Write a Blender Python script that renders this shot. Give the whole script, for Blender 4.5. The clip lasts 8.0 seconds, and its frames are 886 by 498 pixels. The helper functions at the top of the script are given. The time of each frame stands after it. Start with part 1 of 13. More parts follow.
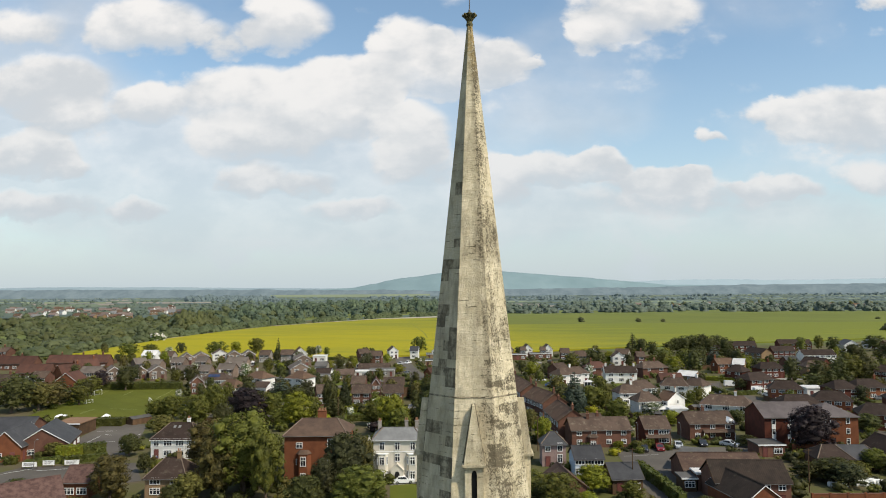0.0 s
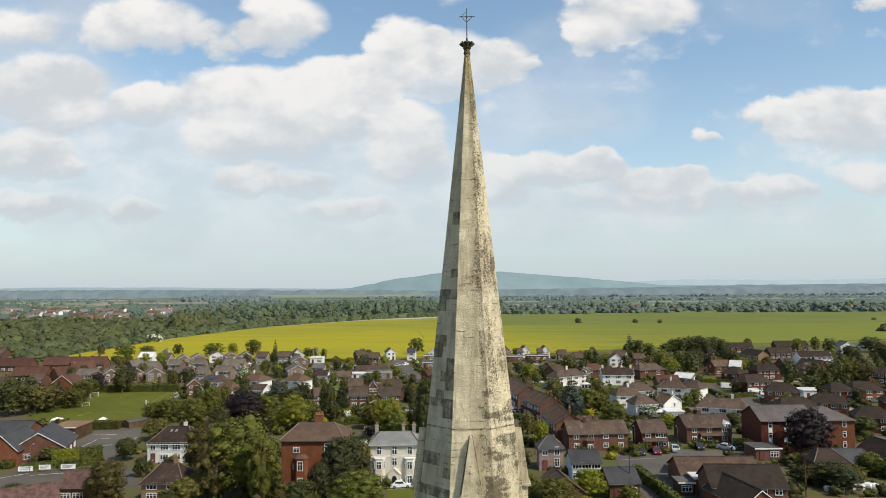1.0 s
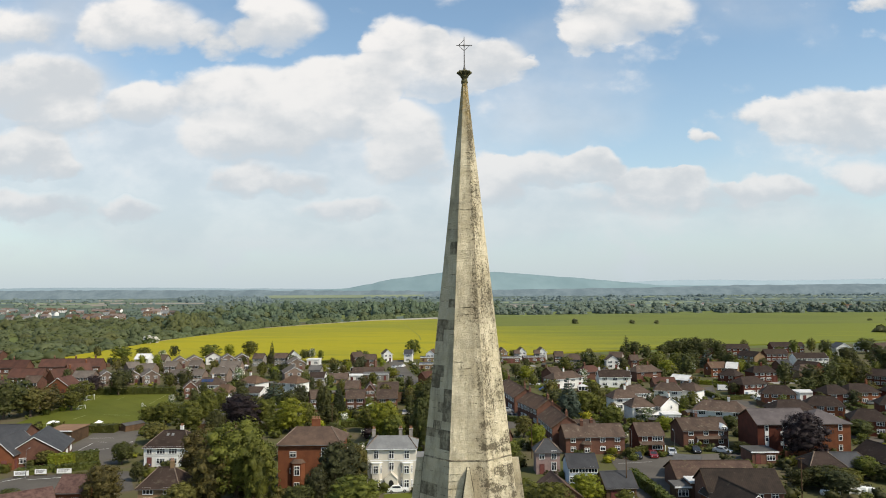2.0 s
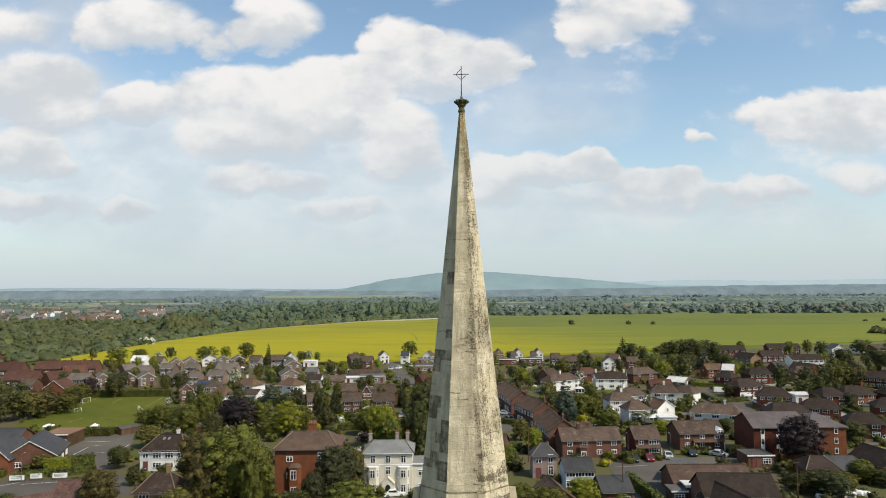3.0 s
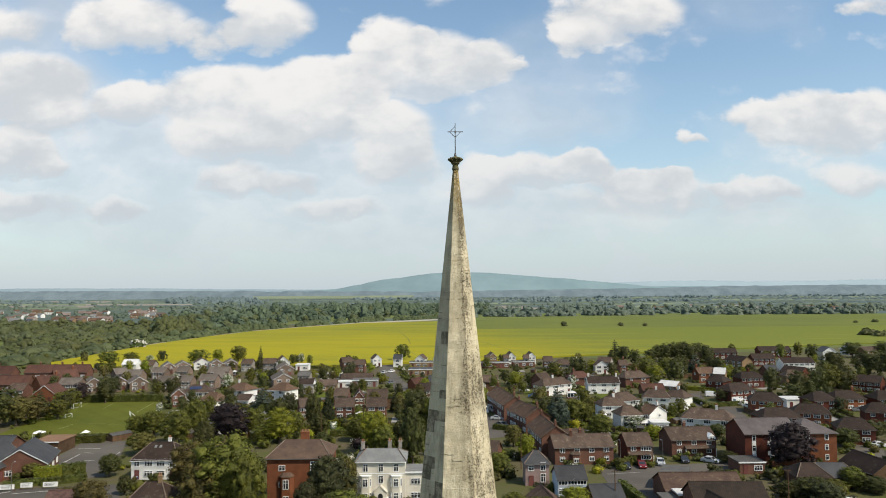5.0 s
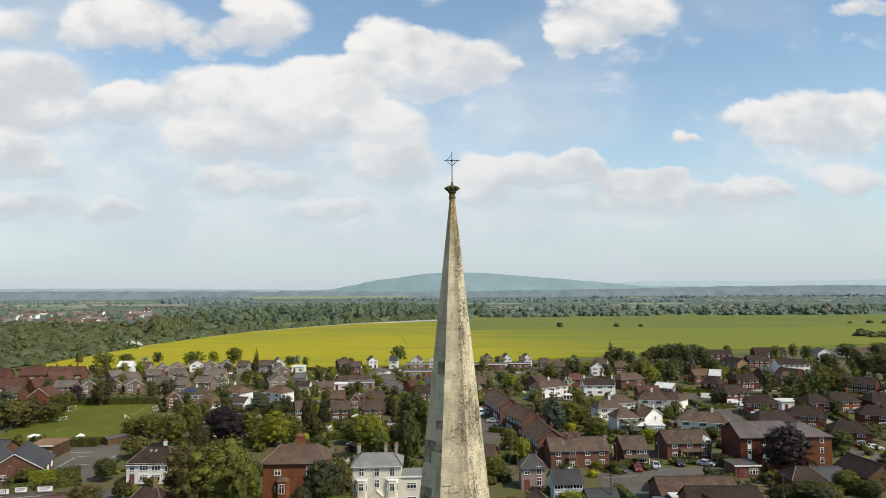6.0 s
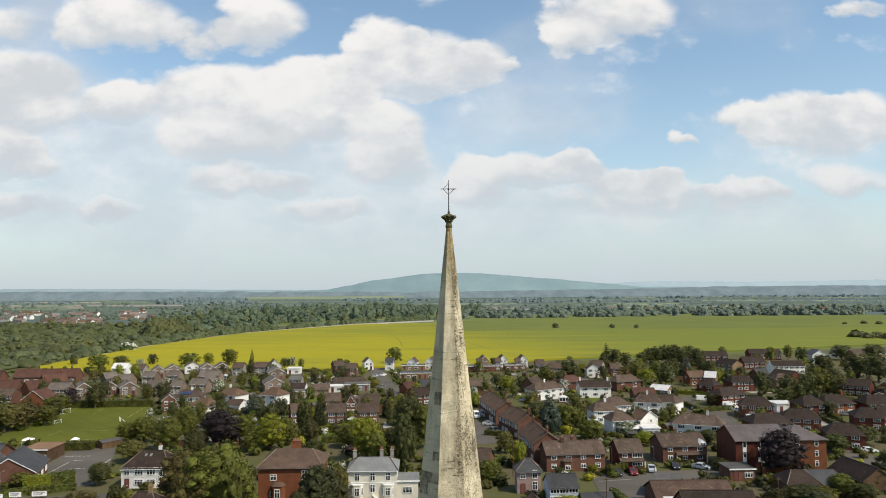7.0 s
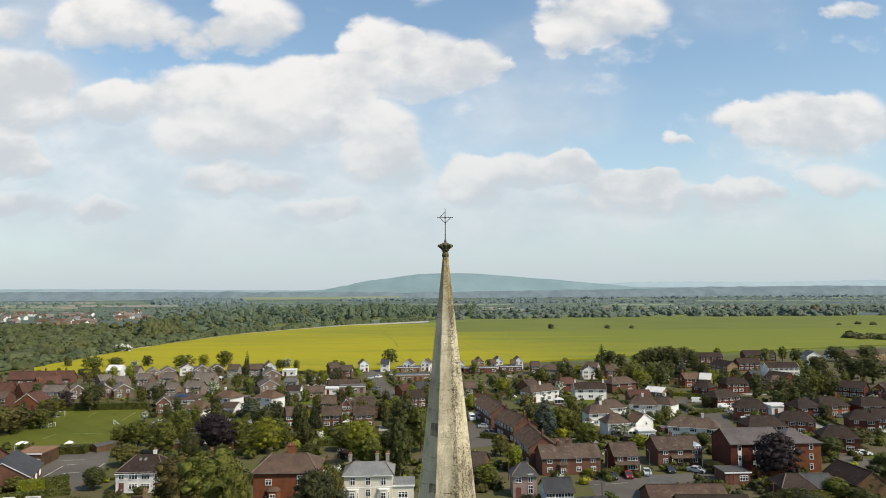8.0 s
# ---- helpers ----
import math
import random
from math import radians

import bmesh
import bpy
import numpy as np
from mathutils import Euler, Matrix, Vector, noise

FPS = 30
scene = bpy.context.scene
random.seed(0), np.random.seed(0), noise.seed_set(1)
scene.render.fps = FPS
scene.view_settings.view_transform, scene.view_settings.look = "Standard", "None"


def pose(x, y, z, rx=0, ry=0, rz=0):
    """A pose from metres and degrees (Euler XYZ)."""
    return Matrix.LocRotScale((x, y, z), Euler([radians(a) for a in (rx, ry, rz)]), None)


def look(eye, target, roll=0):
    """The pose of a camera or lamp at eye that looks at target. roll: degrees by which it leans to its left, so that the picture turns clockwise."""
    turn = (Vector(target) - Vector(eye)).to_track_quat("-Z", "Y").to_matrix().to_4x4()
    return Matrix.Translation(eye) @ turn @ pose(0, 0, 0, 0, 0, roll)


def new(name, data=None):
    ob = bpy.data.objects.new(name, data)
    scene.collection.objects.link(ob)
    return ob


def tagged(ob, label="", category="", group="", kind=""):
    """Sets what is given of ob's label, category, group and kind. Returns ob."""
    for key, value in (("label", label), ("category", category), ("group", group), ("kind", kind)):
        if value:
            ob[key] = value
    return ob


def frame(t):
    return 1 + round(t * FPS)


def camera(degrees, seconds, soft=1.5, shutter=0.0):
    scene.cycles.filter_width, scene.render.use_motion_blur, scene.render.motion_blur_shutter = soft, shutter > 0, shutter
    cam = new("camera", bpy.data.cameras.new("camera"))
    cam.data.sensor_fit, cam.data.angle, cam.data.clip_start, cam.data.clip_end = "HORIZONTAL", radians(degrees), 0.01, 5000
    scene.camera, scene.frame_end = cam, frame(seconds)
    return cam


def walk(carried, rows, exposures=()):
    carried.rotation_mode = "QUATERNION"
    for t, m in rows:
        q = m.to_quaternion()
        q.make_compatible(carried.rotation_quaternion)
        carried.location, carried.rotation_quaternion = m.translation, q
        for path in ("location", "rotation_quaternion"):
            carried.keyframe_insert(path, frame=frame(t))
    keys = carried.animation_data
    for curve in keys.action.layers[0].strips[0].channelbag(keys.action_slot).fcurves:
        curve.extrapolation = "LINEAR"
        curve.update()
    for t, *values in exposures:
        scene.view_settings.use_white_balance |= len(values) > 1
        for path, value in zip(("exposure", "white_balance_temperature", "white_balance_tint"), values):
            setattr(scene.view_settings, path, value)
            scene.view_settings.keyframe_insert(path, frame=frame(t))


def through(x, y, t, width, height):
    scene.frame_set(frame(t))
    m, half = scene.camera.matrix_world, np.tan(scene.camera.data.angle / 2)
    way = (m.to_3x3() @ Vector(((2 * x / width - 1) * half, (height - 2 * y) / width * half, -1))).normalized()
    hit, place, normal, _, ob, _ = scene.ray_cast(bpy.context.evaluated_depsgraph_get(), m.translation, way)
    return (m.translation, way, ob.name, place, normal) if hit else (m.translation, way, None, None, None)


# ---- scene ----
cam = camera(63.7, 8.0, soft=1.0)
PATH = [
    (0, pose(-0.023, 0.125, 37.575, 93.261, 0.37, 0.087)),
    (0.5, pose(-0.024, 0.121, 37.982, 93.266, 0.37, -0.025)),
    (1, pose(-0.025, 0.109, 38.388, 93.270, 0.37, -0.142)),
    (1.5, pose(-0.028, 0.092, 38.795, 93.274, 0.37, -0.263)),
    (3, pose(-0.038, 0.019, 40.017, 93.287, 0.37, -0.654)),
    (3.5, pose(-0.042, -0.006, 40.424, 93.291, 0.37, -0.794)),
    (4, pose(-0.048, -0.030, 40.831, 93.295, 0.37, -0.938)),
    (4.5, pose(-0.053, -0.051, 41.239, 93.299, 0.37, -1.087)),
    (6, pose(-0.075, -0.078, 42.462, 93.312, 0.37, -1.562)),
    (6.5, pose(-0.083, -0.071, 42.871, 93.316, 0.37, -1.729)),
    (7, pose(-0.092, -0.052, 43.278, 93.321, 0.37, -1.901)),
    (7.5, pose(-0.102, -0.021, 43.687, 93.325, 0.37, -2.078)),
    (8, pose(-0.112, 0.025, 44.095, 93.329, 0.37, -2.259)),
]
walk(cam, PATH, [(0.0, -0.06)])

# ---- sky and sun ----
SUN_AZ = 53.0   # degrees to the right of the way from the spire back to the camera
SUN_EL = 48.0
world = bpy.data.worlds.new("world")
scene.world = world
world.use_nodes = True


class Nodes:
    """Short hand for a node tree."""

    def __init__(self, tree):
        self.tree = tree
        tree.nodes.clear()

    def add(self, kind):
        return self.tree.nodes.new(kind)

    def put(self, socket, value):
        if isinstance(value, bpy.types.NodeSocket):
            self.tree.links.new(value, socket)
        elif value is not None:
            socket.default_value = value

    def math(self, op, a, b=None, c=None, clamp=False):
        n = self.add("ShaderNodeMath")
        n.operation, n.use_clamp = op, clamp
        for s, v in zip(n.inputs, (a, b, c)):
            self.put(s, v)
        return n.outputs[0]

    def step(self, v, lo, hi, a=0.0, b=1.0):
        n = self.add("ShaderNodeMapRange")
        n.interpolation_type = "SMOOTHSTEP"
        for s, x in zip(n.inputs, (v, lo, hi, a, b)):
            self.put(s, x)
        return n.outputs[0]

    def mix(self, f, a, b, blend="MIX"):
        n = self.add("ShaderNodeMix")
        n.data_type, n.blend_type = "RGBA", blend
        self.put(n.inputs[0], f)
        self.put(n.inputs[6], a if isinstance(a, bpy.types.NodeSocket) else (*a, 1))
        self.put(n.inputs[7], b if isinstance(b, bpy.types.NodeSocket) else (*b, 1))
        return n.outputs[2]

    def noise(self, vec, scale, detail=4.0, rough=0.55, dist=0.0):
        n = self.add("ShaderNodeTexNoise")
        self.put(n.inputs["Vector"], vec)
        for k, v in (("Scale", scale), ("Detail", detail), ("Roughness", rough), ("Distortion", dist)):
            n.inputs[k].default_value = v
        return n.outputs[0]


def make_sky():
    g = Nodes(world.node_tree)
    where = g.add("ShaderNodeTexCoord").outputs["Generated"]
    sep = g.add("ShaderNodeSeparateXYZ")
    g.put(sep.inputs[0], where)
    ahead = g.math("MAXIMUM", g.math("ABSOLUTE", sep.outputs[1]), 0.12)
    u0 = g.math("DIVIDE", sep.outputs[0], ahead)
    v0 = g.math("DIVIDE", sep.outputs[2], ahead)
    flat = g.add("ShaderNodeCombineXYZ")
    g.put(flat.inputs[0], u0)
    g.put(flat.inputs[1], g.math("MULTIPLY", v0, 1.5))
    g.put(flat.inputs[2], sep.outputs[1])
    billow = g.noise(flat.outputs[0], 9.0, 7.0, 0.55)
    puff = g.noise(flat.outputs[0], 24.0, 5.0, 0.5)
    wisp = g.noise(flat.outputs[0], 4.0, 5.0, 0.5)
    u = g.math("ADD", u0, g.math("MULTIPLY", g.math("SUBTRACT", billow, 0.5), 0.09))
    v = g.math("ADD", v0, g.math("MULTIPLY", g.math("SUBTRACT", puff, 0.5), 0.035))
    total, lift = [], []

    def heap(cu, cv, ru, rv, wt, soft=False):
        """A heap of cloud: across, up, half width, half height, weight."""
        du = g.math("MULTIPLY", g.math("SUBTRACT", u, cu), 1 / ru)
        dv = g.math("MULTIPLY", g.math("SUBTRACT", v, cv), 1 / rv)
        e = g.math("MAXIMUM", g.math("SUBTRACT", wt, g.math("MULTIPLY", g.math("MULTIPLY_ADD", du, du, g.math("MULTIPLY", dv, dv)), wt)), 0.0)
        if soft:
            e = g.math("MULTIPLY", e, e)
        total[:] = [g.math("ADD", total[0], e) if total else e]
        up = g.math("MULTIPLY", e, dv)
        lift[:] = [g.math("ADD", lift[0], up) if lift else up]

    heap(-0.051, 0.346, 0.062, 0.051, 1)
    heap(-0.123, 0.299, 0.100, 0.043, 1)
    heap(0.013, 0.322, 0.092, 0.060, 1)
    heap(0.082, 0.324, 0.054, 0.039, 0.9)
    heap(0.122, 0.322, 0.029, 0.011, 0.7)
    heap(-0.417, 0.268, 0.062, 0.036, 1)
    heap(-0.276, 0.280, 0.125, 0.047, 1)
    heap(-0.148, 0.254, 0.133, 0.047, 0.9)
    heap(-0.252, 0.218, 0.125, 0.043, 0.8)
    heap(-0.039, 0.221, 0.062, 0.051, 0.9)
    heap(-0.040, 0.181, 0.075, 0.039, 0.7)
    heap(-0.423, 0.379, 0.108, 0.053, 0.9)
    heap(-0.229, 0.382, 0.083, 0.051, 0.9)
    heap(-0.592, 0.376, 0.075, 0.034, 0.6)
    heap(-0.309, 0.358, 0.058, 0.034, 0.6)
    heap(-0.566, 0.294, 0.104, 0.053, 1.3)
    heap(-0.533, 0.249, 0.083, 0.034, 0.8)
    heap(-0.584, 0.195, 0.083, 0.039, 1.3)
    heap(-0.531, 0.176, 0.042, 0.021, 0.8)
    heap(-0.275, 0.158, 0.067, 0.029, 0.85)
    heap(-0.195, 0.150, 0.050, 0.022, 0.75)
    heap(-0.586, 0.122, 0.133, 0.024, 0.75)
    heap(-0.434, 0.113, 0.050, 0.019, 0.75)
    heap(-0.107, 0.117, 0.058, 0.017, 0.6)
    heap(-0.147, 0.112, 0.075, 0.019, 0.5)
    heap(0.273, 0.399, 0.116, 0.051, 1)
    heap(0.224, 0.362, 0.054, 0.030, 0.8)
    heap(0.558, 0.253, 0.096, 0.041, 1)
    heap(0.494, 0.246, 0.083, 0.026, 0.8)
    heap(0.630, 0.249, 0.075, 0.047, 0.9)
    heap(0.618, 0.148, 0.083, 0.034, 0.6)
    heap(0.600, 0.232, 0.090, 0.048, 0.9)
    heap(0.520, 0.226, 0.066, 0.026, 0.7)
    heap(0.371, 0.216, 0.017, 0.015, 0.62)
    heap(0.389, 0.212, 0.015, 0.009, 0.6)
    heap(0.216, 0.177, 0.048, 0.029, 1.3)
    heap(0.140, 0.167, 0.075, 0.029, 1.1)
    heap(0.299, 0.153, 0.092, 0.024, 1.0)
    heap(0.351, 0.162, 0.033, 0.017, 0.9)
    heap(0.339, 0.130, 0.216, 0.029, 0.6)
    heap(0.466, 0.141, 0.079, 0.022, 1.0)
    heap(0.084, 0.152, 0.050, 0.043, 1.0)
    heap(0.637, 0.409, 0.058, 0.017, 0.7)
    heap(-0.067, 0.513, 0.416, 0.068, 0.8)
    heap(0.585, 0.542, 0.250, 0.060, 0.8)
    heap(-0.832, 0.296, 0.125, 0.103, 0.9)
    heap(0.856, 0.284, 0.125, 0.077, 0.9)
    heap(-0.866, 0.150, 0.166, 0.043, 0.8)
    heap(0.887, 0.122, 0.166, 0.043, 0.8)
    shade = g.math("DIVIDE", lift[0], g.math("MAXIMUM", total[0], 0.4))
    dens = g.math("ADD", total[0], g.math("MULTIPLY", g.math("SUBTRACT", billow, 0.5), 1.3))
    dens = g.math("ADD", dens, g.math("MULTIPLY", g.math("SUBTRACT", puff, 0.5), 0.55))
    heaped = g.math("MULTIPLY", g.step(dens, 0.08, 0.56), g.step(shade, -1.0, -0.1, 0.55, 1.0))
    total[:], lift[:] = [], []
    heap(-0.291, 0.194, 0.536, 0.155, 1.10, True)
    heap(-0.179, 0.097, 0.721, 0.093, 1.10, True)
    heap(0.314, 0.118, 0.433, 0.082, 0.77, True)
    heap(-0.584, 0.368, 0.268, 0.134, 0.77, True)
    heap(-0.350, 0.382, 0.361, 0.093, 0.66, True)
    heap(0.573, 0.221, 0.268, 0.093, 0.77, True)
    heap(-0.580, 0.213, 0.268, 0.165, 0.88, True)
    heap(0.568, 0.084, 0.309, 0.062, 0.66, True)
    heap(0.256, 0.378, 0.227, 0.072, 0.44, True)
    heap(0.141, 0.264, 0.237, 0.175, 0.55, True)
    thin = g.math("MULTIPLY", g.math("ADD", total[0], g.math("MULTIPLY", g.math("SUBTRACT", wisp, 0.5), 1.6)), 1.0)
    veil = g.math("MULTIPLY", g.step(thin, 0.0, 1.0), 0.70)
    # cloud cover behind the camera, unseen, is thinned to lower the fill light
    heaped = g.math("MULTIPLY", g.math("SUBTRACT", 1.0, g.math("MULTIPLY", g.math("SUBTRACT", 1.0, heaped), g.math("SUBTRACT", 1.0, veil))), g.step(sep.outputs[1], -0.2, 0.1, 0.45, 1.0))
    tone = g.math("ADD", g.math("MULTIPLY", shade, 0.42), g.math("MULTIPLY", g.math("SUBTRACT", billow, 0.5), 1.3))
    tone = g.math("ADD", tone, g.math("MULTIPLY", g.math("SUBTRACT", puff, 0.5), 0.5))
    # lens vignette painted in: cloud tone drops towards the left
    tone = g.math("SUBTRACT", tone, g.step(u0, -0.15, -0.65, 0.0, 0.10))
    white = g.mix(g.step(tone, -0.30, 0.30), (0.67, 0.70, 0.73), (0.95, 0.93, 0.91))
    sky = g.add("ShaderNodeTexSky")
    sky.sky_type, sky.sun_disc = "NISHITA", False
    sky.sun_elevation, sky.sun_rotation = radians(SUN_EL), radians(180 - SUN_AZ)
    sky.air_density, sky.dust_density, sky.ozone_density = 1.0, 0.8, 0.6
    clear = g.add("ShaderNodeBackground")
    g.put(clear.inputs[0], g.mix(1.0, sky.outputs[0], (1.14, 1.20, 1.13), "MULTIPLY"))
    clear.inputs[1].default_value = 0.15
    cloud = g.add("ShaderNodeBackground")
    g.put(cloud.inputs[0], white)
    cloud.inputs[1].default_value = 1.0
    haze = g.add("ShaderNodeBackground")
    haze.inputs[0].default_value = (0.565, 0.655, 0.715, 1)
    haze.inputs[1].default_value = 1.0
    low = g.math("ADD", g.math("MULTIPLY", g.step(v0, 0.40, 0.0), 0.45), g.math("MULTIPLY", g.step(v0, 0.15, 0.0), 0.45))
    a = g.add("ShaderNodeMixShader")
    g.put(a.inputs[0], heaped), g.put(a.inputs[1], clear.outputs[0]), g.put(a.inputs[2], cloud.outputs[0])
    b = g.add("ShaderNodeMixShader")
    g.put(b.inputs[0], low), g.put(b.inputs[1], a.outputs[0]), g.put(b.inputs[2], haze.outputs[0])
    g.put(g.add("ShaderNodeOutputWorld").inputs[0], b.outputs[0])


make_sky()
sun = new("sun", bpy.data.lights.new("sun", "SUN"))
sun.data.energy, sun.data.angle, sun.data.color = 4.6, radians(0.6), (1.0, 0.90, 0.74)
sun.matrix_basis = look((0, 0, 0), (-math.sin(radians(SUN_AZ)) * math.cos(radians(SUN_EL)), math.cos(radians(SUN_AZ)) * math.cos(radians(SUN_EL)), -math.sin(radians(SUN_EL))))

# ---- materials ----
def surface(name, color, other=None, rough=0.8, metal=0.0, big=0.5, small=8.0, vary=0.25, own=0.12, bump=0.0, bump_scale=30.0, spec=0.15, streak=None, soil=None):
    """A surface of two tones mixed at two scales, with its own shade for each thing, and fine relief."""
    m = bpy.data.materials.new(name)
    m.use_nodes = True
    g = Nodes(m.node_tree)
    at = g.add("ShaderNodeTexCoord").outputs["Object"]
    other = other or tuple(c * 0.7 for c in color)
    wide, fine = g.noise(at, big, 4.0, 0.6), g.noise(at, small, 5.0, 0.65)
    f = g.math("MULTIPLY_ADD", g.math("SUBTRACT", fine, 0.5), 2.2 * vary + 0.6, g.step(wide, 0.3, 0.7))
    tone = g.mix(g.math("MULTIPLY", f, 1.0, clamp=True), color, other)
    if streak:
        bands = g.add("ShaderNodeTexWave")
        bands.wave_type, bands.bands_direction = "BANDS", streak[0]
        g.put(bands.inputs["Vector"], at)
        bands.inputs["Scale"].default_value, bands.inputs["Distortion"].default_value = streak[1], streak[3] if len(streak) > 3 else 0.6
        tone = g.mix(g.math("MULTIPLY", g.step(bands.outputs["Fac"], 0.0, 0.35, 1.0, 0.0), streak[2]), tone, tuple(c * 0.45 for c in color))
    if soil:
        tone = g.mix(g.math("MULTIPLY", g.step(g.noise(at, soil[1], 6.0, 0.7), soil[2], soil[2] + 0.12), soil[3]), tone, soil[0])
    rnd = g.add("ShaderNodeObjectInfo").outputs["Random"]
    hsv = g.add("ShaderNodeHueSaturation")
    g.put(hsv.inputs["Value"], g.math("MULTIPLY_ADD", rnd, 2 * own, 1 - own))
    g.put(hsv.inputs["Color"], tone)
    b = g.add("ShaderNodeBsdfPrincipled")
    g.put(b.inputs["Base Color"], hsv.outputs[0])
    b.inputs["Roughness"].default_value, b.inputs["Metallic"].default_value = rough, metal
    b.inputs["Specular IOR Level"].default_value = spec
    if bump:
        n = g.add("ShaderNodeBump")
        n.inputs["Strength"].default_value, n.inputs["Distance"].default_value = bump, 0.05
        g.put(n.inputs["Height"], g.noise(at, bump_scale, 6.0, 0.65))
        g.put(b.inputs["Normal"], n.outputs[0])
    g.put(g.add("ShaderNodeOutputMaterial").inputs[0], b.outputs[0])
    return m


def foliage(name, light, dark, through=0.32, own=0.2, flower=None, clumps=0.5, speck=0.55):
    """Leaves: tone by leaf, by clump and by tree; some light passes through."""
    m = bpy.data.materials.new(name)
    m.use_nodes = True
    g = Nodes(m.node_tree)
    at = g.add("ShaderNodeTexCoord").outputs["Object"]
    leaf = g.add("ShaderNodeNewGeometry").outputs["Random Per Island"]
    clump = g.noise(at, clumps, 3.0, 0.6)
    f = g.math("ADD", g.math("MULTIPLY", leaf, speck), g.math("MULTIPLY", g.step(clump, 0.3, 0.7), 1 - speck))
    tone = g.mix(f, dark, light)
    if flower:
        tone = g.mix(g.math("GREATER_THAN", leaf, 1 - flower[1]), tone, flower[0])
    rnd = g.add("ShaderNodeObjectInfo").outputs["Random"]
    hsv = g.add("ShaderNodeHueSaturation")
    g.put(hsv.inputs["Value"], g.math("MULTIPLY_ADD", rnd, 2 * own, 1 - own))
    g.put(hsv.inputs["Hue"], g.math("MULTIPLY_ADD", rnd, 0.03, 0.485))
    g.put(hsv.inputs["Color"], tone)
    d = g.add("ShaderNodeBsdfPrincipled")
    g.put(d.inputs["Base Color"], hsv.outputs[0])
    d.inputs["Roughness"].default_value, d.inputs["Specular IOR Level"].default_value = 0.6, 0.25
    t = g.add("ShaderNodeBsdfTranslucent")
    g.put(t.inputs[0], hsv.outputs[0])
    x = g.add("ShaderNodeMixShader")
    x.inputs[0].default_value = through
    g.put(x.inputs[1], d.outputs[0]), g.put(x.inputs[2], t.outputs[0])
    g.put(g.add("ShaderNodeOutputMaterial").inputs[0], x.outputs[0])
    return m


def glass_dark(name):
    m = bpy.data.materials.new(name)
    m.use_nodes = True
    b = m.node_tree.nodes["Principled BSDF"]
    b.inputs["Base Color"].default_value, b.inputs["Roughness"].default_value = (0.025, 0.03, 0.035, 1), 0.06
    b.inputs["Specular IOR Level"].default_value = 0.6
    return m


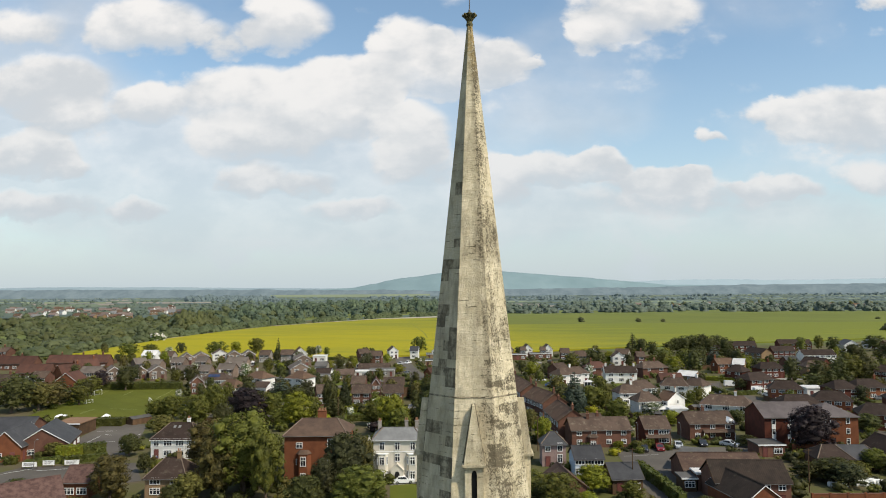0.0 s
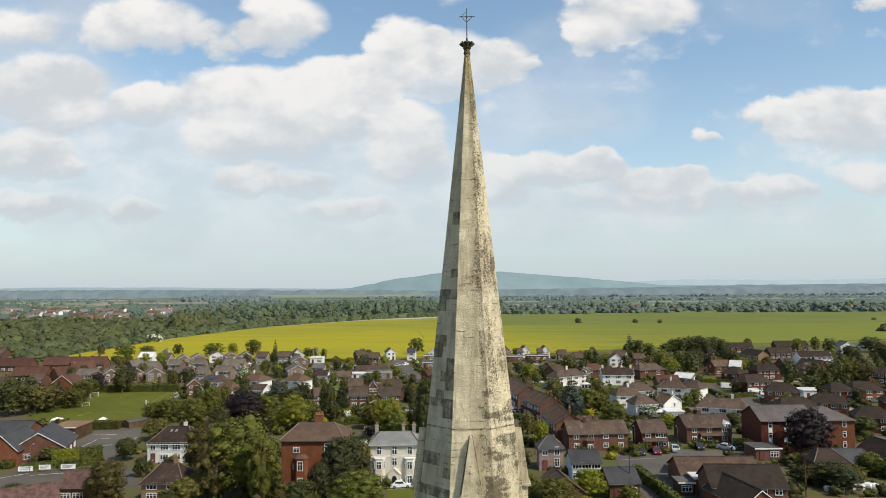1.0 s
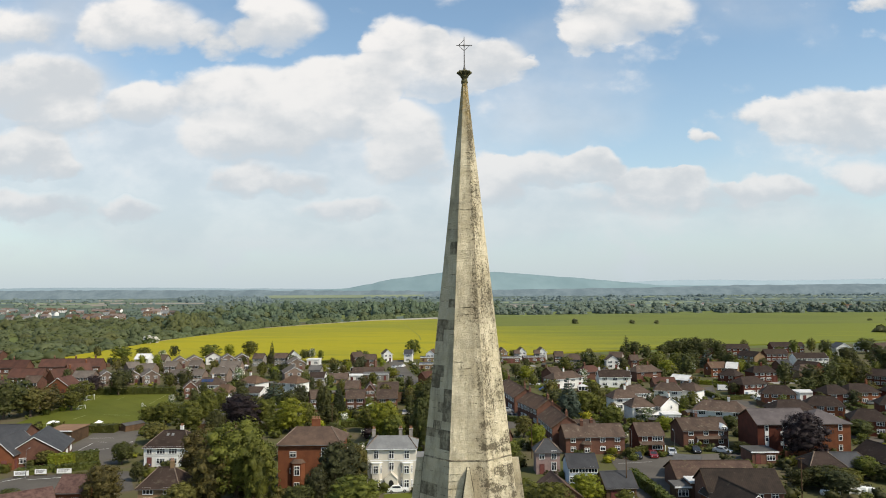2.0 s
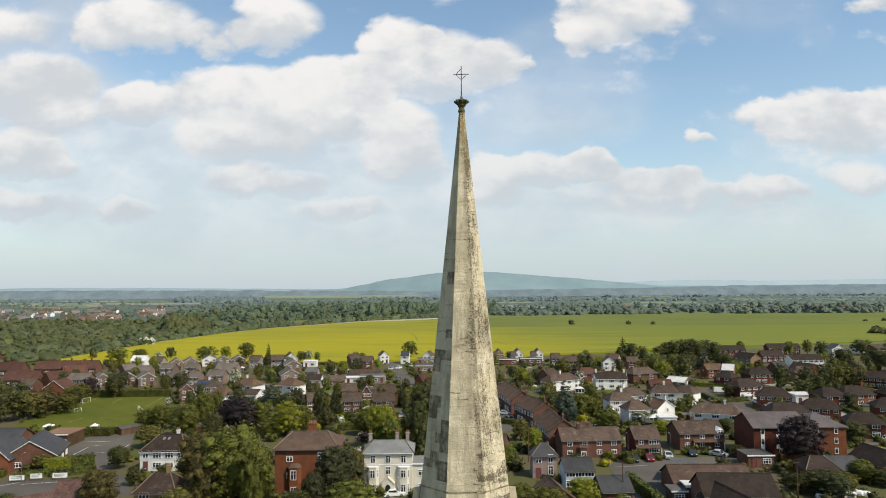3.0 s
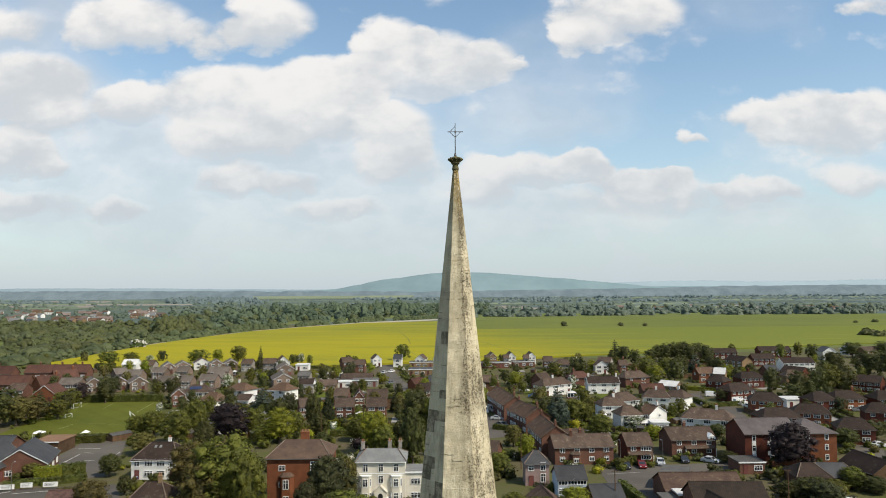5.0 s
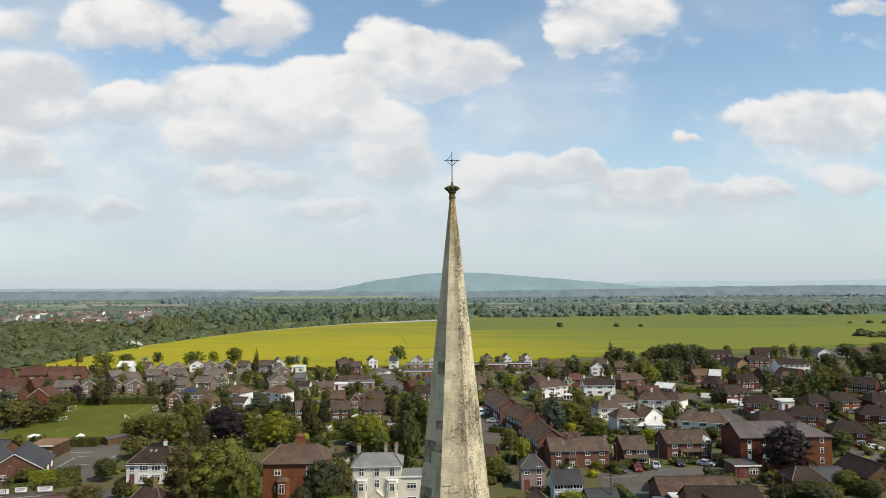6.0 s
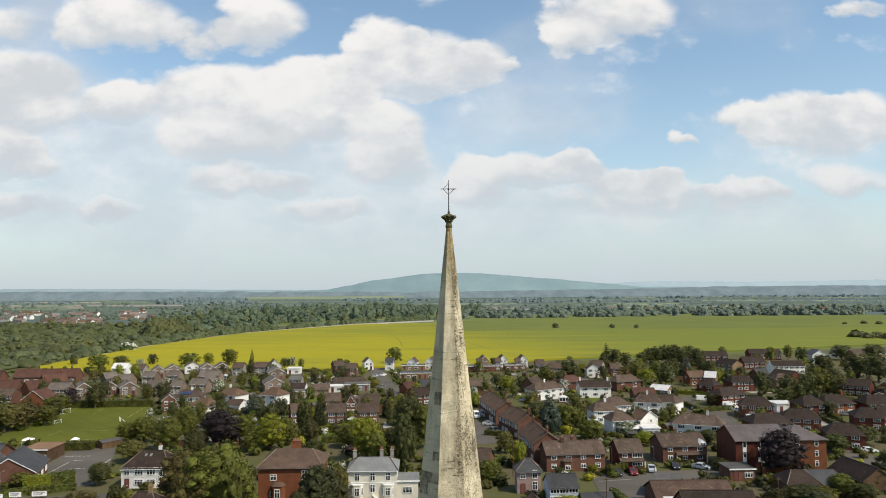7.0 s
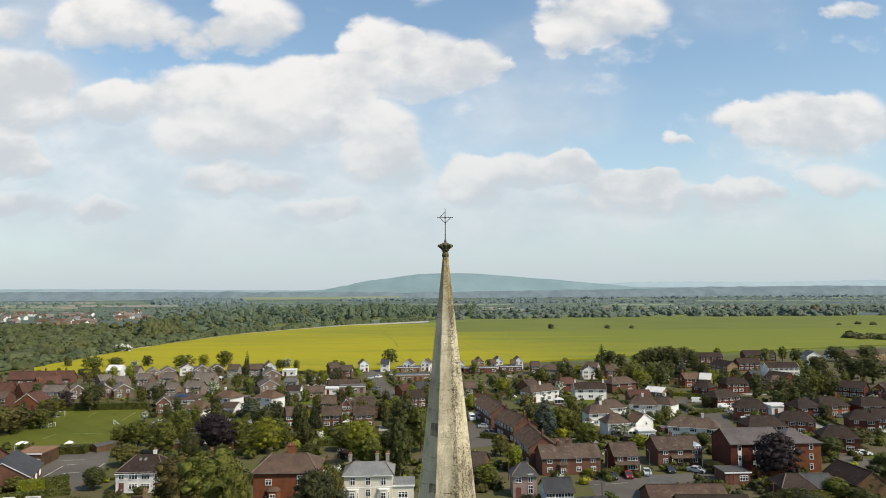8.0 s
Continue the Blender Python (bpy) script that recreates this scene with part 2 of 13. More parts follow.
def spire_stone(name, crusty, soot_shade=0.0, weather=0.0):
    """Pale oolite: tone from block to block, grey weather stains, dark crusty lichen, ochre lichen near the top."""
    m = bpy.data.materials.new(name)
    m.use_nodes = True
    g = Nodes(m.node_tree)
    pos = g.add("ShaderNodeNewGeometry").outputs["Position"]
    sep = g.add("ShaderNodeSeparateXYZ")
    g.put(sep.inputs[0], pos)
    wide, mid, fine = g.noise(pos, 0.9, 4.0, 0.6), g.noise(pos, 4.5, 7.0, 0.72), g.noise(pos, 26.0, 6.0, 0.7)
    tall = g.add("ShaderNodeMapping")
    g.put(tall.inputs["Vector"], pos)
    tall.inputs["Scale"].default_value = (3.2, 3.2, 0.55)
    runs = g.noise(tall.outputs[0], 1.6, 6.0, 0.65)
    rnd = g.add("ShaderNodeObjectInfo").outputs["Random"]
    tone = g.mix(g.step(mid, 0.30, 0.70), (0.54, 0.46, 0.295), (0.79, 0.70, 0.50))
    tone = g.mix(g.math("MULTIPLY", g.step(wide, 0.40, 0.64), 0.5), tone, (0.40, 0.34, 0.22))
    tone = g.mix(g.math("MULTIPLY", g.step(runs, 0.50, 0.68), 0.45), tone, (0.24, 0.21, 0.15))
    tone = g.mix(g.math("MULTIPLY", g.step(rnd, 0.78, 0.84), 0.16), tone, (0.22, 0.20, 0.16))
    tone = g.mix(g.math("MULTIPLY", g.step(rnd, 0.12, 0.06), 0.22), tone, (0.72, 0.66, 0.50))
    crust = g.math("ADD", g.noise(pos, 19.0, 10.0, 0.80, 0.3), g.math("MULTIPLY", g.math("SUBTRACT", wide, 0.5), 0.30))
    crust = g.math("ADD", crust, g.math("MULTIPLY", g.math("SUBTRACT", runs, 0.5), 0.42))
    # the crust is thickest round the arris that faces the weather
    own = g.add("ShaderNodeSeparateXYZ")
    g.put(own.inputs[0], g.add("ShaderNodeTexCoord").outputs["Object"])
    side = g.math("DIVIDE", own.outputs[0], g.math("ABSOLUTE", own.outputs[1]))
    grow = g.math("ADD", g.step(side, 0.02, 0.42), g.math("MULTIPLY", g.step(side, 0.42, 1.5), -0.35))
    crust = g.math("MULTIPLY_ADD", grow, weather, crust)
    # a brown stain beside the arris, and dark growth along some beds low on the spire
    if weather:
        stain = g.math("MULTIPLY", g.step(side, -0.08, 0.22), g.step(side, 0.50, 0.40))
        stain = g.math("MULTIPLY", stain, g.step(g.noise(tall.outputs[0], 1.1, 5.0, 0.6), 0.34, 0.56))
        tone = g.mix(g.math("MULTIPLY", stain, 0.62), tone, (0.30, 0.25, 0.165))
        wide_bed = g.add("ShaderNodeMapping")
        g.put(wide_bed.inputs["Vector"], pos)
        wide_bed.inputs["Scale"].default_value = (0.9, 0.9, 3.4)
        rows = g.math("MULTIPLY", g.step(g.noise(wide_bed.outputs[0], 1.0, 2.0, 0.5), 0.50, 0.60), g.step(sep.outputs[2], 36.6, 34.9))
        crust = g.math("MULTIPLY_ADD", g.math("MULTIPLY", rows, g.step(side, 0.0, 0.42)), 0.115, crust)
    crust = g.math("MULTIPLY_ADD", g.math("SUBTRACT", fine, 0.5), 0.22, crust)
    crust = g.step(g.math("SUBTRACT", crust, crusty), -0.03, 0.10)
    tone = g.mix(g.math("MULTIPLY", crust, 0.88), tone, (0.078, 0.062, 0.038))
    # eroded beds: thin broken lines where the face has flaked
    beds = g.math("FRACT", g.math("ADD", g.math("MULTIPLY", sep.outputs[2], 5.6), g.math("MULTIPLY", mid, 0.5)))
    flaked = g.math("MULTIPLY", g.step(beds, 0.14, 0.06), g.step(g.noise(pos, 2.3, 5.0, 0.7), 0.52, 0.59))
    flaked = g.math("MULTIPLY", flaked, g.step(g.noise(tall.outputs[0], 3.0, 3.0, 0.5), 0.42, 0.52))
    tone = g.mix(g.math("MULTIPLY", flaked, 0.62), tone, (0.11, 0.09, 0.055))
    # even darkening: soot on the dark blocks, painted shade in the grey stone
    if soot_shade:
        tone = g.mix(g.math("MULTIPLY", g.step(g.math("ADD", mid, g.math("MULTIPLY", g.math("SUBTRACT", runs, 0.5), 0.8)), 0.28, 0.62, 0.30, 1.0), soot_shade), tone, (0.095, 0.076, 0.048))
    top = g.step(sep.outputs[2], 43.2, 44.9)
    ochre = g.math("MULTIPLY", top, g.step(g.noise(pos, 7.0, 6.0, 0.7), 0.40, 0.56))
    tone = g.mix(g.math("MULTIPLY", ochre, 0.8), tone, (0.36, 0.235, 0.04))
    tone = g.mix(g.math("MULTIPLY", top, 0.35), tone, (0.13, 0.10, 0.06))
    tone = g.mix(g.math("MULTIPLY", g.step(fine, 0.35, 0.75), 0.28), tone, (0.22, 0.19, 0.13))
    b = g.add("ShaderNodeBsdfPrincipled")
    g.put(b.inputs["Base Color"], tone)
    b.inputs["Roughness"].default_value, b.inputs["Specular IOR Level"].default_value = 0.92, 0.2
    n = g.add("ShaderNodeBump")
    n.inputs["Strength"].default_value, n.inputs["Distance"].default_value = 0.9, 0.04
    g.put(n.inputs["Height"], g.math("SUBTRACT", g.math("ADD", mid, g.math("MULTIPLY", fine, 0.6)), g.math("MULTIPLY_ADD", crust, 0.25, flaked)))
    g.put(b.inputs["Normal"], n.outputs[0])
    g.put(g.add("ShaderNodeOutputMaterial").inputs[0], b.outputs[0])
    return m


STONE = spire_stone("pale_spire_stone", 0.628, 0.0, 0.135)
# Darker copy for the spire's shaded face; some of its shade is painted in.
STONE_GREY = spire_stone("grey_weathered_shaded_stone", 0.67, 0.32)
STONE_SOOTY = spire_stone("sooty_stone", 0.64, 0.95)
IRON = surface("wrought_iron", (0.09, 0.085, 0.08), rough=0.55, metal=0.5, big=3, small=30)
MOSSY = surface("mossy_stone", (0.16, 0.14, 0.07), (0.06, 0.06, 0.03), rough=0.95, big=5, small=25, bump=0.6)
# Near-black that paints the shade inside openings.
DARK = surface("opening_shade", (0.02, 0.02, 0.02), rough=0.9)
BRICK = surface("red_brick", (0.1546, 0.07593, 0.05227), (0.1088, 0.05377, 0.03742), rough=0.88, big=0.6, small=9, bump=0.2, own=0.15, streak=("Z", 4.2, 0.18))
BROWNBRICK = surface("brown_brick", (0.2228, 0.1633, 0.1245), (0.1553, 0.1136, 0.09), rough=0.88, big=0.6, small=9, bump=0.2, own=0.25, streak=("Z", 4.2, 0.18))
ORANGE = surface("orange_brick", (0.1948, 0.07277, 0.0342), (0.1429, 0.05348, 0.02736), rough=0.88, big=0.6, small=9, bump=0.2, own=0.12, streak=("Z", 4.2, 0.18))
BUFF = surface("buff_brick", (0.27, 0.185, 0.1), (0.2, 0.135, 0.08), rough=0.88, big=0.6, small=9, own=0.12, streak=("Z", 4.2, 0.15))
WHITE = surface("white_render", (0.744, 0.7347, 0.6975), (0.6138, 0.6045, 0.5673), rough=0.8, big=0.35, small=3, vary=0.15, own=0.04)
CREAM = surface("cream_stucco", (0.648, 0.6052, 0.5104), (0.558, 0.5162, 0.4312), rough=0.8, big=0.35, small=3, vary=0.15, own=0.03)
GREYWALL = surface("grey_render", (0.3, 0.27, 0.235), (0.22, 0.2, 0.175), rough=0.85, big=0.4, small=4, own=0.08)
BLUEWALL = surface("pale_blue_board", (0.50, 0.55, 0.62), (0.42, 0.47, 0.54), rough=0.7, own=0.03, streak=("Z", 3.0, 0.3))
TILE_BROWN = surface("brown_concrete_tile", (0.08484, 0.05418, 0.04013), (0.05061, 0.03249, 0.02499), rough=0.85, big=0.35, small=6, bump=0.35, bump_scale=12, own=0.22, soil=((0.17, 0.145, 0.085), 0.9, 0.54, 0.5), vary=0.5, streak=("Z", 1.5, 0.25))
TILE_MID = surface("grey_brown_tile", (0.09785, 0.0681, 0.0511), (0.06116, 0.04289, 0.03297), rough=0.88, big=0.35, small=6, bump=0.35, bump_scale=12, own=0.25, soil=((0.21, 0.18, 0.13), 0.8, 0.54, 0.45), vary=0.5, streak=("Z", 1.5, 0.2))
TILE_RIDGED = surface("ridged_dark_tile", (0.0452, 0.0328, 0.025), (0.0265, 0.0203, 0.0164), rough=0.88, big=0.5, small=5, bump=0.4, bump_scale=8, own=0.1, streak=("X", 0.9, 0.4), soil=((0.1, 0.085, 0.055), 1.5, 0.58, 0.4))
HIPTILE = surface("clay_hip_tile", (0.19, 0.145, 0.11), (0.13, 0.1, 0.078), rough=0.88, big=0.8, small=5, own=0.1)
PINKWALL = surface("pinkish_render", (0.30, 0.215, 0.195), (0.23, 0.165, 0.15), rough=0.85, big=0.5, small=4, own=0.03)
TILE_RED = surface("red_clay_tile", (0.1, 0.047, 0.034), (0.066, 0.035, 0.027), rough=0.85, big=0.35, small=6, bump=0.35, bump_scale=12, own=0.18, soil=((0.13, 0.10, 0.06), 1.2, 0.6, 0.35), streak=("Z", 1.5, 0.25))
TILE_OLD = surface("weathered_clay_tile", (0.1235, 0.07544, 0.05016), (0.0855, 0.05412, 0.03724), rough=0.88, big=0.3, small=5, bump=0.4, bump_scale=12, own=0.1, soil=((0.2, 0.165, 0.1), 0.7, 0.53, 0.5), vary=0.5, streak=("Z", 1.5, 0.25))
TILE_WORN = surface("worn_grey_brown_tile", (0.15, 0.126, 0.106), (0.1, 0.083, 0.07), rough=0.88, big=0.35, small=6, bump=0.35, bump_scale=12, own=0.18, streak=("X", 3.0, 0.2))
TILE_RUST = surface("rusty_clay_tile", (0.122, 0.08, 0.057), (0.078, 0.053, 0.04), rough=0.88, big=0.5, small=6, vary=0.4, bump=0.4, bump_scale=12, own=0.05, streak=("X", 3.0, 0.25), soil=((0.06, 0.045, 0.035), 1.2, 0.55, 0.6))
SLATE = surface("grey_slate", (0.058, 0.058, 0.06), (0.04, 0.04, 0.042), rough=0.55, big=0.4, small=7, bump=0.25, own=0.15)
SLATE_PALE = surface("pale_slate", (0.21, 0.21, 0.2), (0.15, 0.15, 0.145), rough=0.55, big=0.4, small=6, bump=0.2, own=0.06, streak=("X", 1.2, 0.25))
# Dark tile; on the right-hand houses it also holds painted cloud shade.
TILE_DARK = surface("dark_and_shaded_roof_tile", (0.04455, 0.03011, 0.02376), (0.02904, 0.02005, 0.01584), rough=0.85, big=0.35, small=6, bump=0.35, bump_scale=12, own=0.2, vary=0.5, soil=((0.085, 0.07, 0.05), 0.9, 0.54, 0.5), streak=("Z", 1.5, 0.25))
FLATROOF = surface("felt_flat_roof", (0.11, 0.105, 0.098), (0.075, 0.072, 0.068), rough=0.9, big=0.3, small=4, own=0.2)
PALEROOF = surface("pale_sheet_roof", (0.62, 0.61, 0.58), (0.5, 0.49, 0.47), rough=0.7, big=0.4, small=3, own=0.1)
RUSTROOF = surface("bronze_felt_roof", (0.25, 0.15, 0.085), (0.19, 0.11, 0.07), rough=0.8, big=0.3, small=3, own=0.05, streak=("X", 0.5, 0.3))
PAINT = surface("white_paint", (0.80, 0.80, 0.78), (0.70, 0.70, 0.68), rough=0.5, own=0.03)
TIMBER = surface("brown_timber", (0.12, 0.072, 0.04), (0.075, 0.047, 0.028), rough=0.85, small=12, own=0.2, streak=("X", 3.0, 0.35))
DOORPAINT = surface("door_paint", (0.16, 0.06, 0.05), (0.10, 0.04, 0.035), rough=0.5, own=0.5)
CLAYPOT = surface("clay_pot", (0.36, 0.19, 0.11), (0.25, 0.13, 0.08), rough=0.8, own=0.1)
GUTTER = surface("grey_gutter", (0.16, 0.15, 0.14), rough=0.6)
# Red brick with cloud shade and lens darkening put into its colour.
SHADEBRICK = surface("shaded_red_brick", (0.1131, 0.03601, 0.02297), (0.08246, 0.02843, 0.01887), rough=0.88, big=0.6, small=9, own=0.08, streak=("Z", 4.2, 0.18))
TILE_GREY = surface("purple_grey_slate", (0.115, 0.098, 0.095), (0.08, 0.068, 0.066), rough=0.75, big=0.35, small=6, bump=0.3, own=0.08, soil=((0.16, 0.14, 0.12), 1.0, 0.55, 0.4))
ROUGH = surface("rough_grass", (0.1323, 0.1552, 0.0403), (0.0978, 0.115, 0.0368), rough=0.95, big=0.02, small=0.3, own=0.15, bump=0.3, spec=0.1)
TILE_PINK = surface("mottled_pink_tile", (0.126, 0.075, 0.063), (0.066, 0.039, 0.033), rough=0.9, big=1.5, small=7, vary=0.5, bump=0.5, bump_scale=10, own=0.04)
# Clay tile of the distant houses, paled and pinkened by painted haze.
TILE_FAR = surface("hazed_clay_tile", (0.2, 0.15, 0.125), (0.15, 0.115, 0.1), rough=0.9, own=0.2)
BLEACHED = surface("tramline", (0.21, 0.205, 0.025), (0.18, 0.18, 0.025), rough=0.95, big=0.05, small=0.5)
GLASS = glass_dark("window_glass")
SOLAR = surface("solar_panel", (0.04, 0.06, 0.13), (0.03, 0.045, 0.10), rough=0.2, spec=0.6, streak=("X", 1.0, 0.6, 0.0))
ASPHALT = surface("asphalt", (0.115, 0.1026, 0.0862), (0.085, 0.076, 0.0651), rough=0.92, big=0.08, small=1.5, vary=0.2, own=0.06, bump=0.2)
PAVING = surface("concrete_paving", (0.30, 0.285, 0.26), (0.23, 0.22, 0.20), rough=0.9, big=0.2, small=3, own=0.08)
LINE = surface("road_paint", (0.72, 0.72, 0.68), (0.55, 0.55, 0.52), rough=0.8, small=3, own=0.05)
FADED = surface("worn_white_line", (0.30, 0.31, 0.16), (0.16, 0.19, 0.05), rough=0.9, big=0.2, small=2, own=0.1)
LAWN = surface("mown_grass", (0.1029, 0.1163, 0.0171), (0.0735, 0.093, 0.0142), rough=0.95, big=0.06, small=1.2, bump=0.3, own=0.12, spec=0.1)
PITCH = surface("playing_field_grass", (0.1029, 0.1098, 0.0152), (0.0784, 0.09, 0.0123), rough=0.95, big=0.035, small=0.8, bump=0.3, own=0.0, spec=0.1, streak=("DIAGONAL", 0.06, 0.12, 1.0))
VERGE = surface("garden_ground", (0.082, 0.088, 0.026), (0.105, 0.085, 0.053), rough=0.95, big=0.05, small=0.35, bump=0.3, own=0.0, spec=0.1)


def crop(name, bloom, leaf, x0, x1):
    """A rapeseed field whose bloom thins out from x0 to x1, with tractor lines and drifts."""
    m = bpy.data.materials.new(name)
    m.use_nodes = True
    g = Nodes(m.node_tree)
    at = g.add("ShaderNodeTexCoord").outputs["Object"]
    sep = g.add("ShaderNodeSeparateXYZ")
    g.put(sep.inputs[0], at)
    drift = g.noise(at, 0.009, 4.0, 0.6)
    fine = g.noise(at, 0.35, 6.0, 0.7)
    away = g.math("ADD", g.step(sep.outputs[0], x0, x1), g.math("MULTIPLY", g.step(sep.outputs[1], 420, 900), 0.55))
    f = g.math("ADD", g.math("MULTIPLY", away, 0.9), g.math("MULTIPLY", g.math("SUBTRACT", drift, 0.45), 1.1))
    long = g.add("ShaderNodeMapping")
    g.put(long.inputs["Vector"], at)
    long.inputs["Scale"].default_value = (0.006, 0.045, 1.0)
    f = g.math("ADD", f, g.math("MULTIPLY", g.math("SUBTRACT", g.noise(long.outputs[0], 1.0, 5.0, 0.6), 0.5), 1.5))
    f = g.math("ADD", f, g.math("MULTIPLY", g.math("SUBTRACT", fine, 0.5), 0.9), clamp=True)
    tone = g.mix(f, bloom, leaf)
    lines = g.add("ShaderNodeTexWave")
    lines.wave_type, lines.bands_direction = "BANDS", "DIAGONAL"
    g.put(lines.inputs["Vector"], at)
    lines.inputs["Scale"].default_value, lines.inputs["Distortion"].default_value, lines.inputs["Detail Scale"].default_value = 0.012, 1.5, 0.01
    tone = g.mix(g.math("MULTIPLY", g.step(lines.outputs["Fac"], 0.06, 0.0), 0.10), tone, (0.13, 0.13, 0.02))
    b = g.add("ShaderNodeBsdfPrincipled")
    g.put(b.inputs["Base Color"], tone)
    b.inputs["Roughness"].default_value, b.inputs["Specular IOR Level"].default_value = 0.95, 0.1
    n = g.add("ShaderNodeBump")
    n.inputs["Strength"].default_value, n.inputs["Distance"].default_value = 0.5, 0.3
    g.put(n.inputs["Height"], g.noise(at, 1.5, 5.0, 0.7))
    g.put(b.inputs["Normal"], n.outputs[0])
    g.put(g.add("ShaderNodeOutputMaterial").inputs[0], b.outputs[0])
    return m


RAPE = crop("flowering_rapeseed", (0.30, 0.265, 0.012), (0.147, 0.166, 0.027), -40.0, 230.0)
WHEAT = surface("green_wheat", (0.1425, 0.1607, 0.0342), (0.114, 0.1323, 0.0306), rough=0.95, big=0.008, small=0.2, own=0.0, bump=0.4, bump_scale=2.0, spec=0.1, streak=("Y", 0.02, 0.10, 2.0))
PASTURE = surface("pasture", (0.125, 0.15, 0.045), (0.09, 0.115, 0.04), rough=0.95, big=0.01, small=0.2, own=0.3, spec=0.1)
TRACK = surface("earth_track", (0.42, 0.38, 0.30), (0.32, 0.29, 0.22), rough=0.95, big=0.1, small=1, own=0.1)
TYRE = surface("tyre_rubber", (0.03, 0.03, 0.03), rough=0.85)
TIN = surface("car_trim", (0.35, 0.35, 0.36), rough=0.35, metal=0.8)
BARK = surface("bark", (0.12, 0.09, 0.065), (0.07, 0.055, 0.04), rough=0.95, small=14, bump=0.6, own=0.2)
HEDGE = foliage("hedge_leaves", (0.1272, 0.1372, 0.026), (0.0424, 0.05096, 0.012))
GREEN = foliage("green_leaves", (0.1707, 0.1728, 0.027), (0.04876, 0.05566, 0.0108))
DEEP = foliage("deep_green_leaves", (0.1057, 0.1092, 0.027), (0.03021, 0.0341, 0.0108))
LIME = foliage("yellow_green_leaves", (0.28, 0.285, 0.022), (0.09, 0.105, 0.012))
OLIVE = foliage("olive_leaves", (0.1813, 0.1559, 0.0405), (0.05533, 0.05057, 0.0144))
COPPER = foliage("copper_beech_leaves", (0.034, 0.021, 0.021), (0.012, 0.008, 0.009), through=0.12)
BROWNISH = foliage("bronze_green_leaves", (0.08411, 0.08742, 0.03179), (0.02632, 0.02832, 0.01122))
BLUEFIR = foliage("blue_green_needles", (0.09, 0.1162, 0.0792), (0.027, 0.0375, 0.02736), through=0.1)
FIR = foliage("dark_needles", (0.057, 0.0702, 0.0216), (0.0171, 0.0234, 0.009), through=0.1)
GOLD = foliage("golden_leaves", (0.42, 0.40, 0.02), (0.22, 0.22, 0.015))
BLOSSOM = foliage("white_blossom_and_leaves", (0.11, 0.15, 0.04), (0.05, 0.08, 0.02), flower=((0.72, 0.70, 0.62), 0.45))
WOODS = foliage("woodland_leaves", (0.1307, 0.1392, 0.04858), (0.07525, 0.08424, 0.03238), own=0.0, clumps=0.05, speck=0.2)
# Leaves of the tree belts: blue haze mixed into both tones.
MIDWOODS = foliage("hazed_tree_belt_leaves", (0.1206, 0.157, 0.08774), (0.05983, 0.08346, 0.05419), through=0.2, own=0.0, clumps=0.05, speck=0.3)
WILLOW = foliage("willow_leaves", (0.1387, 0.1601, 0.0697), (0.07902, 0.09491, 0.04224), own=0.0, clumps=0.05, speck=0.22)
# Far leaves, with more painted haze: paler, bluer, less contrast.
FARWOODS = foliage("hazed_woodland_leaves", (0.1192, 0.151, 0.1034), (0.0778, 0.1033, 0.08073), through=0.1, own=0.0, clumps=0.05, speck=0.38)
HAZYWOODS = foliage("hazed_farthest_leaves", (0.1397, 0.1819, 0.1732), (0.1095, 0.1472, 0.1472), through=0.1, own=0.0, clumps=0.02, speck=0.38)

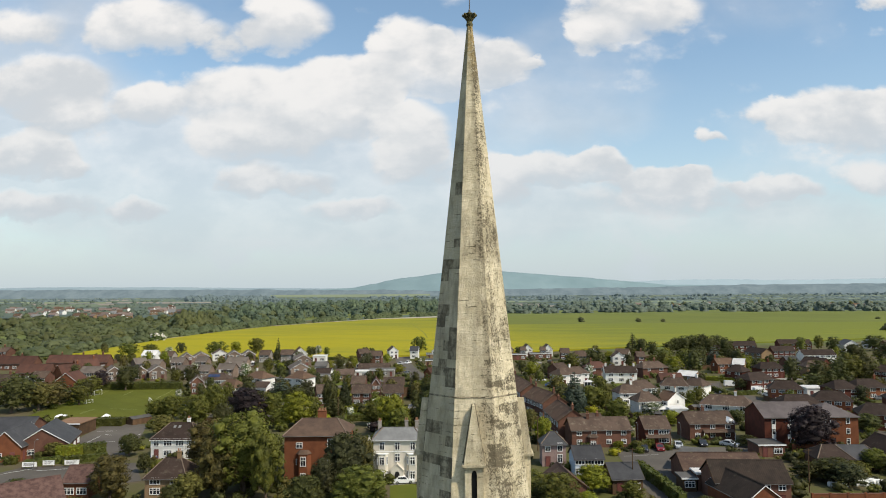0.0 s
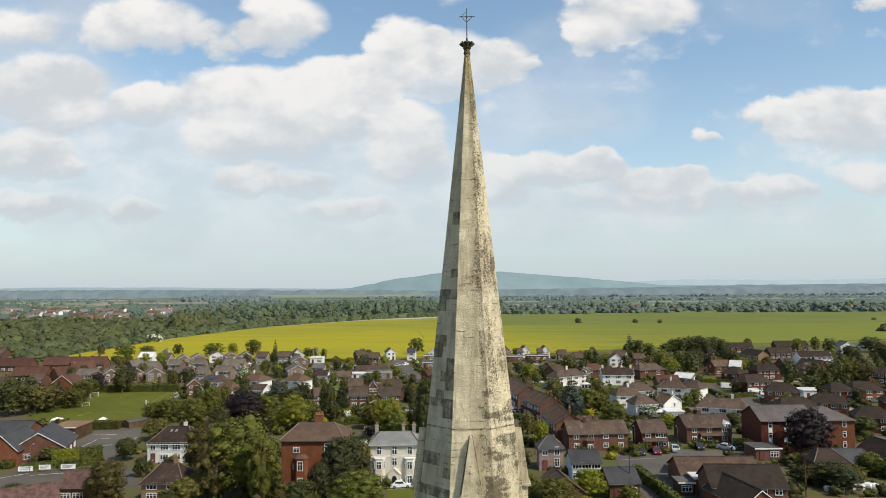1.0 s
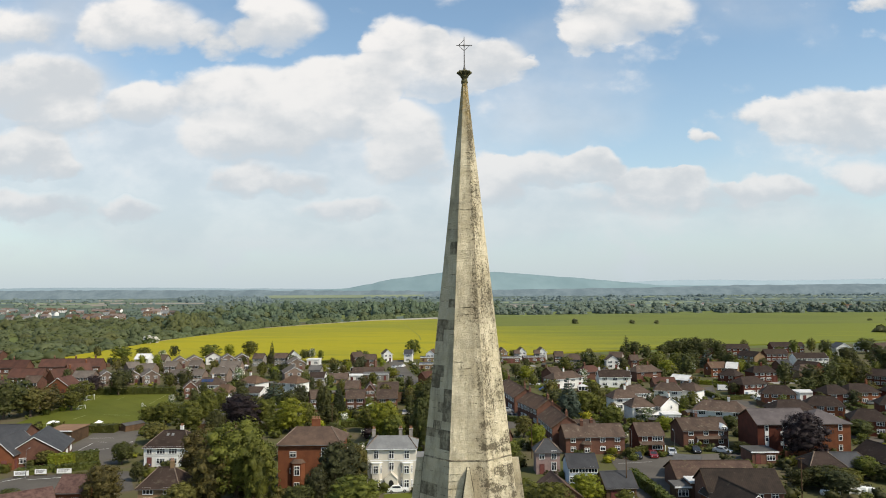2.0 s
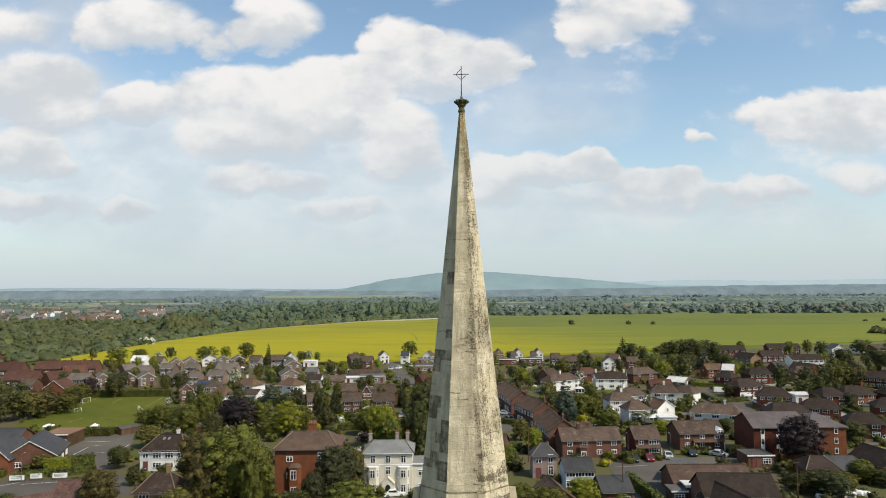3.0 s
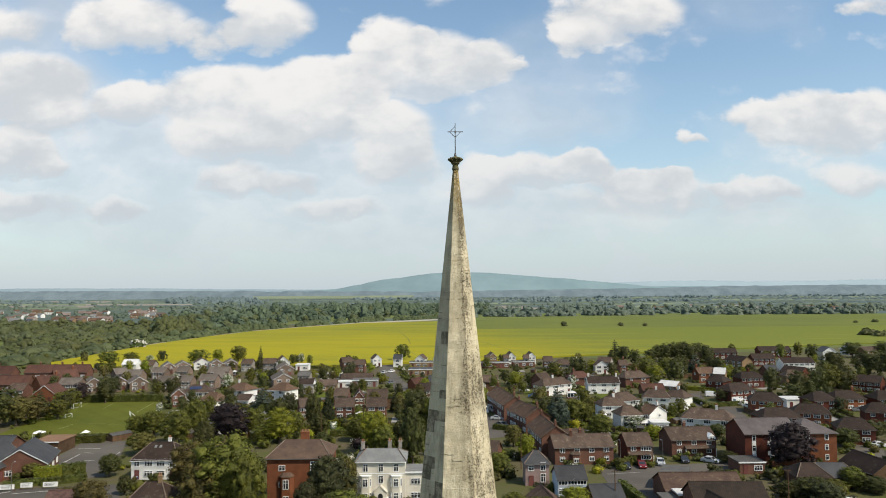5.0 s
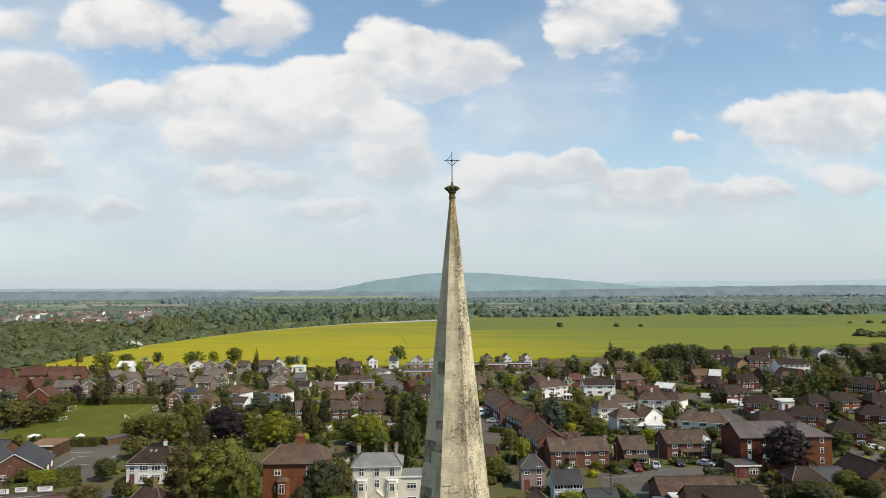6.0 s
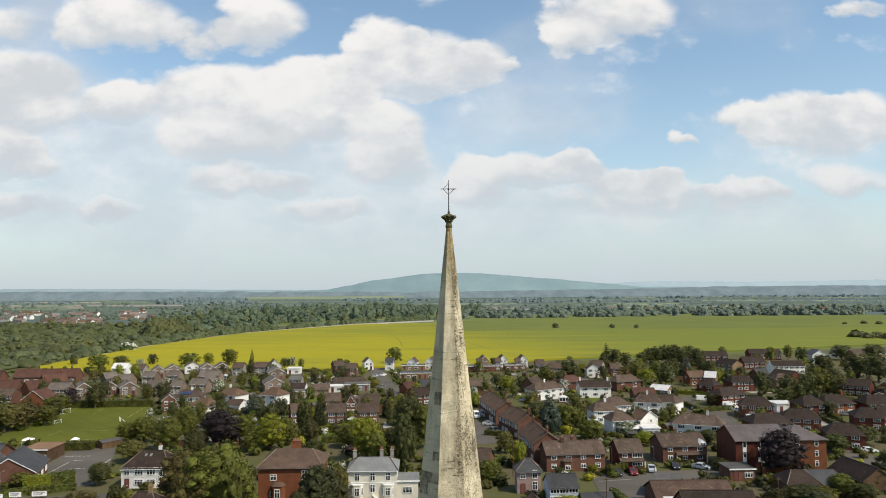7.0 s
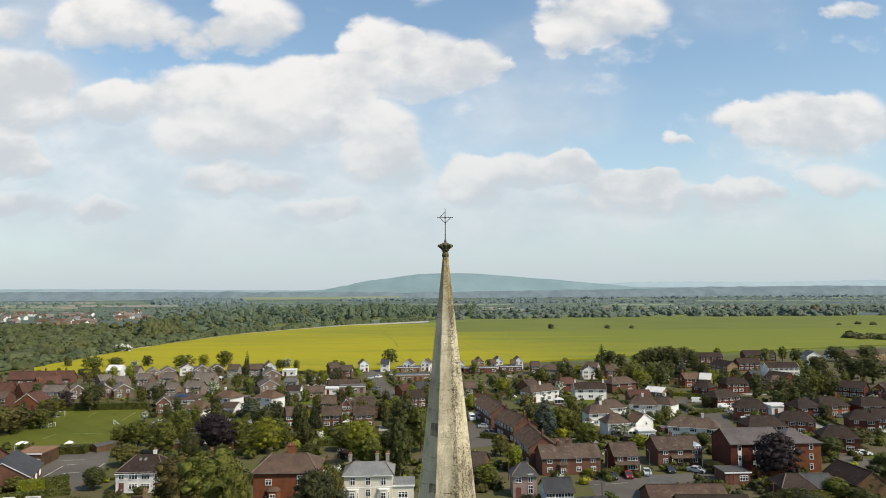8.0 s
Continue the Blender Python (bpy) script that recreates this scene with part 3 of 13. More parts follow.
# ---- kinds of things ----
class Shape:
    """Gathers vertices and faces for one mesh."""

    def __init__(self):
        self.v, self.f = [], []

    def poly(self, pts):
        n = len(self.v)
        self.v += [tuple(p) for p in pts]
        self.f.append(tuple(range(n, n + len(pts))))
        return self

    def solid(self, bottom, top):
        """A closed body between two loops of equal length, both counter-clockwise seen from the top."""
        n, k = len(self.v), len(bottom)
        self.v += [tuple(p) for p in bottom] + [tuple(p) for p in top]
        self.f += [tuple(range(n + k - 1, n - 1, -1)), tuple(range(n + k, n + 2 * k))]
        self.f += [(n + i, n + (i + 1) % k, n + k + (i + 1) % k, n + k + i) for i in range(k)]
        return self

    def box(self, x0, x1, y0, y1, z0, z1, taper=0.0):
        t = taper
        return self.solid([(x0, y0, z0), (x1, y0, z0), (x1, y1, z0), (x0, y1, z0)], [(x0 + t, y0 + t, z1), (x1 - t, y0 + t, z1), (x1 - t, y1 - t, z1), (x0 + t, y1 - t, z1)])

    def along(self, section, x0, x1):
        """A section of (y, z) points, drawn out along x."""
        return self.solid([(x0, y, z) for y, z in section][::-1], [(x1, y, z) for y, z in section][::-1])

    def ring(self, cx, cy, rows, k=12):
        """A turned body of (radius, z) rows about an upright axis."""
        n = len(self.v)
        for r, z in rows:
            self.v += [(cx + r * math.cos(2 * math.pi * i / k), cy + r * math.sin(2 * math.pi * i / k), z) for i in range(k)]
        for j in range(len(rows) - 1):
            self.f += [(n + j * k + i, n + j * k + (i + 1) % k, n + (j + 1) * k + (i + 1) % k, n + (j + 1) * k + i) for i in range(k)]
        self.f += [tuple(range(n + k - 1, n - 1, -1)), tuple(n + (len(rows) - 1) * k + i for i in range(k))]
        return self

    def rod(self, a, b, r0, r1, k=6):
        a, b = Vector(a), Vector(b)
        q = (b - a).to_track_quat("Z", "Y")
        lo = [a + q @ Vector((r0 * math.cos(2 * math.pi * i / k), r0 * math.sin(2 * math.pi * i / k), 0)) for i in range(k)]
        hi = [b + q @ Vector((r1 * math.cos(2 * math.pi * i / k), r1 * math.sin(2 * math.pi * i / k), 0)) for i in range(k)]
        return self.solid(lo, hi)

    def mesh(self, name, material):
        me = bpy.data.meshes.new(name)
        me.from_pydata(self.v, [], self.f)
        me.materials.append(material)
        return me


def part(name, shape, material, parent=None, label="", at=None):
    """Links a shape, or a mesh that is shared, as one object under a thing or a part."""
    ob = new(name, shape if isinstance(shape, bpy.types.Mesh) else shape.mesh(name, material))
    ob.parent = parent
    if at is not None:
        ob.matrix_basis = at
    if label:
        ob["label"] = label
    return ob


def thing(name, at, label, category, group=""):
    ob = new(name)
    ob.empty_display_size = 0.3
    ob.matrix_basis = at
    return tagged(ob, label, category, group)


def patch(name, material, z, pts, label, thick=0.02):
    """A level sheet of ground laid on the ground below it."""
    area = sum(a[0] * b[1] - b[0] * a[1] for a, b in zip(pts, pts[1:] + pts[:1]))
    pts = pts if area > 0 else pts[::-1]
    ob = part(name, Shape().solid([(x, y, z - thick) for x, y in pts], [(x, y, z) for x, y in pts]), material)
    if material in (ASPHALT, PITCH, RAPE, WHEAT) or (name in ("lawn", "drive") and pts[0][1] < 160):
        ROADS.append(pts)
    return tagged(ob, label, "ground", kind="structure")


# window and door meshes that many houses share
def lattice(xs, zs, filled, y0, y1):
    """One connected body of upright cells between the cuts xs and zs; filled(i, j) says which cells are solid."""
    s = Shape()
    nx, nz = len(xs), len(zs)
    s.v = [(x, y, z) for y in (y0, y1) for z in zs for x in xs]

    def vid(side, i, j):
        return side * nx * nz + j * nx + i

    def on(i, j):
        return 0 <= i < nx - 1 and 0 <= j < nz - 1 and filled(i, j)

    for i in range(nx - 1):
        for j in range(nz - 1):
            if not on(i, j):
                continue
            a, b, c, d = (i, j), (i + 1, j), (i + 1, j + 1), (i, j + 1)
            s.f.append(tuple(vid(0, *p) for p in (a, b, c, d)))
            s.f.append(tuple(vid(1, *p) for p in (d, c, b, a)))
            for p, q, ni, nj in ((a, b, i, j - 1), (b, c, i + 1, j), (c, d, i, j + 1), (d, a, i - 1, j)):
                if not on(ni, nj):
                    s.f.append((vid(0, *q), vid(0, *p), vid(1, *p), vid(1, *q)))
    used = sorted({i for f in s.f for i in f})
    back = {o: n for n, o in enumerate(used)}
    s.v, s.f = [s.v[i] for i in used], [tuple(back[i] for i in f) for f in s.f]
    return s


def frame_shape(w, h, bars, cross=False, t=0.09, deep=0.12):
    xs, zs = [-w / 2, -w / 2 + t], [-0.06, 0.03]
    for i in range(1, bars + 1):
        x = -w / 2 + w * i / (bars + 1)
        xs += [x - 0.04, x + 0.04]
    xs += [w / 2 - t, w / 2]
    if cross:
        zs += [h * 0.62, h * 0.62 + 0.07]
    zs += [h - t, h]
    return lattice(xs, zs, lambda i, j: i % 2 == 0 or j % 2 == 0, -deep, 0)


WINDOWS = {}
for key, w, h, bars, cross in (("wide", 1.9, 1.15, 2, True), ("mid", 1.25, 1.05, 1, True), ("tall", 1.1, 1.75, 1, True), ("small", 0.8, 0.95, 0, True), ("big", 2.5, 1.25, 3, True), ("slot", 0.9, 1.3, 0, True), ("sash", 1.0, 1.5, 1, True), ("narrow", 0.5, 1.5, 0, True)):
    WINDOWS[key] = (frame_shape(w, h, bars, cross).mesh("window_frame", PAINT), Shape().box(-w / 2 + 0.09, w / 2 - 0.09, -0.05, -0.02, 0.03, h - 0.09).mesh("pane", GLASS), w, h)
DOOR = Shape().box(-0.45, 0.45, -0.06, 0, 0, 2.0).box(-0.53, -0.45, -0.1, 0, 0, 2.08).box(0.45, 0.53, -0.1, 0, 0, 2.08).box(-0.45, 0.45, -0.1, 0, 2.0, 2.08).mesh("door", DOORPAINT)
POT = Shape().ring(0, 0, [(0.13, 0), (0.10, 0.08), (0.11, 0.42), (0.14, 0.5)], 8).mesh("chimney_pot", CLAYPOT)


def window(house, key, x, y, z, turn=0):
    fr, pn, w, h = WINDOWS[key]
    ob = part("window", fr, None, house, at=pose(x, y, z, 0, 0, turn))
    part("pane", pn, None, ob)
    return ob


def chimney(house, x, y, z0, z1, wall, pots=2, w=0.6, d=0.55):
    w = max(w, 0.34 * pots)
    s = Shape().box(x - w / 2, x + w / 2, y - d / 2, y + d / 2, z0, z1 - 0.15).box(x - w / 2 - 0.07, x + w / 2 + 0.07, y - d / 2 - 0.07, y + d / 2 + 0.07, z1 - 0.15, z1)
    ob = part("chimney", s, wall, house)
    for i in range(pots):
        part("chimney_pot", POT, None, ob, at=pose(x + (i - (pots - 1) / 2) * 0.32, y, z1))


def roof_gable(L, D, ze, zr, over=0.35, verge=0.25, t=0.16):
    k = (zr - ze) / (D / 2)
    lo = ze - over * k
    sec = [(-D / 2 - over, lo), (0, zr), (D / 2 + over, lo), (D / 2 + over, lo - t), (0, zr - t * 1.2), (-D / 2 - over, lo - t)]
    s, x0, x1 = Shape(), -L / 2 - verge, L / 2 + verge
    for a, b, c, d in ((0, 1, 4, 5), (1, 2, 3, 4)):
        s.along([sec[a], sec[b], sec[c], sec[d]], x0, x1)
    return s


def roof_hip(L, D, ze, zr, steep=1.0, over=0.4, t=0.14):
    hx, hy = L / 2 + over, D / 2 + over
    r = max(L / 2 - D / 2 * steep, 0.05)
    lo = ze - over * (zr - ze) / (D / 2)
    e = [(-hx, -hy, lo), (hx, -hy, lo), (hx, hy, lo), (-hx, hy, lo)]
    a, b = (-r, 0, zr), (r, 0, zr)
    s = Shape()
    s.poly([e[0], e[1], b, a]).poly([e[2], e[3], a, b]).poly([e[1], e[2], b]).poly([e[3], e[0], a])
    g = [(x, y, lo - t) for x, y, _ in e]
    for i in range(4):
        s.poly([g[i], g[(i + 1) % 4], e[(i + 1) % 4], e[i]])
    s.poly(g[::-1])
    return s


def house(x, y, turn, L, D, ze, zr, roof, wall, tile, label, name="house", group="village houses", stacks=((0.3, 0),), units=2, win="wide", ends=0, porch=0, category="house", upper=None, pots=2, gutters=True, solar=0, steep=0.6, bays=(), gable_porch=None, canopy=None, dormer=None, skylights=0):
    """A house with its ridge along its own x and its front to -y. stacks: chimneys as (share of half length, y). units: dwellings side by side."""
    h = thing(name, pose(x, y, 0, 0, 0, turn), label, category, group)
    for f in ((-0.33, 0.33) if L > 9 else (0,)):
        HOMES.append((x + f * L * math.cos(radians(turn)), y + f * L * math.sin(radians(turn)), D * 0.62))
    s = Shape()
    if roof == "gable":
        top = zr - 0.1
        s.along([(-D / 2, 0), (-D / 2, ze), (0, top), (D / 2, ze), (D / 2, 0)], -L / 2, L / 2)
    else:
        s.box(-L / 2, L / 2, -D / 2, D / 2, 0, ze if roof == "hip" else zr - 0.25)
    storeys = 3 if ze > 7.2 else 2 if ze > 3.6 else 1
    if upper and storeys > 1:
        s = Shape().box(-L / 2, L / 2, -D / 2, D / 2, 0, 2.4)
        part("wall", s, wall, h)
        u = Shape().box(-L / 2 - 0.05, L / 2 + 0.05, -D / 2 - 0.05, D / 2 + 0.05, 2.4, ze) if roof == "hip" else Shape().along([(-D / 2 - 0.05, 2.4), (-D / 2 - 0.05, ze), (0, zr - 0.1), (D / 2 + 0.05, ze), (D / 2 + 0.05, 2.4)], -L / 2 - 0.05, L / 2 + 0.05)
        part("upper_wall", u, upper, h)
    else:
        part("wall", s, wall, h)
    if roof == "gable":
        part("roof", roof_gable(L, D, ze, zr), tile, h)
        part("ridge_tiles", Shape().along([(-0.16, zr - 0.02), (0, zr + 0.1), (0.16, zr - 0.02)], -L / 2 - 0.25, L / 2 + 0.25), tile, h)
    elif roof == "hip":
        part("roof", roof_hip(L, D, ze, zr, steep), tile, h)
        r = max(L / 2 - D / 2 * steep, 0.3)
        part("ridge_tiles", Shape().along([(-0.16, zr - 0.03), (0, zr + 0.1), (0.16, zr - 0.03)], -r, r), tile, h)
        if y < 175:
            k = (zr - ze) / (D / 2)
            for sx in (-1, 1):
                for sy in (-1, 1):
                    part("hip_tiles", Shape().rod((sx * r, 0, zr + 0.03), (sx * (L / 2 + 0.3), sy * (D / 2 + 0.3), ze - 0.3 * k + 0.06), 0.11, 0.11, 5), HIPTILE, h)
    else:
        part("roof", Shape().box(-L / 2 - 0.25, L / 2 + 0.25, -D / 2 - 0.25, D / 2 + 0.25, zr - 0.25, zr), tile, h)
        part("fascia", Shape().box(-L / 2 - 0.28, L / 2 + 0.28, -D / 2 - 0.28, -D / 2 - 0.25, zr - 0.28, zr + 0.03), PAINT, h)
    if roof != "flat" and gutters:
        lo = ze - 0.35 * (zr - ze) / (D / 2)
        for sy in (-1, 1):
            yy = sy * (D / 2 + (0.40 if roof == "gable" else 0.45))
            part("gutter", Shape().box(-L / 2 - 0.2, L / 2 + 0.2, yy - 0.06, yy + 0.06, lo - 0.17, lo - 0.07), PAINT if wall in (WHITE, CREAM) else GUTTER, h)
        if roof == "gable":
            for sx in (-1, 1):
                x0 = sx * (L / 2 + 0.27)
                k = (zr - ze) / (D / 2)
                sec = [(-D / 2 - 0.35, ze - 0.35 * k - 0.02), (0, zr - 0.02), (D / 2 + 0.35, ze - 0.35 * k - 0.02), (D / 2 + 0.35, ze - 0.35 * k - 0.16), (0, zr - 0.18), (-D / 2 - 0.35, ze - 0.35 * k - 0.16)]
                b = Shape()
                for a, c, d, e in ((0, 1, 4, 5), (1, 2, 3, 4)):
                    b.along([sec[a], sec[c], sec[d], sec[e]], x0 - 0.03, x0 + 0.03)
                part("bargeboard", b, PAINT if ends == 2 or wall in (WHITE, CREAM) else TIMBER, h)
    for fx, fy in stacks:
        base = zr - abs(fy) * (zr - ze) / (D / 2) - 0.5
        chimney(h, fx * L / 2, fy, base, max(zr + (1.4 if ze > 9 else 0.9), base + 1.6), GREYWALL if wall is CREAM else wall, pots)
    cell = L / max(units, 1)
    face = -D / 2 - (0.05 if upper else 0)
    for u in range(units):
        cx = -L / 2 + cell * (u + 0.5)
        flip = 1 if u % 2 else -1
        for k in range(storeys):
            z = 0.85 + (ze - 0.25) / storeys * k
            xs = [cx - 0.24 * cell * flip, cx + 0.26 * cell * flip] if cell > 5 else [cx]
            for i, wx in enumerate(xs):
                if k == 0 and i == 1:
                    part("door", DOOR, None, h, at=pose(wx, -D / 2, 0.1))
                    if porch:
                        part("porch", Shape().along([(-D / 2 - 1.0, 2.3), (-D / 2 - 1.0, 2.42), (-D / 2, 2.85), (-D / 2, 2.3)], wx - 0.95, wx + 0.95), tile, h)
                else:
                    window(h, win if i == 0 else "mid", wx, face, z)
    out = L / 2 + (0.05 if upper else 0)
    if ends == 1 and storeys > 1:
        for sx, t in ((-1, -90), (1, 90)):
            window(h, "small", sx * out, 0.6, 3.1, t)
    if ends == 2:
        # the gable is the front
        for k in range(storeys):
            z = 0.85 + (ze - 0.25) / storeys * k
            window(h, "wide" if D > 5 else "mid", -out, D * 0.22, z, -90)
            if k or D < 4.5:
                window(h, "mid", -out, -D * 0.24, z, -90)
            else:
                part("door", DOOR, None, h, at=pose(-L / 2, -D * 0.24, 0.1, 0, 0, -90))
    if canopy:
        part("canopy", Shape().along([(-D / 2 - 1.1, 2.05), (-D / 2 - 1.1, 2.15), (-D / 2, 2.75), (-D / 2, 2.55)], canopy[0], canopy[1]), tile, h, "tiled lean-to canopy over the ground floor")
        for cx in canopy:
            part("canopy_post", Shape().box(cx - 0.06, cx + 0.06, -D / 2 - 1.05, -D / 2 - 0.93, 0, 2.08), PAINT, h)
    if dormer is not None:
        d = part("dormer", Shape().solid([(dormer - 0.9, -D / 2 - 0.15, ze - 0.4), (dormer + 0.9, -D / 2 - 0.15, ze - 0.4), (dormer + 0.9, -D / 2 - 0.15, ze + 0.4), (dormer, -D / 2 - 0.15, ze + 1.2), (dormer - 0.9, -D / 2 - 0.15, ze + 0.4)], [(dormer - 0.9, 0, ze - 0.4), (dormer + 0.9, 0, ze - 0.4), (dormer + 0.9, 0, ze + 0.4), (dormer, 0, ze + 1.2), (dormer - 0.9, 0, ze + 0.4)]), PAINT, h, "white gabled dormer")
        window(d, "mid", dormer, -D / 2 - 0.15, ze - 0.45)
    for i in range(skylights):
        k = math.degrees(math.atan2(zr - ze, D / 2))
        part("roof_window", Shape().box(-0.27, 0.27, -0.42, 0.42, 0, 0.06), SLATE_PALE, h, at=pose(-1.0 + 1.1 * i, -D * 0.14, zr - (zr - ze) * 0.28 + 0.03, k))
    for bx in bays:
        top = min(ze - 0.6, 2.9 + (ze - 0.25) / storeys * (storeys - 2)) if storeys > 2 else 2.5
        b = part("bay", Shape().solid([(bx - 1.35, -D / 2, 0), (bx - 0.8, -D / 2 - 0.85, 0), (bx + 0.8, -D / 2 - 0.85, 0), (bx + 1.35, -D / 2, 0)], [(bx - 1.35, -D / 2, top), (bx - 0.8, -D / 2 - 0.85, top), (bx + 0.8, -D / 2 - 0.85, top), (bx + 1.35, -D / 2, top)]), wall, h)
        part("bay_roof", Shape().solid([(bx - 1.55, -D / 2, top), (bx - 0.9, -D / 2 - 1.0, top), (bx + 0.9, -D / 2 - 1.0, top), (bx + 1.55, -D / 2, top)], [(bx - 0.9, -D / 2, top + 0.7), (bx - 0.6, -D / 2 - 0.15, top + 0.7), (bx + 0.6, -D / 2 - 0.15, top + 0.7), (bx + 0.9, -D / 2, top + 0.7)]), tile, h)
        z = 0.7
        while z + 1.4 < top:
            window(b, "tall" if top > 4 else "mid", bx, -D / 2 - 0.85, z)
            z += (ze - 0.25) / storeys
    if gable_porch:
        px, pw = gable_porch
        y0, y1 = -D / 2 - 1.3, -D / 2
        a = part("porch", Shape().solid([(px - pw / 2, y0, 0), (px + pw / 2, y0, 0), (px + pw / 2, y0, 2.5), (px, y0, 3.7), (px - pw / 2, y0, 2.5)], [(px - pw / 2, y1, 0), (px + pw / 2, y1, 0), (px + pw / 2, y1, 2.5), (px, y1, 3.7), (px - pw / 2, y1, 2.5)]), wall, h)
        arch = [(px + 0.5 * math.cos(t), 1.6 + 0.75 * math.sin(t)) for t in (0, 0.4, 0.8, 1.2, 1.57, 1.95, 2.35, 2.75, math.pi)]
        loop = [(px - 0.5, 0.05)] + [(px + 0.5, 0.05)] + arch
        # a dark sheet on the porch stands in for the doorway's shaded depth
        part("doorway", Shape().solid([(x0, y0 - 0.03, z0) for x0, z0 in loop], [(x0, y0 + 0.02, z0) for x0, z0 in loop]), DARK, a)
        for sx in (-1, 1):
            part("coping", Shape().solid([(px, y0 - 0.12, 3.62), (px + sx * (pw / 2 + 0.15), y0 - 0.12, 2.36), (px + sx * (pw / 2 + 0.15), y1, 2.36), (px, y1, 3.62)][::sx], [(px, y0 - 0.12, 3.85), (px + sx * (pw / 2 + 0.15), y0 - 0.12, 2.56), (px + sx * (pw / 2 + 0.15), y1, 2.56), (px, y1, 3.85)][::sx]), wall, a)
    if solar:
        k = math.degrees(math.atan2(zr - ze, D / 2))
        for i in range(solar):
            part("solar_panel", Shape().box(-0.5, 0.5, -0.85, 0.85, 0, 0.05), SOLAR, h, at=pose((i - solar / 2) * 1.1, -D / 4, (ze + zr) / 2 + 0.12, k))
    return h


def garden_wall(x, y, L, h):
    """A brick garden wall with piers and a coping, along x."""
    w = thing("garden_wall", pose(x, y, 0), "orange brick garden wall with a brick coping", "wall", "garden walls")
    part("wall", Shape().box(-L / 2, L / 2, -0.13, 0.13, 0, h), ORANGE, w)
    part("coping", Shape().box(-L / 2 - 0.04, L / 2 + 0.04, -0.17, 0.17, h, h + 0.09), BRICK, w)
    for i in range(int(L / 2.8) + 1):
        px = -L / 2 + i * L / int(L / 2.8)
        part("pier", Shape().box(px - 0.2, px + 0.2, -0.2, 0.2, 0, h + 0.16), ORANGE, w)
    return w


# ---- plants ----
def lump(cuts):
    """The corners and faces of a rounded body: 12 corners and 20 faces, or 42 and 80."""
    bm = bmesh.new()
    bmesh.ops.create_icosphere(bm, subdivisions=cuts, radius=1.0)
    v = np.array([p.co[:] for p in bm.verts])
    f = np.array([[p.index for p in q.verts] for q in bm.faces])
    bm.free()
    return v, f


LUMPS = {False: lump(1), True: lump(2)}


class Leafage:
    """Gathers the rounded inner masses of a plant and the leaves on them for one mesh."""

    def __init__(self, rng):
        self.rng = rng
        self.v, self.n, self.f, self.count = [], [], [], 0
        self.qv, self.qn = [], []

    def mass(self, lobes, share=0.9, rough=0.1, floor=None, fine=False, soft=0.0):
        """Uneven rounded bodies, one in each lobe (x, y, z, radius, height over width)."""
        body, sides = LUMPS[fine]
        for x, y, z, r, tall in lobes:
            swell = 1 + self.rng.normal(size=(len(body), 1)) * rough
            v = body * swell * r * share * np.array([1, 1, tall]) + (x, y, z)
            # soft leans the normals up, so far crowns show less shade, as in haze
            n = body * np.array([1, 1, 1 / tall]) * (1 - soft) + self.rng.normal(size=body.shape) * 0.16 + np.array([0, 0, soft])
            if floor is not None:
                v[:, 2] = np.maximum(v[:, 2], floor)
            self.v.append(v)
            self.n.append(n)
            self.f.append(sides + self.count)
            self.count += len(body)
        return self

    def leaves(self, lobes, count, size, flat=0.55, floor=None):
        """Bent four-cornered leaves on the skins of the lobes, most of them facing outwards."""
        rng, n = self.rng, count
        lobes = np.asarray(lobes, float)
        w = lobes[:, 3] ** 2
        pick = rng.choice(len(lobes), n, p=w / w.sum())
        d = rng.normal(size=(n, 3))
        d[:, 2] = np.where(d[:, 2] < -0.5, -0.5 * d[:, 2], d[:, 2])
        d /= np.linalg.norm(d, axis=1)[:, None]
        high = np.stack([np.ones(n), np.ones(n), lobes[pick, 4]], 1)
        c = lobes[pick, :3] + d * (lobes[pick, 3] * rng.uniform(0.60, 1.22, n))[:, None] * high
        nrm = d * (1 - flat) + rng.normal(size=(n, 3)) * flat * 0.7
        nrm *= np.where((nrm * d).sum(1) < 0, -1, 1)[:, None]
        nrm /= np.linalg.norm(nrm, axis=1)[:, None]
        a = np.cross(nrm, rng.normal(size=(n, 3)))
        a /= np.linalg.norm(a, axis=1)[:, None]
        b = np.cross(nrm, a)
        s = size * rng.uniform(0.6, 1.35, n)[:, None]
        v = np.stack([c - a * s, c - b * s * 0.62 + nrm * s * 0.18, c + a * s * rng.uniform(0.7, 1.1, (n, 1)), c + b * s * 0.62 + nrm * s * 0.18], 1).reshape(-1, 3)
        if floor is not None:
            v[:, 2] = np.maximum(v[:, 2], floor)
        self.qv.append(v)
        out = c - lobes[:, :3].mean(0)
        out /= np.linalg.norm(out, axis=1)[:, None] + 1e-6
        self.qn.append(np.repeat(d * 0.25 + out * 0.55 + nrm * 0.5, 4, axis=0))
        return self

    def mesh(self, name, material):
        """One mesh, lit as the rounded masses that the leaves follow."""
        loops, starts = [], []
        if self.f:
            tri = np.concatenate(self.f).ravel()
            loops.append(tri)
            starts.append(np.arange(0, len(tri), 3))
        if self.qv:
            k = sum(len(q) for q in self.qv)
            starts.append(np.arange(0, k, 4) + (len(loops[0]) if loops else 0))
            loops.append(np.arange(k) + self.count)
        v, n = np.concatenate(self.v + self.qv), np.concatenate(self.n + self.qn)
        n /= np.linalg.norm(n, axis=1)[:, None]
        loops, starts = np.concatenate(loops), np.concatenate(starts)
        me = bpy.data.meshes.new(name)
        me.vertices.add(len(v))
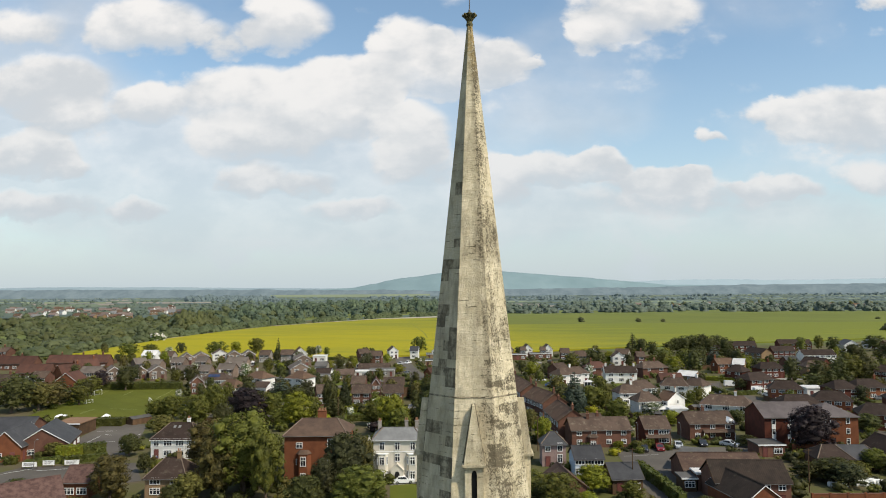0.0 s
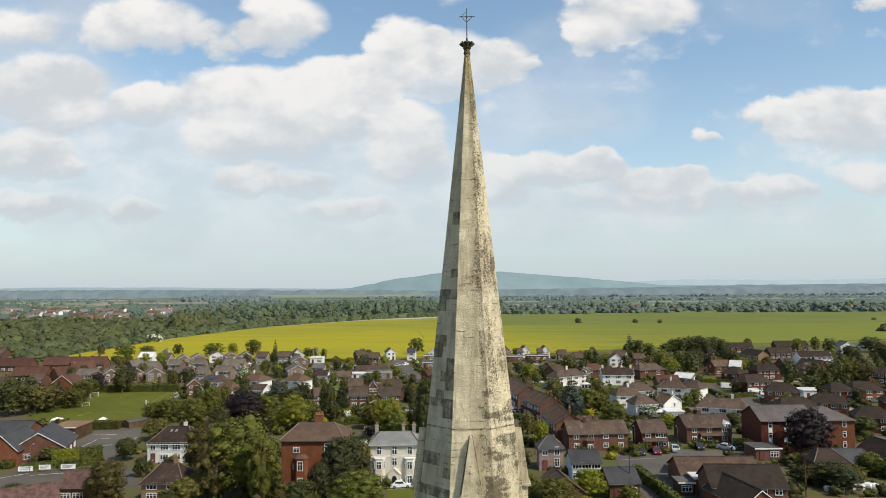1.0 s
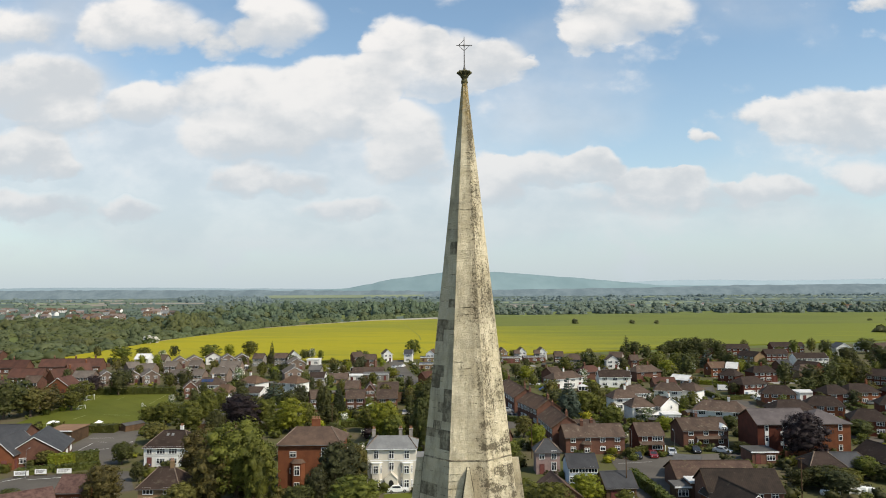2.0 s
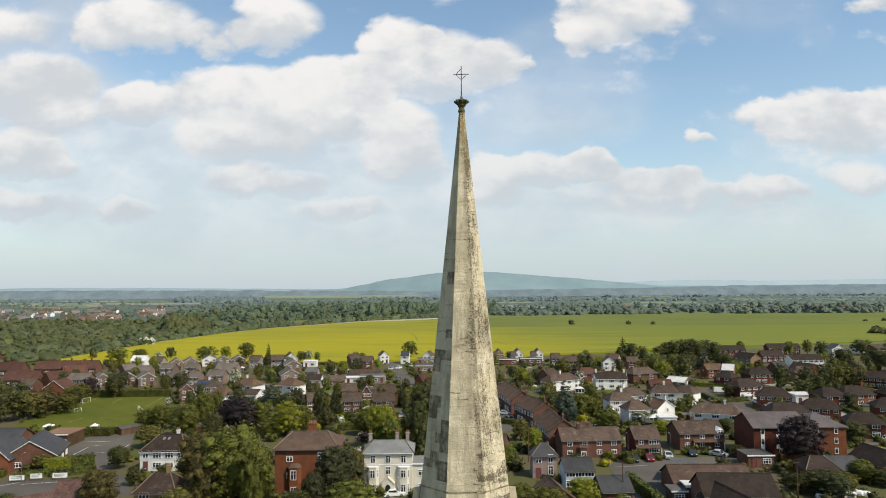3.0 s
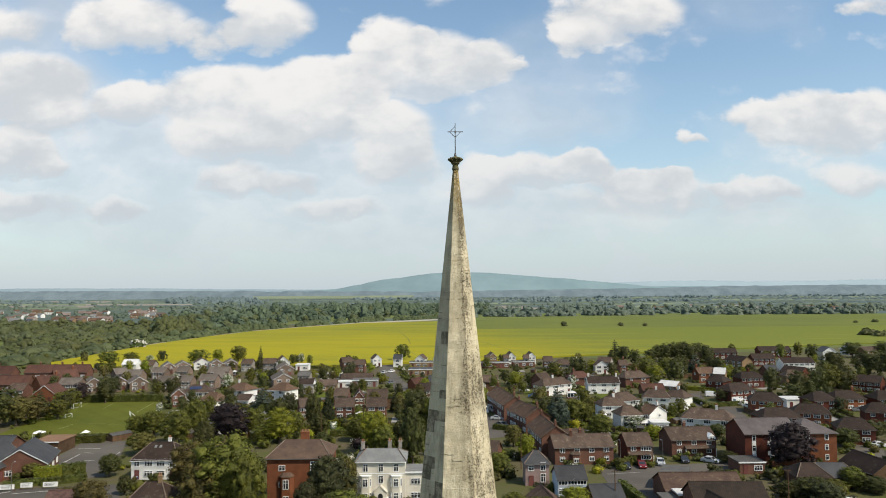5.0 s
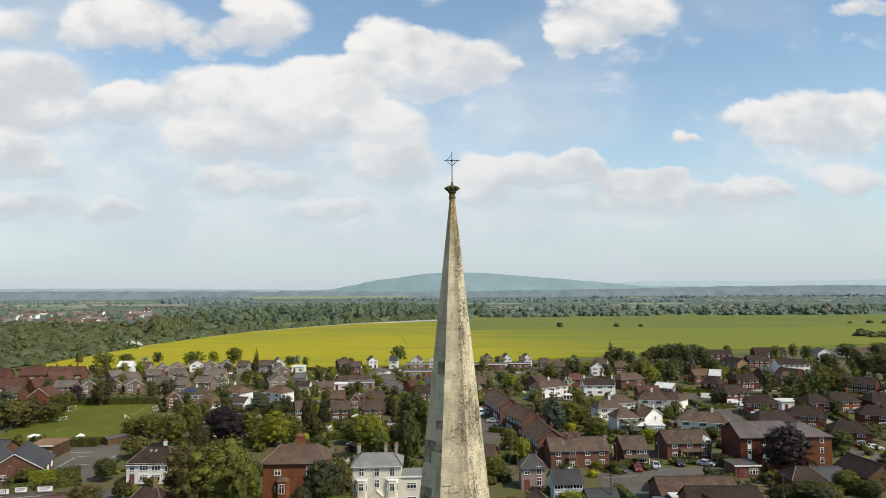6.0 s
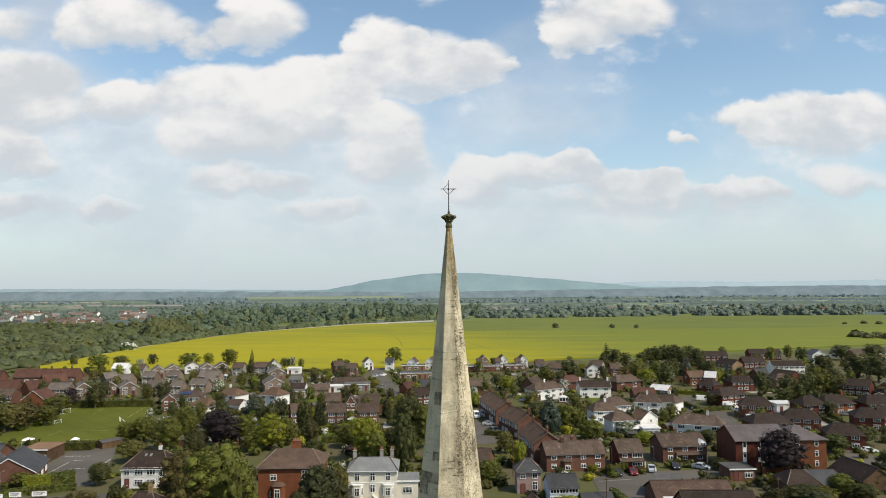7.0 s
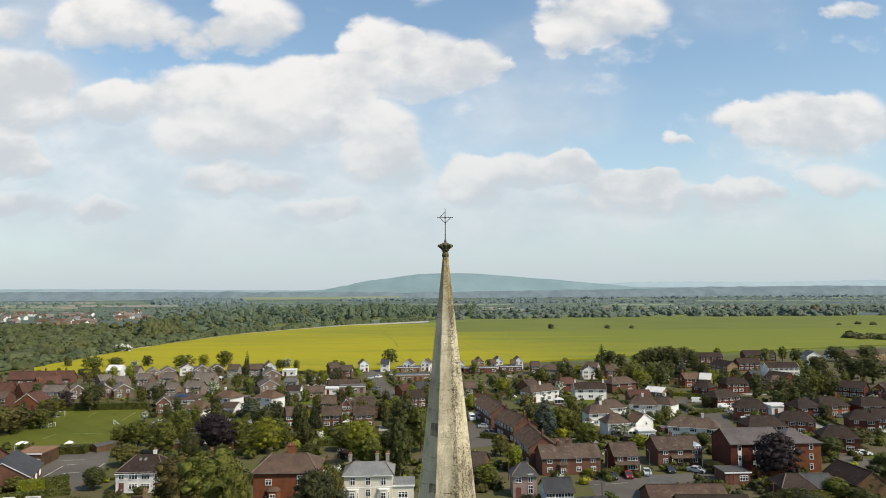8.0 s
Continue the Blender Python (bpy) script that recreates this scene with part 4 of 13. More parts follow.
        me.vertices.foreach_set("co", np.ascontiguousarray(v, np.float32).ravel())
        me.loops.add(len(loops))
        me.loops.foreach_set("vertex_index", loops.astype(np.int32))
        me.polygons.add(len(starts))
        me.polygons.foreach_set("loop_start", starts.astype(np.int32))
        me.update(calc_edges=True)
        me.normals_split_custom_set_from_vertices(np.ascontiguousarray(n, np.float32))
        me.materials.append(material)
        return me


def broad_lobes(rng, count, rx, z0, z1, droop=0.0):
    """Lobes that fill an egg from z0 to z1."""
    out = []
    for i in range(count):
        a, k = 2.4 * i + rng.uniform(-0.9, 0.9), (i + 0.5) / count
        z = z0 + (z1 - z0) * (0.12 + 0.80 * k)
        r = rx * math.sqrt(max(0.05, 1 - (2 * abs(k - 0.42) / 1.22) ** 2)) * rng.uniform(0.58, 1.0)
        out.append((r * math.cos(a), r * math.sin(a), z, rx * rng.uniform(0.11, 0.27), rng.uniform(0.75, 1.1)))
    for f in (0.32, 0.5, 0.68):
        out.append((0, 0, z0 + (z1 - z0) * f, rx * 0.74, 0.9))
    return out


class Grove:
    """Trees of one kind: a few grown shapes, each copied to its places."""

    def __init__(self, name, leaf, label, shapes=3, leaves=5200, crown=(3.7, 1.0, 10.0), lobes=30, size=0.19, form="broad", seed=1, category="tree"):
        self.name, self.label, self.category, self.leaf = name, label, category, leaf
        self.places, self.protos = [], []
        rng = np.random.default_rng(seed)
        rx, z0, z1 = crown
        for i in range(shapes):
            t, limbs = Shape(), Shape()
            if form == "broad":
                L = broad_lobes(rng, lobes, rx, z0, z1)
                t.ring(0, 0, [(0.42, -0.3), (0.31, 0.15), (0.26, z0 + 0.6), (0.2, z0 + 2.5), (0.1, z1 * 0.6)], 8)
                for x, y, z, r, _ in L[:60:6]:
                    limbs.rod((0.0, 0.0, z0 + 0.3 + 0.3 * z * rng.uniform(0.3, 0.7)), (x * 0.85, y * 0.85, z), 0.12, 0.03, 5)
            elif form == "cone":
                L = []
                for k in range(lobes):
                    f = k / lobes
                    z = z0 + (z1 - z0) * f
                    ring = rx * (1 - f) ** 0.85
                    m = 1 if f > 0.85 else 5
                    for j in range(m):
                        a = 2 * math.pi * j / m + k * 1.1 + rng.uniform(-0.4, 0.4)
                        L.append((ring * 0.7 * math.cos(a), ring * 0.7 * math.sin(a), z, max(0.28, ring * rng.uniform(0.35, 0.52)), 0.85))
                t.rod((0, 0, -0.3), (0, 0, z1 * 0.96), 0.24, 0.03, 7)
                for x, y, z, r, _ in L[::4]:
                    limbs.rod((0, 0, z + 0.2), (x, y, z), 0.06, 0.02, 4)
            else:
                L = [(rx * 0.45 * math.cos(2.4 * k), rx * 0.45 * math.sin(2.4 * k), z0 + (z1 - z0) * (k + 0.5) / lobes, rx * rng.uniform(0.5, 0.62), 0.85) for k in range(lobes)]
                t.rod((0, 0, -0.3), (0, 0, z1 * 0.9), 0.2, 0.05, 6)
            crown_mesh = Leafage(rng).mass(L[-3:] + L[::2], 0.66, 0.2, None, leaves > 3000, 0.3).leaves(L, leaves, size).mesh("crown", leaf)
            self.protos.append((t.mesh("trunk", BARK), crown_mesh, limbs.mesh("branchwork", BARK) if leaves > 2000 and limbs.v else None))
        self.rx, self.z1 = rx, z1

    def at(self, x, y, height, width, turn=0):
        i = len(self.places) % len(self.protos)
        trunk, crown, limbs = self.protos[i]
        k, w = height / self.z1, width / (2.35 * self.rx)
        self.places.append((x, y))
        m = pose(x, y, 0, 0, 0, turn + 67 * len(self.places)) @ Matrix.Diagonal((w, w, k, 1))
        ob = thing(self.name, m, self.label, self.category, "trees of the town")
        part("trunk", trunk, None, ob)
        if limbs:
            tagged(part("branchwork", limbs, None, ob), kind="stuff")
        part("crown", crown, None, ob)
        return ob


SHRUBS = {}


def shrub(x, y, h, w, leaf, label):
    """A low garden bush of one mesh; a few shapes are shared."""
    key = (leaf.name, int(abs(x * 3 + y)) % 2)
    if key not in SHRUBS:
        rng = np.random.default_rng(len(SHRUBS) + 70)
        lobes = [(rng.uniform(0.4, 0.8) * math.cos(2.4 * i), rng.uniform(0.4, 0.8) * math.sin(2.4 * i), rng.uniform(0.25, 1.5), rng.uniform(0.18, 0.42), 0.9) for i in range(22)] + [(0, 0, 0.6, 0.75, 0.85), (0, 0, 1.1, 0.7, 0.85)]
        SHRUBS[key] = Leafage(rng).mass(lobes[-2:], 0.86).leaves(lobes, 300, 0.14).mesh("shrub", leaf)
    ob = new("shrub", SHRUBS[key])
    ob.matrix_basis = pose(x, y, -0.16 * h, 0, 0, (x * 37) % 360) @ Matrix.Diagonal((w / 2.1, w / 2.1, h / 1.7, 1))
    return tagged(ob, label, "shrub", "garden shrubs")


def undergrowth(rows, leaf, seed):
    """The bushes farther off, too many to tell apart. rows: x, y, height, width."""
    rng = np.random.default_rng(seed)
    heap = Leafage(rng)
    for x, y, h, w in rows:
        lobes = [(x + 0.26 * w * math.cos(2.4 * i), y + 0.26 * w * math.sin(2.4 * i), h * rng.uniform(0.25, 0.75), w * rng.uniform(0.17, 0.26), 0.85) for i in range(6)] + [(x, y, h * 0.35, w * 0.36, 0.9)]
        heap.mass(lobes[4:], 0.92, 0.12, -0.1).leaves(lobes, 70, 0.09 * w, 0.42, -0.1)
    return tagged(new("undergrowth", heap.mesh("undergrowth", leaf)), "mixed green bushes filling the gardens", "bushes", kind="stuff")


def bushes(n, seed, y0=165, y1=400, x0=-0.60, x1=0.62):
    """Places for bushes in the gardens: scattered over the plan, clear of houses and roads."""
    rng = np.random.default_rng(seed)
    out = []
    while len(out) < n:
        y = rng.uniform(y0, y1)
        x = rng.uniform(x0, x1) * y
        if all((x - hx) ** 2 + (y - hy) ** 2 > (r + 0.4) ** 2 for hx, hy, r in HOMES) and all(not inside(x, y, r) for r in ROADS):
            h = rng.uniform(0.8, 2.7)
            out.append((x, y, h, h * rng.uniform(0.9, 1.7)))
    return out


HOMES, ROADS = [], []


def inside(x, y, pts):
    hit = False
    for (ax, ay), (bx, by) in zip(pts, pts[1:] + pts[:1]):
        if (ay > y) != (by > y) and x < (bx - ax) * (y - ay) / (by - ay) + ax:
            hit = not hit
    return hit


def hedge(x0, y0, x1, y1, h, w, leaf=None, label="clipped green hedge along a garden edge"):
    rng = np.random.default_rng(int(abs(x0 * 7 + y1 * 13)) % 9999)
    L = math.hypot(x1 - x0, y1 - y0)
    n = int(min(2500, max(150, L * h * 14)))
    p = rng.uniform(size=(n, 3))
    face = rng.integers(0, 3, n)
    c = np.stack([p[:, 0] * L, (p[:, 1] - 0.5) * w, p[:, 2] * h], 1)
    c[face == 0, 1] = np.sign(c[face == 0, 1]) * w / 2
    c[face != 0, 2] = np.where(face[face != 0] == 1, h, c[face != 0, 2])
    c[face == 2, 1] = -w / 2
    nrm = np.where((face == 1)[:, None], [0, 0, 1.0], np.stack([0 * c[:, 0], np.sign(c[:, 1]), 0 * c[:, 0]], 1)) + rng.normal(size=(n, 3)) * 0.5
    nrm /= np.linalg.norm(nrm, axis=1)[:, None]
    a = np.cross(nrm, rng.normal(size=(n, 3)))
    a /= np.linalg.norm(a, axis=1)[:, None]
    b = np.cross(nrm, a)
    s = 0.28 * rng.uniform(0.6, 1.3, n)[:, None]
    v = np.stack([c - a * s, c - b * s * 0.7 + nrm * 0.05, c + a * s, c + b * s * 0.7 + nrm * 0.05], 1).reshape(-1, 3)
    heap = Leafage(rng)
    heap.qv, heap.qn = [v], [np.repeat(nrm, 4, axis=0)]
    ob = new("hedge", heap.mesh("hedge", leaf or HEDGE))
    me = Shape().box(0.1, L - 0.1, -w / 2 + 0.12, w / 2 - 0.12, 0, h - 0.12)
    part("core", me, leaf or HEDGE, ob)
    ob.matrix_basis = pose(x0, y0, 0, 0, 0, math.degrees(math.atan2(y1 - y0, x1 - x0)))
    return tagged(ob, label, "hedge", "garden hedges")


def woods(name, trees, material, leaves, label, seed=5, size=0.15, low=False):
    """A wood nobody could count: uneven rounded crowns with leaf clumps on them, joined. trees: rows of x, y, height, width.
    low: crowns that come down to the ground."""
    rng = np.random.default_rng(seed)
    heap = Leafage(rng)
    for x, y, h, w in trees:
        k = 7 if leaves > 100 else 5 if leaves else 3
        tall = min(1.5, max(0.75, 0.9 * h / w))
        L = []
        for i in range(k):
            a, f = 2.4 * i + rng.uniform(-0.6, 0.6), (i + 0.5) / k
            r = w * 0.36 * math.sqrt(max(0.04, 1 - (1.5 * f - 0.55) ** 2)) * rng.uniform(0.7, 1.0)
            R = w * rng.uniform(0.16, 0.27)
            L.append((x + r * math.cos(a), y + r * math.sin(a), max(0.1, h * (0.18 + 0.78 * f) - R * tall * 0.7), R, tall))
        L.append((x, y, h * 0.48, w * 0.34, min(1.5, 0.46 * h / (0.34 * w))))
        if low:
            L.append((x, y, h * 0.12, w * 0.46, min(1.2, 0.4 * h / (0.46 * w))))
        heap.mass(L, 0.94, 0.12, -0.2, 100 < leaves, 0.25 if leaves > 150 else 0.45)
        if leaves:
            heap.leaves(L[:-1] if low else L, leaves // 2, size * w, 0.3, -0.1)
    return tagged(new(name, heap.mesh(name, material)), label, "woodland", kind="stuff")


def hedgerow(rng, a, b, h, w, material, label):
    """A far hedge: long low banks of leaves end to end, with gaps and a few trees. a, b: its ends."""
    heap = Leafage(rng)
    a, b = Vector((*a, 0)), Vector((*b, 0))
    way = (b - a).normalized()
    turn = np.array([[way.x, way.y, 0], [-way.y, way.x, 0], [0, 0, 1]])
    at, L = 0.0, (b - a).length
    body, sides = LUMPS[False]
    while at < L:
        half = rng.uniform(9, 24)
        if rng.uniform() < 0.86:
            p = a + way * (at + half)
            tree = rng.uniform() < 0.12
            size = (half * 0.35, half * 0.35, h * rng.uniform(0.9, 1.5)) if tree else (half * 1.2, w * 0.2, h * rng.uniform(0.3, 0.6))
            v = body * (1 + rng.normal(size=(len(body), 1)) * 0.1) * np.array(size)
            v = v @ turn + np.array([p.x, p.y, 0])
            v[:, 2] = np.maximum(v[:, 2], -0.2)
            heap.v.append(v)
            heap.n.append(body @ turn * 0.5 + np.array([0, 0, 0.5]))
            heap.f.append(sides + heap.count)
            heap.count += len(body)
        at += 2 * half
    return tagged(new("far_hedgerow", heap.mesh("far_hedgerow", material)), label, "hedgerow", kind="stuff")


def strip(rng, pts, step, depth, h, w):
    """Trees scattered along a line of places."""
    out = []
    for (x0, y0), (x1, y1) in zip(pts, pts[1:]):
        L = math.hypot(x1 - x0, y1 - y0)
        for i in range(max(1, int(L / step))):
            f = rng.uniform()
            out.append((x0 + (x1 - x0) * f + rng.uniform(-depth, depth), y0 + (y1 - y0) * f + rng.uniform(-depth, depth), h * math.exp(rng.normal() * 0.3), w * rng.uniform(0.6, 1.4)))
    return out


def area(rng, pts, n, h, w):
    """Trees scattered over a piece of land."""
    xs, ys = [p[0] for p in pts], [p[1] for p in pts]
    out = []
    while len(out) < n:
        x, y = rng.uniform(min(xs), max(xs)), rng.uniform(min(ys), max(ys))
        inside = False
        for (ax, ay), (bx, by) in zip(pts, pts[1:] + pts[:1]):
            if (ay > y) != (by > y) and x < (bx - ax) * (y - ay) / (by - ay) + ax:
                inside = not inside
        if inside:
            out.append((x, y, h * math.exp(rng.normal() * 0.3), w * rng.uniform(0.6, 1.4)))
    return out


# ---- vehicles ----
CAR_PAINT = {}


def car_paint(name):
    tones = {"white": (0.75, 0.75, 0.74), "silver": (0.42, 0.43, 0.44), "black": (0.03, 0.03, 0.033), "red": (0.17, 0.02, 0.022), "blue": (0.06, 0.11, 0.25), "grey": (0.14, 0.145, 0.15)}
    if name not in CAR_PAINT:
        CAR_PAINT[name] = surface("car_paint_" + name, tones[name], tones[name], rough=0.25, spec=0.6, own=0.02)
    return CAR_PAINT[name]


WHEEL = Shape().ring(0, 0, [(0.26, -0.1), (0.31, -0.08), (0.31, 0.08), (0.26, 0.1)], 12).mesh("tyre", TYRE)
HUB = Shape().ring(0, 0, [(0.19, -0.105), (0.19, 0.105)], 10).mesh("rim", TIN)


def car(x, y, turn, paint, kind="car", where="parked on a drive"):
    L, W = (4.9, 1.95) if kind == "van" else (4.2, 1.75)
    H = 2.1 if kind == "van" else 1.45
    ob = thing(kind, pose(x, y, 0.03, 0, 0, turn), f"{paint} {kind} {where}", "van" if kind == "van" else "car", "parked vehicles")
    if kind == "van":
        side = [(-L / 2, 0.3), (-L / 2, 1.0), (-L / 2 + 0.75, 1.12), (-L / 2 + 1.3, 1.95), (-L / 2 + 1.7, H), (L / 2 - 0.1, H), (L / 2, 0.3)]
    else:
        side = [(-L / 2, 0.28), (-L / 2, 0.7), (-L / 2 + 1.05, 0.88), (-L / 2 + 1.75, H - 0.03), (L / 2 - 1.2, H), (L / 2 - 0.35, 0.98), (L / 2, 0.9), (L / 2, 0.28)]
    n = len(side)
    s = Shape().solid([(px, -W / 2, pz) for px, pz in side], [(px, W / 2, pz) for px, pz in side])
    s.v = [(px, py * (0.86 if pz > 1.2 else 1), pz) for px, py, pz in s.v]
    body = part("body", s, car_paint(paint), ob)
    for sy in (-1, 1):
        y0 = sy * (W / 2 * 0.94)
        a, b, z0, z1 = (-L / 2 + 1.15, -L / 2 + 2.2, 1.15, 1.85) if kind == "van" else (-L / 2 + 1.45, L / 2 - 0.75, 0.93, 1.33)
        part("side_window", Shape().solid([(a, y0 - 0.05, z0), (b, y0 - 0.05, z0), (b, y0 + 0.05, z0), (a, y0 + 0.05, z0)], [(a + 0.35, y0 * 0.93 - 0.05, z1), (b - 0.3, y0 * 0.93 - 0.05, z1), (b - 0.3, y0 * 0.93 + 0.05, z1), (a + 0.35, y0 * 0.93 + 0.05, z1)]), GLASS, ob)
        for px in (-L / 2 + 0.8, L / 2 - 0.8):
            t = part("wheel", WHEEL, None, ob, at=pose(px, sy * (W / 2 - 0.08), 0.31, 90))
            part("rim", HUB, None, t)
            part("light", Shape().box(-0.03, 0.03, -0.15, 0.15, -0.07, 0.07), PAINT, ob, at=pose(math.copysign(L / 2, px), sy * (W / 2 - 0.3), 0.66))
    if kind == "van":
        a, b = (-L / 2 + 0.75, 1.12), (-L / 2 + 1.3, 1.95)
    else:
        a, b = (-L / 2 + 1.05, 0.88), (-L / 2 + 1.75, H - 0.05)
        c, d = (L / 2 - 1.2, H - 0.03), (L / 2 - 0.38, 1.0)
        part("rear_window", Shape().along([(-W * 0.40, 0), (W * 0.40, 0), (W * 0.38, 0.02), (-W * 0.38, 0.02)], 0.05, math.hypot(d[0] - c[0], d[1] - c[1])), GLASS, ob, at=pose(c[0], 0, c[1], 0, -math.degrees(math.atan2(d[1] - c[1], d[0] - c[0]))))
    part("windscreen", Shape().along([(-W * 0.41, 0), (W * 0.41, 0), (W * 0.38, 0.02), (-W * 0.38, 0.02)], 0.06, math.hypot(b[0] - a[0], b[1] - a[1]) - 0.05), GLASS, ob, at=pose(a[0], 0, a[1], 0, -math.degrees(math.atan2(b[1] - a[1], b[0] - a[0]))))
    return ob


# ---- garden things ----
def shed(x, y, turn, L=2.4, D=1.8, label="small brown timber garden shed"):
    s = thing("garden_shed", pose(x, y, 0, 0, 0, turn), label, "shed", "garden sheds")
    part("body", Shape().along([(-D / 2, 0), (-D / 2, 1.7), (0, 2.2), (D / 2, 1.7), (D / 2, 0)], -L / 2, L / 2), TIMBER, s)
    part("roof", roof_gable(L, D, 1.72, 2.26, 0.12, 0.1, 0.05), FLATROOF, s)
    part("door", Shape().box(-0.4, 0.4, -D / 2 - 0.04, -D / 2, 0.1, 1.65), TIMBER, s)


def fence(x0, y0, x1, y1, h=1.7, material=None, label="brown timber panel fence between gardens"):
    L = math.hypot(x1 - x0, y1 - y0)
    f = thing("garden_fence", pose(x0, y0, 0, 0, 0, math.degrees(math.atan2(y1 - y0, x1 - x0))), label, "fence", "garden fences")
    n = max(1, round(L / 1.83))
    me = Shape().box(0.06, L / n - 0.06, -0.02, 0.02, 0.05, h).mesh("panel", material or TIMBER)
    post = Shape().box(-0.05, 0.05, -0.05, 0.05, 0, h + 0.1).mesh("post", material or TIMBER)
    for i in range(n):
        part("panel", me, None, f, at=pose(i * L / n, 0, 0))
        part("post", post, None, f, at=pose(i * L / n, 0, 0))
    return f


def conservatory(x, y, turn, L=3.5, D=2.8):
    c = thing("conservatory", pose(x, y, 0, 0, 0, turn), "white framed glass conservatory behind a house", "conservatory", "conservatories")
    part("base", Shape().box(-L / 2, L / 2, -D / 2, D / 2, 0, 0.6), BRICK, c)
    part("glazing", Shape().box(-L / 2 + 0.04, L / 2 - 0.04, -D / 2 + 0.04, D / 2 - 0.04, 0.6, 2.2), GLASS, c)
    part("frame", lattice([-L / 2, -L / 2 + 0.1, -L / 6 - 0.05, -L / 6 + 0.05, L / 6 - 0.05, L / 6 + 0.05, L / 2 - 0.1, L / 2], [0.6, 0.7, 2.1, 2.2], lambda i, j: i % 2 == 0 or j % 2 == 0, -D / 2 - 0.02, -D / 2 + 0.03), PAINT, c)
    part("roof", roof_hip(L, D, 2.2, 2.9, 1.0, 0.08, 0.06), PALEROOF, c)


def pole(x, y, h, label, arms=1):
    p = thing("utility_pole", pose(x, y, 0), label, "pole", "poles")
    part("post", Shape().ring(0, 0, [(0.12, 0), (0.08, h)], 8), TIMBER, p)
    for i in range(arms):
        part("cross_arm", Shape().box(-0.6, 0.6, -0.05, 0.05, h - 0.4 - i * 0.5, h - 0.3 - i * 0.5), TIMBER, p)


def street_lamp(x, y, turn, h=6.0):
    p = thing("street_lamp", pose(x, y, 0, 0, 0, turn), "grey steel street lamp beside a road", "street lamp", "street lamps")
    part("column", Shape().ring(0, 0, [(0.08, 0), (0.08, 1.2), (0.05, 1.3), (0.04, h)], 8), GUTTER, p)
    part("arm", Shape().rod((0, 0, h - 0.05), (0.9, 0, h + 0.1), 0.035, 0.03, 6), GUTTER, p)
    part("lantern", Shape().box(0.8, 1.4, -0.1, 0.1, h + 0.04, h + 0.18, 0.03), TIN, p)


def goal(x, y, turn, w=4.9, h=1.9):
    g = thing("goal", pose(x, y, 0.05, 0, 0, turn), "white tubular football goal on the playing field", "goal", "football goals")
    for sx in (-1, 1):
        part("post", Shape().rod((sx * w / 2, 0, 0), (sx * w / 2, 0, h), 0.06, 0.06, 8), PAINT, g)
        part("stay", Shape().rod((sx * w / 2, 0, h), (sx * w / 2, 1.4, 0), 0.04, 0.04, 6), PAINT, g)
    part("crossbar", Shape().rod((-w / 2, 0, h), (w / 2, 0, h), 0.06, 0.06, 8), PAINT, g)
    part("ground_bar", Shape().rod((-w / 2, 1.4, 0.04), (w / 2, 1.4, 0.04), 0.04, 0.04, 6), PAINT, g)


def banner(x, y, turn, w=3.2):
    b = thing("banner", pose(x, y, 0, 0, 0, turn), "white banner with grey bars tied to a fence", "banner", "fence banners")
    part("sheet", Shape().box(-w / 2, w / 2, -0.02, 0.0, 0.5, 1.5), PAINT, b)
    for i, z in enumerate((1.2, 0.95, 0.75)):
        part("bar", Shape().box(-w * 0.4, w * (0.35 - 0.1 * i), -0.028, -0.022, z, z + 0.1), GUTTER, b)
    for sx in (-1, 1):
        part("post", Shape().box(sx * w / 2 - 0.04, sx * w / 2 + 0.04, 0.0, 0.08, 0, 1.6), TIMBER, b)


def bulk_bag(x, y, turn, w, h):
    """A filled builder's bag: a slack square sack, wider at its middle, with four lifting loops."""
    s, rings = Shape(), []
    for z, k, c in ((0, 0.9, 0.35), (0.25, 1.06, 0.25), (0.6, 1.08, 0.25), (0.9, 0.94, 0.3), (1.0, 0.7, 0.4)):
        a, b = w / 2 * k, w / 2 * k * (1 - c)
        rings.append([(a, -b, z * h), (a, b, z * h), (b, a, z * h), (-b, a, z * h), (-a, b, z * h), (-a, -b, z * h), (-b, -a, z * h), (b, -a, z * h)])
    for lo, hi in zip(rings, rings[1:]):
        s.solid(lo, hi)
    ob = part("bulk_bag", s, LINE, None, at=pose(x, y, 0, 0, 0, turn))
    for sx, sy in ((-1, -1), (-1, 1), (1, -1), (1, 1)):
        part("loop", Shape().rod((sx * w * 0.36, sy * w * 0.36, h * 0.9), (sx * w * 0.26, sy * w * 0.26, h * 1.15), 0.03, 0.03, 5), LINE, ob)
    return tagged(ob, "white woven bulk bag standing on garden ground", "bulk bag", "bulk bags")


def marquee(x, y, turn, w=4.0):
    m = thing("canopy_tent", pose(x, y, 0, 0, 0, turn), "white canopy tent with a pitched top", "tent", "canopy tents")
    part("canopy", Shape().solid([(-w / 2, -w / 2, 1.6), (w / 2, -w / 2, 1.6), (w / 2, w / 2, 1.6), (-w / 2, w / 2, 1.6)], [(-0.1, -0.1, 2.2), (0.1, -0.1, 2.2), (0.1, 0.1, 2.2), (-0.1, 0.1, 2.2)]), PAINT, m)
    for sx in (-1, 1):
        for sy in (-1, 1):
            part("leg", Shape().rod((sx * w * 0.48, sy * w * 0.48, 0), (sx * w * 0.48, sy * w * 0.48, 1.65), 0.04, 0.04, 6), PAINT, m)

# ---- the church spire ----
AXIS = (0.75, 20.0)
SPIRE_TURN = -1.5
TIP = 45.73
TAPER = 0.1073


def inradius(z):
    return max(0.075, TAPER * (TIP - z))


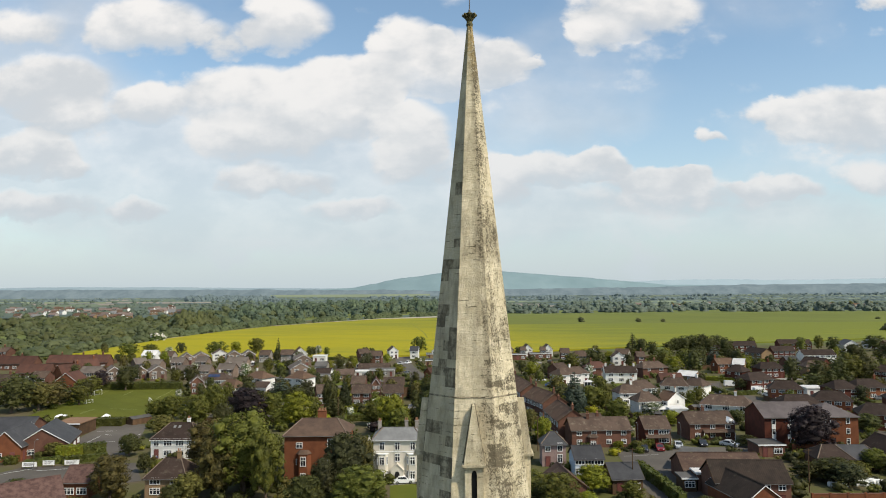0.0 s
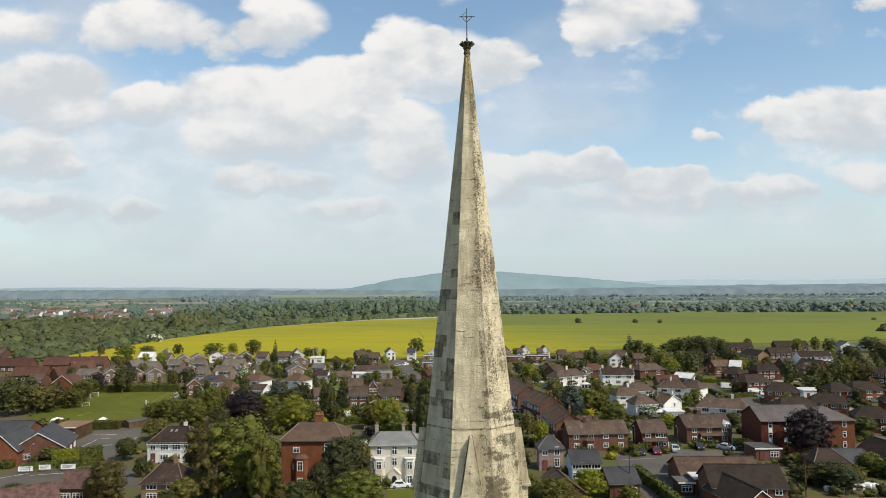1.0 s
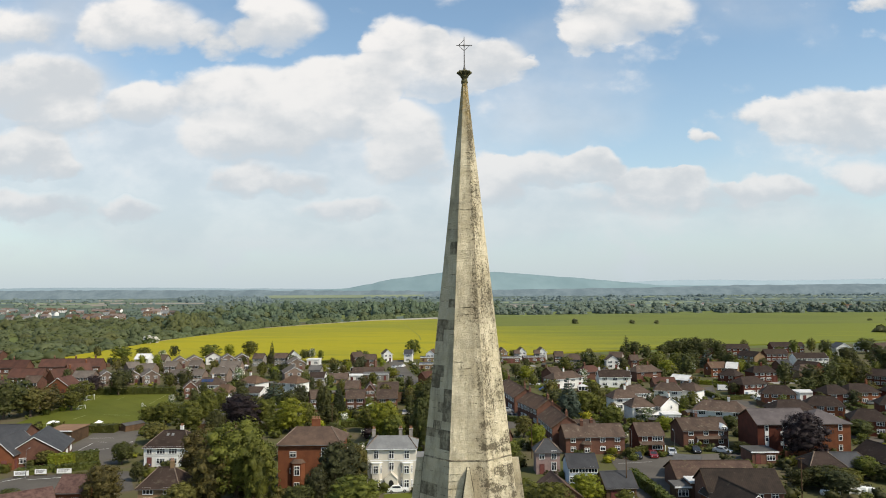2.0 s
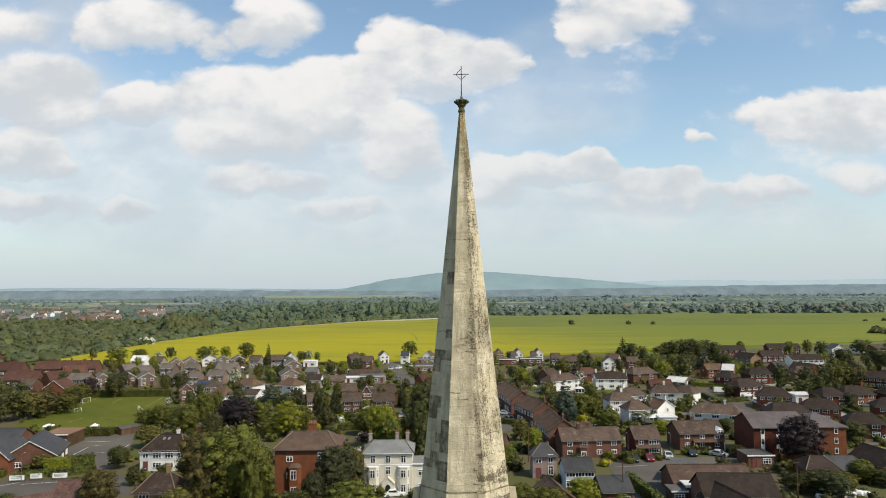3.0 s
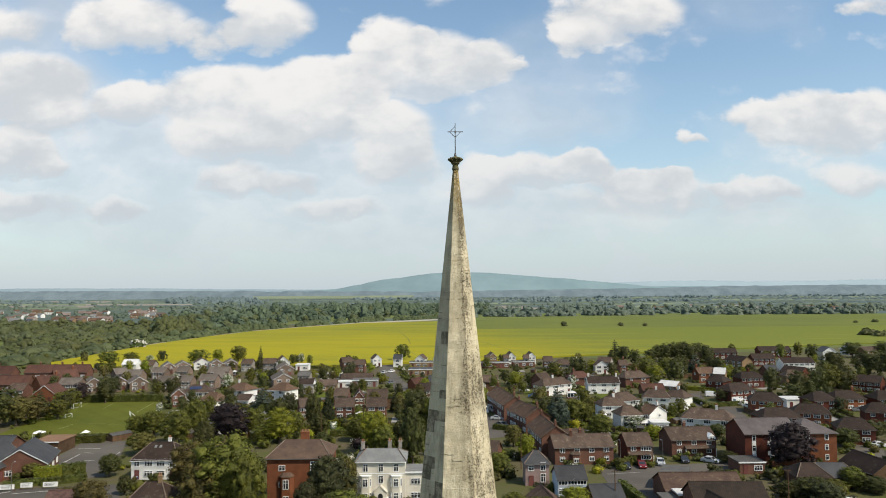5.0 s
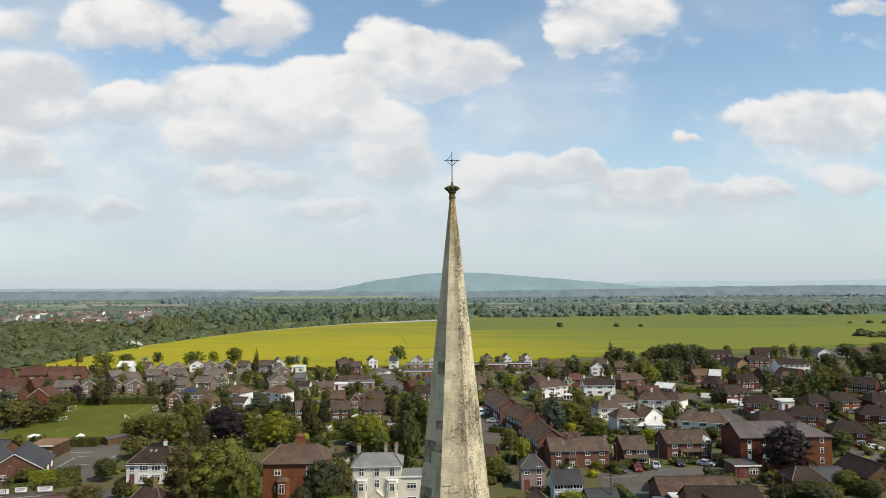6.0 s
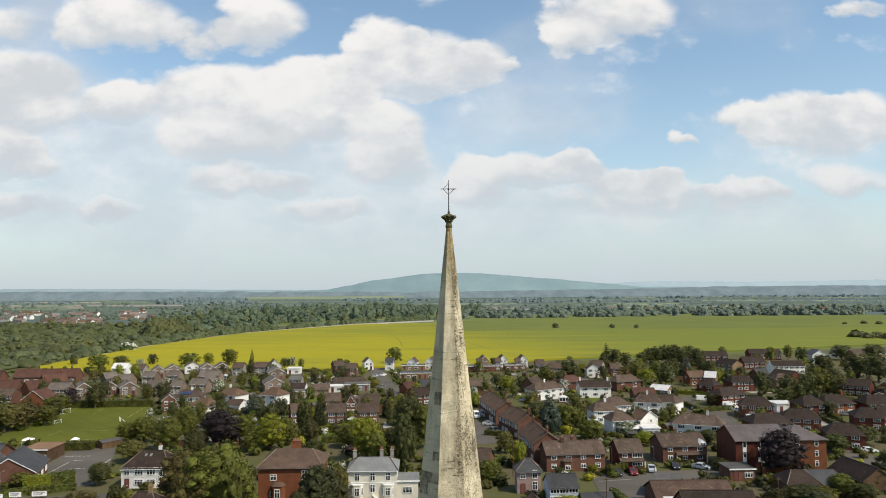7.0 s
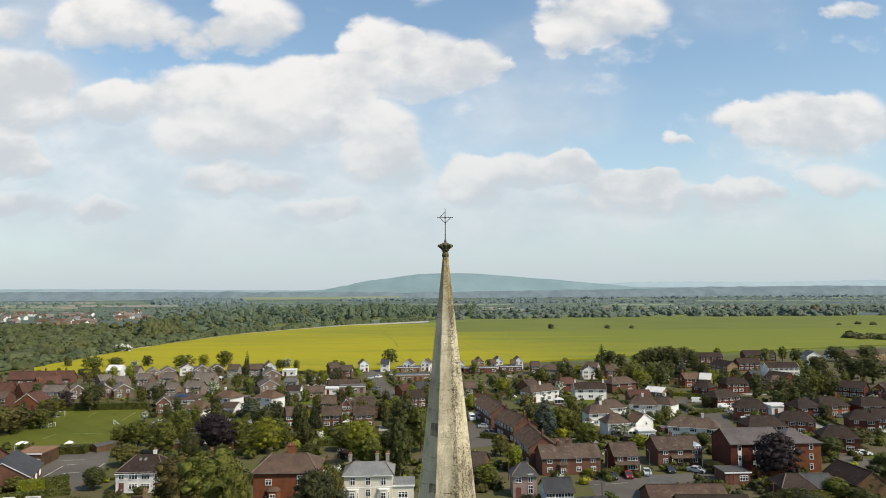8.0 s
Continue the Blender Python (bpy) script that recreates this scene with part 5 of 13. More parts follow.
def make_spire():
    spire = thing("church_spire", pose(*AXIS, 0, 0, 0, SPIRE_TURN), "tall pale limestone octagonal church spire with dark lichen and iron cross", "spire")
    k = 1 / math.cos(math.pi / 8)
    core = Shape()
    loops = []
    for z in (23.0, 30.0, 38.0, 45.0):
        r = (inradius(z) - 0.03) * k
        loops.append([(r * math.cos(math.pi / 8 + i * math.pi / 4), r * math.sin(math.pi / 8 + i * math.pi / 4), z) for i in range(8)])
    for lo, hi in zip(loops, loops[1:]):
        core.solid(lo, hi)
    part("core", core, STONE_GREY, spire)
    rng = random.Random(4)
    rest = Shape()

    def block(face, z0, z1, a, b):
        """A stone of one face: from share a to share b of the face's width, between two beds."""
        ang = -math.pi / 2 + face * math.pi / 4
        n, t = Vector((math.cos(ang), math.sin(ang), 0)), Vector((-math.sin(ang), math.cos(ang), 0))
        out = rng.uniform(-0.0016, 0.0016)
        g = 0.0005

        def corner(z, f, deep, inset):
            r = inradius(z) - deep
            half = inradius(z) * math.tan(math.pi / 8)
            s = -half + 2 * half * f
            s += inset if f < 0.5 else -inset if f > 0.5 else 0
            return n * r + t * s + Vector((0, 0, z))

        e0 = 0.0 if a < 0.01 else g
        e1 = 0.0 if b > 0.99 else g
        back = [corner(z0 + g, a, 0.045, e0), corner(z0 + g, b, 0.045, e1), corner(z1 - g, b, 0.045, e1), corner(z1 - g, a, 0.045, e0)]
        front = [corner(z0 + g + 0.0007, a, -out, e0), corner(z0 + g + 0.0007, b, -out, e1), corner(z1 - g - 0.0007, b, -out, e1), corner(z1 - g - 0.0007, a, -out, e0)]
        return back, front

    for face in range(8):
        z, row = 23.2, 0
        while z < 45.08:
            h = rng.uniform(0.21, 0.36)
            z1 = min(z + h, 45.13)
            width = 2 * inradius(z) * math.tan(math.pi / 8)
            n = max(1, round(width / (0.36 if face == 7 else 0.52)))
            cuts = [0.0] + [(i + (0.22 if row % 2 else -0.16) + rng.uniform(-0.08, 0.08)) / n for i in range(1, n)] + [1.0]
            if n == 1 and width > 0.42 and row % 3 == 0:
                cuts = [0.0, rng.uniform(0.35, 0.65), 1.0]
            for a, b in zip(cuts, cuts[1:]):
                back, front = block(face, z, z1, a, b)
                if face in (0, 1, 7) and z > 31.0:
                    # shaded face: real sooty blocks among grey ones that hold painted shade
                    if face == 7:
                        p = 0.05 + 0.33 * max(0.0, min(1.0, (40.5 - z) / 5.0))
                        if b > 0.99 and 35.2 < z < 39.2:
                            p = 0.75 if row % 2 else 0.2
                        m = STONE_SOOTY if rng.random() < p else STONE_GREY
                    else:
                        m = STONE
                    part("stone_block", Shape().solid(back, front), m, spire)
                else:
                    rest.solid(back, front)
            z, row = z1, row + 1
    tagged(part("stone_blocks", rest, STONE, spire), kind="stuff")

    # thin dark roll for the groove line round the spire above the lucarnes
    roll = Shape()
    for z, w in ((34.78, 0.016),):
        lo = [((inradius(z) + w) * k * math.cos(math.pi / 8 + i * math.pi / 4), (inradius(z) + w) * k * math.sin(math.pi / 8 + i * math.pi / 4)) for i in range(8)]
        roll.solid([(x * 0.985, y * 0.985, z - 0.03) for x, y in lo], [(x, y, z - 0.015) for x, y in lo])
        roll.solid([(x, y, z - 0.015) for x, y in lo], [(x * 0.975, y * 0.975, z + 0.03) for x, y in lo])
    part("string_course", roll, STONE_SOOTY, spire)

    for q in range(4):
        luc = part("lucarne", lucarne_hood(), STONE, spire, "steep stone lucarne with a narrow arched opening", at=pose(0, 0, 0, 0, 0, q * 90))
        for sx in (-1, 1):
            # dark rod added along each crease between hood and spire
            part("fillet", Shape().rod((sx * 0.285, -1.36, 33.13), (sx * 0.03, -1.2, 34.62), 0.022, 0.016, 5), STONE_SOOTY, luc, "dark strip along the edge of the hood")
            part("jamb", Shape().box(min(sx * 0.072, sx * 0.235), max(sx * 0.072, sx * 0.235), -1.545, -1.2, 30.0, 33.13), STONE, luc)
        arch = Shape()
        for i in range(6):
            a0, a1 = math.pi * i / 6, math.pi * (i + 1) / 6
            p = [(0.072 * math.cos(a), 32.86 + 0.14 * math.sin(a)) for a in (a0, a1)]
            arch.solid([(p[0][0], -1.535, p[0][1]), (p[0][0], -1.3, p[0][1]), (p[1][0], -1.3, p[1][1]), (p[1][0], -1.535, p[1][1])], [(p[0][0], -1.535, 33.13), (p[0][0], -1.3, 33.13), (p[1][0], -1.3, 33.13), (p[1][0], -1.535, 33.13)])
        part("arch", arch, STONE, luc)
        part("drip", Shape().box(-0.30, 0.30, -1.625, -1.2, 33.09, 33.15), STONE, luc)
        # dark panel behind the jambs, standing in for the shade within
        part("opening", Shape().box(-0.072, 0.072, -1.47, -1.3, 30.0, 33.1), DARK, luc)

    # finial: stone neck, leafy capital, iron cross
    part("neck", Shape().ring(0, 0, [(0.085, 45.025), (0.10, 45.075), (0.085, 45.135), (0.075, 45.195)], 8), MOSSY, spire)
    cap = Shape().ring(0, 0, [(0.075, 45.175), (0.12, 45.235), (0.10, 45.275), (0.13, 45.315), (0.16, 45.375), (0.10, 45.415), (0.03, 45.445)], 16)
    crockets = []
    for i in range(8):
        a = i * math.pi / 4
        c, s = math.cos(a), math.sin(a)
        crockets.append(Shape().rod((0.07 * c, 0.07 * s, 45.275), (0.205 * c, 0.205 * s, 45.365), 0.05, 0.035, 7))
    finial = part("finial", cap, MOSSY, spire, "mossy carved leaf finial")
    for leaf in crockets:
        part("crocket", leaf, MOSSY, finial)
    cross = part("cross", Shape().rod((0, 0, 45.375), (0, 0, 46.395), 0.016, 0.009, 8), IRON, spire, "thin dark iron cross")
    part("collar", Shape().ring(0, 0, [(0.03, 45.435), (0.034, 45.475), (0.02, 45.535)], 8), IRON, cross)
    part("arm", Shape().rod((-0.225, 0, 46.145), (0.225, 0, 46.145), 0.011, 0.011, 6), IRON, cross)
    for sx, sz in ((-1, 1), (-1, -1), (1, -1)):
        part("brace", Shape().rod((sx * 0.16, 0, 46.145), (0, 0, 46.145 + sz * 0.16), 0.008, 0.008, 5), IRON, cross)
    part("boss", Shape().ring(0, 0, [(0.012, 46.105), (0.028, 46.145), (0.012, 46.185)], 8), IRON, cross)


def lucarne_hood():
    """A steep hood, its face leaning out a little more than the spire."""
    s = Shape()
    bottom = [(-0.265, -1.585, 33.13), (0.265, -1.585, 33.13), (0.265, -1.05, 33.13), (-0.265, -1.05, 33.13)]
    top = [(-0.03, -1.40, 34.60), (0.03, -1.40, 34.60), (0.03, -1.05, 34.60), (-0.03, -1.05, 34.60)]
    return s.solid(bottom, top)


make_spire()

tower = thing("church_tower", pose(*AXIS, 0, 0, 0, SPIRE_TURN), "square pale limestone church tower below the spire", "tower")
part("wall", Shape().box(-2.9, 2.9, -2.9, 2.9, 0, 22.6), STONE_GREY, tower)
part("cornice", Shape().box(-3.05, 3.05, -3.05, 3.05, 22.6, 23.1), STONE_GREY, tower)
for cx in (-1, 1):
    for cy in (-1, 1):
        part("buttress", Shape().box(cx * 2.9 - 0.5, cx * 2.9 + 0.5, cy * 2.9 - 0.5, cy * 2.9 + 0.5, 0, 16.0, 0.12), STONE_GREY, tower)

# ---- ground and the far hills ----
ground = part("ground", Shape().box(-4900, 4900, -600, 4900, -1.0, 0.0), VERGE)
tagged(ground, "mixed garden ground and grass reaching to the horizon", "ground", kind="structure")


def ridge(name, y, skyline, rough, seed, material, label):
    """A far range of hills below an uneven skyline of (x, height) turning points."""
    s, prev = Shape(), None
    x = skyline[0][0]
    while x <= skyline[-1][0]:
        i = max(j for j in range(len(skyline)) if skyline[j][0] <= x)
        (xa, za), (xb, zb) = skyline[i], skyline[min(i + 1, len(skyline) - 1)]
        f = (x - xa) / max(xb - xa, 1)
        f = f * f * (3 - 2 * f) * 0.5 + f * 0.5
        z = za + (zb - za) * f + rough * (noise.noise((x / 140, seed, 0)) + 0.6 * noise.noise((x / 38, seed, 4)))
        p = (x, max(3.0, z))
        if prev:
            rows = [[(q[0], y - 2 * q[1] * k, q[1] * h) for q in (prev, p)] for k, h in ((1, -0.02), (0.7, 0.3), (0.35, 0.72), (0, 1.0))]
            for lo, hi in zip(rows, rows[1:]):
                s.poly([lo[0], lo[1], hi[1], hi[0]])
            s.poly([(prev[0], y + 1.5, prev[1]), (p[0], y + 1.5, p[1]), (p[0], y + 60, -2), (prev[0], y + 60, -2)])
        prev = p
        x += 25
    ob = part(name, s, material)
    bm = bmesh.new()
    bm.from_mesh(ob.data)
    bmesh.ops.remove_doubles(bm, verts=bm.verts, dist=0.5)
    for f in bm.faces:
        f.smooth = True
    bm.to_mesh(ob.data)
    bm.free()
    return tagged(ob, label, "hill", kind="structure")


# Far field tones already hold the blue-grey haze of distance.
FARLAND = surface("hazed_farmland", (0.1181, 0.1468, 0.1141), (0.08956, 0.1161, 0.1049), rough=1.0, big=0.003, small=0.02, own=0.0, spec=0.0)
FARPASTURE = surface("hazed_pasture", (0.1472, 0.1795, 0.1235), (0.1185, 0.1472, 0.1099), rough=1.0, big=0.003, small=0.03, own=0.15, spec=0.0)
FARPALE = surface("hazed_pale_crop", (0.219, 0.2502, 0.1619), (0.1837, 0.2151, 0.1439), rough=1.0, big=0.003, small=0.03, own=0.12, spec=0.0)
FARTAN = surface("hazed_straw_field", (0.289, 0.2635, 0.215), (0.238, 0.2167, 0.1857), rough=1.0, big=0.003, small=0.03, own=0.12, spec=0.0)
WOODED = surface("hazed_wooded_rise", (0.108, 0.1404, 0.1366), (0.09, 0.1188, 0.1201), rough=1.0, big=0.006, small=0.03, own=0.0, spec=0.0)
# Rises and hills: the haze of distance is painted into the base colours.
FARRISE = surface("hazed_hedged_rise", (0.168, 0.21, 0.225), (0.125, 0.162, 0.18), rough=1.0, big=0.013, small=0.06, vary=0.4, own=0.0, spec=0.0)
HILL = surface("hazed_wooded_hill", (0.205, 0.28, 0.295), (0.165, 0.235, 0.25), rough=1.0, big=0.0025, small=0.008, own=0.0, spec=0.0)
FAINT = surface("hazed_faint_hills", (0.3069, 0.3813, 0.4139), (0.279, 0.3488, 0.3813), rough=1.0, big=0.002, small=0.01, own=0.0, spec=0.0)
FARHILL = surface("hazed_farthest_hills", (0.242, 0.3036, 0.33), (0.22, 0.2816, 0.3124), rough=1.0, big=0.002, small=0.01, own=0.0, spec=0.0)

ridge("backdrop_hill", 4560, [(-1100, 20), (-575, 55), (-432, 79), (-360, 100), (-288, 111), (-216, 117), (-35, 142), (29, 150), (188, 155), (362, 153), (507, 141), (688, 126), (869, 113), (1051, 95), (1233, 78), (1415, 60), (1900, 55), (2300, 30)], 3.0, 3, HILL, "long wooded hill with blue haze in its colour")
ridge("backdrop_range", 4780, [(-500, 50), (900, 76), (1700, 96), (2400, 88), (3200, 98), (4200, 94)], 3.0, 7, FAINT, "faint range of hills on the skyline, blue haze in its colour")
ridge("backdrop_rise", 4790, [(-4300, 66), (-3300, 62), (-2600, 70), (-1900, 66), (-1200, 56), (-600, 48), (0, 30)], 3.0, 17, FARHILL, "low rise on the skyline, blue-grey haze in its colour")
ridge("backdrop_plain", 4150, [(-4200, 50), (-2449, 50), (-1822, 49), (-1175, 45), (-654, 40), (0, 34), (790, 42), (1221, 46), (1653, 53), (1920, 56), (2289, 59), (2658, 56), (4200, 56)], 6.0, 12, FARRISE, "dark wooded rise at the far side of the plain, haze in its colour")

# ---- houses of the near rows ----
villa = house(-9.4, 146.3, 0, 9.5, 8.0, 8.3, 9.8, "hip", CREAM, SLATE_PALE, "cream stucco three-storey villa with pale slate hipped roof", units=0, steep=0.4, stacks=((-0.85, 2.5), (0.3, 3.0), (0.75, 3.0)), gable_porch=(0.0, 2.4))
for wx in (-3.0, 0.0, 3.0):
    window(villa, "sash", wx, -4.0, 6.2)
window(villa, "sash", 0.0, -4.0, 4.0)
for bx in (-3.0, 3.0):
    bay = part("bay", Shape().solid([(bx - 1.15, -4.0, 0), (bx - 0.7, -4.75, 0), (bx + 0.7, -4.75, 0), (bx + 1.15, -4.0, 0)], [(bx - 1.15, -4.0, 5.4), (bx - 0.7, -4.75, 5.4), (bx + 0.7, -4.75, 5.4), (bx + 1.15, -4.0, 5.4)]), CREAM, villa)
    part("bay_cornice", Shape().solid([(bx - 1.27, -4.0, 5.4), (bx - 0.77, -4.87, 5.4), (bx + 0.77, -4.87, 5.4), (bx + 1.27, -4.0, 5.4)], [(bx - 1.27, -4.0, 5.57), (bx - 0.77, -4.87, 5.57), (bx + 0.77, -4.87, 5.57), (bx + 1.27, -4.0, 5.57)]), PAINT, bay)
    for z in (0.8, 3.5):
        window(bay, "sash", bx, -4.75, z)
        for sx in (-1, 1):
            window(bay, "narrow", bx + sx * 0.93, -4.38, z, sx * 59)
part("string_course", Shape().box(-4.8, 4.8, -4.07, -4.0, 5.75, 5.9), PAINT, villa)
house(-2.6, 146.0, 0, 4.2, 6.0, 5.7, 6.0, "flat", CREAM, SLATE_PALE, "cream stucco side wing of the villa", units=1, stacks=())
house(-25.2, 145.4, 0, 12.0, 10.0, 9.6, 11.9, "hip", ORANGE, TILE_RUST, "tall orange-red brick victorian villa with weathered clay tiled hipped roof", units=1, steep=0.5, win="tall", bays=(-2.2,), pots=5, stacks=((0.05, 1.0),))
house(-61.0, 167.1, 0, 10.3, 9.0, 4.5, 7.3, "hip", WHITE, TILE_DARK, "white boarded two-storey house with dark hipped roof and roof windows", upper=WHITE, units=2, win="wide", skylights=2, stacks=((0.3, 0.5),))
house(-50.9, 135.5, 0, 7.4, 7.6, 3.9, 6.6, "hip", BUFF, TILE_DARK, "buff brick two-storey house with dark hipped roof", units=2)
house(-109.1, 182.1, 4, 12.6, 11.0, 3.4, 6.2, "gable", BRICK, SLATE, "red brick school hall with grey slate roof", units=4, stacks=())
house(-93.8, 171.1, 107, 14.0, 10.9, 3.2, 6.6, "gable", BRICK, SLATE, "red brick school wing with grey slate gabled roof", units=3, stacks=(), ends=2)
house(-98.3, 166.3, 96, 12.0, 6.8, 3.6, 6.8, "gable", ORANGE, SLATE, "orange brick school porch wing with white bargeboards", units=2, stacks=(), ends=2)
house(-98.7, 192.6, 0, 6.8, 9.0, 3.1, 3.4, "flat", TIMBER, RUSTROOF, "timber-clad school block with a bronze felt flat roof", units=3, stacks=())
house(-65.2, 112.8, 40, 9.1, 10.0, 5.0, 8.4, "gable", ORANGE, TILE_PINK, "orange brick house with a mottled pink tiled roof", units=2, stacks=())
house(-67.4, 135.1, 0, 4.6, 6.0, 3.2, 5.4, "gable", ORANGE, TILE_PINK, "orange brick wing with two white windows", units=2, stacks=())
house(36.9, 175.3, 3, 14.2, 7.5, 4.3, 6.5, "gable", BRICK, TILE_MID, "red brick two-storey terrace with brown tiled roof", units=4, porch=1, bays=(-2.2,), win="mid", stacks=((-0.35, -0.5), (0.02, 0.5)))
house(50.6, 176.3, 2, 6.1, 7.5, 4.3, 6.5, "gable", SHADEBRICK, TILE_MID, "dark red brick two-storey house with brown tiled roof, wall shade painted in", units=1, win="big", canopy=(-3.0, 3.0), stacks=())
house(65.8, 182.7, 3, 11.4, 8.5, 4.3, 6.5, "gable", BRICK, TILE_MID, "red brick two-storey house with brown tiled roof", units=3, canopy=(-2.5, 5.2), dormer=4.6, win="mid", stacks=((-0.1, 0.3),))
# Flats in two brick tones: dark paints the shaded front, orange the sunlit end.
flats = house(81.3, 175.0, 0, 12.8, 11.0, 7.3, 9.9, "gable", SHADEBRICK, TILE_GREY, "dark red brick three-storey flats with a weathered tiled roof, wall shade painted in", units=3, stacks=(), win="slot")
for fx in (-4.27, -0.6):
    for fz in (2.18, 4.53):
        part("window_panel", Shape().box(fx - 0.45, fx + 0.45, -5.58, -5.5, fz, fz + 1.0), PAINT, flats, "white panel between the stair windows")
house(92.4, 175.4, 0, 9.4, 11.0, 7.3, 9.6, "hip", ORANGE, TILE_GREY, "orange brick three-storey end block with hipped tiled roof, wall sunlight painted in", units=1, stacks=(), win="slot", steep=0.8)
house(23.1, 155.7, 0, 5.1, 4.2, 5.0, 7.0, "hip", PINKWALL, SLATE, "pinkish rendered house with a pyramid slate roof", units=1, steep=1.0, win="tall", stacks=())
house(28.6, 147.3, 2, 5.7, 6.0, 3.9, 5.8, "gable", BLUEWALL, SLATE, "pale blue boarded two-storey house with grey slate roof", units=3, stacks=())
house(33.1, 136.2, 5, 5.7, 6.5, 3.0, 5.0, "gable", TIMBER, SLATE, "brown timber garden outhouse with a grey slate roof", units=1, name='garden_outhouse', category='outhouse', group='outbuildings', stacks=())
house(21.4, 131.6, -84, 8.6, 6.0, 3.0, 5.2, "gable", BRICK, TILE_BROWN, "red brick garden outhouse with a brown tiled roof", units=1, name='garden_outhouse', category='outhouse', group='outbuildings', stacks=())
house(53.4, 143.0, -2, 15.1, 9.0, 3.0, 5.2, "gable", BRICK, TILE_BROWN, "low red brick hall with a dark tiled roof", units=3, stacks=())
house(53.2, 129.2, -4, 12.6, 8.8, 4.3, 7.0, "gable", BRICK, TILE_RIDGED, "brick hall with dark ridged tile roof", units=2, win="big", stacks=())
house(50.2, 122.4, 99, 12.0, 6.4, 3.6, 6.0, "gable", ORANGE, TILE_RIDGED, "brick wing with dark ridged tile roof", units=1, stacks=(), ends=2)
house(48.9, 136.1, -2, 4.4, 3.8, 3.1, 3.4, "flat", BRICK, PALEROOF, "red brick link block with a pale flat roof", units=1, name="link_block", category="block", group="outbuildings", stacks=())
house(45.2, 136.2, -2, 2.6, 4.2, 2.3, 2.6, "flat", TIMBER, FLATROOF, "brown timber lean-to shed with a grey felt flat roof", units=1, name="lean-to_shed", category="shed", group="outbuildings", stacks=())
house(51.9, 151.6, -25, 5.1, 7.0, 3.3000000000000003, 3.6, "flat", TIMBER, FLATROOF, "brown timber lean-to shed with a grey felt flat roof", units=1, name='lean-to_shed', category='shed', group='outbuildings', stacks=())
house(72.5, 163.8, 0, 5.7, 6.0, 2.5, 2.8, "flat", BRICK, FLATROOF, "red brick garage block with a grey felt flat roof", units=1, name='garage_block', category='block', group='outbuildings', stacks=())
house(84.9, 151.8, -3, 9.4, 6.0, 2.6, 4.6, "hip", TIMBER, SLATE, "brown timber garden pavilion with a grey slate roof", units=1, name='garden_pavilion', category='pavilion', group='outbuildings', stacks=())
house(80.3, 151.9, -6, 6.8, 7.0, 2.6, 4.6, "hip", BRICK, TILE_DARK, "red brick garage block with a dark tiled roof", units=1, name='garage_block', category='block', group='outbuildings', stacks=())
house(95.7, 154.7, -85, 11.0, 7.0, 3.0, 5.4, "gable", TIMBER, TILE_DARK, "long brown timber barn with dark tiled roof", units=2, stacks=())
garden_wall(69.7, 123.2, 15.1, 2.6)
garden_wall(80.6, 161.8, 5.8, 2.5)

# ---- houses behind the near rows ----
house(26.2, 242.4, -83, 25.7, 7.5, 5.0, 7.6, "gable", BRICK, TILE_OLD, "red brick two-storey terrace with weathered clay tiled roof", units=4, stacks=((-0.9, 0.0), (0.9, 0.0)), ends=1)
house(29.8, 215.4, -76, 15.7, 7.5, 5.0, 7.6, "gable", BRICK, TILE_OLD, "red brick two-storey house with weathered clay tiled roof", units=3, stacks=((-0.9, 0.0), (0.9, 0.0)), ends=1)
house(31.3, 188.0, -86, 16.8, 7.5, 5.0, 7.6, "gable", BRICK, TILE_OLD, "red brick two-storey house with weathered clay tiled roof", units=3, stacks=((-0.9, 0.0), (0.9, 0.0)), ends=1)
house(37.6, 190.2, 4, 6.3, 6.9, 2.8, 4.8, "gable", BRICK, TILE_MID, "red brick garage block with a brown tiled roof", units=1, name='garage_block', category='block', group='outbuildings', stacks=())
house(14.2, 168.8, -17, 4.5, 6.9, 4.3, 6.5, "gable", BRICK, TILE_MID, "red brick two-storey semi-detached pair with brown tiled roof", units=2, stacks=())
house(49.6, 286.1, 31, 14.4, 6.9, 4.3, 6.5, "hip", WHITE, TILE_MID, "white rendered two-storey semi-detached pair with hipped brown tiled roof", units=2, stacks=((0.0, 0.0),))
house(70.4, 289.6, -3, 12.4, 6.9, 4.3, 6.5, "gable", WHITE, TILE_DARK, "white rendered two-storey house with dark tiled roof", units=3, stacks=((-0.9, 0.0), (0.9, 0.0)))
house(59.8, 234.7, 6, 8.4, 6.9, 4.3, 6.5, "hip", WHITE, TILE_MID, "white rendered two-storey semi-detached pair with hipped brown tiled roof", units=2, stacks=((0.2, 0.0),))
house(65.7, 244.6, 17, 9.9, 6.9, 4.3, 6.5, "hip", WHITE, TILE_MID, "white rendered two-storey semi-detached pair with hipped brown tiled roof", units=2, stacks=((-0.4, 0.0),))
house(60.3, 217.3, 7, 6.7, 6.9, 4.3, 6.5, "hip", WHITE, TILE_MID, "white rendered two-storey semi-detached pair with hipped brown tiled roof", units=2, stacks=())
house(68.1, 218.2, -56, 4.6, 8.0, 4.3, 6.5, "gable", WHITE, TILE_OLD, "white rendered two-storey semi-detached pair with weathered clay tiled roof", units=2, stacks=((0.8, 0.0),), ends=1)
house(79.8, 250.6, -18, 9.0, 6.9, 4.3, 6.5, "hip", WHITE, TILE_MID, "white rendered two-storey semi-detached pair with hipped brown tiled roof", units=2, stacks=((0.0, 0.0),))
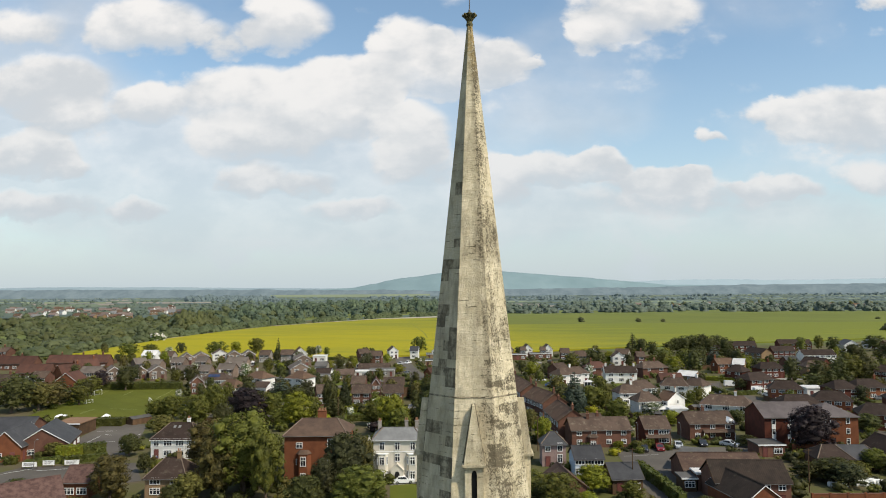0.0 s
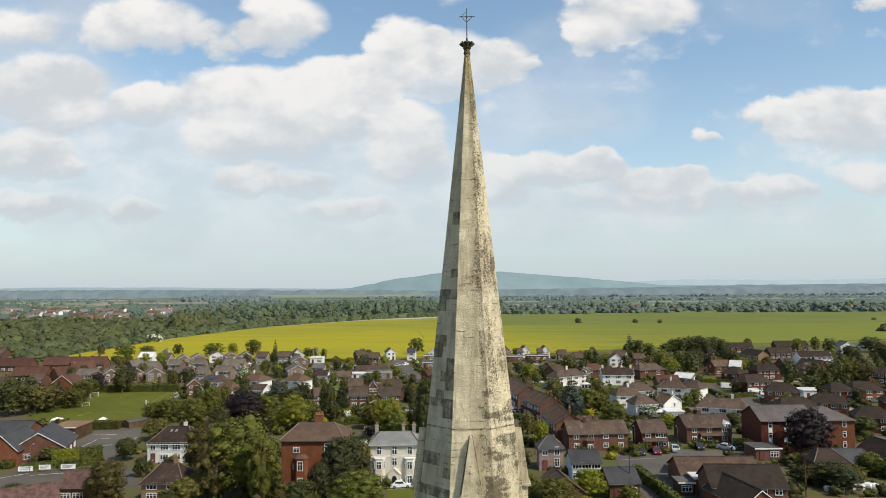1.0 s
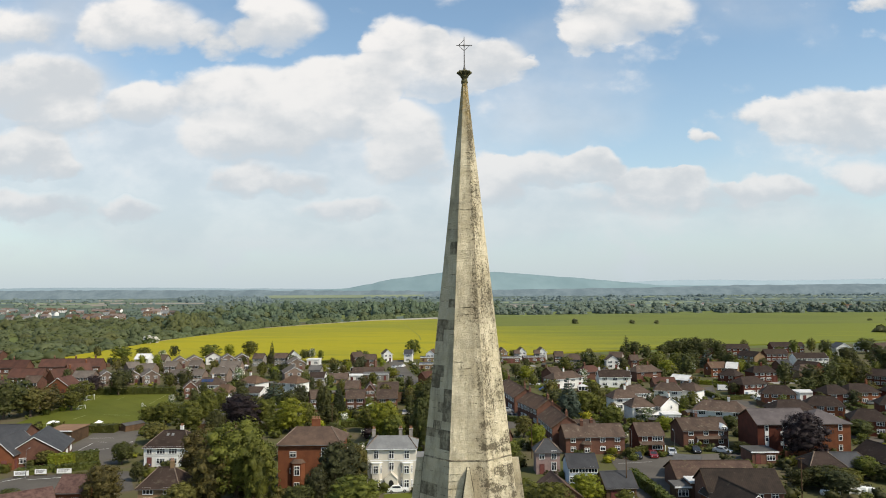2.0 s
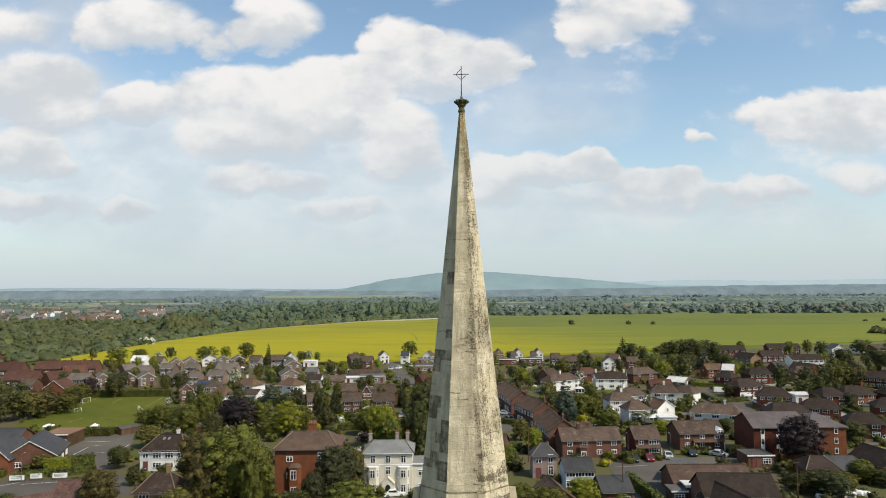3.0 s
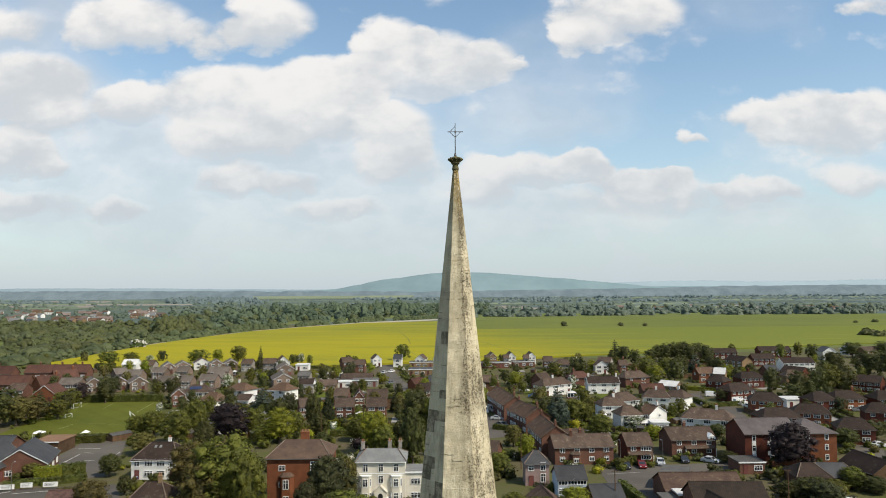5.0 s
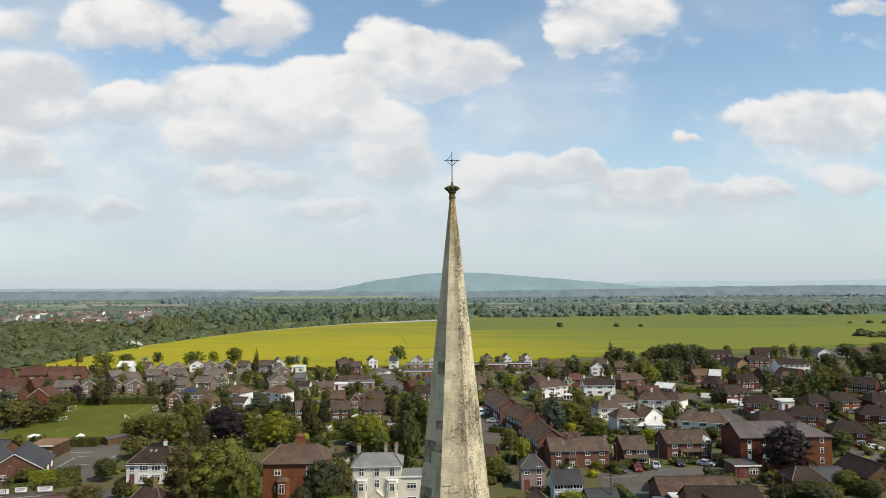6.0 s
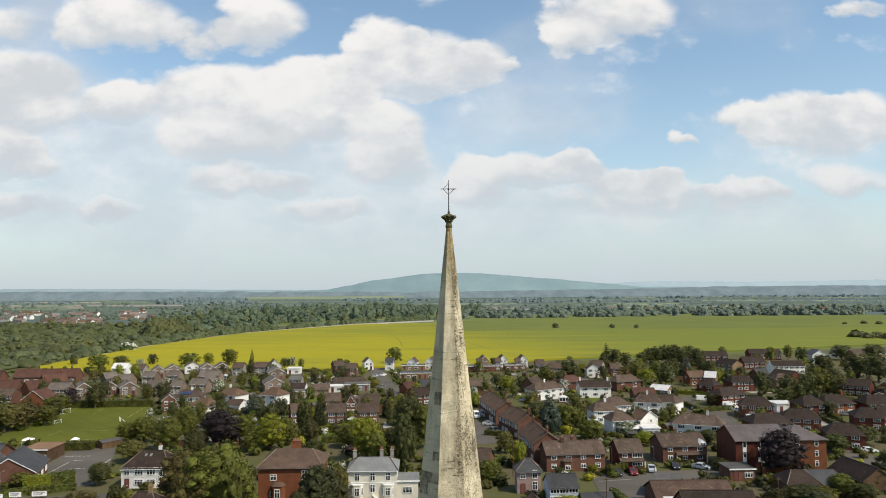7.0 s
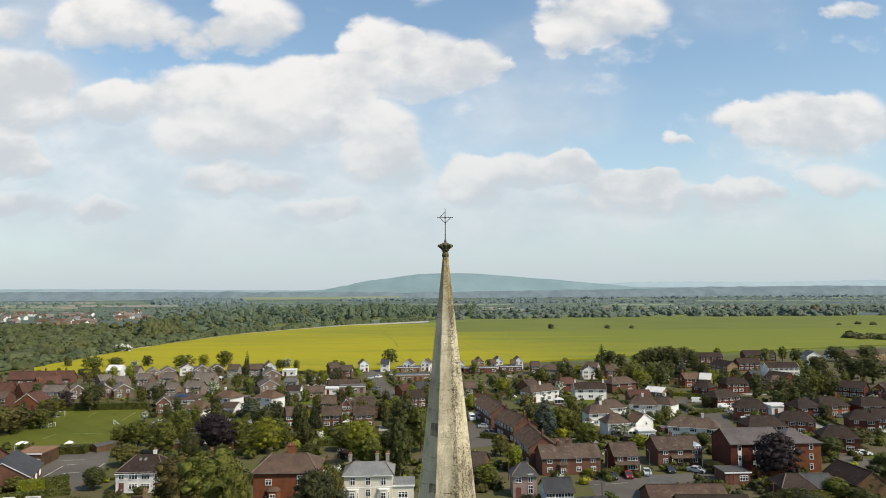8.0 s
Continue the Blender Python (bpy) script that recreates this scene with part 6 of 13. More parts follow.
house(87.4, 250.7, -45, 7.6, 6.9, 4.3, 6.5, "hip", WHITE, TILE_MID, "white rendered two-storey semi-detached pair with hipped brown tiled roof", units=2, stacks=((0.1, 0.0),))
house(67.7, 211.6, 0, 4.9, 5.0, 2.5, 2.8, "flat", WHITE, PALEROOF, "white rendered flat-roofed extension with a pale sheet flat roof", units=1, name='flat-roofed_extension', category='extension', group='outbuildings', stacks=())
house(81.8, 209.4, -25, 13.9, 8.0, 4.3, 6.5, "hip", WHITE, TILE_MID, "white rendered two-storey house with hipped brown tiled roof", units=3, stacks=((0.35, 0.0),))
house(87.8, 306.9, 20, 12.2, 6.9, 4.3, 6.5, "hip", BRICK, TILE_MID, "red brick two-storey house with hipped brown tiled roof", units=1, stacks=((0.3, 0.0),))
house(87.1, 278.9, -2, 8.3, 6.9, 2.8, 4.8, "gable", BRICK, TILE_RED, "red brick single-storey bungalow with red clay tiled roof", units=2, stacks=())
house(98.8, 291.5, -43, 7.6, 6.9, 2.6, 4.2, "gable", BUFF, PALEROOF, "buff brick single-storey bungalow with pale sheet roof", units=2, stacks=())
house(92.0, 371.4, -29, 6.7, 6.9, 4.3, 6.5, "gable", GREYWALL, TILE_MID, "grey rendered two-storey house with brown tiled roof", units=1, stacks=())
house(85.6, 355.0, 86, 8.0, 6.3, 4.3, 6.5, "gable", WHITE, TILE_MID, "white rendered two-storey house with brown tiled roof", units=1, stacks=(), ends=2)
house(96.5, 355.3, -3, 3.8, 6.9, 4.3, 6.5, "gable", BRICK, TILE_MID, "red brick two-storey house with brown tiled roof", units=1)
house(64.5, 308.0, 16, 8.7, 6.9, 4.3, 6.5, "hip", BRICK, TILE_RED, "red brick two-storey house with hipped red clay tiled roof", units=1, stacks=((-0.5, 0.0),))
house(47.7, 302.7, 32, 5.7, 6.9, 4.3, 6.5, "gable", BRICK, TILE_MID, "red brick two-storey house with brown tiled roof", units=1, stacks=())
house(24.0, 393.5, 94, 10.0, 4.5, 4.3, 6.5, "gable", WHITE, TILE_MID, "white rendered two-storey house with brown tiled roof", units=1, stacks=(), ends=2)
house(20.9, 379.9, -3, 2.6, 7.0, 4.6, 6.2, "gable", GREYWALL, TILE_MID, "grey rendered two-storey house with brown tiled roof", units=1, stacks=())
house(35.9, 404.9, 93, 10.0, 4.7, 4.3, 6.5, "gable", BUFF, TILE_MID, "buff brick two-storey house with brown tiled roof", units=1, stacks=(), ends=2)
house(32.3, 390.7, -3, 2.7, 7.0, 4.6, 6.2, "gable", GREYWALL, TILE_MID, "grey rendered two-storey house with brown tiled roof", units=1, stacks=())
house(46.8, 407.1, 91, 10.0, 4.7, 4.3, 6.5, "gable", WHITE, TILE_MID, "white rendered two-storey house with brown tiled roof", units=1, stacks=(), ends=2)
house(42.7, 392.6, -3, 2.7, 7.0, 4.6, 6.2, "gable", GREYWALL, TILE_MID, "grey rendered two-storey house with brown tiled roof", units=1, stacks=())
house(58.0, 405.8, 90, 10.0, 4.7, 4.3, 6.5, "gable", WHITE, TILE_MID, "white rendered two-storey house with brown tiled roof", units=1, stacks=(), ends=2)
house(53.5, 391.5, -3, 2.7, 7.0, 4.6, 6.2, "gable", GREYWALL, TILE_MID, "grey rendered two-storey house with brown tiled roof", units=1, stacks=())
house(63.2, 378.3, -3, 4.4, 6.9, 4.3, 6.5, "gable", BRICK, TILE_MID, "red brick two-storey semi-detached pair with brown tiled roof", units=2, stacks=())
house(67.9, 361.0, -3, 8.4, 6.9, 4.3, 6.5, "hip", GREYWALL, TILE_MID, "grey rendered two-storey house with hipped brown tiled roof", units=1, stacks=())
house(34.5, 385.6, 0, 17.4, 8.0, 2.7, 3.0, "flat", BRICK, FLATROOF, "red brick garage block with a grey felt flat roof", units=3, name='garage_block', category='block', group='outbuildings', stacks=())
house(51.6, 389.4, 0, 11.7, 8.0, 2.7, 3.0, "flat", BRICK, FLATROOF, "red brick garage block with a grey felt flat roof", units=3, name='garage_block', category='block', group='outbuildings', stacks=())
house(23.5, 307.7, -3, 12.0, 7.0, 3.0, 5.2, "gable", BRICK, TILE_MID, "red brick single-storey bungalow with brown tiled roof", units=3, stacks=())
house(-27.4, 238.2, 3, 5.9, 7.5, 4.3, 6.5, "gable", BRICK, TILE_MID, "red brick two-storey semi-detached pair with brown tiled roof", units=2, stacks=())
house(-17.2, 238.0, 7, 6.4, 7.5, 4.3, 6.5, "gable", BRICK, TILE_MID, "red brick two-storey semi-detached pair with brown tiled roof", units=2, stacks=())
house(-31.1, 262.0, -2, 4.8, 7.5, 4.3, 6.5, "gable", BRICK, TILE_MID, "red brick two-storey semi-detached pair with brown tiled roof", units=2, stacks=())
house(-18.1, 257.4, 3, 7.0, 7.5, 4.3, 6.5, "gable", BRICK, TILE_MID, "red brick two-storey semi-detached pair with brown tiled roof", units=2, stacks=())
house(-24.6, 257.3, 95, 8.0, 3.3, 4.3, 6.5, "gable", BRICK, TILE_RED, "red brick two-storey house with red clay tiled roof", units=1, stacks=(), ends=2)
house(-41.1, 238.2, 17, 2.8, 7.5, 4.3, 6.5, "gable", BRICK, TILE_MID, "red brick two-storey semi-detached pair with brown tiled roof", units=2, stacks=())
house(-0.5, 274.1, 22, 6.2, 8.0, 4.3, 6.5, "gable", BRICK, TILE_DARK, "red brick two-storey semi-detached pair with dark tiled roof", units=2, stacks=(), ends=1)
house(4.6, 297.2, -3, 8.4, 7.0, 4.3, 6.5, "gable", BRICK, SLATE, "red brick two-storey semi-detached pair with grey slate roof", units=2, stacks=())
house(-1.4, 355.6, 0, 16.0, 9.0, 2.9000000000000004, 3.2, "flat", BUFF, SLATE, "buff brick garage block with a grey slate flat roof", units=3, name='garage_block', category='block', group='outbuildings', stacks=())
house(-3.5, 392.1, 0, 12.7, 8.0, 2.7, 3.0, "flat", BUFF, SLATE, "buff brick garage block with a grey slate flat roof", units=2, name='garage_block', category='block', group='outbuildings', stacks=())
house(-4.8, 304.1, 32, 5.5, 6.0, 2.8, 4.8, "gable", ORANGE, TILE_RED, "orange brick single-storey bungalow with red clay tiled roof", units=1, stacks=())
house(-28.7, 398.3, 102, 9.0, 4.9, 4.3, 6.5, "gable", WHITE, TILE_MID, "white rendered two-storey house with brown tiled roof", units=1, stacks=(), ends=2)
house(-16.5, 395.7, -3, 4.4, 8.0, 4.3, 6.5, "gable", WHITE, SLATE, "white rendered two-storey house with grey slate roof", units=1, stacks=())
house(-3.7, 395.9, 79, 9.0, 4.8, 4.3, 6.5, "gable", WHITE, TILE_MID, "white rendered two-storey house with brown tiled roof", units=1, stacks=(), ends=2)
house(6.3, 398.0, 77, 9.0, 4.9, 4.3, 6.5, "gable", WHITE, TILE_MID, "white rendered two-storey house with brown tiled roof", units=1, stacks=(), ends=2)
house(-43.3, 381.9, 22, 5.4, 6.9, 4.3, 6.5, "gable", BRICK, TILE_MID, "red brick two-storey house with brown tiled roof", units=1, stacks=())
house(-35.6, 368.6, -3, 6.9, 6.9, 4.3, 6.5, "gable", BRICK, TILE_MID, "red brick two-storey house with brown tiled roof", units=1, stacks=(), ends=1)
house(-42.1, 304.1, 4, 7.4, 8.0, 2.6, 4.4, "gable", BUFF, TILE_MID, "buff brick single-storey bungalow with brown tiled roof", units=2, stacks=())
house(-31.9, 326.1, 1, 13.7, 8.0, 2.6, 4.4, "gable", GREYWALL, TILE_MID, "grey rendered single-storey bungalow with brown tiled roof", units=3, stacks=())
house(-35.9, 312.3, 0, 5.6, 6.0, 2.5, 2.8, "flat", WHITE, PALEROOF, "white rendered garage block with a pale sheet flat roof", units=1, name='garage_block', category='block', group='outbuildings', stacks=())
house(-27.5, 316.5, 0, 11.0, 8.0, 2.7, 3.0, "flat", GREYWALL, FLATROOF, "grey rendered garage block with a grey felt flat roof", units=2, name='garage_block', category='block', group='outbuildings', stacks=())
house(-66.1, 381.8, 0, 6.6, 7.0, 2.9000000000000004, 3.2, "flat", WHITE, PALEROOF, "white rendered garage block with a pale sheet flat roof", units=1, name='garage_block', category='block', group='outbuildings', stacks=())
house(-57.5, 337.6, -3, 5.5, 6.9, 2.6, 4.2, "gable", GREYWALL, FLATROOF, "grey rendered single-storey bungalow with grey felt roof", units=2, stacks=())
house(-51.6, 307.6, -3, 6.5, 7.0, 2.6, 4.4, "gable", WHITE, TILE_DARK, "white rendered single-storey bungalow with dark tiled roof", units=2, stacks=())
house(-49.6, 295.8, 0, 5.7, 7.0, 2.7, 3.0, "flat", GREYWALL, FLATROOF, "grey rendered garage block with a grey felt flat roof", units=1, name='garage_block', category='block', group='outbuildings', stacks=())
house(-76.0, 377.5, 105, 11.0, 6.6, 5.0, 8.0, "gable", WHITE, TILE_OLD, "white rendered two-storey semi-detached pair with weathered clay tiled roof", units=2, stacks=(), ends=2)
house(-71.2, 358.6, 106, 13.0, 8.0, 3.9, 6.1, "gable", BROWNBRICK, TILE_WORN, "brown brick two-storey semi-detached pair with brown tiled roof", units=2, stacks=(), ends=2)
house(-64.1, 316.7, 107, 13.0, 8.1, 4.0, 6.3, "gable", BROWNBRICK, TILE_WORN, "brown brick two-storey semi-detached pair with brown tiled roof", units=2, stacks=(), ends=2)
house(-55.7, 278.1, -27, 8.0, 8.0, 4.3, 6.5, "hip", WHITE, TILE_OLD, "white rendered two-storey semi-detached pair with hipped weathered clay tiled roof", units=2, stacks=())
house(-93.9, 377.6, -3, 5.4, 6.9, 4.3, 6.5, "gable", GREYWALL, TILE_MID, "grey rendered two-storey semi-detached pair with brown tiled roof", units=2, stacks=())
house(-82.8, 379.3, -3, 6.2, 6.9, 4.3, 6.5, "gable", GREYWALL, TILE_MID, "grey rendered two-storey semi-detached pair with brown tiled roof", units=2, stacks=())
house(-71.9, 279.5, -25, 8.5, 8.0, 4.3, 6.5, "hip", WHITE, TILE_OLD, "white rendered two-storey semi-detached pair with hipped weathered clay tiled roof", units=2, stacks=((-0.3, 0.0),))
house(-66.4, 263.4, -16, 5.7, 6.0, 2.8, 4.4, "gable", WHITE, TILE_MID, "white rendered single-storey bungalow with brown tiled roof", units=2, stacks=())
house(-87.0, 274.7, 4, 10.2, 8.0, 4.3, 6.5, "hip", WHITE, TILE_MID, "white rendered two-storey semi-detached pair with hipped brown tiled roof", units=2, stacks=((0.2, 0.0),), solar=4)
house(-91.8, 266.8, 109, 7.0, 4.5, 4.4, 6.4, "gable", BRICK, TILE_MID, "red brick two-storey house with brown tiled roof", units=1, stacks=(), ends=2)
house(-75.1, 254.2, -23, 7.5, 7.0, 4.3, 6.5, "hip", WHITE, TILE_OLD, "white rendered two-storey house with hipped weathered clay tiled roof", units=1, stacks=())
house(-133.8, 372.6, 113, 10.0, 6.2, 3.8, 5.9, "gable", BROWNBRICK, TILE_WORN, "brown brick two-storey house with brown tiled roof", units=1, stacks=(), ends=2)
house(-128.0, 377.4, 112, 10.0, 7.5, 3.8, 5.9, "gable", BROWNBRICK, TILE_WORN, "brown brick two-storey house with brown tiled roof", units=1, stacks=(), ends=2)
house(-122.4, 390.9, 110, 10.0, 7.7, 3.8, 5.9, "gable", WHITE, TILE_MID, "white rendered two-storey house with brown tiled roof", units=1, stacks=(), ends=2)
house(-112.7, 384.2, 109, 10.0, 6.9, 3.8, 5.9, "gable", BROWNBRICK, TILE_WORN, "brown brick two-storey house with brown tiled roof", units=1, stacks=(), ends=2)
house(-105.6, 386.4, 108, 10.0, 6.9, 3.8, 5.9, "gable", BROWNBRICK, TILE_WORN, "brown brick two-storey house with brown tiled roof", units=1, stacks=(), ends=2)
house(-117.0, 348.2, -3, 5.5, 6.9, 3.8, 6.0, "gable", BROWNBRICK, TILE_WORN, "brown brick two-storey semi-detached pair with brown tiled roof", units=2, stacks=())
house(-98.8, 344.1, -3, 9.8, 6.9, 3.8, 6.0, "gable", BROWNBRICK, TILE_WORN, "brown brick two-storey semi-detached pair with brown tiled roof", units=2, stacks=())
house(-94.7, 314.0, -3, 7.1, 6.9, 3.8, 6.0, "gable", BROWNBRICK, TILE_WORN, "brown brick two-storey semi-detached pair with brown tiled roof", units=2, stacks=())
house(-102.3, 309.0, -3, 4.6, 6.9, 3.8, 6.0, "gable", BROWNBRICK, TILE_WORN, "brown brick two-storey semi-detached pair with brown tiled roof", units=2, stacks=())
house(-127.1, 344.5, -3, 5.9, 6.9, 3.8, 6.0, "gable", BROWNBRICK, TILE_WORN, "brown brick two-storey semi-detached pair with brown tiled roof", units=2, stacks=())
house(-110.7, 307.9, -3, 6.6, 6.9, 3.8, 6.0, "gable", BROWNBRICK, TILE_WORN, "brown brick two-storey semi-detached pair with brown tiled roof", units=2, stacks=())
house(-93.6, 325.9, -3, 4.6, 6.9, 3.8, 6.0, "gable", BROWNBRICK, TILE_WORN, "brown brick two-storey semi-detached pair with brown tiled roof", units=2, stacks=())
house(-155.6, 381.0, -3, 7.4, 6.9, 4.3, 6.5, "gable", WHITE, PALEROOF, "white rendered two-storey semi-detached pair with pale sheet roof", units=2, stacks=(), ends=1)
house(-143.7, 374.2, -3, 6.2, 6.9, 4.3, 6.5, "gable", GREYWALL, TILE_MID, "grey rendered two-storey semi-detached pair with brown tiled roof", units=2, stacks=())
house(-143.3, 337.2, 42, 5.4, 6.9, 4.3, 6.5, "gable", BROWNBRICK, TILE_WORN, "brown brick two-storey semi-detached pair with brown tiled roof", units=2, stacks=())
house(-132.6, 329.6, -3, 6.6, 6.9, 4.3, 6.5, "gable", BROWNBRICK, TILE_WORN, "brown brick two-storey semi-detached pair with brown tiled roof", units=2, stacks=())
house(-141.6, 306.7, 121, 10.0, 6.1, 3.9, 6.1, "gable", BROWNBRICK, TILE_WORN, "brown brick two-storey semi-detached pair with brown tiled roof", units=2, stacks=(), ends=2)
house(-131.8, 309.5, 119, 10.0, 6.1, 3.9, 6.1, "gable", BROWNBRICK, TILE_WORN, "brown brick two-storey semi-detached pair with brown tiled roof", units=2, stacks=(), ends=2)
house(-123.6, 308.8, 118, 10.0, 7.1, 3.9, 6.1, "gable", BROWNBRICK, TILE_WORN, "brown brick two-storey semi-detached pair with brown tiled roof", units=2, stacks=(), ends=2)
house(-147.2, 301.0, 3, 8.2, 8.0, 4.3, 6.5, "gable", BROWNBRICK, TILE_WORN, "brown brick two-storey house with brown tiled roof", units=3, stacks=())
house(-179.9, 354.6, 1, 29.6, 6.9, 3.4, 6.6, "gable", BRICK, TILE_RED, "red brick low two-storey terrace with red clay tiled roof", units=7, stacks=((-0.6, 0.0), (0.1, 0.0), (0.75, 0.0)))
house(-166.3, 332.8, 46, 9.8, 6.9, 3.4, 6.6, "gable", ORANGE, TILE_RED, "orange brick low two-storey house with red clay tiled roof", units=3, stacks=((0.7, 0.0),))
house(-161.6, 309.5, 55, 9.6, 6.9, 3.4, 6.6, "gable", ORANGE, TILE_RED, "orange brick low two-storey house with red clay tiled roof", units=3, stacks=((0.7, 0.0),))
house(-176.5, 310.8, 1, 14.0, 6.9, 3.4, 6.6, "gable", BRICK, TILE_RED, "red brick low two-storey terrace with red clay tiled roof", units=4, stacks=())
house(-159.3, 284.7, -2, 6.1, 6.9, 4.3, 6.5, "gable", BRICK, TILE_MID, "red brick two-storey house with brown tiled roof", units=3, stacks=())
house(-145.3, 280.4, 88, 9.0, 8.5, 3.4, 6.6, "gable", ORANGE, TILE_RED, "orange brick low two-storey house with red clay tiled roof", units=1, stacks=(), ends=2)
house(-209.4, 350.3, -3, 22.6, 6.9, 3.4, 6.6, "gable", BRICK, TILE_RED, "red brick low two-storey terrace with red clay tiled roof", units=6, stacks=((0.3, 0.0),))
house(-46.3, 162.9, -2, 8.4, 8.0, 5.0, 8.0, "hip", BUFF, TILE_OLD, "buff brick two-storey semi-detached pair with hipped weathered clay tiled roof", units=2, stacks=((0.2, 0.0),))

# ---- houses to the right ----
# Brick and tile here are darkened to paint in cloud shade and lens falloff.
house(123.4, 319.4, 5, 7.6, 6.9, 4.3, 6.5, "gable", ORANGE, TILE_OLD, "orange brick two-storey semi-detached pair with weathered clay tiled roof", units=2, stacks=((-0.9, 0.0),), ends=1)
house(129.7, 316.6, -30, 4.7, 6.9, 4.3, 6.5, "gable", BUFF, PALEROOF, "buff brick two-storey house with pale sheet roof", units=1, stacks=())
house(118.6, 291.4, -46, 7.0, 8.0, 4.3, 6.5, "hip", SHADEBRICK, TILE_DARK, "dark red brick two-storey house with hipped dark tiled roof, shade painted in", units=1, stacks=())
house(114.4, 265.7, 19, 11.2, 8.0, 4.3, 6.5, "hip", SHADEBRICK, TILE_DARK, "dark red brick two-storey semi-detached pair with hipped dark tiled roof, shade painted in", units=2, stacks=())
house(135.5, 301.4, 5, 10.4, 6.9, 4.3, 6.5, "hip", SHADEBRICK, TILE_DARK, "dark red brick two-storey semi-detached pair with hipped dark tiled roof, shade painted in", units=2, stacks=((0.0, 0.0),))
house(156.0, 325.4, 8, 5.7, 6.9, 4.3, 6.5, "gable", BRICK, SLATE, "red brick two-storey semi-detached pair with grey slate roof", units=2, stacks=())
house(156.1, 306.6, -3, 6.6, 6.9, 4.3, 6.5, "hip", BUFF, TILE_MID, "buff brick two-storey house with hipped brown tiled roof", units=1, stacks=())
house(113.9, 241.3, -20, 10.2, 8.0, 4.3, 6.5, "hip", ORANGE, TILE_DARK, "orange brick two-storey semi-detached pair with hipped dark tiled roof, roof shade painted in", units=2, stacks=())
house(102.4, 210.1, 1, 11.5, 8.0, 4.3, 6.5, "hip", SHADEBRICK, TILE_DARK, "dark red brick two-storey semi-detached pair with hipped dark tiled roof, shade painted in", units=2, stacks=())
house(116.2, 217.0, -22, 10.3, 8.0, 4.3, 6.5, "hip", ORANGE, TILE_DARK, "orange brick two-storey semi-detached pair with hipped dark tiled roof, roof shade painted in", units=2, stacks=())
house(142.4, 244.1, 3, 10.6, 8.0, 4.3, 6.5, "hip", ORANGE, TILE_DARK, "orange brick two-storey house with hipped dark tiled roof, roof shade painted in", units=3, stacks=((0.6, 0.0),), ends=1)
house(132.0, 241.0, 6, 8.5, 8.0, 4.3, 6.5, "hip", SHADEBRICK, TILE_DARK, "dark red brick two-storey semi-detached pair with hipped dark tiled roof, shade painted in", units=2, stacks=())
house(115.1, 193.2, -20, 9.0, 8.0, 4.3, 6.5, "hip", SHADEBRICK, TILE_DARK, "dark red brick two-storey semi-detached pair with hipped dark tiled roof, shade painted in", units=2, stacks=())
house(156.5, 242.2, -2, 11.2, 8.0, 4.3, 6.5, "hip", SHADEBRICK, TILE_DARK, "dark red brick two-storey house with hipped dark tiled roof, shade painted in", units=3, stacks=((0.6, 0.0),))
house(137.2, 217.5, -20, 7.9, 8.0, 4.3, 6.5, "hip", SHADEBRICK, TILE_DARK, "dark red brick two-storey house with hipped dark tiled roof, shade painted in", units=1, stacks=())
house(144.8, 219.5, -28, 4.8, 8.0, 4.3, 6.5, "gable", ORANGE, TILE_DARK, "orange brick two-storey semi-detached pair with dark tiled roof, roof shade painted in", units=2, stacks=())
house(176.8, 285.2, -45, 10.1, 8.0, 4.3, 6.5, "gable", SHADEBRICK, TILE_DARK, "dark red brick two-storey terrace with dark tiled roof, shade painted in", units=4, stacks=())
house(186.6, 280.2, 37, 9.0, 5.8, 4.3, 6.5, "gable", ORANGE, TILE_DARK, "orange brick two-storey house with dark tiled roof, roof shade painted in", units=1, stacks=(), ends=2)
house(127.6, 250.6, 0, 6.8, 7.0, 2.9000000000000004, 3.2, "flat", WHITE, PALEROOF, "white rendered garage block with a pale sheet flat roof", units=1, name='garage_block', category='block', group='outbuildings', stacks=())
house(179.2, 382.2, -3, 11.3, 6.9, 4.3, 6.5, "gable", SHADEBRICK, TILE_DARK, "dark red brick two-storey terrace with dark tiled roof, shade painted in", units=4, stacks=())
house(172.1, 418.5, -3, 16.5, 6.9, 4.3, 6.5, "gable", SHADEBRICK, TILE_DARK, "dark red brick two-storey terrace with dark tiled roof, shade painted in", units=5, stacks=())
house(208.8, 430.2, -3, 18.7, 6.9, 4.3, 6.5, "gable", SHADEBRICK, TILE_DARK, "dark red brick two-storey terrace with dark tiled roof, shade painted in", units=6, stacks=())
house(149.7, 406.0, -3, 10.0, 6.9, 4.3, 6.5, "gable", SHADEBRICK, TILE_DARK, "dark red brick two-storey house with dark tiled roof, shade painted in", units=3, stacks=())
house(185.4, 358.7, 2, 16.3, 6.9, 4.3, 6.5, "gable", WHITE, TILE_DARK, "white rendered two-storey terrace with dark tiled roof, roof shade painted in", units=6, stacks=())
house(162.1, 371.6, -71, 12.1, 6.9, 4.3, 6.5, "gable", BUFF, TILE_DARK, "buff brick two-storey house with dark tiled roof, roof shade painted in", units=3, stacks=())
house(164.5, 318.9, -60, 9.9, 6.9, 4.3, 6.5, "gable", SHADEBRICK, TILE_DARK, "dark red brick two-storey house with dark tiled roof, shade painted in", units=3, stacks=())
house(230.7, 410.9, 84, 10.0, 8.2, 5, 7.6, "gable", WHITE, SLATE, "white rendered two-storey semi-detached pair with grey slate roof", units=2, stacks=(), ends=2)
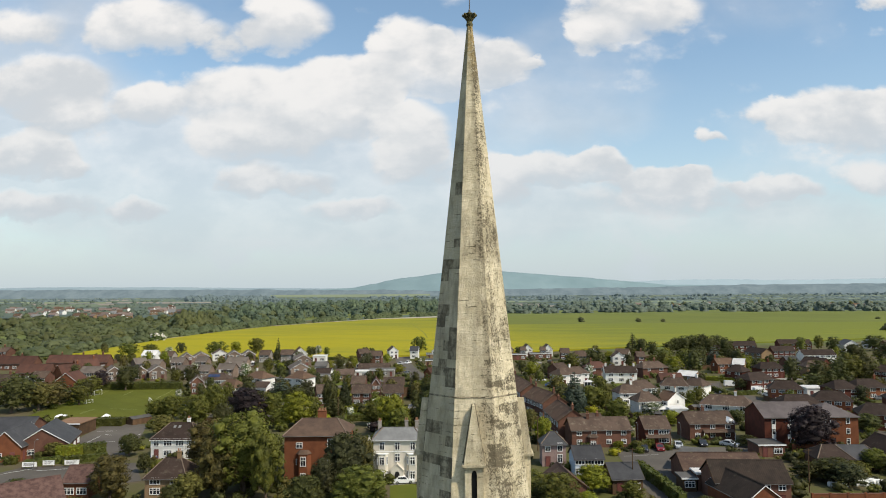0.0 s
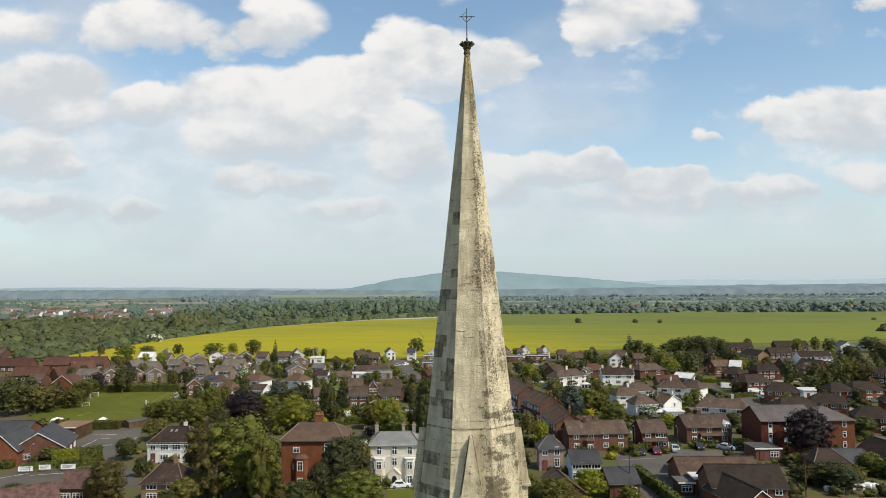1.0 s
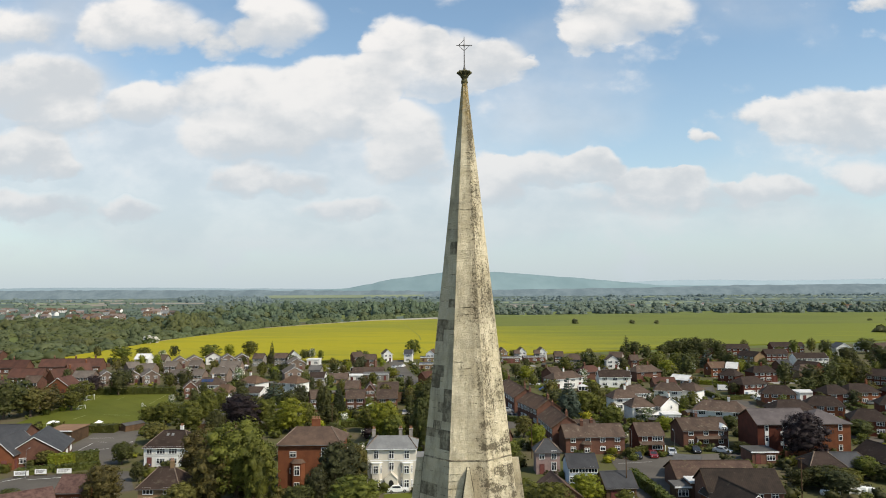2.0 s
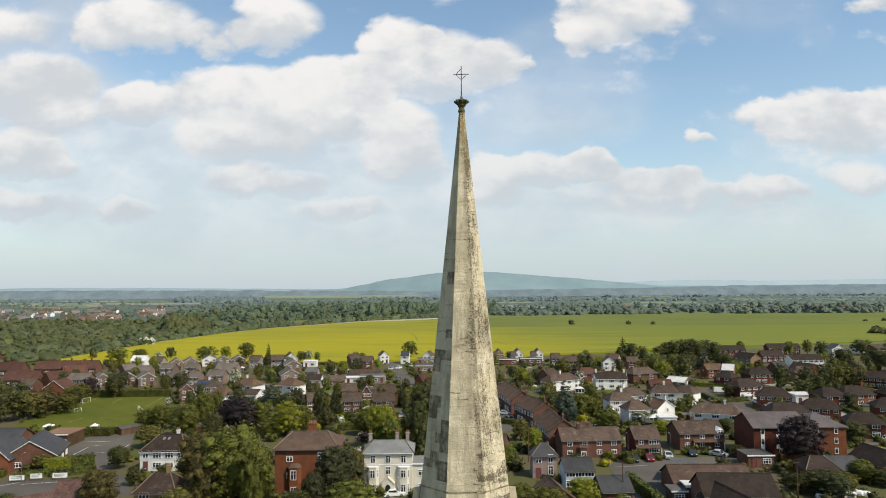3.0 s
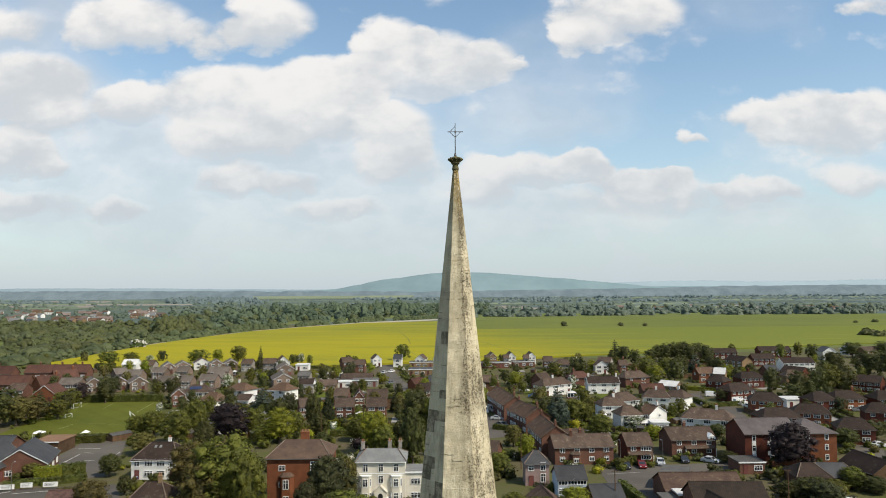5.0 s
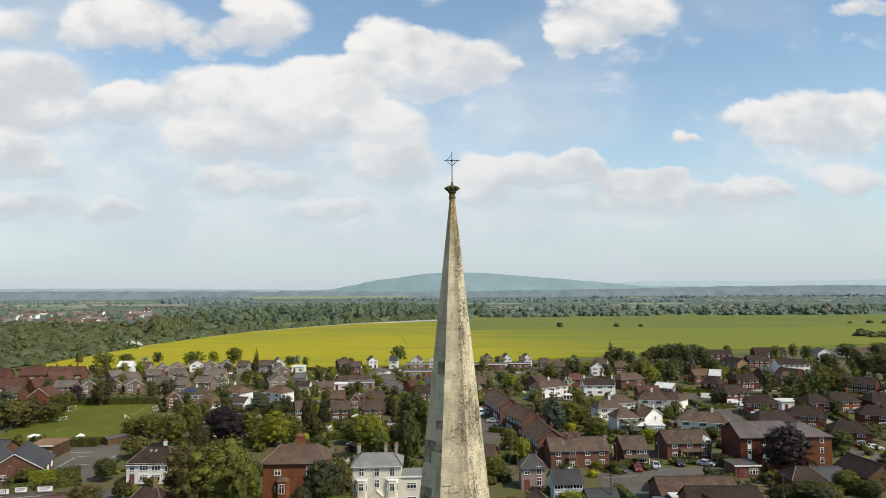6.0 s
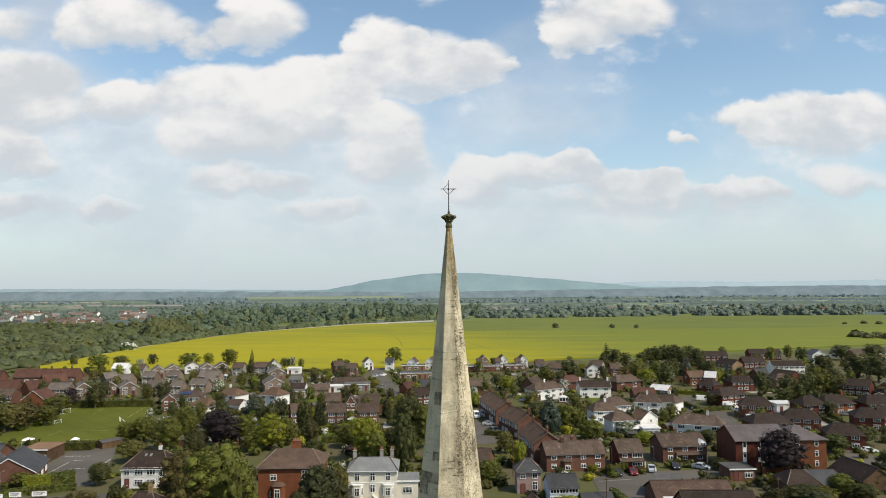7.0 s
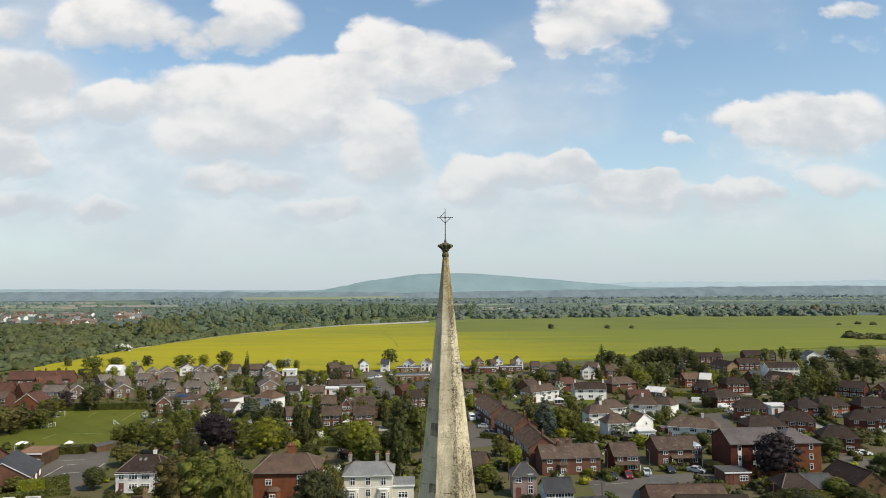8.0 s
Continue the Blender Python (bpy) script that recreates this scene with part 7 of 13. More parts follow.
house(261.4, 441.1, 54, 10.0, 8.1, 4.3, 6.5, "gable", WHITE, TILE_MID, "white rendered two-storey house with brown tiled roof", units=1, stacks=(), ends=2)
house(270.9, 425.2, 25, 35.0, 6.9, 4.3, 6.5, "gable", BUFF, TILE_MID, "buff brick two-storey terrace with brown tiled roof", units=4, stacks=())
house(242.5, 357.0, -3, 11.2, 6.9, 4.3, 6.5, "gable", BUFF, TILE_MID, "buff brick two-storey house with brown tiled roof", units=3, stacks=())
house(174.3, 244.7, -2, 6.2, 8.0, 4.3, 6.5, "gable", BRICK, TILE_MID, "red brick two-storey semi-detached pair with brown tiled roof", units=2)
house(144.1, 198.2, -2, 5.0, 8.0, 4.3, 6.5, "gable", BRICK, TILE_MID, "red brick two-storey semi-detached pair with brown tiled roof", units=2)
house(214.6, 299.0, -3, 7.6, 8.0, 4.3, 6.5, "gable", BRICK, TILE_MID, "red brick two-storey semi-detached pair with brown tiled roof", units=2)
house(168.1, 220.9, -2, 5.6, 8.0, 4.3, 6.5, "gable", BRICK, TILE_MID, "red brick two-storey semi-detached pair with brown tiled roof", units=2)
house(-166.2, 273.3, -2, 7.0, 8.0, 4.3, 6.5, "gable", BRICK, TILE_MID, "red brick two-storey semi-detached pair with brown tiled roof", units=2)
house(-153.5, 235.5, -2, 6.0, 8.0, 4.3, 6.5, "gable", BRICK, TILE_MID, "red brick two-storey semi-detached pair with brown tiled roof", units=2)
house(-252.3, 409.1, -3, 10.7, 8.0, 4.3, 6.5, "gable", BRICK, TILE_MID, "red brick two-storey semi-detached pair with brown tiled roof", units=2)
house(118.1, 161.1, -2, 4.1, 8.0, 4.3, 6.5, "gable", BRICK, TILE_BROWN, "red brick two-storey semi-detached pair with brown tiled roof", units=2)

# ---- trees ----
grove_green = Grove("broadleaf_tree", GREEN, "full green broadleaf tree in summer leaf", form="broad", leaves=6000, size=0.145, lobes=95, crown=(3.7, 0.8, 10.0), seed=38, shapes=4)
mid_green = Grove("broadleaf_tree", GREEN, "full green broadleaf tree in summer leaf", form="broad", lobes=55, crown=(3.7, 0.6, 10.0), seed=26, shapes=3, leaves=1400, size=0.24)
grove_deep = Grove("dark_broadleaf_tree", DEEP, "dense dark green broadleaf tree", form="broad", leaves=6000, size=0.145, lobes=95, crown=(3.7, 0.8, 10.0), seed=31, shapes=3)
mid_deep = Grove("dark_broadleaf_tree", DEEP, "dense dark green broadleaf tree", form="broad", lobes=55, crown=(3.7, 0.6, 10.0), seed=21, shapes=3, leaves=1400, size=0.24)
grove_lime = Grove("yellow_green_tree", LIME, "bright yellow-green young broadleaf tree", form="broad", leaves=6000, size=0.145, lobes=95, crown=(3.7, 0.8, 10.0), seed=31, shapes=3)
mid_lime = Grove("yellow_green_tree", LIME, "bright yellow-green young broadleaf tree", form="broad", lobes=55, crown=(3.7, 0.6, 10.0), seed=21, shapes=3, leaves=1400, size=0.24)
grove_olive = Grove("olive_green_tree", OLIVE, "pale olive-green feathery tree", form="broad", leaves=6000, size=0.145, lobes=95, crown=(3.7, 0.8, 10.0), seed=38, shapes=3)
mid_olive = Grove("olive_green_tree", OLIVE, "pale olive-green feathery tree", form="broad", lobes=55, crown=(3.7, 0.6, 10.0), seed=26, shapes=3, leaves=1400, size=0.24)
grove_copper = Grove("copper_beech", COPPER, "dark purple copper beech tree", form="broad", leaves=6500, size=0.145, lobes=95, crown=(3.7, 0.8, 10.0), seed=45, shapes=3)
mid_copper = Grove("copper_beech", COPPER, "dark purple copper beech tree", form="broad", lobes=55, crown=(3.7, 0.6, 10.0), seed=31, shapes=3, leaves=1400, size=0.24)
grove_brownish = Grove("bronze_leaved_tree", BROWNISH, "bronze-green broadleaf tree in a garden", form="broad", leaves=6000, size=0.145, lobes=95, crown=(3.7, 0.8, 10.0), seed=59, shapes=3)
mid_brownish = Grove("bronze_leaved_tree", BROWNISH, "bronze-green broadleaf tree in a garden", form="broad", lobes=55, crown=(3.7, 0.6, 10.0), seed=41, shapes=3, leaves=1400, size=0.24)
grove_bluefir = Grove("blue_conifer", BLUEFIR, "blue-green spreading cedar in a garden", form="cone", leaves=9000, size=0.15, lobes=15, crown=(2.6, 0.3, 10.0), seed=52, shapes=3)
mid_bluefir = Grove("blue_conifer", BLUEFIR, "blue-green spreading cedar in a garden", form="cone", lobes=10, crown=(2.6, 0.3, 10.0), seed=36, shapes=3, leaves=1400, size=0.24)
grove_fir = Grove("dark_conifer", FIR, "dark narrow conifer in a garden", form="cone", leaves=9000, size=0.15, lobes=15, crown=(2.6, 0.3, 10.0), seed=24, shapes=3)
mid_fir = Grove("dark_conifer", FIR, "dark narrow conifer in a garden", form="cone", lobes=10, crown=(2.6, 0.3, 10.0), seed=16, shapes=3, leaves=1400, size=0.24)
mid_gold = Grove("golden_shrub", GOLD, "golden-leaved small garden tree", form="broad", lobes=55, crown=(3.7, 0.6, 10.0), seed=21, shapes=3, leaves=1400, size=0.24)
grove_blossom = Grove("blossoming_tree", BLOSSOM, "hawthorn covered in white blossom", form="broad", leaves=6000, size=0.145, lobes=95, crown=(3.7, 0.8, 10.0), seed=52, shapes=3)
mid_blossom = Grove("blossoming_tree", BLOSSOM, "hawthorn covered in white blossom", form="broad", lobes=55, crown=(3.7, 0.6, 10.0), seed=36, shapes=3, leaves=1400, size=0.24)
grove_green.at(-37.7, 134.9, 15.3, 16.1)
grove_olive.at(-47.1, 143.8, 12.2, 10.5)
grove_green.at(-32.3, 130.2, 12.5, 7.7)
grove_olive.at(-41.5, 132.1, 11.2, 9.1)
grove_brownish.at(-18.5, 134.5, 11.3, 11.2)
grove_brownish.at(-21.9, 130.0, 7.7, 6.1)
grove_green.at(-14.3, 123.3, 7.8, 11.5)
grove_deep.at(-23.9, 123.5, 6.3, 7.8)
grove_olive.at(-15.9, 141.0, 9.4, 5.2)
grove_olive.at(-60.5, 130.8, 8.3, 8.6)
grove_olive.at(-69.7, 140.2, 4.5, 6.4)
grove_deep.at(-72.4, 165.6, 5.1, 6.1)
grove_olive.at(-89.3, 164.9, 3.6, 5.5)
grove_deep.at(-78.5, 132.9, 3.6, 5.7)
grove_deep.at(-62.7, 150.7, 4.1, 3.3)
grove_olive.at(-45.9, 128.8, 5.4, 6.7)
grove_deep.at(-47.7, 125.6, 4.3, 5.0)
grove_green.at(15.0, 127.5, 5.9, 7.4)
grove_green.at(19.2, 122.7, 6.6, 8.7)
grove_lime.at(27.0, 133.5, 5.3, 7.8)
grove_green.at(33.2, 128.8, 3.5, 4.6)
grove_lime.at(24.2, 124.1, 3.0, 5.2)
grove_copper.at(82.5, 163.1, 11.2, 12.1)
grove_deep.at(75.4, 140.1, 4.7, 9.7)
grove_deep.at(70.4, 141.1, 3.8, 5.8)
grove_deep.at(87.5, 148.4, 3.7, 6.3)
grove_brownish.at(75.4, 136.2, 4.6, 7.6)
grove_deep.at(60.5, 116.0, 4.0, 6.0)
grove_deep.at(42.6, 118.7, 3.6, 6.0)
grove_deep.at(71.6, 170.9, 2.9, 5.4)
grove_deep.at(108.8, 186.3, 5.1, 7.8)
grove_deep.at(-3.8, 173.0, 13.4, 7.0)
mid_deep.at(-11.0, 268.8, 7.3, 4.7)
grove_olive.at(45.0, 168.7, 2.2, 3.6)
grove_lime.at(40.9, 170.5, 1.8, 3.0)
grove_deep.at(16.8, 125.9, 4.8, 5.2)
mid_deep.at(-135.1, 224.6, 11.4, 14.7)
mid_olive.at(-129.5, 229.5, 8.9, 11.5)
mid_fir.at(-131.2, 246.8, 9.6, 6.7)
mid_green.at(-122.1, 240.4, 6.6, 8.6)
mid_deep.at(-128.9, 259.7, 5.7, 5.8)
grove_deep.at(-10.1, 190.0, 6.6, 6.9)
grove_lime.at(-18.6, 210.8, 6.5, 8.5)
grove_green.at(-20.2, 202.2, 5.5, 6.5)
grove_deep.at(-28.5, 194.4, 3.8, 6.3)
mid_olive.at(-5.6, 149.3, 6.9, 2.4)
mid_copper.at(-131.5, 276.1, 7.8, 7.3)
mid_deep.at(-122.2, 275.4, 9.2, 9.7)
mid_green.at(-129.0, 262.7, 7.2, 9.8)
mid_deep.at(-126.5, 247.5, 5.6, 8.0)
mid_green.at(-180.2, 410.1, 8.8, 15.0)
mid_green.at(-174.8, 427.1, 6.6, 11.8)
mid_deep.at(-99.8, 282.8, 8.7, 9.1)
mid_blossom.at(-93.0, 251.2, 3.6, 3.0)
mid_blossom.at(-80.8, 231.7, 4.1, 6.7)
mid_deep.at(-86.5, 265.3, 6.1, 5.4)
grove_green.at(-84.6, 211.5, 6.1, 7.4)
grove_green.at(-79.6, 211.1, 7.2, 9.1)
grove_green.at(-69.3, 199.8, 9.1, 10.3)
grove_green.at(-67.3, 210.3, 10.9, 8.0)
mid_green.at(-71.0, 235.6, 8.1, 6.9)
mid_deep.at(-67.4, 245.1, 7.1, 8.2)
grove_deep.at(-56.6, 183.6, 9.1, 7.0)
grove_olive.at(-73.5, 187.6, 5.7, 8.2)
grove_copper.at(-55.8, 202.3, 10.5, 13.3)
grove_green.at(-50.2, 209.1, 8.3, 8.7)
grove_lime.at(-41.1, 199.9, 9.8, 10.8)
grove_green.at(-45.3, 198.2, 5.3, 8.2)
grove_green.at(-38.0, 208.2, 7.2, 6.0)
grove_deep.at(-35.1, 219.8, 10.6, 5.8)
grove_fir.at(-31.1, 223.7, 10.7, 6.2)
grove_deep.at(-31.6, 207.8, 6.7, 6.1)
mid_bluefir.at(-58.4, 255.1, 8.2, 10.5)
mid_gold.at(-60.5, 285.1, 4.2, 5.6)
mid_brownish.at(-48.0, 248.9, 7.1, 7.7)
mid_deep.at(-48.2, 233.9, 7.2, 7.7)
grove_lime.at(-13.7, 183.6, 11.3, 9.3)
grove_green.at(-19.6, 199.8, 6.9, 6.5)
grove_deep.at(-6.8, 189.1, 8.0, 6.5)
grove_deep.at(-3.3, 202.2, 14.4, 10.8)
grove_green.at(1.4, 198.4, 12.2, 8.1)
mid_fir.at(-11.6, 249.3, 8.5, 4.0)
grove_green.at(-11.4, 180.6, 8.3, 7.4)
mid_gold.at(0.2, 209.3, 2.7, 2.0)
grove_deep.at(-31.4, 187.7, 4.6, 4.0)
mid_green.at(-131.5, 413.9, 8.9, 14.5)
mid_lime.at(-122.7, 421.9, 8.1, 8.4)
mid_green.at(-110.4, 420.7, 10.4, 11.8)
mid_fir.at(-97.2, 419.3, 10.7, 4.5)
mid_green.at(-66.3, 404.6, 6.0, 4.6)
mid_green.at(-14.9, 423.4, 10.6, 10.8)
mid_green.at(-17.3, 231.7, 3.2, 5.6)
mid_lime.at(-54.6, 341.5, 4.5, 6.1)
mid_green.at(-45.8, 355.4, 5.5, 7.4)
mid_deep.at(-49.8, 345.1, 4.8, 5.0)
mid_lime.at(-20.3, 323.2, 3.8, 7.2)
mid_deep.at(-75.2, 327.9, 5.1, 7.0)
mid_deep.at(-85.2, 348.3, 5.4, 4.6)
grove_bluefir.at(39.1, 217.0, 13.0, 10.3)
grove_green.at(45.4, 222.6, 7.8, 9.2)
grove_lime.at(38.0, 225.8, 4.2, 5.5)
mid_deep.at(38.1, 237.3, 6.5, 7.7)
grove_green.at(48.9, 222.3, 6.4, 6.6)
grove_green.at(48.4, 202.2, 6.6, 8.4)
mid_lime.at(37.7, 309.4, 6.5, 9.5)
mid_deep.at(43.7, 308.8, 6.0, 6.2)
grove_fir.at(63.2, 216.9, 8.1, 6.6)
grove_blossom.at(61.2, 212.9, 4.2, 7.2)
grove_lime.at(61.8, 197.7, 4.2, 6.7)
mid_deep.at(73.5, 351.1, 8.8, 11.5)
mid_lime.at(82.4, 359.5, 6.5, 7.1)
mid_deep.at(62.3, 316.0, 7.4, 7.7)
mid_fir.at(110.0, 420.2, 12.6, 10.4)
mid_deep.at(110.7, 404.6, 9.6, 10.0)
mid_deep.at(112.9, 389.9, 9.2, 7.8)
mid_green.at(109.0, 357.0, 7.9, 11.9)
mid_deep.at(125.8, 403.1, 7.6, 10.1)
mid_deep.at(132.2, 408.5, 9.7, 10.9)
mid_deep.at(136.6, 408.0, 11.0, 11.0)
mid_deep.at(143.2, 413.6, 10.8, 11.2)
mid_deep.at(143.4, 401.3, 12.1, 11.5)
mid_deep.at(143.6, 389.7, 12.3, 11.3)
mid_deep.at(154.4, 406.2, 11.0, 10.4)
mid_deep.at(154.3, 394.3, 10.6, 10.8)
mid_bluefir.at(132.9, 354.8, 10.1, 10.3)
mid_deep.at(122.6, 346.6, 9.9, 10.6)
mid_green.at(115.8, 347.3, 8.8, 9.9)
mid_lime.at(105.1, 331.3, 6.5, 11.1)
mid_deep.at(137.5, 338.7, 9.4, 8.8)
mid_deep.at(107.7, 312.1, 11.1, 10.6)
mid_deep.at(134.4, 309.8, 7.4, 6.5)
mid_deep.at(156.9, 348.0, 4.1, 6.1)
mid_deep.at(137.4, 284.9, 10.2, 8.1)
mid_deep.at(140.2, 270.3, 10.7, 11.2)
mid_deep.at(152.4, 279.2, 10.7, 10.2)
mid_green.at(158.8, 281.6, 11.9, 11.4)
mid_deep.at(165.3, 284.1, 11.3, 11.6)
mid_green.at(172.4, 289.7, 8.3, 8.1)
mid_deep.at(143.4, 270.0, 7.5, 9.8)
mid_deep.at(135.8, 264.0, 6.3, 8.6)
mid_deep.at(209.1, 367.1, 8.8, 13.5)
mid_green.at(203.8, 410.6, 9.8, 7.3)
mid_green.at(221.6, 425.3, 9.5, 6.9)
mid_deep.at(252.7, 422.1, 9.5, 15.7)
mid_deep.at(213.3, 342.7, 11.5, 19.3)
mid_deep.at(209.6, 322.0, 12.9, 15.3)
mid_deep.at(270.7, 420.2, 10.1, 14.3)
grove_deep.at(80.6, 200.0, 3.9, 7.0)
grove_deep.at(76.5, 201.7, 3.6, 5.2)
mid_deep.at(122.5, 195.6, 5.4, 10.4)
grove_deep.at(111.7, 190.8, 3.8, 8.9)
mid_deep.at(111.0, 197.9, 3.1, 4.4)
grove_olive.at(22.5, 191.6, 5.9, 5.6)
grove_lime.at(23.6, 175.5, 6.8, 5.2)
grove_green.at(15.8, 163.4, 5.0, 6.7)
mid_green.at(31.3, 379.0, 6.5, 6.1)
mid_green.at(59.5, 335.4, 7.9, 9.8)
mid_green.at(183.4, 429.4, 8.5, 6.7)
mid_green.at(188.7, 396.7, 6.9, 8.4)
mid_deep.at(221.3, 408.8, 9.8, 8.9)
mid_deep.at(97.6, 273.7, 5.4, 4.7)
mid_deep.at(108.8, 263.5, 4.6, 6.9)
grove_deep.at(82.5, 155.6, 3.7, 5.8)
grove_green.at(82.9, 146.4, 2.5, 6.3)
grove_deep.at(90.4, 145.1, 3.4, 7.0)
grove_deep.at(105.5, 157.7, 7.5, 9.3)
grove_deep.at(96.4, 151.7, 4.8, 7.3)
grove_green.at(87.5, 148.1, 4.7, 6.3)
mid_copper.at(172.8, 261.0, 6.2, 12.5)
grove_deep.at(76.3, 143.0, 3.9, 6.7)
mid_olive.at(-128.6, 235.2, 8.9, 15.1)
mid_fir.at(-136.4, 255.5, 7.8, 6.0)
mid_deep.at(-140.6, 240.7, 10.9, 15.7)
mid_deep.at(172.7, 248.7, 7.9, 14.6)
mid_green.at(-79.8, 295.5, 5.0, 4.5)
mid_green.at(1.6, 287.8, 4.3, 4.1)
mid_brownish.at(-20.0, 247.1, 4.4, 3.3)
mid_brownish.at(50.7, 329.9, 3.6, 3.6)
mid_deep.at(70.9, 233.5, 5.1, 5.0)
mid_lime.at(-143.2, 366.8, 7.4, 6.3)
mid_green.at(38.1, 287.5, 5.1, 4.0)
mid_green.at(107.2, 223.5, 6.2, 4.7)
mid_green.at(105.3, 345.5, 6.8, 6.1)
mid_deep.at(5.7, 274.0, 5.4, 4.5)
mid_green.at(-169.8, 323.6, 5.2, 3.8)
mid_deep.at(-29.7, 284.7, 5.7, 5.8)
mid_green.at(-192.8, 376.3, 5.1, 4.7)
mid_deep.at(197.0, 309.1, 4.9, 3.7)
mid_lime.at(-1.5, 293.0, 6.1, 5.5)
mid_lime.at(-10.6, 263.9, 4.5, 3.6)
mid_deep.at(41.6, 407.7, 5.2, 4.7)
mid_green.at(-35.9, 267.7, 6.5, 4.6)
mid_deep.at(202.0, 327.4, 5.3, 4.8)
mid_deep.at(146.3, 369.2, 6.8, 7.0)
mid_olive.at(-104.4, 316.5, 6.3, 4.6)
mid_deep.at(88.3, 343.9, 6.7, 7.0)
mid_deep.at(151.1, 292.1, 4.4, 3.3)
mid_brownish.at(-37.6, 252.3, 3.8, 3.5)
mid_brownish.at(-157.9, 429.9, 7.3, 7.3)
mid_lime.at(121.6, 393.1, 5.3, 5.1)
mid_deep.at(224.3, 357.7, 4.5, 3.2)
mid_deep.at(123.0, 231.9, 5.8, 4.1)
mid_green.at(16.3, 347.0, 3.6, 3.2)
mid_olive.at(-51.7, 350.0, 6.9, 6.0)
mid_deep.at(119.9, 335.5, 6.0, 5.3)
mid_green.at(-191.8, 395.2, 4.0, 2.9)
mid_brownish.at(18.2, 296.5, 4.1, 3.0)
mid_green.at(47.1, 317.9, 4.3, 3.5)
mid_brownish.at(-173.0, 379.3, 5.0, 4.6)
mid_olive.at(82.6, 393.5, 7.0, 5.1)
mid_green.at(22.8, 264.7, 3.8, 3.2)
mid_blossom.at(177.1, 304.0, 7.1, 6.9)
mid_green.at(25.2, 316.7, 3.9, 3.2)
mid_green.at(-26.8, 293.9, 5.8, 5.4)
mid_lime.at(-36.8, 249.4, 3.6, 2.7)
mid_green.at(-135.2, 267.4, 5.5, 5.3)
mid_deep.at(217.9, 374.9, 4.8, 4.3)
mid_olive.at(-3.4, 266.1, 7.3, 5.7)
mid_brownish.at(-37.8, 352.8, 7.2, 7.2)
mid_brownish.at(69.6, 253.0, 6.2, 5.5)
mid_olive.at(-6.9, 263.8, 4.2, 3.4)
mid_brownish.at(136.8, 236.3, 5.7, 5.5)
mid_deep.at(148.0, 231.2, 4.7, 3.8)
mid_blossom.at(-115.5, 332.0, 4.8, 4.6)
mid_green.at(100.5, 347.3, 5.8, 5.9)
mid_green.at(5.3, 262.6, 6.9, 5.8)
mid_deep.at(-73.7, 269.2, 6.2, 6.4)
mid_deep.at(101.3, 393.7, 7.2, 5.5)
mid_green.at(146.8, 323.4, 4.9, 4.4)
mid_deep.at(-40.2, 394.9, 6.1, 5.8)
mid_green.at(-62.5, 275.6, 4.0, 4.0)
mid_lime.at(20.1, 264.2, 6.2, 5.2)
mid_green.at(-43.6, 289.0, 5.6, 5.2)
mid_deep.at(81.1, 262.4, 5.8, 4.4)
mid_deep.at(-84.3, 248.6, 6.1, 4.5)
mid_deep.at(147.1, 261.9, 6.1, 5.2)
mid_brownish.at(-2.7, 332.2, 4.2, 3.0)
mid_lime.at(-43.7, 346.2, 5.0, 5.1)
mid_olive.at(-43.9, 331.5, 5.1, 4.5)
mid_green.at(-108.0, 290.4, 6.2, 5.6)
mid_lime.at(-28.8, 362.1, 5.6, 5.0)
mid_brownish.at(-38.7, 339.6, 6.9, 5.9)
mid_green.at(-55.9, 301.3, 5.6, 5.3)
mid_blossom.at(77.5, 375.1, 6.5, 5.1)
mid_green.at(-82.6, 261.4, 4.3, 4.3)
mid_green.at(-147.2, 351.5, 6.1, 4.6)
mid_green.at(75.8, 391.9, 4.9, 3.9)
mid_green.at(180.3, 313.9, 7.0, 6.6)
mid_green.at(-8.6, 259.0, 5.4, 4.0)
mid_brownish.at(119.4, 255.7, 5.1, 4.4)
mid_green.at(-93.3, 305.9, 3.6, 3.1)
mid_deep.at(97.3, 312.3, 5.0, 4.4)
mid_green.at(-80.4, 327.2, 6.9, 6.1)
mid_deep.at(-112.9, 323.2, 4.2, 3.0)
mid_blossom.at(-72.4, 412.1, 6.4, 5.0)
mid_olive.at(-116.5, 397.5, 5.4, 4.1)
mid_lime.at(136.6, 324.5, 7.4, 7.6)
mid_olive.at(8.3, 285.6, 3.6, 3.0)
mid_deep.at(167.0, 267.9, 3.5, 2.5)
mid_green.at(13.9, 298.2, 4.3, 3.7)
mid_brownish.at(-37.2, 274.5, 5.0, 4.8)
mid_olive.at(-156.3, 350.0, 6.9, 5.1)
mid_olive.at(-18.6, 249.7, 7.0, 5.8)
mid_brownish.at(-87.2, 373.7, 6.4, 5.8)
mid_green.at(227.7, 379.4, 4.2, 4.0)
mid_green.at(-158.3, 363.2, 6.9, 6.4)
mid_green.at(-4.3, 241.8, 6.4, 5.3)
mid_deep.at(173.3, 311.4, 4.7, 4.1)
mid_green.at(-109.8, 410.7, 4.1, 3.8)
mid_deep.at(18.1, 293.9, 7.1, 5.8)
mid_green.at(-98.0, 391.4, 5.1, 5.0)
mid_green.at(54.5, 253.5, 7.0, 5.7)
mid_green.at(124.9, 325.4, 7.3, 6.2)
mid_green.at(27.1, 300.2, 6.4, 4.7)
mid_green.at(81.9, 232.4, 6.2, 5.2)
mid_brownish.at(60.0, 348.9, 4.9, 5.1)
mid_green.at(-44.4, 262.7, 4.3, 3.4)
mid_green.at(122.0, 226.7, 5.4, 5.3)
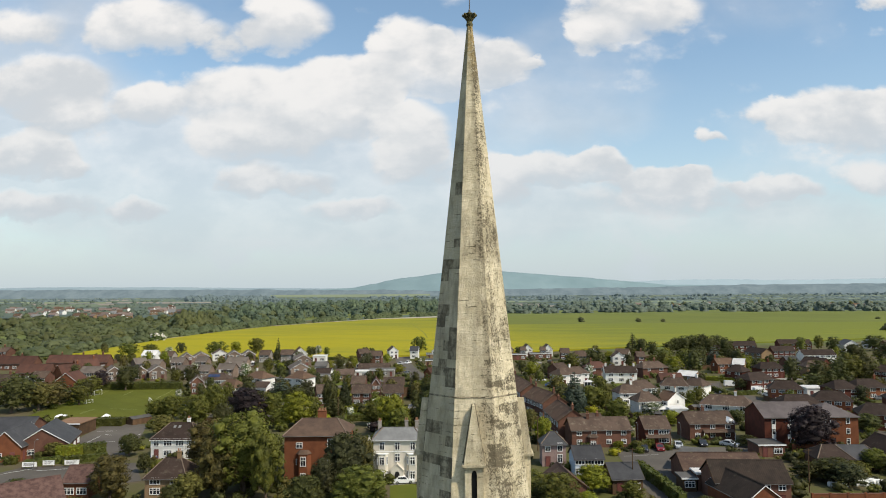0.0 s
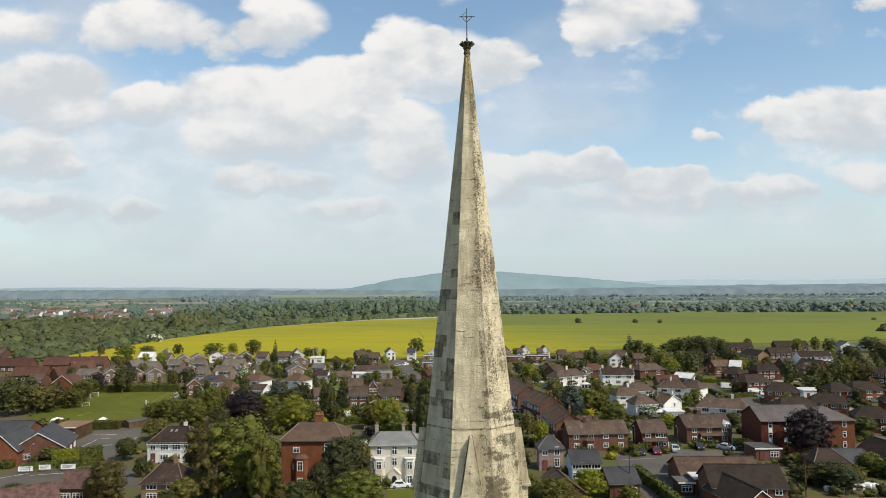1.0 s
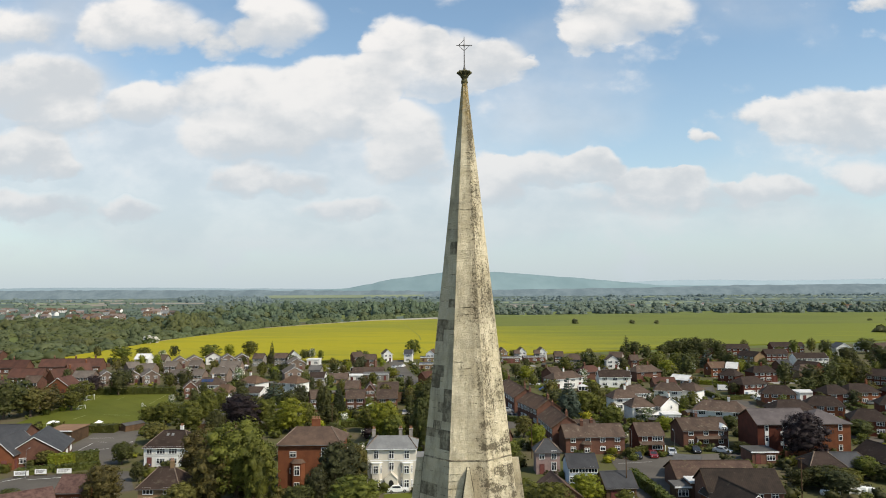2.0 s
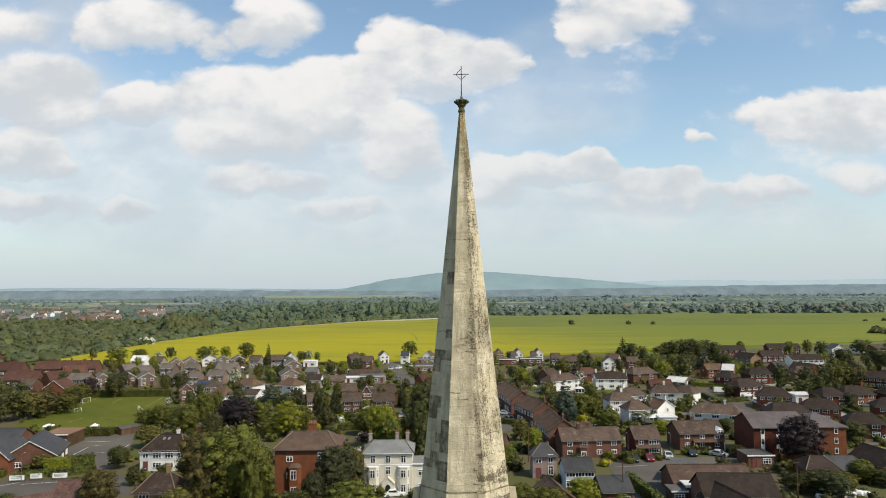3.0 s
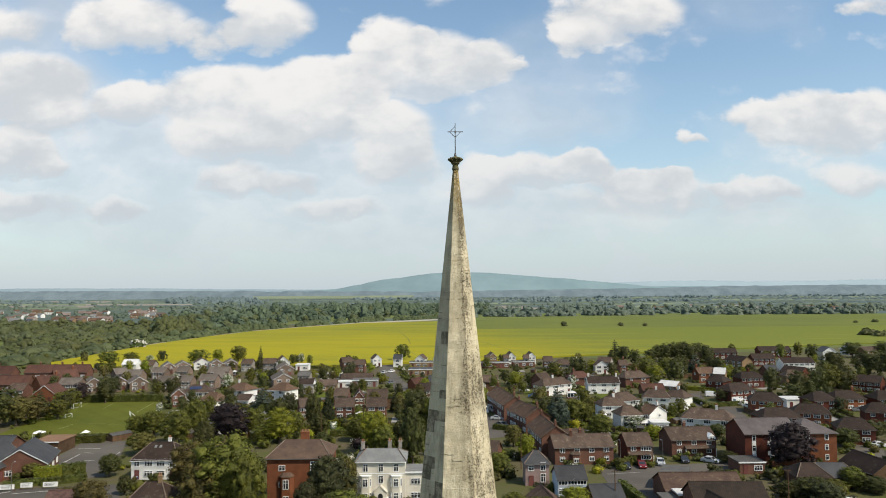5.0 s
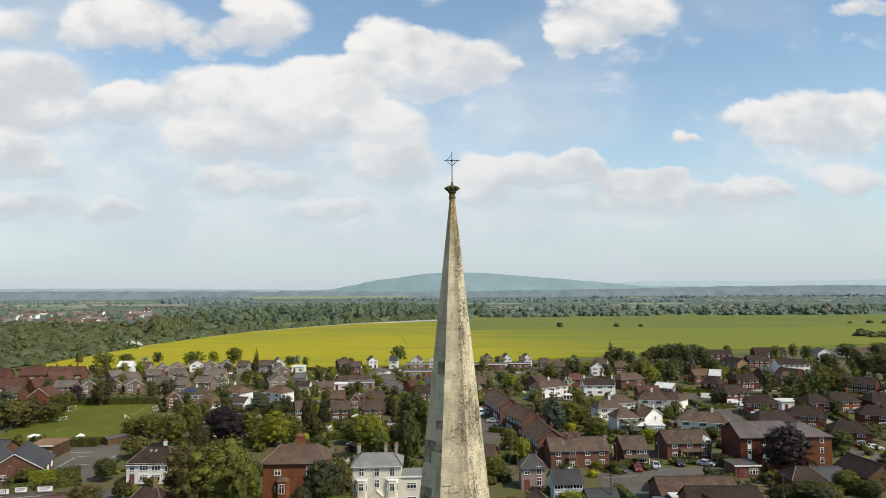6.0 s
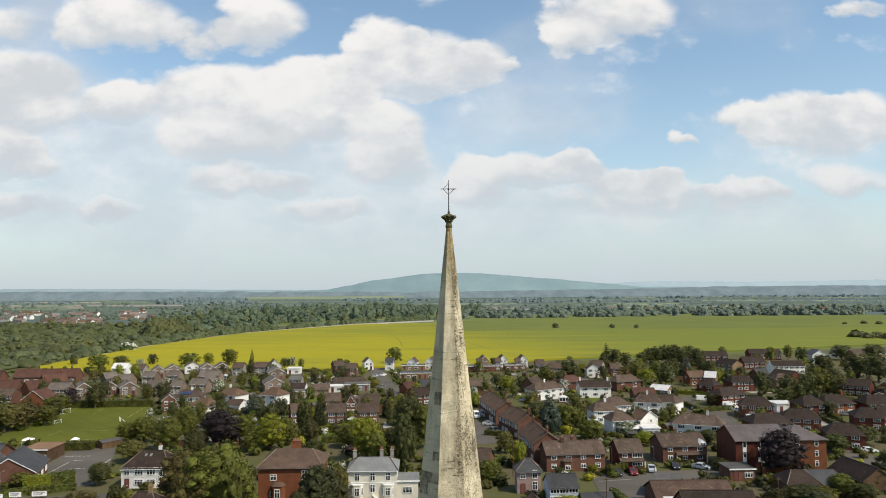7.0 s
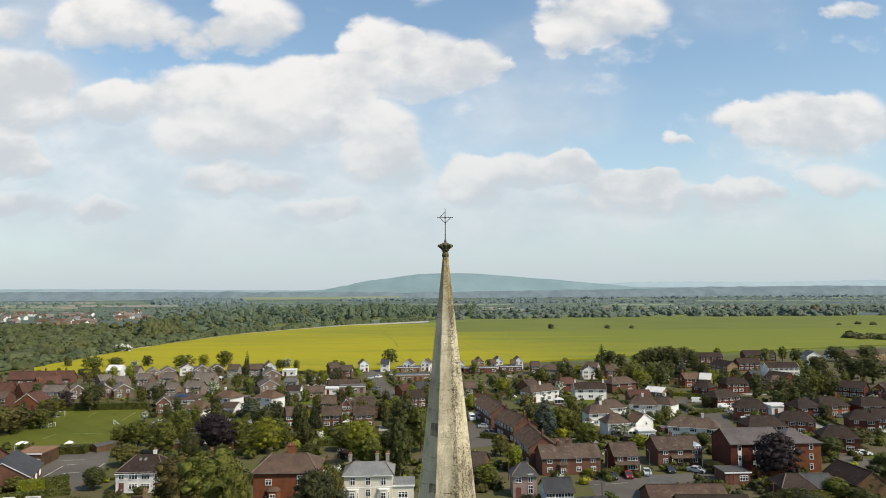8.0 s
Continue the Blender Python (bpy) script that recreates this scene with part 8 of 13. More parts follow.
mid_lime.at(-49.7, 241.0, 4.2, 3.1)
mid_blossom.at(18.7, 394.2, 5.4, 4.1)
mid_deep.at(-83.1, 391.6, 4.7, 4.0)
mid_brownish.at(-70.1, 325.2, 6.7, 6.2)
mid_blossom.at(21.3, 287.6, 4.9, 4.9)
mid_green.at(-153.0, 288.1, 4.1, 2.9)
mid_deep.at(0.3, 232.5, 6.6, 6.9)
mid_green.at(41.8, 248.3, 5.3, 4.2)
mid_deep.at(-160.3, 322.3, 6.0, 5.6)
mid_olive.at(149.7, 248.4, 6.9, 5.8)
mid_green.at(35.6, 336.0, 4.2, 2.9)
mid_deep.at(51.5, 307.2, 5.6, 4.2)
mid_lime.at(178.6, 273.9, 5.1, 4.2)
mid_green.at(153.0, 266.1, 3.6, 3.3)
mid_blossom.at(117.3, 331.3, 5.2, 3.8)
mid_lime.at(194.1, 344.7, 5.0, 5.0)
mid_brownish.at(-50.0, 282.6, 5.7, 4.1)
mid_green.at(235.1, 367.9, 4.4, 3.4)
mid_green.at(49.8, 246.9, 3.5, 2.8)
mid_deep.at(-9.4, 232.8, 5.3, 4.3)
mid_blossom.at(-65.3, 239.7, 4.1, 4.1)
mid_deep.at(68.4, 267.8, 4.1, 2.9)
mid_green.at(-77.9, 261.5, 5.2, 4.0)
mid_green.at(-153.0, 386.4, 4.0, 3.3)
mid_green.at(227.0, 390.5, 5.0, 3.7)
mid_brownish.at(-75.4, 416.1, 4.9, 4.7)
mid_deep.at(155.6, 343.5, 5.9, 6.0)
mid_green.at(192.0, 314.1, 6.9, 5.1)
mid_brownish.at(-16.3, 245.4, 4.0, 2.8)
mid_blossom.at(165.9, 254.8, 5.6, 5.4)
mid_olive.at(-47.4, 285.5, 4.4, 3.8)
mid_olive.at(40.2, 262.3, 6.6, 6.3)
mid_deep.at(-90.1, 386.6, 5.5, 5.3)
mid_deep.at(-51.7, 237.7, 5.3, 4.6)
mid_lime.at(-7.7, 278.2, 3.8, 3.2)
mid_green.at(-22.6, 234.0, 5.0, 3.8)
mid_olive.at(-9.9, 245.6, 6.3, 5.2)
mid_olive.at(54.5, 239.8, 5.8, 4.4)
mid_deep.at(-207.0, 436.4, 7.0, 5.4)
mid_deep.at(-155.5, 302.6, 7.2, 6.4)
mid_green.at(-7.5, 268.8, 4.0, 4.0)
mid_green.at(-133.5, 345.0, 5.7, 4.2)
mid_green.at(-10.4, 254.2, 5.0, 4.4)
mid_lime.at(-73.4, 322.8, 5.5, 4.7)
mid_olive.at(161.6, 254.3, 3.8, 3.3)
mid_olive.at(-204.5, 433.0, 5.4, 4.6)
mid_deep.at(51.5, 231.0, 3.7, 3.3)
mid_blossom.at(-85.6, 308.8, 6.9, 6.2)
mid_olive.at(-107.6, 344.5, 7.1, 5.3)
mid_blossom.at(58.7, 292.5, 6.9, 5.3)
mid_brownish.at(13.1, 316.2, 6.9, 6.8)
mid_deep.at(-71.1, 331.2, 3.7, 3.9)
mid_deep.at(41.8, 343.2, 6.3, 4.9)
mid_green.at(44.0, 272.5, 5.3, 3.8)
mid_deep.at(8.7, 282.7, 4.6, 4.6)
mid_deep.at(-27.0, 298.4, 5.4, 4.6)
mid_olive.at(-133.6, 322.0, 7.0, 5.2)
mid_olive.at(4.6, 289.4, 7.0, 6.0)
mid_lime.at(151.6, 343.2, 3.9, 3.7)
mid_green.at(-70.7, 335.9, 5.1, 5.3)
mid_deep.at(-74.4, 367.5, 6.8, 6.5)
mid_brownish.at(-46.1, 266.1, 4.2, 3.5)
mid_deep.at(34.0, 318.0, 6.4, 5.8)
mid_brownish.at(-129.6, 300.7, 7.2, 7.2)
mid_deep.at(-69.5, 305.6, 6.2, 4.9)
mid_olive.at(37.7, 291.3, 4.3, 3.3)
mid_deep.at(77.0, 235.0, 3.9, 3.7)
mid_blossom.at(-160.2, 417.6, 5.5, 5.7)
mid_green.at(138.3, 331.7, 5.7, 5.1)
mid_deep.at(-165.0, 322.4, 3.5, 3.4)
mid_deep.at(-44.9, 406.0, 5.7, 5.5)
mid_lime.at(-151.2, 367.4, 7.3, 5.3)
mid_deep.at(-111.6, 298.1, 6.2, 5.6)
mid_green.at(99.4, 376.4, 6.3, 5.8)
mid_green.at(28.7, 268.7, 5.3, 4.0)
mid_olive.at(-59.2, 270.7, 4.2, 3.0)
mid_blossom.at(140.6, 309.6, 3.7, 2.8)
mid_green.at(145.9, 251.6, 6.0, 5.1)
mid_green.at(-50.8, 355.2, 5.2, 3.8)
mid_olive.at(27.3, 278.4, 4.7, 3.3)
mid_deep.at(15.2, 273.1, 7.4, 6.2)
mid_deep.at(-75.3, 402.9, 6.7, 5.8)
mid_blossom.at(228.6, 344.7, 5.0, 5.2)
mid_green.at(-226.2, 430.5, 6.0, 4.3)
mid_lime.at(207.0, 379.9, 6.2, 5.0)
mid_deep.at(-54.0, 290.3, 5.1, 4.8)
mid_deep.at(-102.5, 378.1, 5.1, 4.9)
mid_green.at(77.4, 382.2, 6.2, 5.4)
mid_olive.at(12.2, 320.6, 5.5, 4.0)
mid_lime.at(111.8, 334.0, 5.4, 4.3)
mid_green.at(77.9, 229.2, 5.4, 4.2)
mid_olive.at(54.6, 226.6, 3.7, 3.1)
mid_olive.at(-164.6, 378.5, 5.5, 4.3)
mid_deep.at(-30.4, 253.2, 5.1, 5.2)
mid_deep.at(31.4, 275.8, 5.4, 3.9)
mid_deep.at(190.1, 341.8, 7.1, 6.9)

# ---- ground, roads, fields ----
patch("playing_field", PITCH, 0.03, [(-126.7, 214.4), (-129.2, 249.7), (-135.2, 275.2), (-103.9, 280.4), (-95.6, 263.6), (-88.7, 208.1), (-98.2, 205.2), (-109.4, 206.0)], "mown playing field with faint white pitch lines")
patch("playground", ASPHALT, 0.035, [(-93.0, 174.3), (-96.6, 206.4), (-84.1, 204.3), (-74.3, 171.9), (-84.2, 166.4)], "grey asphalt school playground with white markings")
patch("road", ASPHALT, 0.03, [(-95.8, 144.9), (-90.9, 155.6), (-68.0, 159.1), (-60.4, 144.1), (-75.7, 137.2), (-83.4, 126.3)], "grey asphalt road beside the school")
patch("road", ASPHALT, 0.045, [(-89.5, 166.6), (-75.5, 170.2), (-73.2, 165.6), (-86.8, 161.6)], "asphalt drive by the school hedge")
patch("road", ASPHALT, 0.04, [(-28.1, 403.7), (-19.9, 402.9), (-17.8, 371.2), (-10.5, 326.0), (-4.1, 302.9), (-7.5, 285.0), (-13.5, 300.5), (-19.7, 334.4), (-24.6, 369.5)], "grey asphalt residential street between houses")
patch("road", ASPHALT, 0.04, [(6.5, 241.6), (21.2, 236.5), (25.5, 228.5), (25.2, 215.5), (21.4, 204.1), (5.2, 198.1)], "grey asphalt turning circle behind the spire")
patch("road", ASPHALT, 0.04, [(39.1, 165.9), (43.7, 168.7), (72.8, 172.1), (78.7, 164.9), (75.4, 160.6), (59.7, 162.1), (49.3, 159.1), (47.7, 143.7), (46.7, 126.9), (42.9, 115.1), (36.3, 115.2), (37.7, 141.8)], "grey asphalt close in front of the brick houses")
patch("road", ASPHALT, 0.04, [(103.4, 283.2), (109.5, 287.2), (101.2, 260.4), (107.4, 248.0), (100.9, 223.0), (95.5, 218.9), (98.4, 241.0), (94.9, 254.8)], "asphalt lane with parked vans")
patch("road", ASPHALT, 0.04, [(107.2, 191.1), (112.5, 192.1), (119.1, 176.5), (112.6, 167.1), (109.3, 172.6)], "asphalt lane beside the flats")
patch("lawn", LAWN, 0.035, [(-10.7, 139.7), (-3.1, 141.5), (-1.9, 127.9), (-9.5, 123.3)], "mown green front lawn")
patch("drive", PAVING, 0.04, [(-12.2, 144.6), (-3.2, 145.7), (-3.1, 141.5), (-10.7, 139.7)], "pale gravel drive in front of the cream villa")
patch("lawn", LAWN, 0.035, [(-29.1, 207.6), (-30.8, 225.4), (-21.9, 227.5), (-18.6, 206.9)], "back garden lawn")
patch("lawn", LAWN, 0.035, [(118.2, 186.4), (125.0, 187.9), (121.8, 180.5), (116.5, 180.3)], "small green lawn by the lane")
patch("lawn", LAWN, 0.035, [(84.9, 168.9), (100.4, 175.5), (96.8, 168.1), (83.2, 162.9)], "grass strip round the flats")
patch("painted_line", FADED, 0.045, [(-112.86, 223.45), (-112.43, 231.11), (-112.59, 231.11), (-113.02, 223.46)], "faint worn white pitch line", 0.01)
patch("painted_line", FADED, 0.045, [(-125.50, 257.74), (-127.87, 274.35), (-128.03, 274.33), (-125.66, 257.72)], "faint worn white pitch line", 0.01)
patch("painted_line", FADED, 0.045, [(-116.53, 261.54), (-117.89, 272.32), (-118.04, 272.30), (-116.69, 261.52)], "faint worn white pitch line", 0.01)
patch("painted_line", FADED, 0.045, [(-101.09, 252.64), (-103.35, 273.68), (-103.51, 273.66), (-101.25, 252.62)], "faint worn white pitch line", 0.01)
patch("painted_line", FADED, 0.045, [(-103.26, 215.52), (-94.28, 217.22), (-94.31, 217.38), (-103.29, 215.68)], "faint worn white pitch line", 0.01)
patch("painted_line", FADED, 0.045, [(-107.56, 231.56), (-98.16, 229.99), (-98.14, 230.15), (-107.53, 231.72)], "faint worn white pitch line", 0.01)
patch("painted_line", LINE, 0.050, [(-89.24, 175.82), (-89.80, 188.43), (-89.92, 188.43), (-89.36, 175.81)], "white painted line on the ground", 0.01)
patch("painted_line", LINE, 0.050, [(-89.58, 190.13), (-86.94, 189.36), (-86.91, 189.47), (-89.55, 190.25)], "white painted line on the ground", 0.01)
patch("painted_line", LINE, 0.050, [(-93.93, 194.71), (-87.44, 194.91), (-87.45, 195.03), (-93.94, 194.83)], "white painted line on the ground", 0.01)
patch("painted_line", LINE, 0.050, [(-79.11, 176.71), (-80.47, 190.80), (-80.59, 190.79), (-79.23, 176.70)], "white painted line on the ground", 0.01)
patch("painted_line", LINE, 0.050, [(-86.19, 180.80), (-82.80, 181.67), (-82.83, 181.79), (-86.22, 180.92)], "white painted line on the ground", 0.01)
patch("painted_line", LINE, 0.045, [(-92.09, 149.81), (-87.69, 154.36), (-87.79, 154.46), (-92.19, 149.91)], "white painted line on the ground", 0.01)
patch("painted_line", LINE, 0.045, [(-86.62, 152.42), (-77.23, 155.05), (-77.27, 155.19), (-86.65, 152.55)], "white painted line on the ground", 0.01)
patch("painted_line", PAVING, 0.055, [(40.17, 162.19), (48.19, 163.62), (48.14, 163.91), (40.12, 162.48)], "white painted line on the ground", 0.01)
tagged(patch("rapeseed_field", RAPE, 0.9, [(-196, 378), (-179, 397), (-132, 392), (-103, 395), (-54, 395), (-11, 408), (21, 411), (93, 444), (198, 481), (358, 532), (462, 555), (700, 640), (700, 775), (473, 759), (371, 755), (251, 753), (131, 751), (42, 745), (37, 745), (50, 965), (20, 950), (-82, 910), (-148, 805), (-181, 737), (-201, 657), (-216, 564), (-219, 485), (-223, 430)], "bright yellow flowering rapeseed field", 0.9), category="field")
tagged(patch("wheat_field", WHEAT, 0.6, [(39, 749), (43, 749), (132, 755), (252, 757), (372, 759), (474, 763), (701, 779), (1080, 1060), (712, 1056), (306, 1050), (134, 1022), (50, 972)], "green wheat field beyond the rapeseed", 0.6), category="field")
patch("field_track", BLEACHED, 0.93, [(-39.3, 810.2), (-23.0, 670.8), (-15.9, 604.0), (-12.8, 549.7), (-13.9, 549.7), (-17.0, 604.0), (-24.1, 670.6), (-40.4, 810.1)], "tractor tramline through the rapeseed", 0.02)
patch("field_track", BLEACHED, 0.93, [(-11.1, 478.5), (-5.5, 447.0), (-1.8, 422.7), (-2.8, 422.6), (-6.4, 446.8), (-12.1, 478.3)], "tractor tramline through the rapeseed", 0.02)
patch("field_track", BLEACHED, 0.93, [(35.9, 624.7), (43.3, 565.5), (51.3, 511.5), (63.4, 466.3), (61.8, 465.9), (49.7, 511.2), (41.7, 565.3), (34.3, 624.5)], "tractor tramline through the rapeseed", 0.02)
patch("field_track", BLEACHED, 0.93, [(-101.4, 744.8), (-76.1, 722.0), (-19.9, 732.7), (31.0, 706.4), (30.6, 705.5), (-20.0, 731.7), (-76.2, 721.1), (-102.1, 744.0)], "tractor tramline through the rapeseed", 0.02)
patch("field_track", TRACK, 0.06, [(-225, 498), (-222, 579), (-206, 671), (-186, 759), (-152, 829), (-85, 946), (21, 1040), (20, 999), (-82, 913), (-147, 803), (-181, 737), (-201, 654), (-217, 566), (-220, 489)], "pale earth track along the wood edge", 0.05)

# ---- woods and hedgerows ----
wood_rng = np.random.default_rng(11)
patch("rough_grass", ROUGH, 0.05, [(-296, 395), (-226, 423), (-224, 487), (-225, 587), (-225, 665), (-333, 942), (-595, 1051), (-738, 981)], "olive rough grass among the scrub")
woods("woodland", area(wood_rng, [(-276, 408), (-231, 433), (-231, 504), (-232, 606), (-233, 690), (-322, 912), (-536, 947), (-605, 892)], 170, 4.2, 17), WOODS, 160, "low scrubby green bushes at the foot of the town", 21, 0.075, True)
woods("woodland", area(wood_rng, [(-276, 408), (-231, 433), (-231, 504), (-232, 606), (-233, 690), (-322, 912), (-536, 947), (-605, 892)], 70, 6.5, 15), WOODS, 160, "mid-sized green trees in the scrub", 28, 0.075, True)
woods("woodland", area(wood_rng, [(-276, 408), (-231, 433), (-231, 504), (-232, 606), (-233, 690), (-322, 912), (-536, 947), (-605, 892)], 60, 6.0, 14), WILLOW, 160, "pale olive willows in the scrub", 29, 0.08, True)
woods("woodland", area(wood_rng, [(-232, 606), (-216, 687), (-260, 827), (-289, 768)], 50, 12, 14), WOODS, 240, "tall green trees beside the field track", 26, 0.08, True)
woods("woodland", strip(wood_rng, [(-272, 403), (-228, 426), (-227, 496), (-227, 593)], 7, 5, 6, 12), WILLOW, 180, "olive-green willows at the field edge", 27, 0.08, True)
woods("woodland", strip(wood_rng, [(-227, 593), (-211, 687), (-190, 773), (-155, 846), (-86, 961), (21, 1067)], 6, 6, 5.5, 12), WILLOW, 130, "line of pale green bushes along the rapeseed field", 22, 0.085, True)
patch("wood_floor", ROUGH, 0.08, [(-273, 711), (-227, 740), (-168, 914), (-93, 1031), (23, 1155), (101, 1215), (137, 1643), (-183, 1734), (-330, 1435), (-401, 1089)], "shaded grass under the woodland")
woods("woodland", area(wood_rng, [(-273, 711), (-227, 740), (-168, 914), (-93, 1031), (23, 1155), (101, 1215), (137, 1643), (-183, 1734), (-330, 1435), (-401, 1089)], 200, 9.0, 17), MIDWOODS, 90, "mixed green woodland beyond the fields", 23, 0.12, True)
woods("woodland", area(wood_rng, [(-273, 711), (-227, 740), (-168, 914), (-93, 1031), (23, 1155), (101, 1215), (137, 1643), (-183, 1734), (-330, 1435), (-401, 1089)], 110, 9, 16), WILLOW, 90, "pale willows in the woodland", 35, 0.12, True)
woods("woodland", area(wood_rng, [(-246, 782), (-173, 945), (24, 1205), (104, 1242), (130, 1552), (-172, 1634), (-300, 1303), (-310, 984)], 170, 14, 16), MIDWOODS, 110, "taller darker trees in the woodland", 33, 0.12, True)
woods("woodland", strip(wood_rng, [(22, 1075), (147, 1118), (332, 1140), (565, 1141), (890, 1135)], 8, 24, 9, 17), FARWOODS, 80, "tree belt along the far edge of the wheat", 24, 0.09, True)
woods("field_bush", [(153, 801, 6.2, 7.6)], WOODS, 160, "dark green bush standing in the wheat", 975)
woods("field_bush", [(215, 793, 4.6, 6.5)], WOODS, 160, "dark green bush standing in the wheat", 1075)
woods("field_bush", [(241, 789, 4.2, 6.3)], WOODS, 160, "dark green bush standing in the wheat", 1118)
woods("field_bush", [(377, 607, 6.3, 13.3)], WOODS, 160, "dark green bush standing in the wheat", 1505)
woods("field_bush", [(378, 592, 5.4, 11.4)], WOODS, 160, "dark green bush standing in the wheat", 1525)
woods("field_bush", [(391, 598, 5.0, 13.3)], WOODS, 160, "dark green bush standing in the wheat", 1545)
woods("field_bush", [(530, 837, 4.0, 8.5)], WOODS, 160, "dark green bush standing in the wheat", 1520)
woods("field_bush", [(538, 821, 4.0, 7.6)], WOODS, 160, "dark green bush standing in the wheat", 1545)
woods("field_bush", [(501, 828, 3.1, 5.7)], WOODS, 160, "dark green bush standing in the wheat", 1485)
woods("field_bush", [(391, 584, 5.4, 13.3)], WOODS, 160, "dark green bush standing in the wheat", 1565)
woods("hawthorn", [(-217, 536, 7.0, 8.5), (-214, 541, 6.2, 7.5)], BLOSSOM, 200, "white blossoming hawthorns at the wood edge", 31)
patch("rough_grass", ROUGH, 0.05, [(93, 443), (198, 480), (358, 531), (462, 554), (470, 544), (360, 518), (205, 466), (100, 432)], "rough grass verge between the houses and the field")
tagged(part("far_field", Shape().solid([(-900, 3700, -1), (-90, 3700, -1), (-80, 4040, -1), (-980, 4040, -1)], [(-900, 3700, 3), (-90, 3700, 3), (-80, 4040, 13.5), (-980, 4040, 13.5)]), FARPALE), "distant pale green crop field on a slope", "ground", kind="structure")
patch("meadow", PASTURE, 0.12, [(-314, 871), (-266, 876), (-282, 948), (-337, 958)], "open green meadow between the trees")
patch("meadow", PASTURE, 0.12, [(-290, 1221), (-206, 1229), (-212, 1313), (-305, 1333)], "open green meadow between the trees")
patch("meadow", PASTURE, 0.12, [(-216, 1285), (-137, 1296), (-138, 1389), (-224, 1410)], "open green meadow between the trees")
patch("meadow", PASTURE, 0.12, [(-147, 1392), (-38, 1399), (-31, 1470), (-144, 1499)], "open green meadow between the trees")
patch("meadow", PASTURE, 0.12, [(-359, 1062), (-278, 1066), (-287, 1128), (-376, 1146)], "open green meadow between the trees")
patch("meadow", PASTURE, 0.12, [(-364, 662), (-320, 663), (-331, 695), (-379, 701)], "open green meadow between the trees")
patch("meadow", PASTURE, 0.12, [(-351, 777), (-315, 782), (-327, 826), (-369, 832)], "open green meadow between the trees")
patch("wood_floor", ROUGH, 0.09, [(20, 950), (130, 1005), (300, 1030), (700, 1035), (850, 1030), (1175, 1435), (440, 1510), (30, 1494)], "rough grass under the tree belt")
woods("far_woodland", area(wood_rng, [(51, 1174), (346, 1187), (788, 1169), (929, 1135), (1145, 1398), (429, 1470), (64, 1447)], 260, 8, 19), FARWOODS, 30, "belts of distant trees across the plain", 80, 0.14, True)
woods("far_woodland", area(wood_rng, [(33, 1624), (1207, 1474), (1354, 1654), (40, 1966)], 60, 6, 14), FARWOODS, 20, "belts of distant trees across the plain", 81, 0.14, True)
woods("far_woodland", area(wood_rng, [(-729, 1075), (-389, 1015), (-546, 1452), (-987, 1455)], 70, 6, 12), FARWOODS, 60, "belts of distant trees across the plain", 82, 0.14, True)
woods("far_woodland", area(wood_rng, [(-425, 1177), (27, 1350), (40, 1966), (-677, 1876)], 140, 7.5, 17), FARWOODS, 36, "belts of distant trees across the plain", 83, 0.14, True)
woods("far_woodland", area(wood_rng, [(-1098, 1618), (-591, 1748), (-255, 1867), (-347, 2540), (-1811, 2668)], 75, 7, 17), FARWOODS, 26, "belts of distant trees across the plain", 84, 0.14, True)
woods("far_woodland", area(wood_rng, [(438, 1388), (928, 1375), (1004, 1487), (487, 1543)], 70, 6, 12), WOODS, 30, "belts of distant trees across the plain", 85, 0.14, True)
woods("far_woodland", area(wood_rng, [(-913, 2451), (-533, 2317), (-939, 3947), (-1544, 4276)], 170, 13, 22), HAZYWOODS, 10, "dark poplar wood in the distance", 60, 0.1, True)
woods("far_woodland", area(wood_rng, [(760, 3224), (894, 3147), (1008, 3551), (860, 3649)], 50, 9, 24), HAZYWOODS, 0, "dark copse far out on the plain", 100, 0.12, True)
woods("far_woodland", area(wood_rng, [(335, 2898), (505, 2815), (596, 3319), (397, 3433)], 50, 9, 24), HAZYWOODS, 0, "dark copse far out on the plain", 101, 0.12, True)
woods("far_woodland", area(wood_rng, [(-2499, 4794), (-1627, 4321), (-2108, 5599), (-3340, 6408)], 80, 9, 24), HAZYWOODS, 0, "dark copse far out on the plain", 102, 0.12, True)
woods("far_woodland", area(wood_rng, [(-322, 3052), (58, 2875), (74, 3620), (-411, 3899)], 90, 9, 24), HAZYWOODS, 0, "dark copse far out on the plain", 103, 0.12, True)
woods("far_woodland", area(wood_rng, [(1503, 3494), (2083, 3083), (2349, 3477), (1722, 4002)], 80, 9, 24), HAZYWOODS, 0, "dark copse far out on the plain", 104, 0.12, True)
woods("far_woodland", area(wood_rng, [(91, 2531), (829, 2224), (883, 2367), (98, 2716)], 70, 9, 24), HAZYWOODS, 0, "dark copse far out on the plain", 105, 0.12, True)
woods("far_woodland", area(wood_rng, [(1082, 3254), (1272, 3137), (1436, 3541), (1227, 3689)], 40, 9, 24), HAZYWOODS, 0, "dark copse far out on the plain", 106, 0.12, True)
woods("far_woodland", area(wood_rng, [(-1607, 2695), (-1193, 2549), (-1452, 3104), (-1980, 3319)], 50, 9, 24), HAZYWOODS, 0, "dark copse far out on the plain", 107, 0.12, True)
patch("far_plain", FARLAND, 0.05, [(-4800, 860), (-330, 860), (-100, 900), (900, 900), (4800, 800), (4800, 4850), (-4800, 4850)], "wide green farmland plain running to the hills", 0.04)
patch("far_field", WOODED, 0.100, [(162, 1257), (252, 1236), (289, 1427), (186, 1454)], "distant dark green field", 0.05)
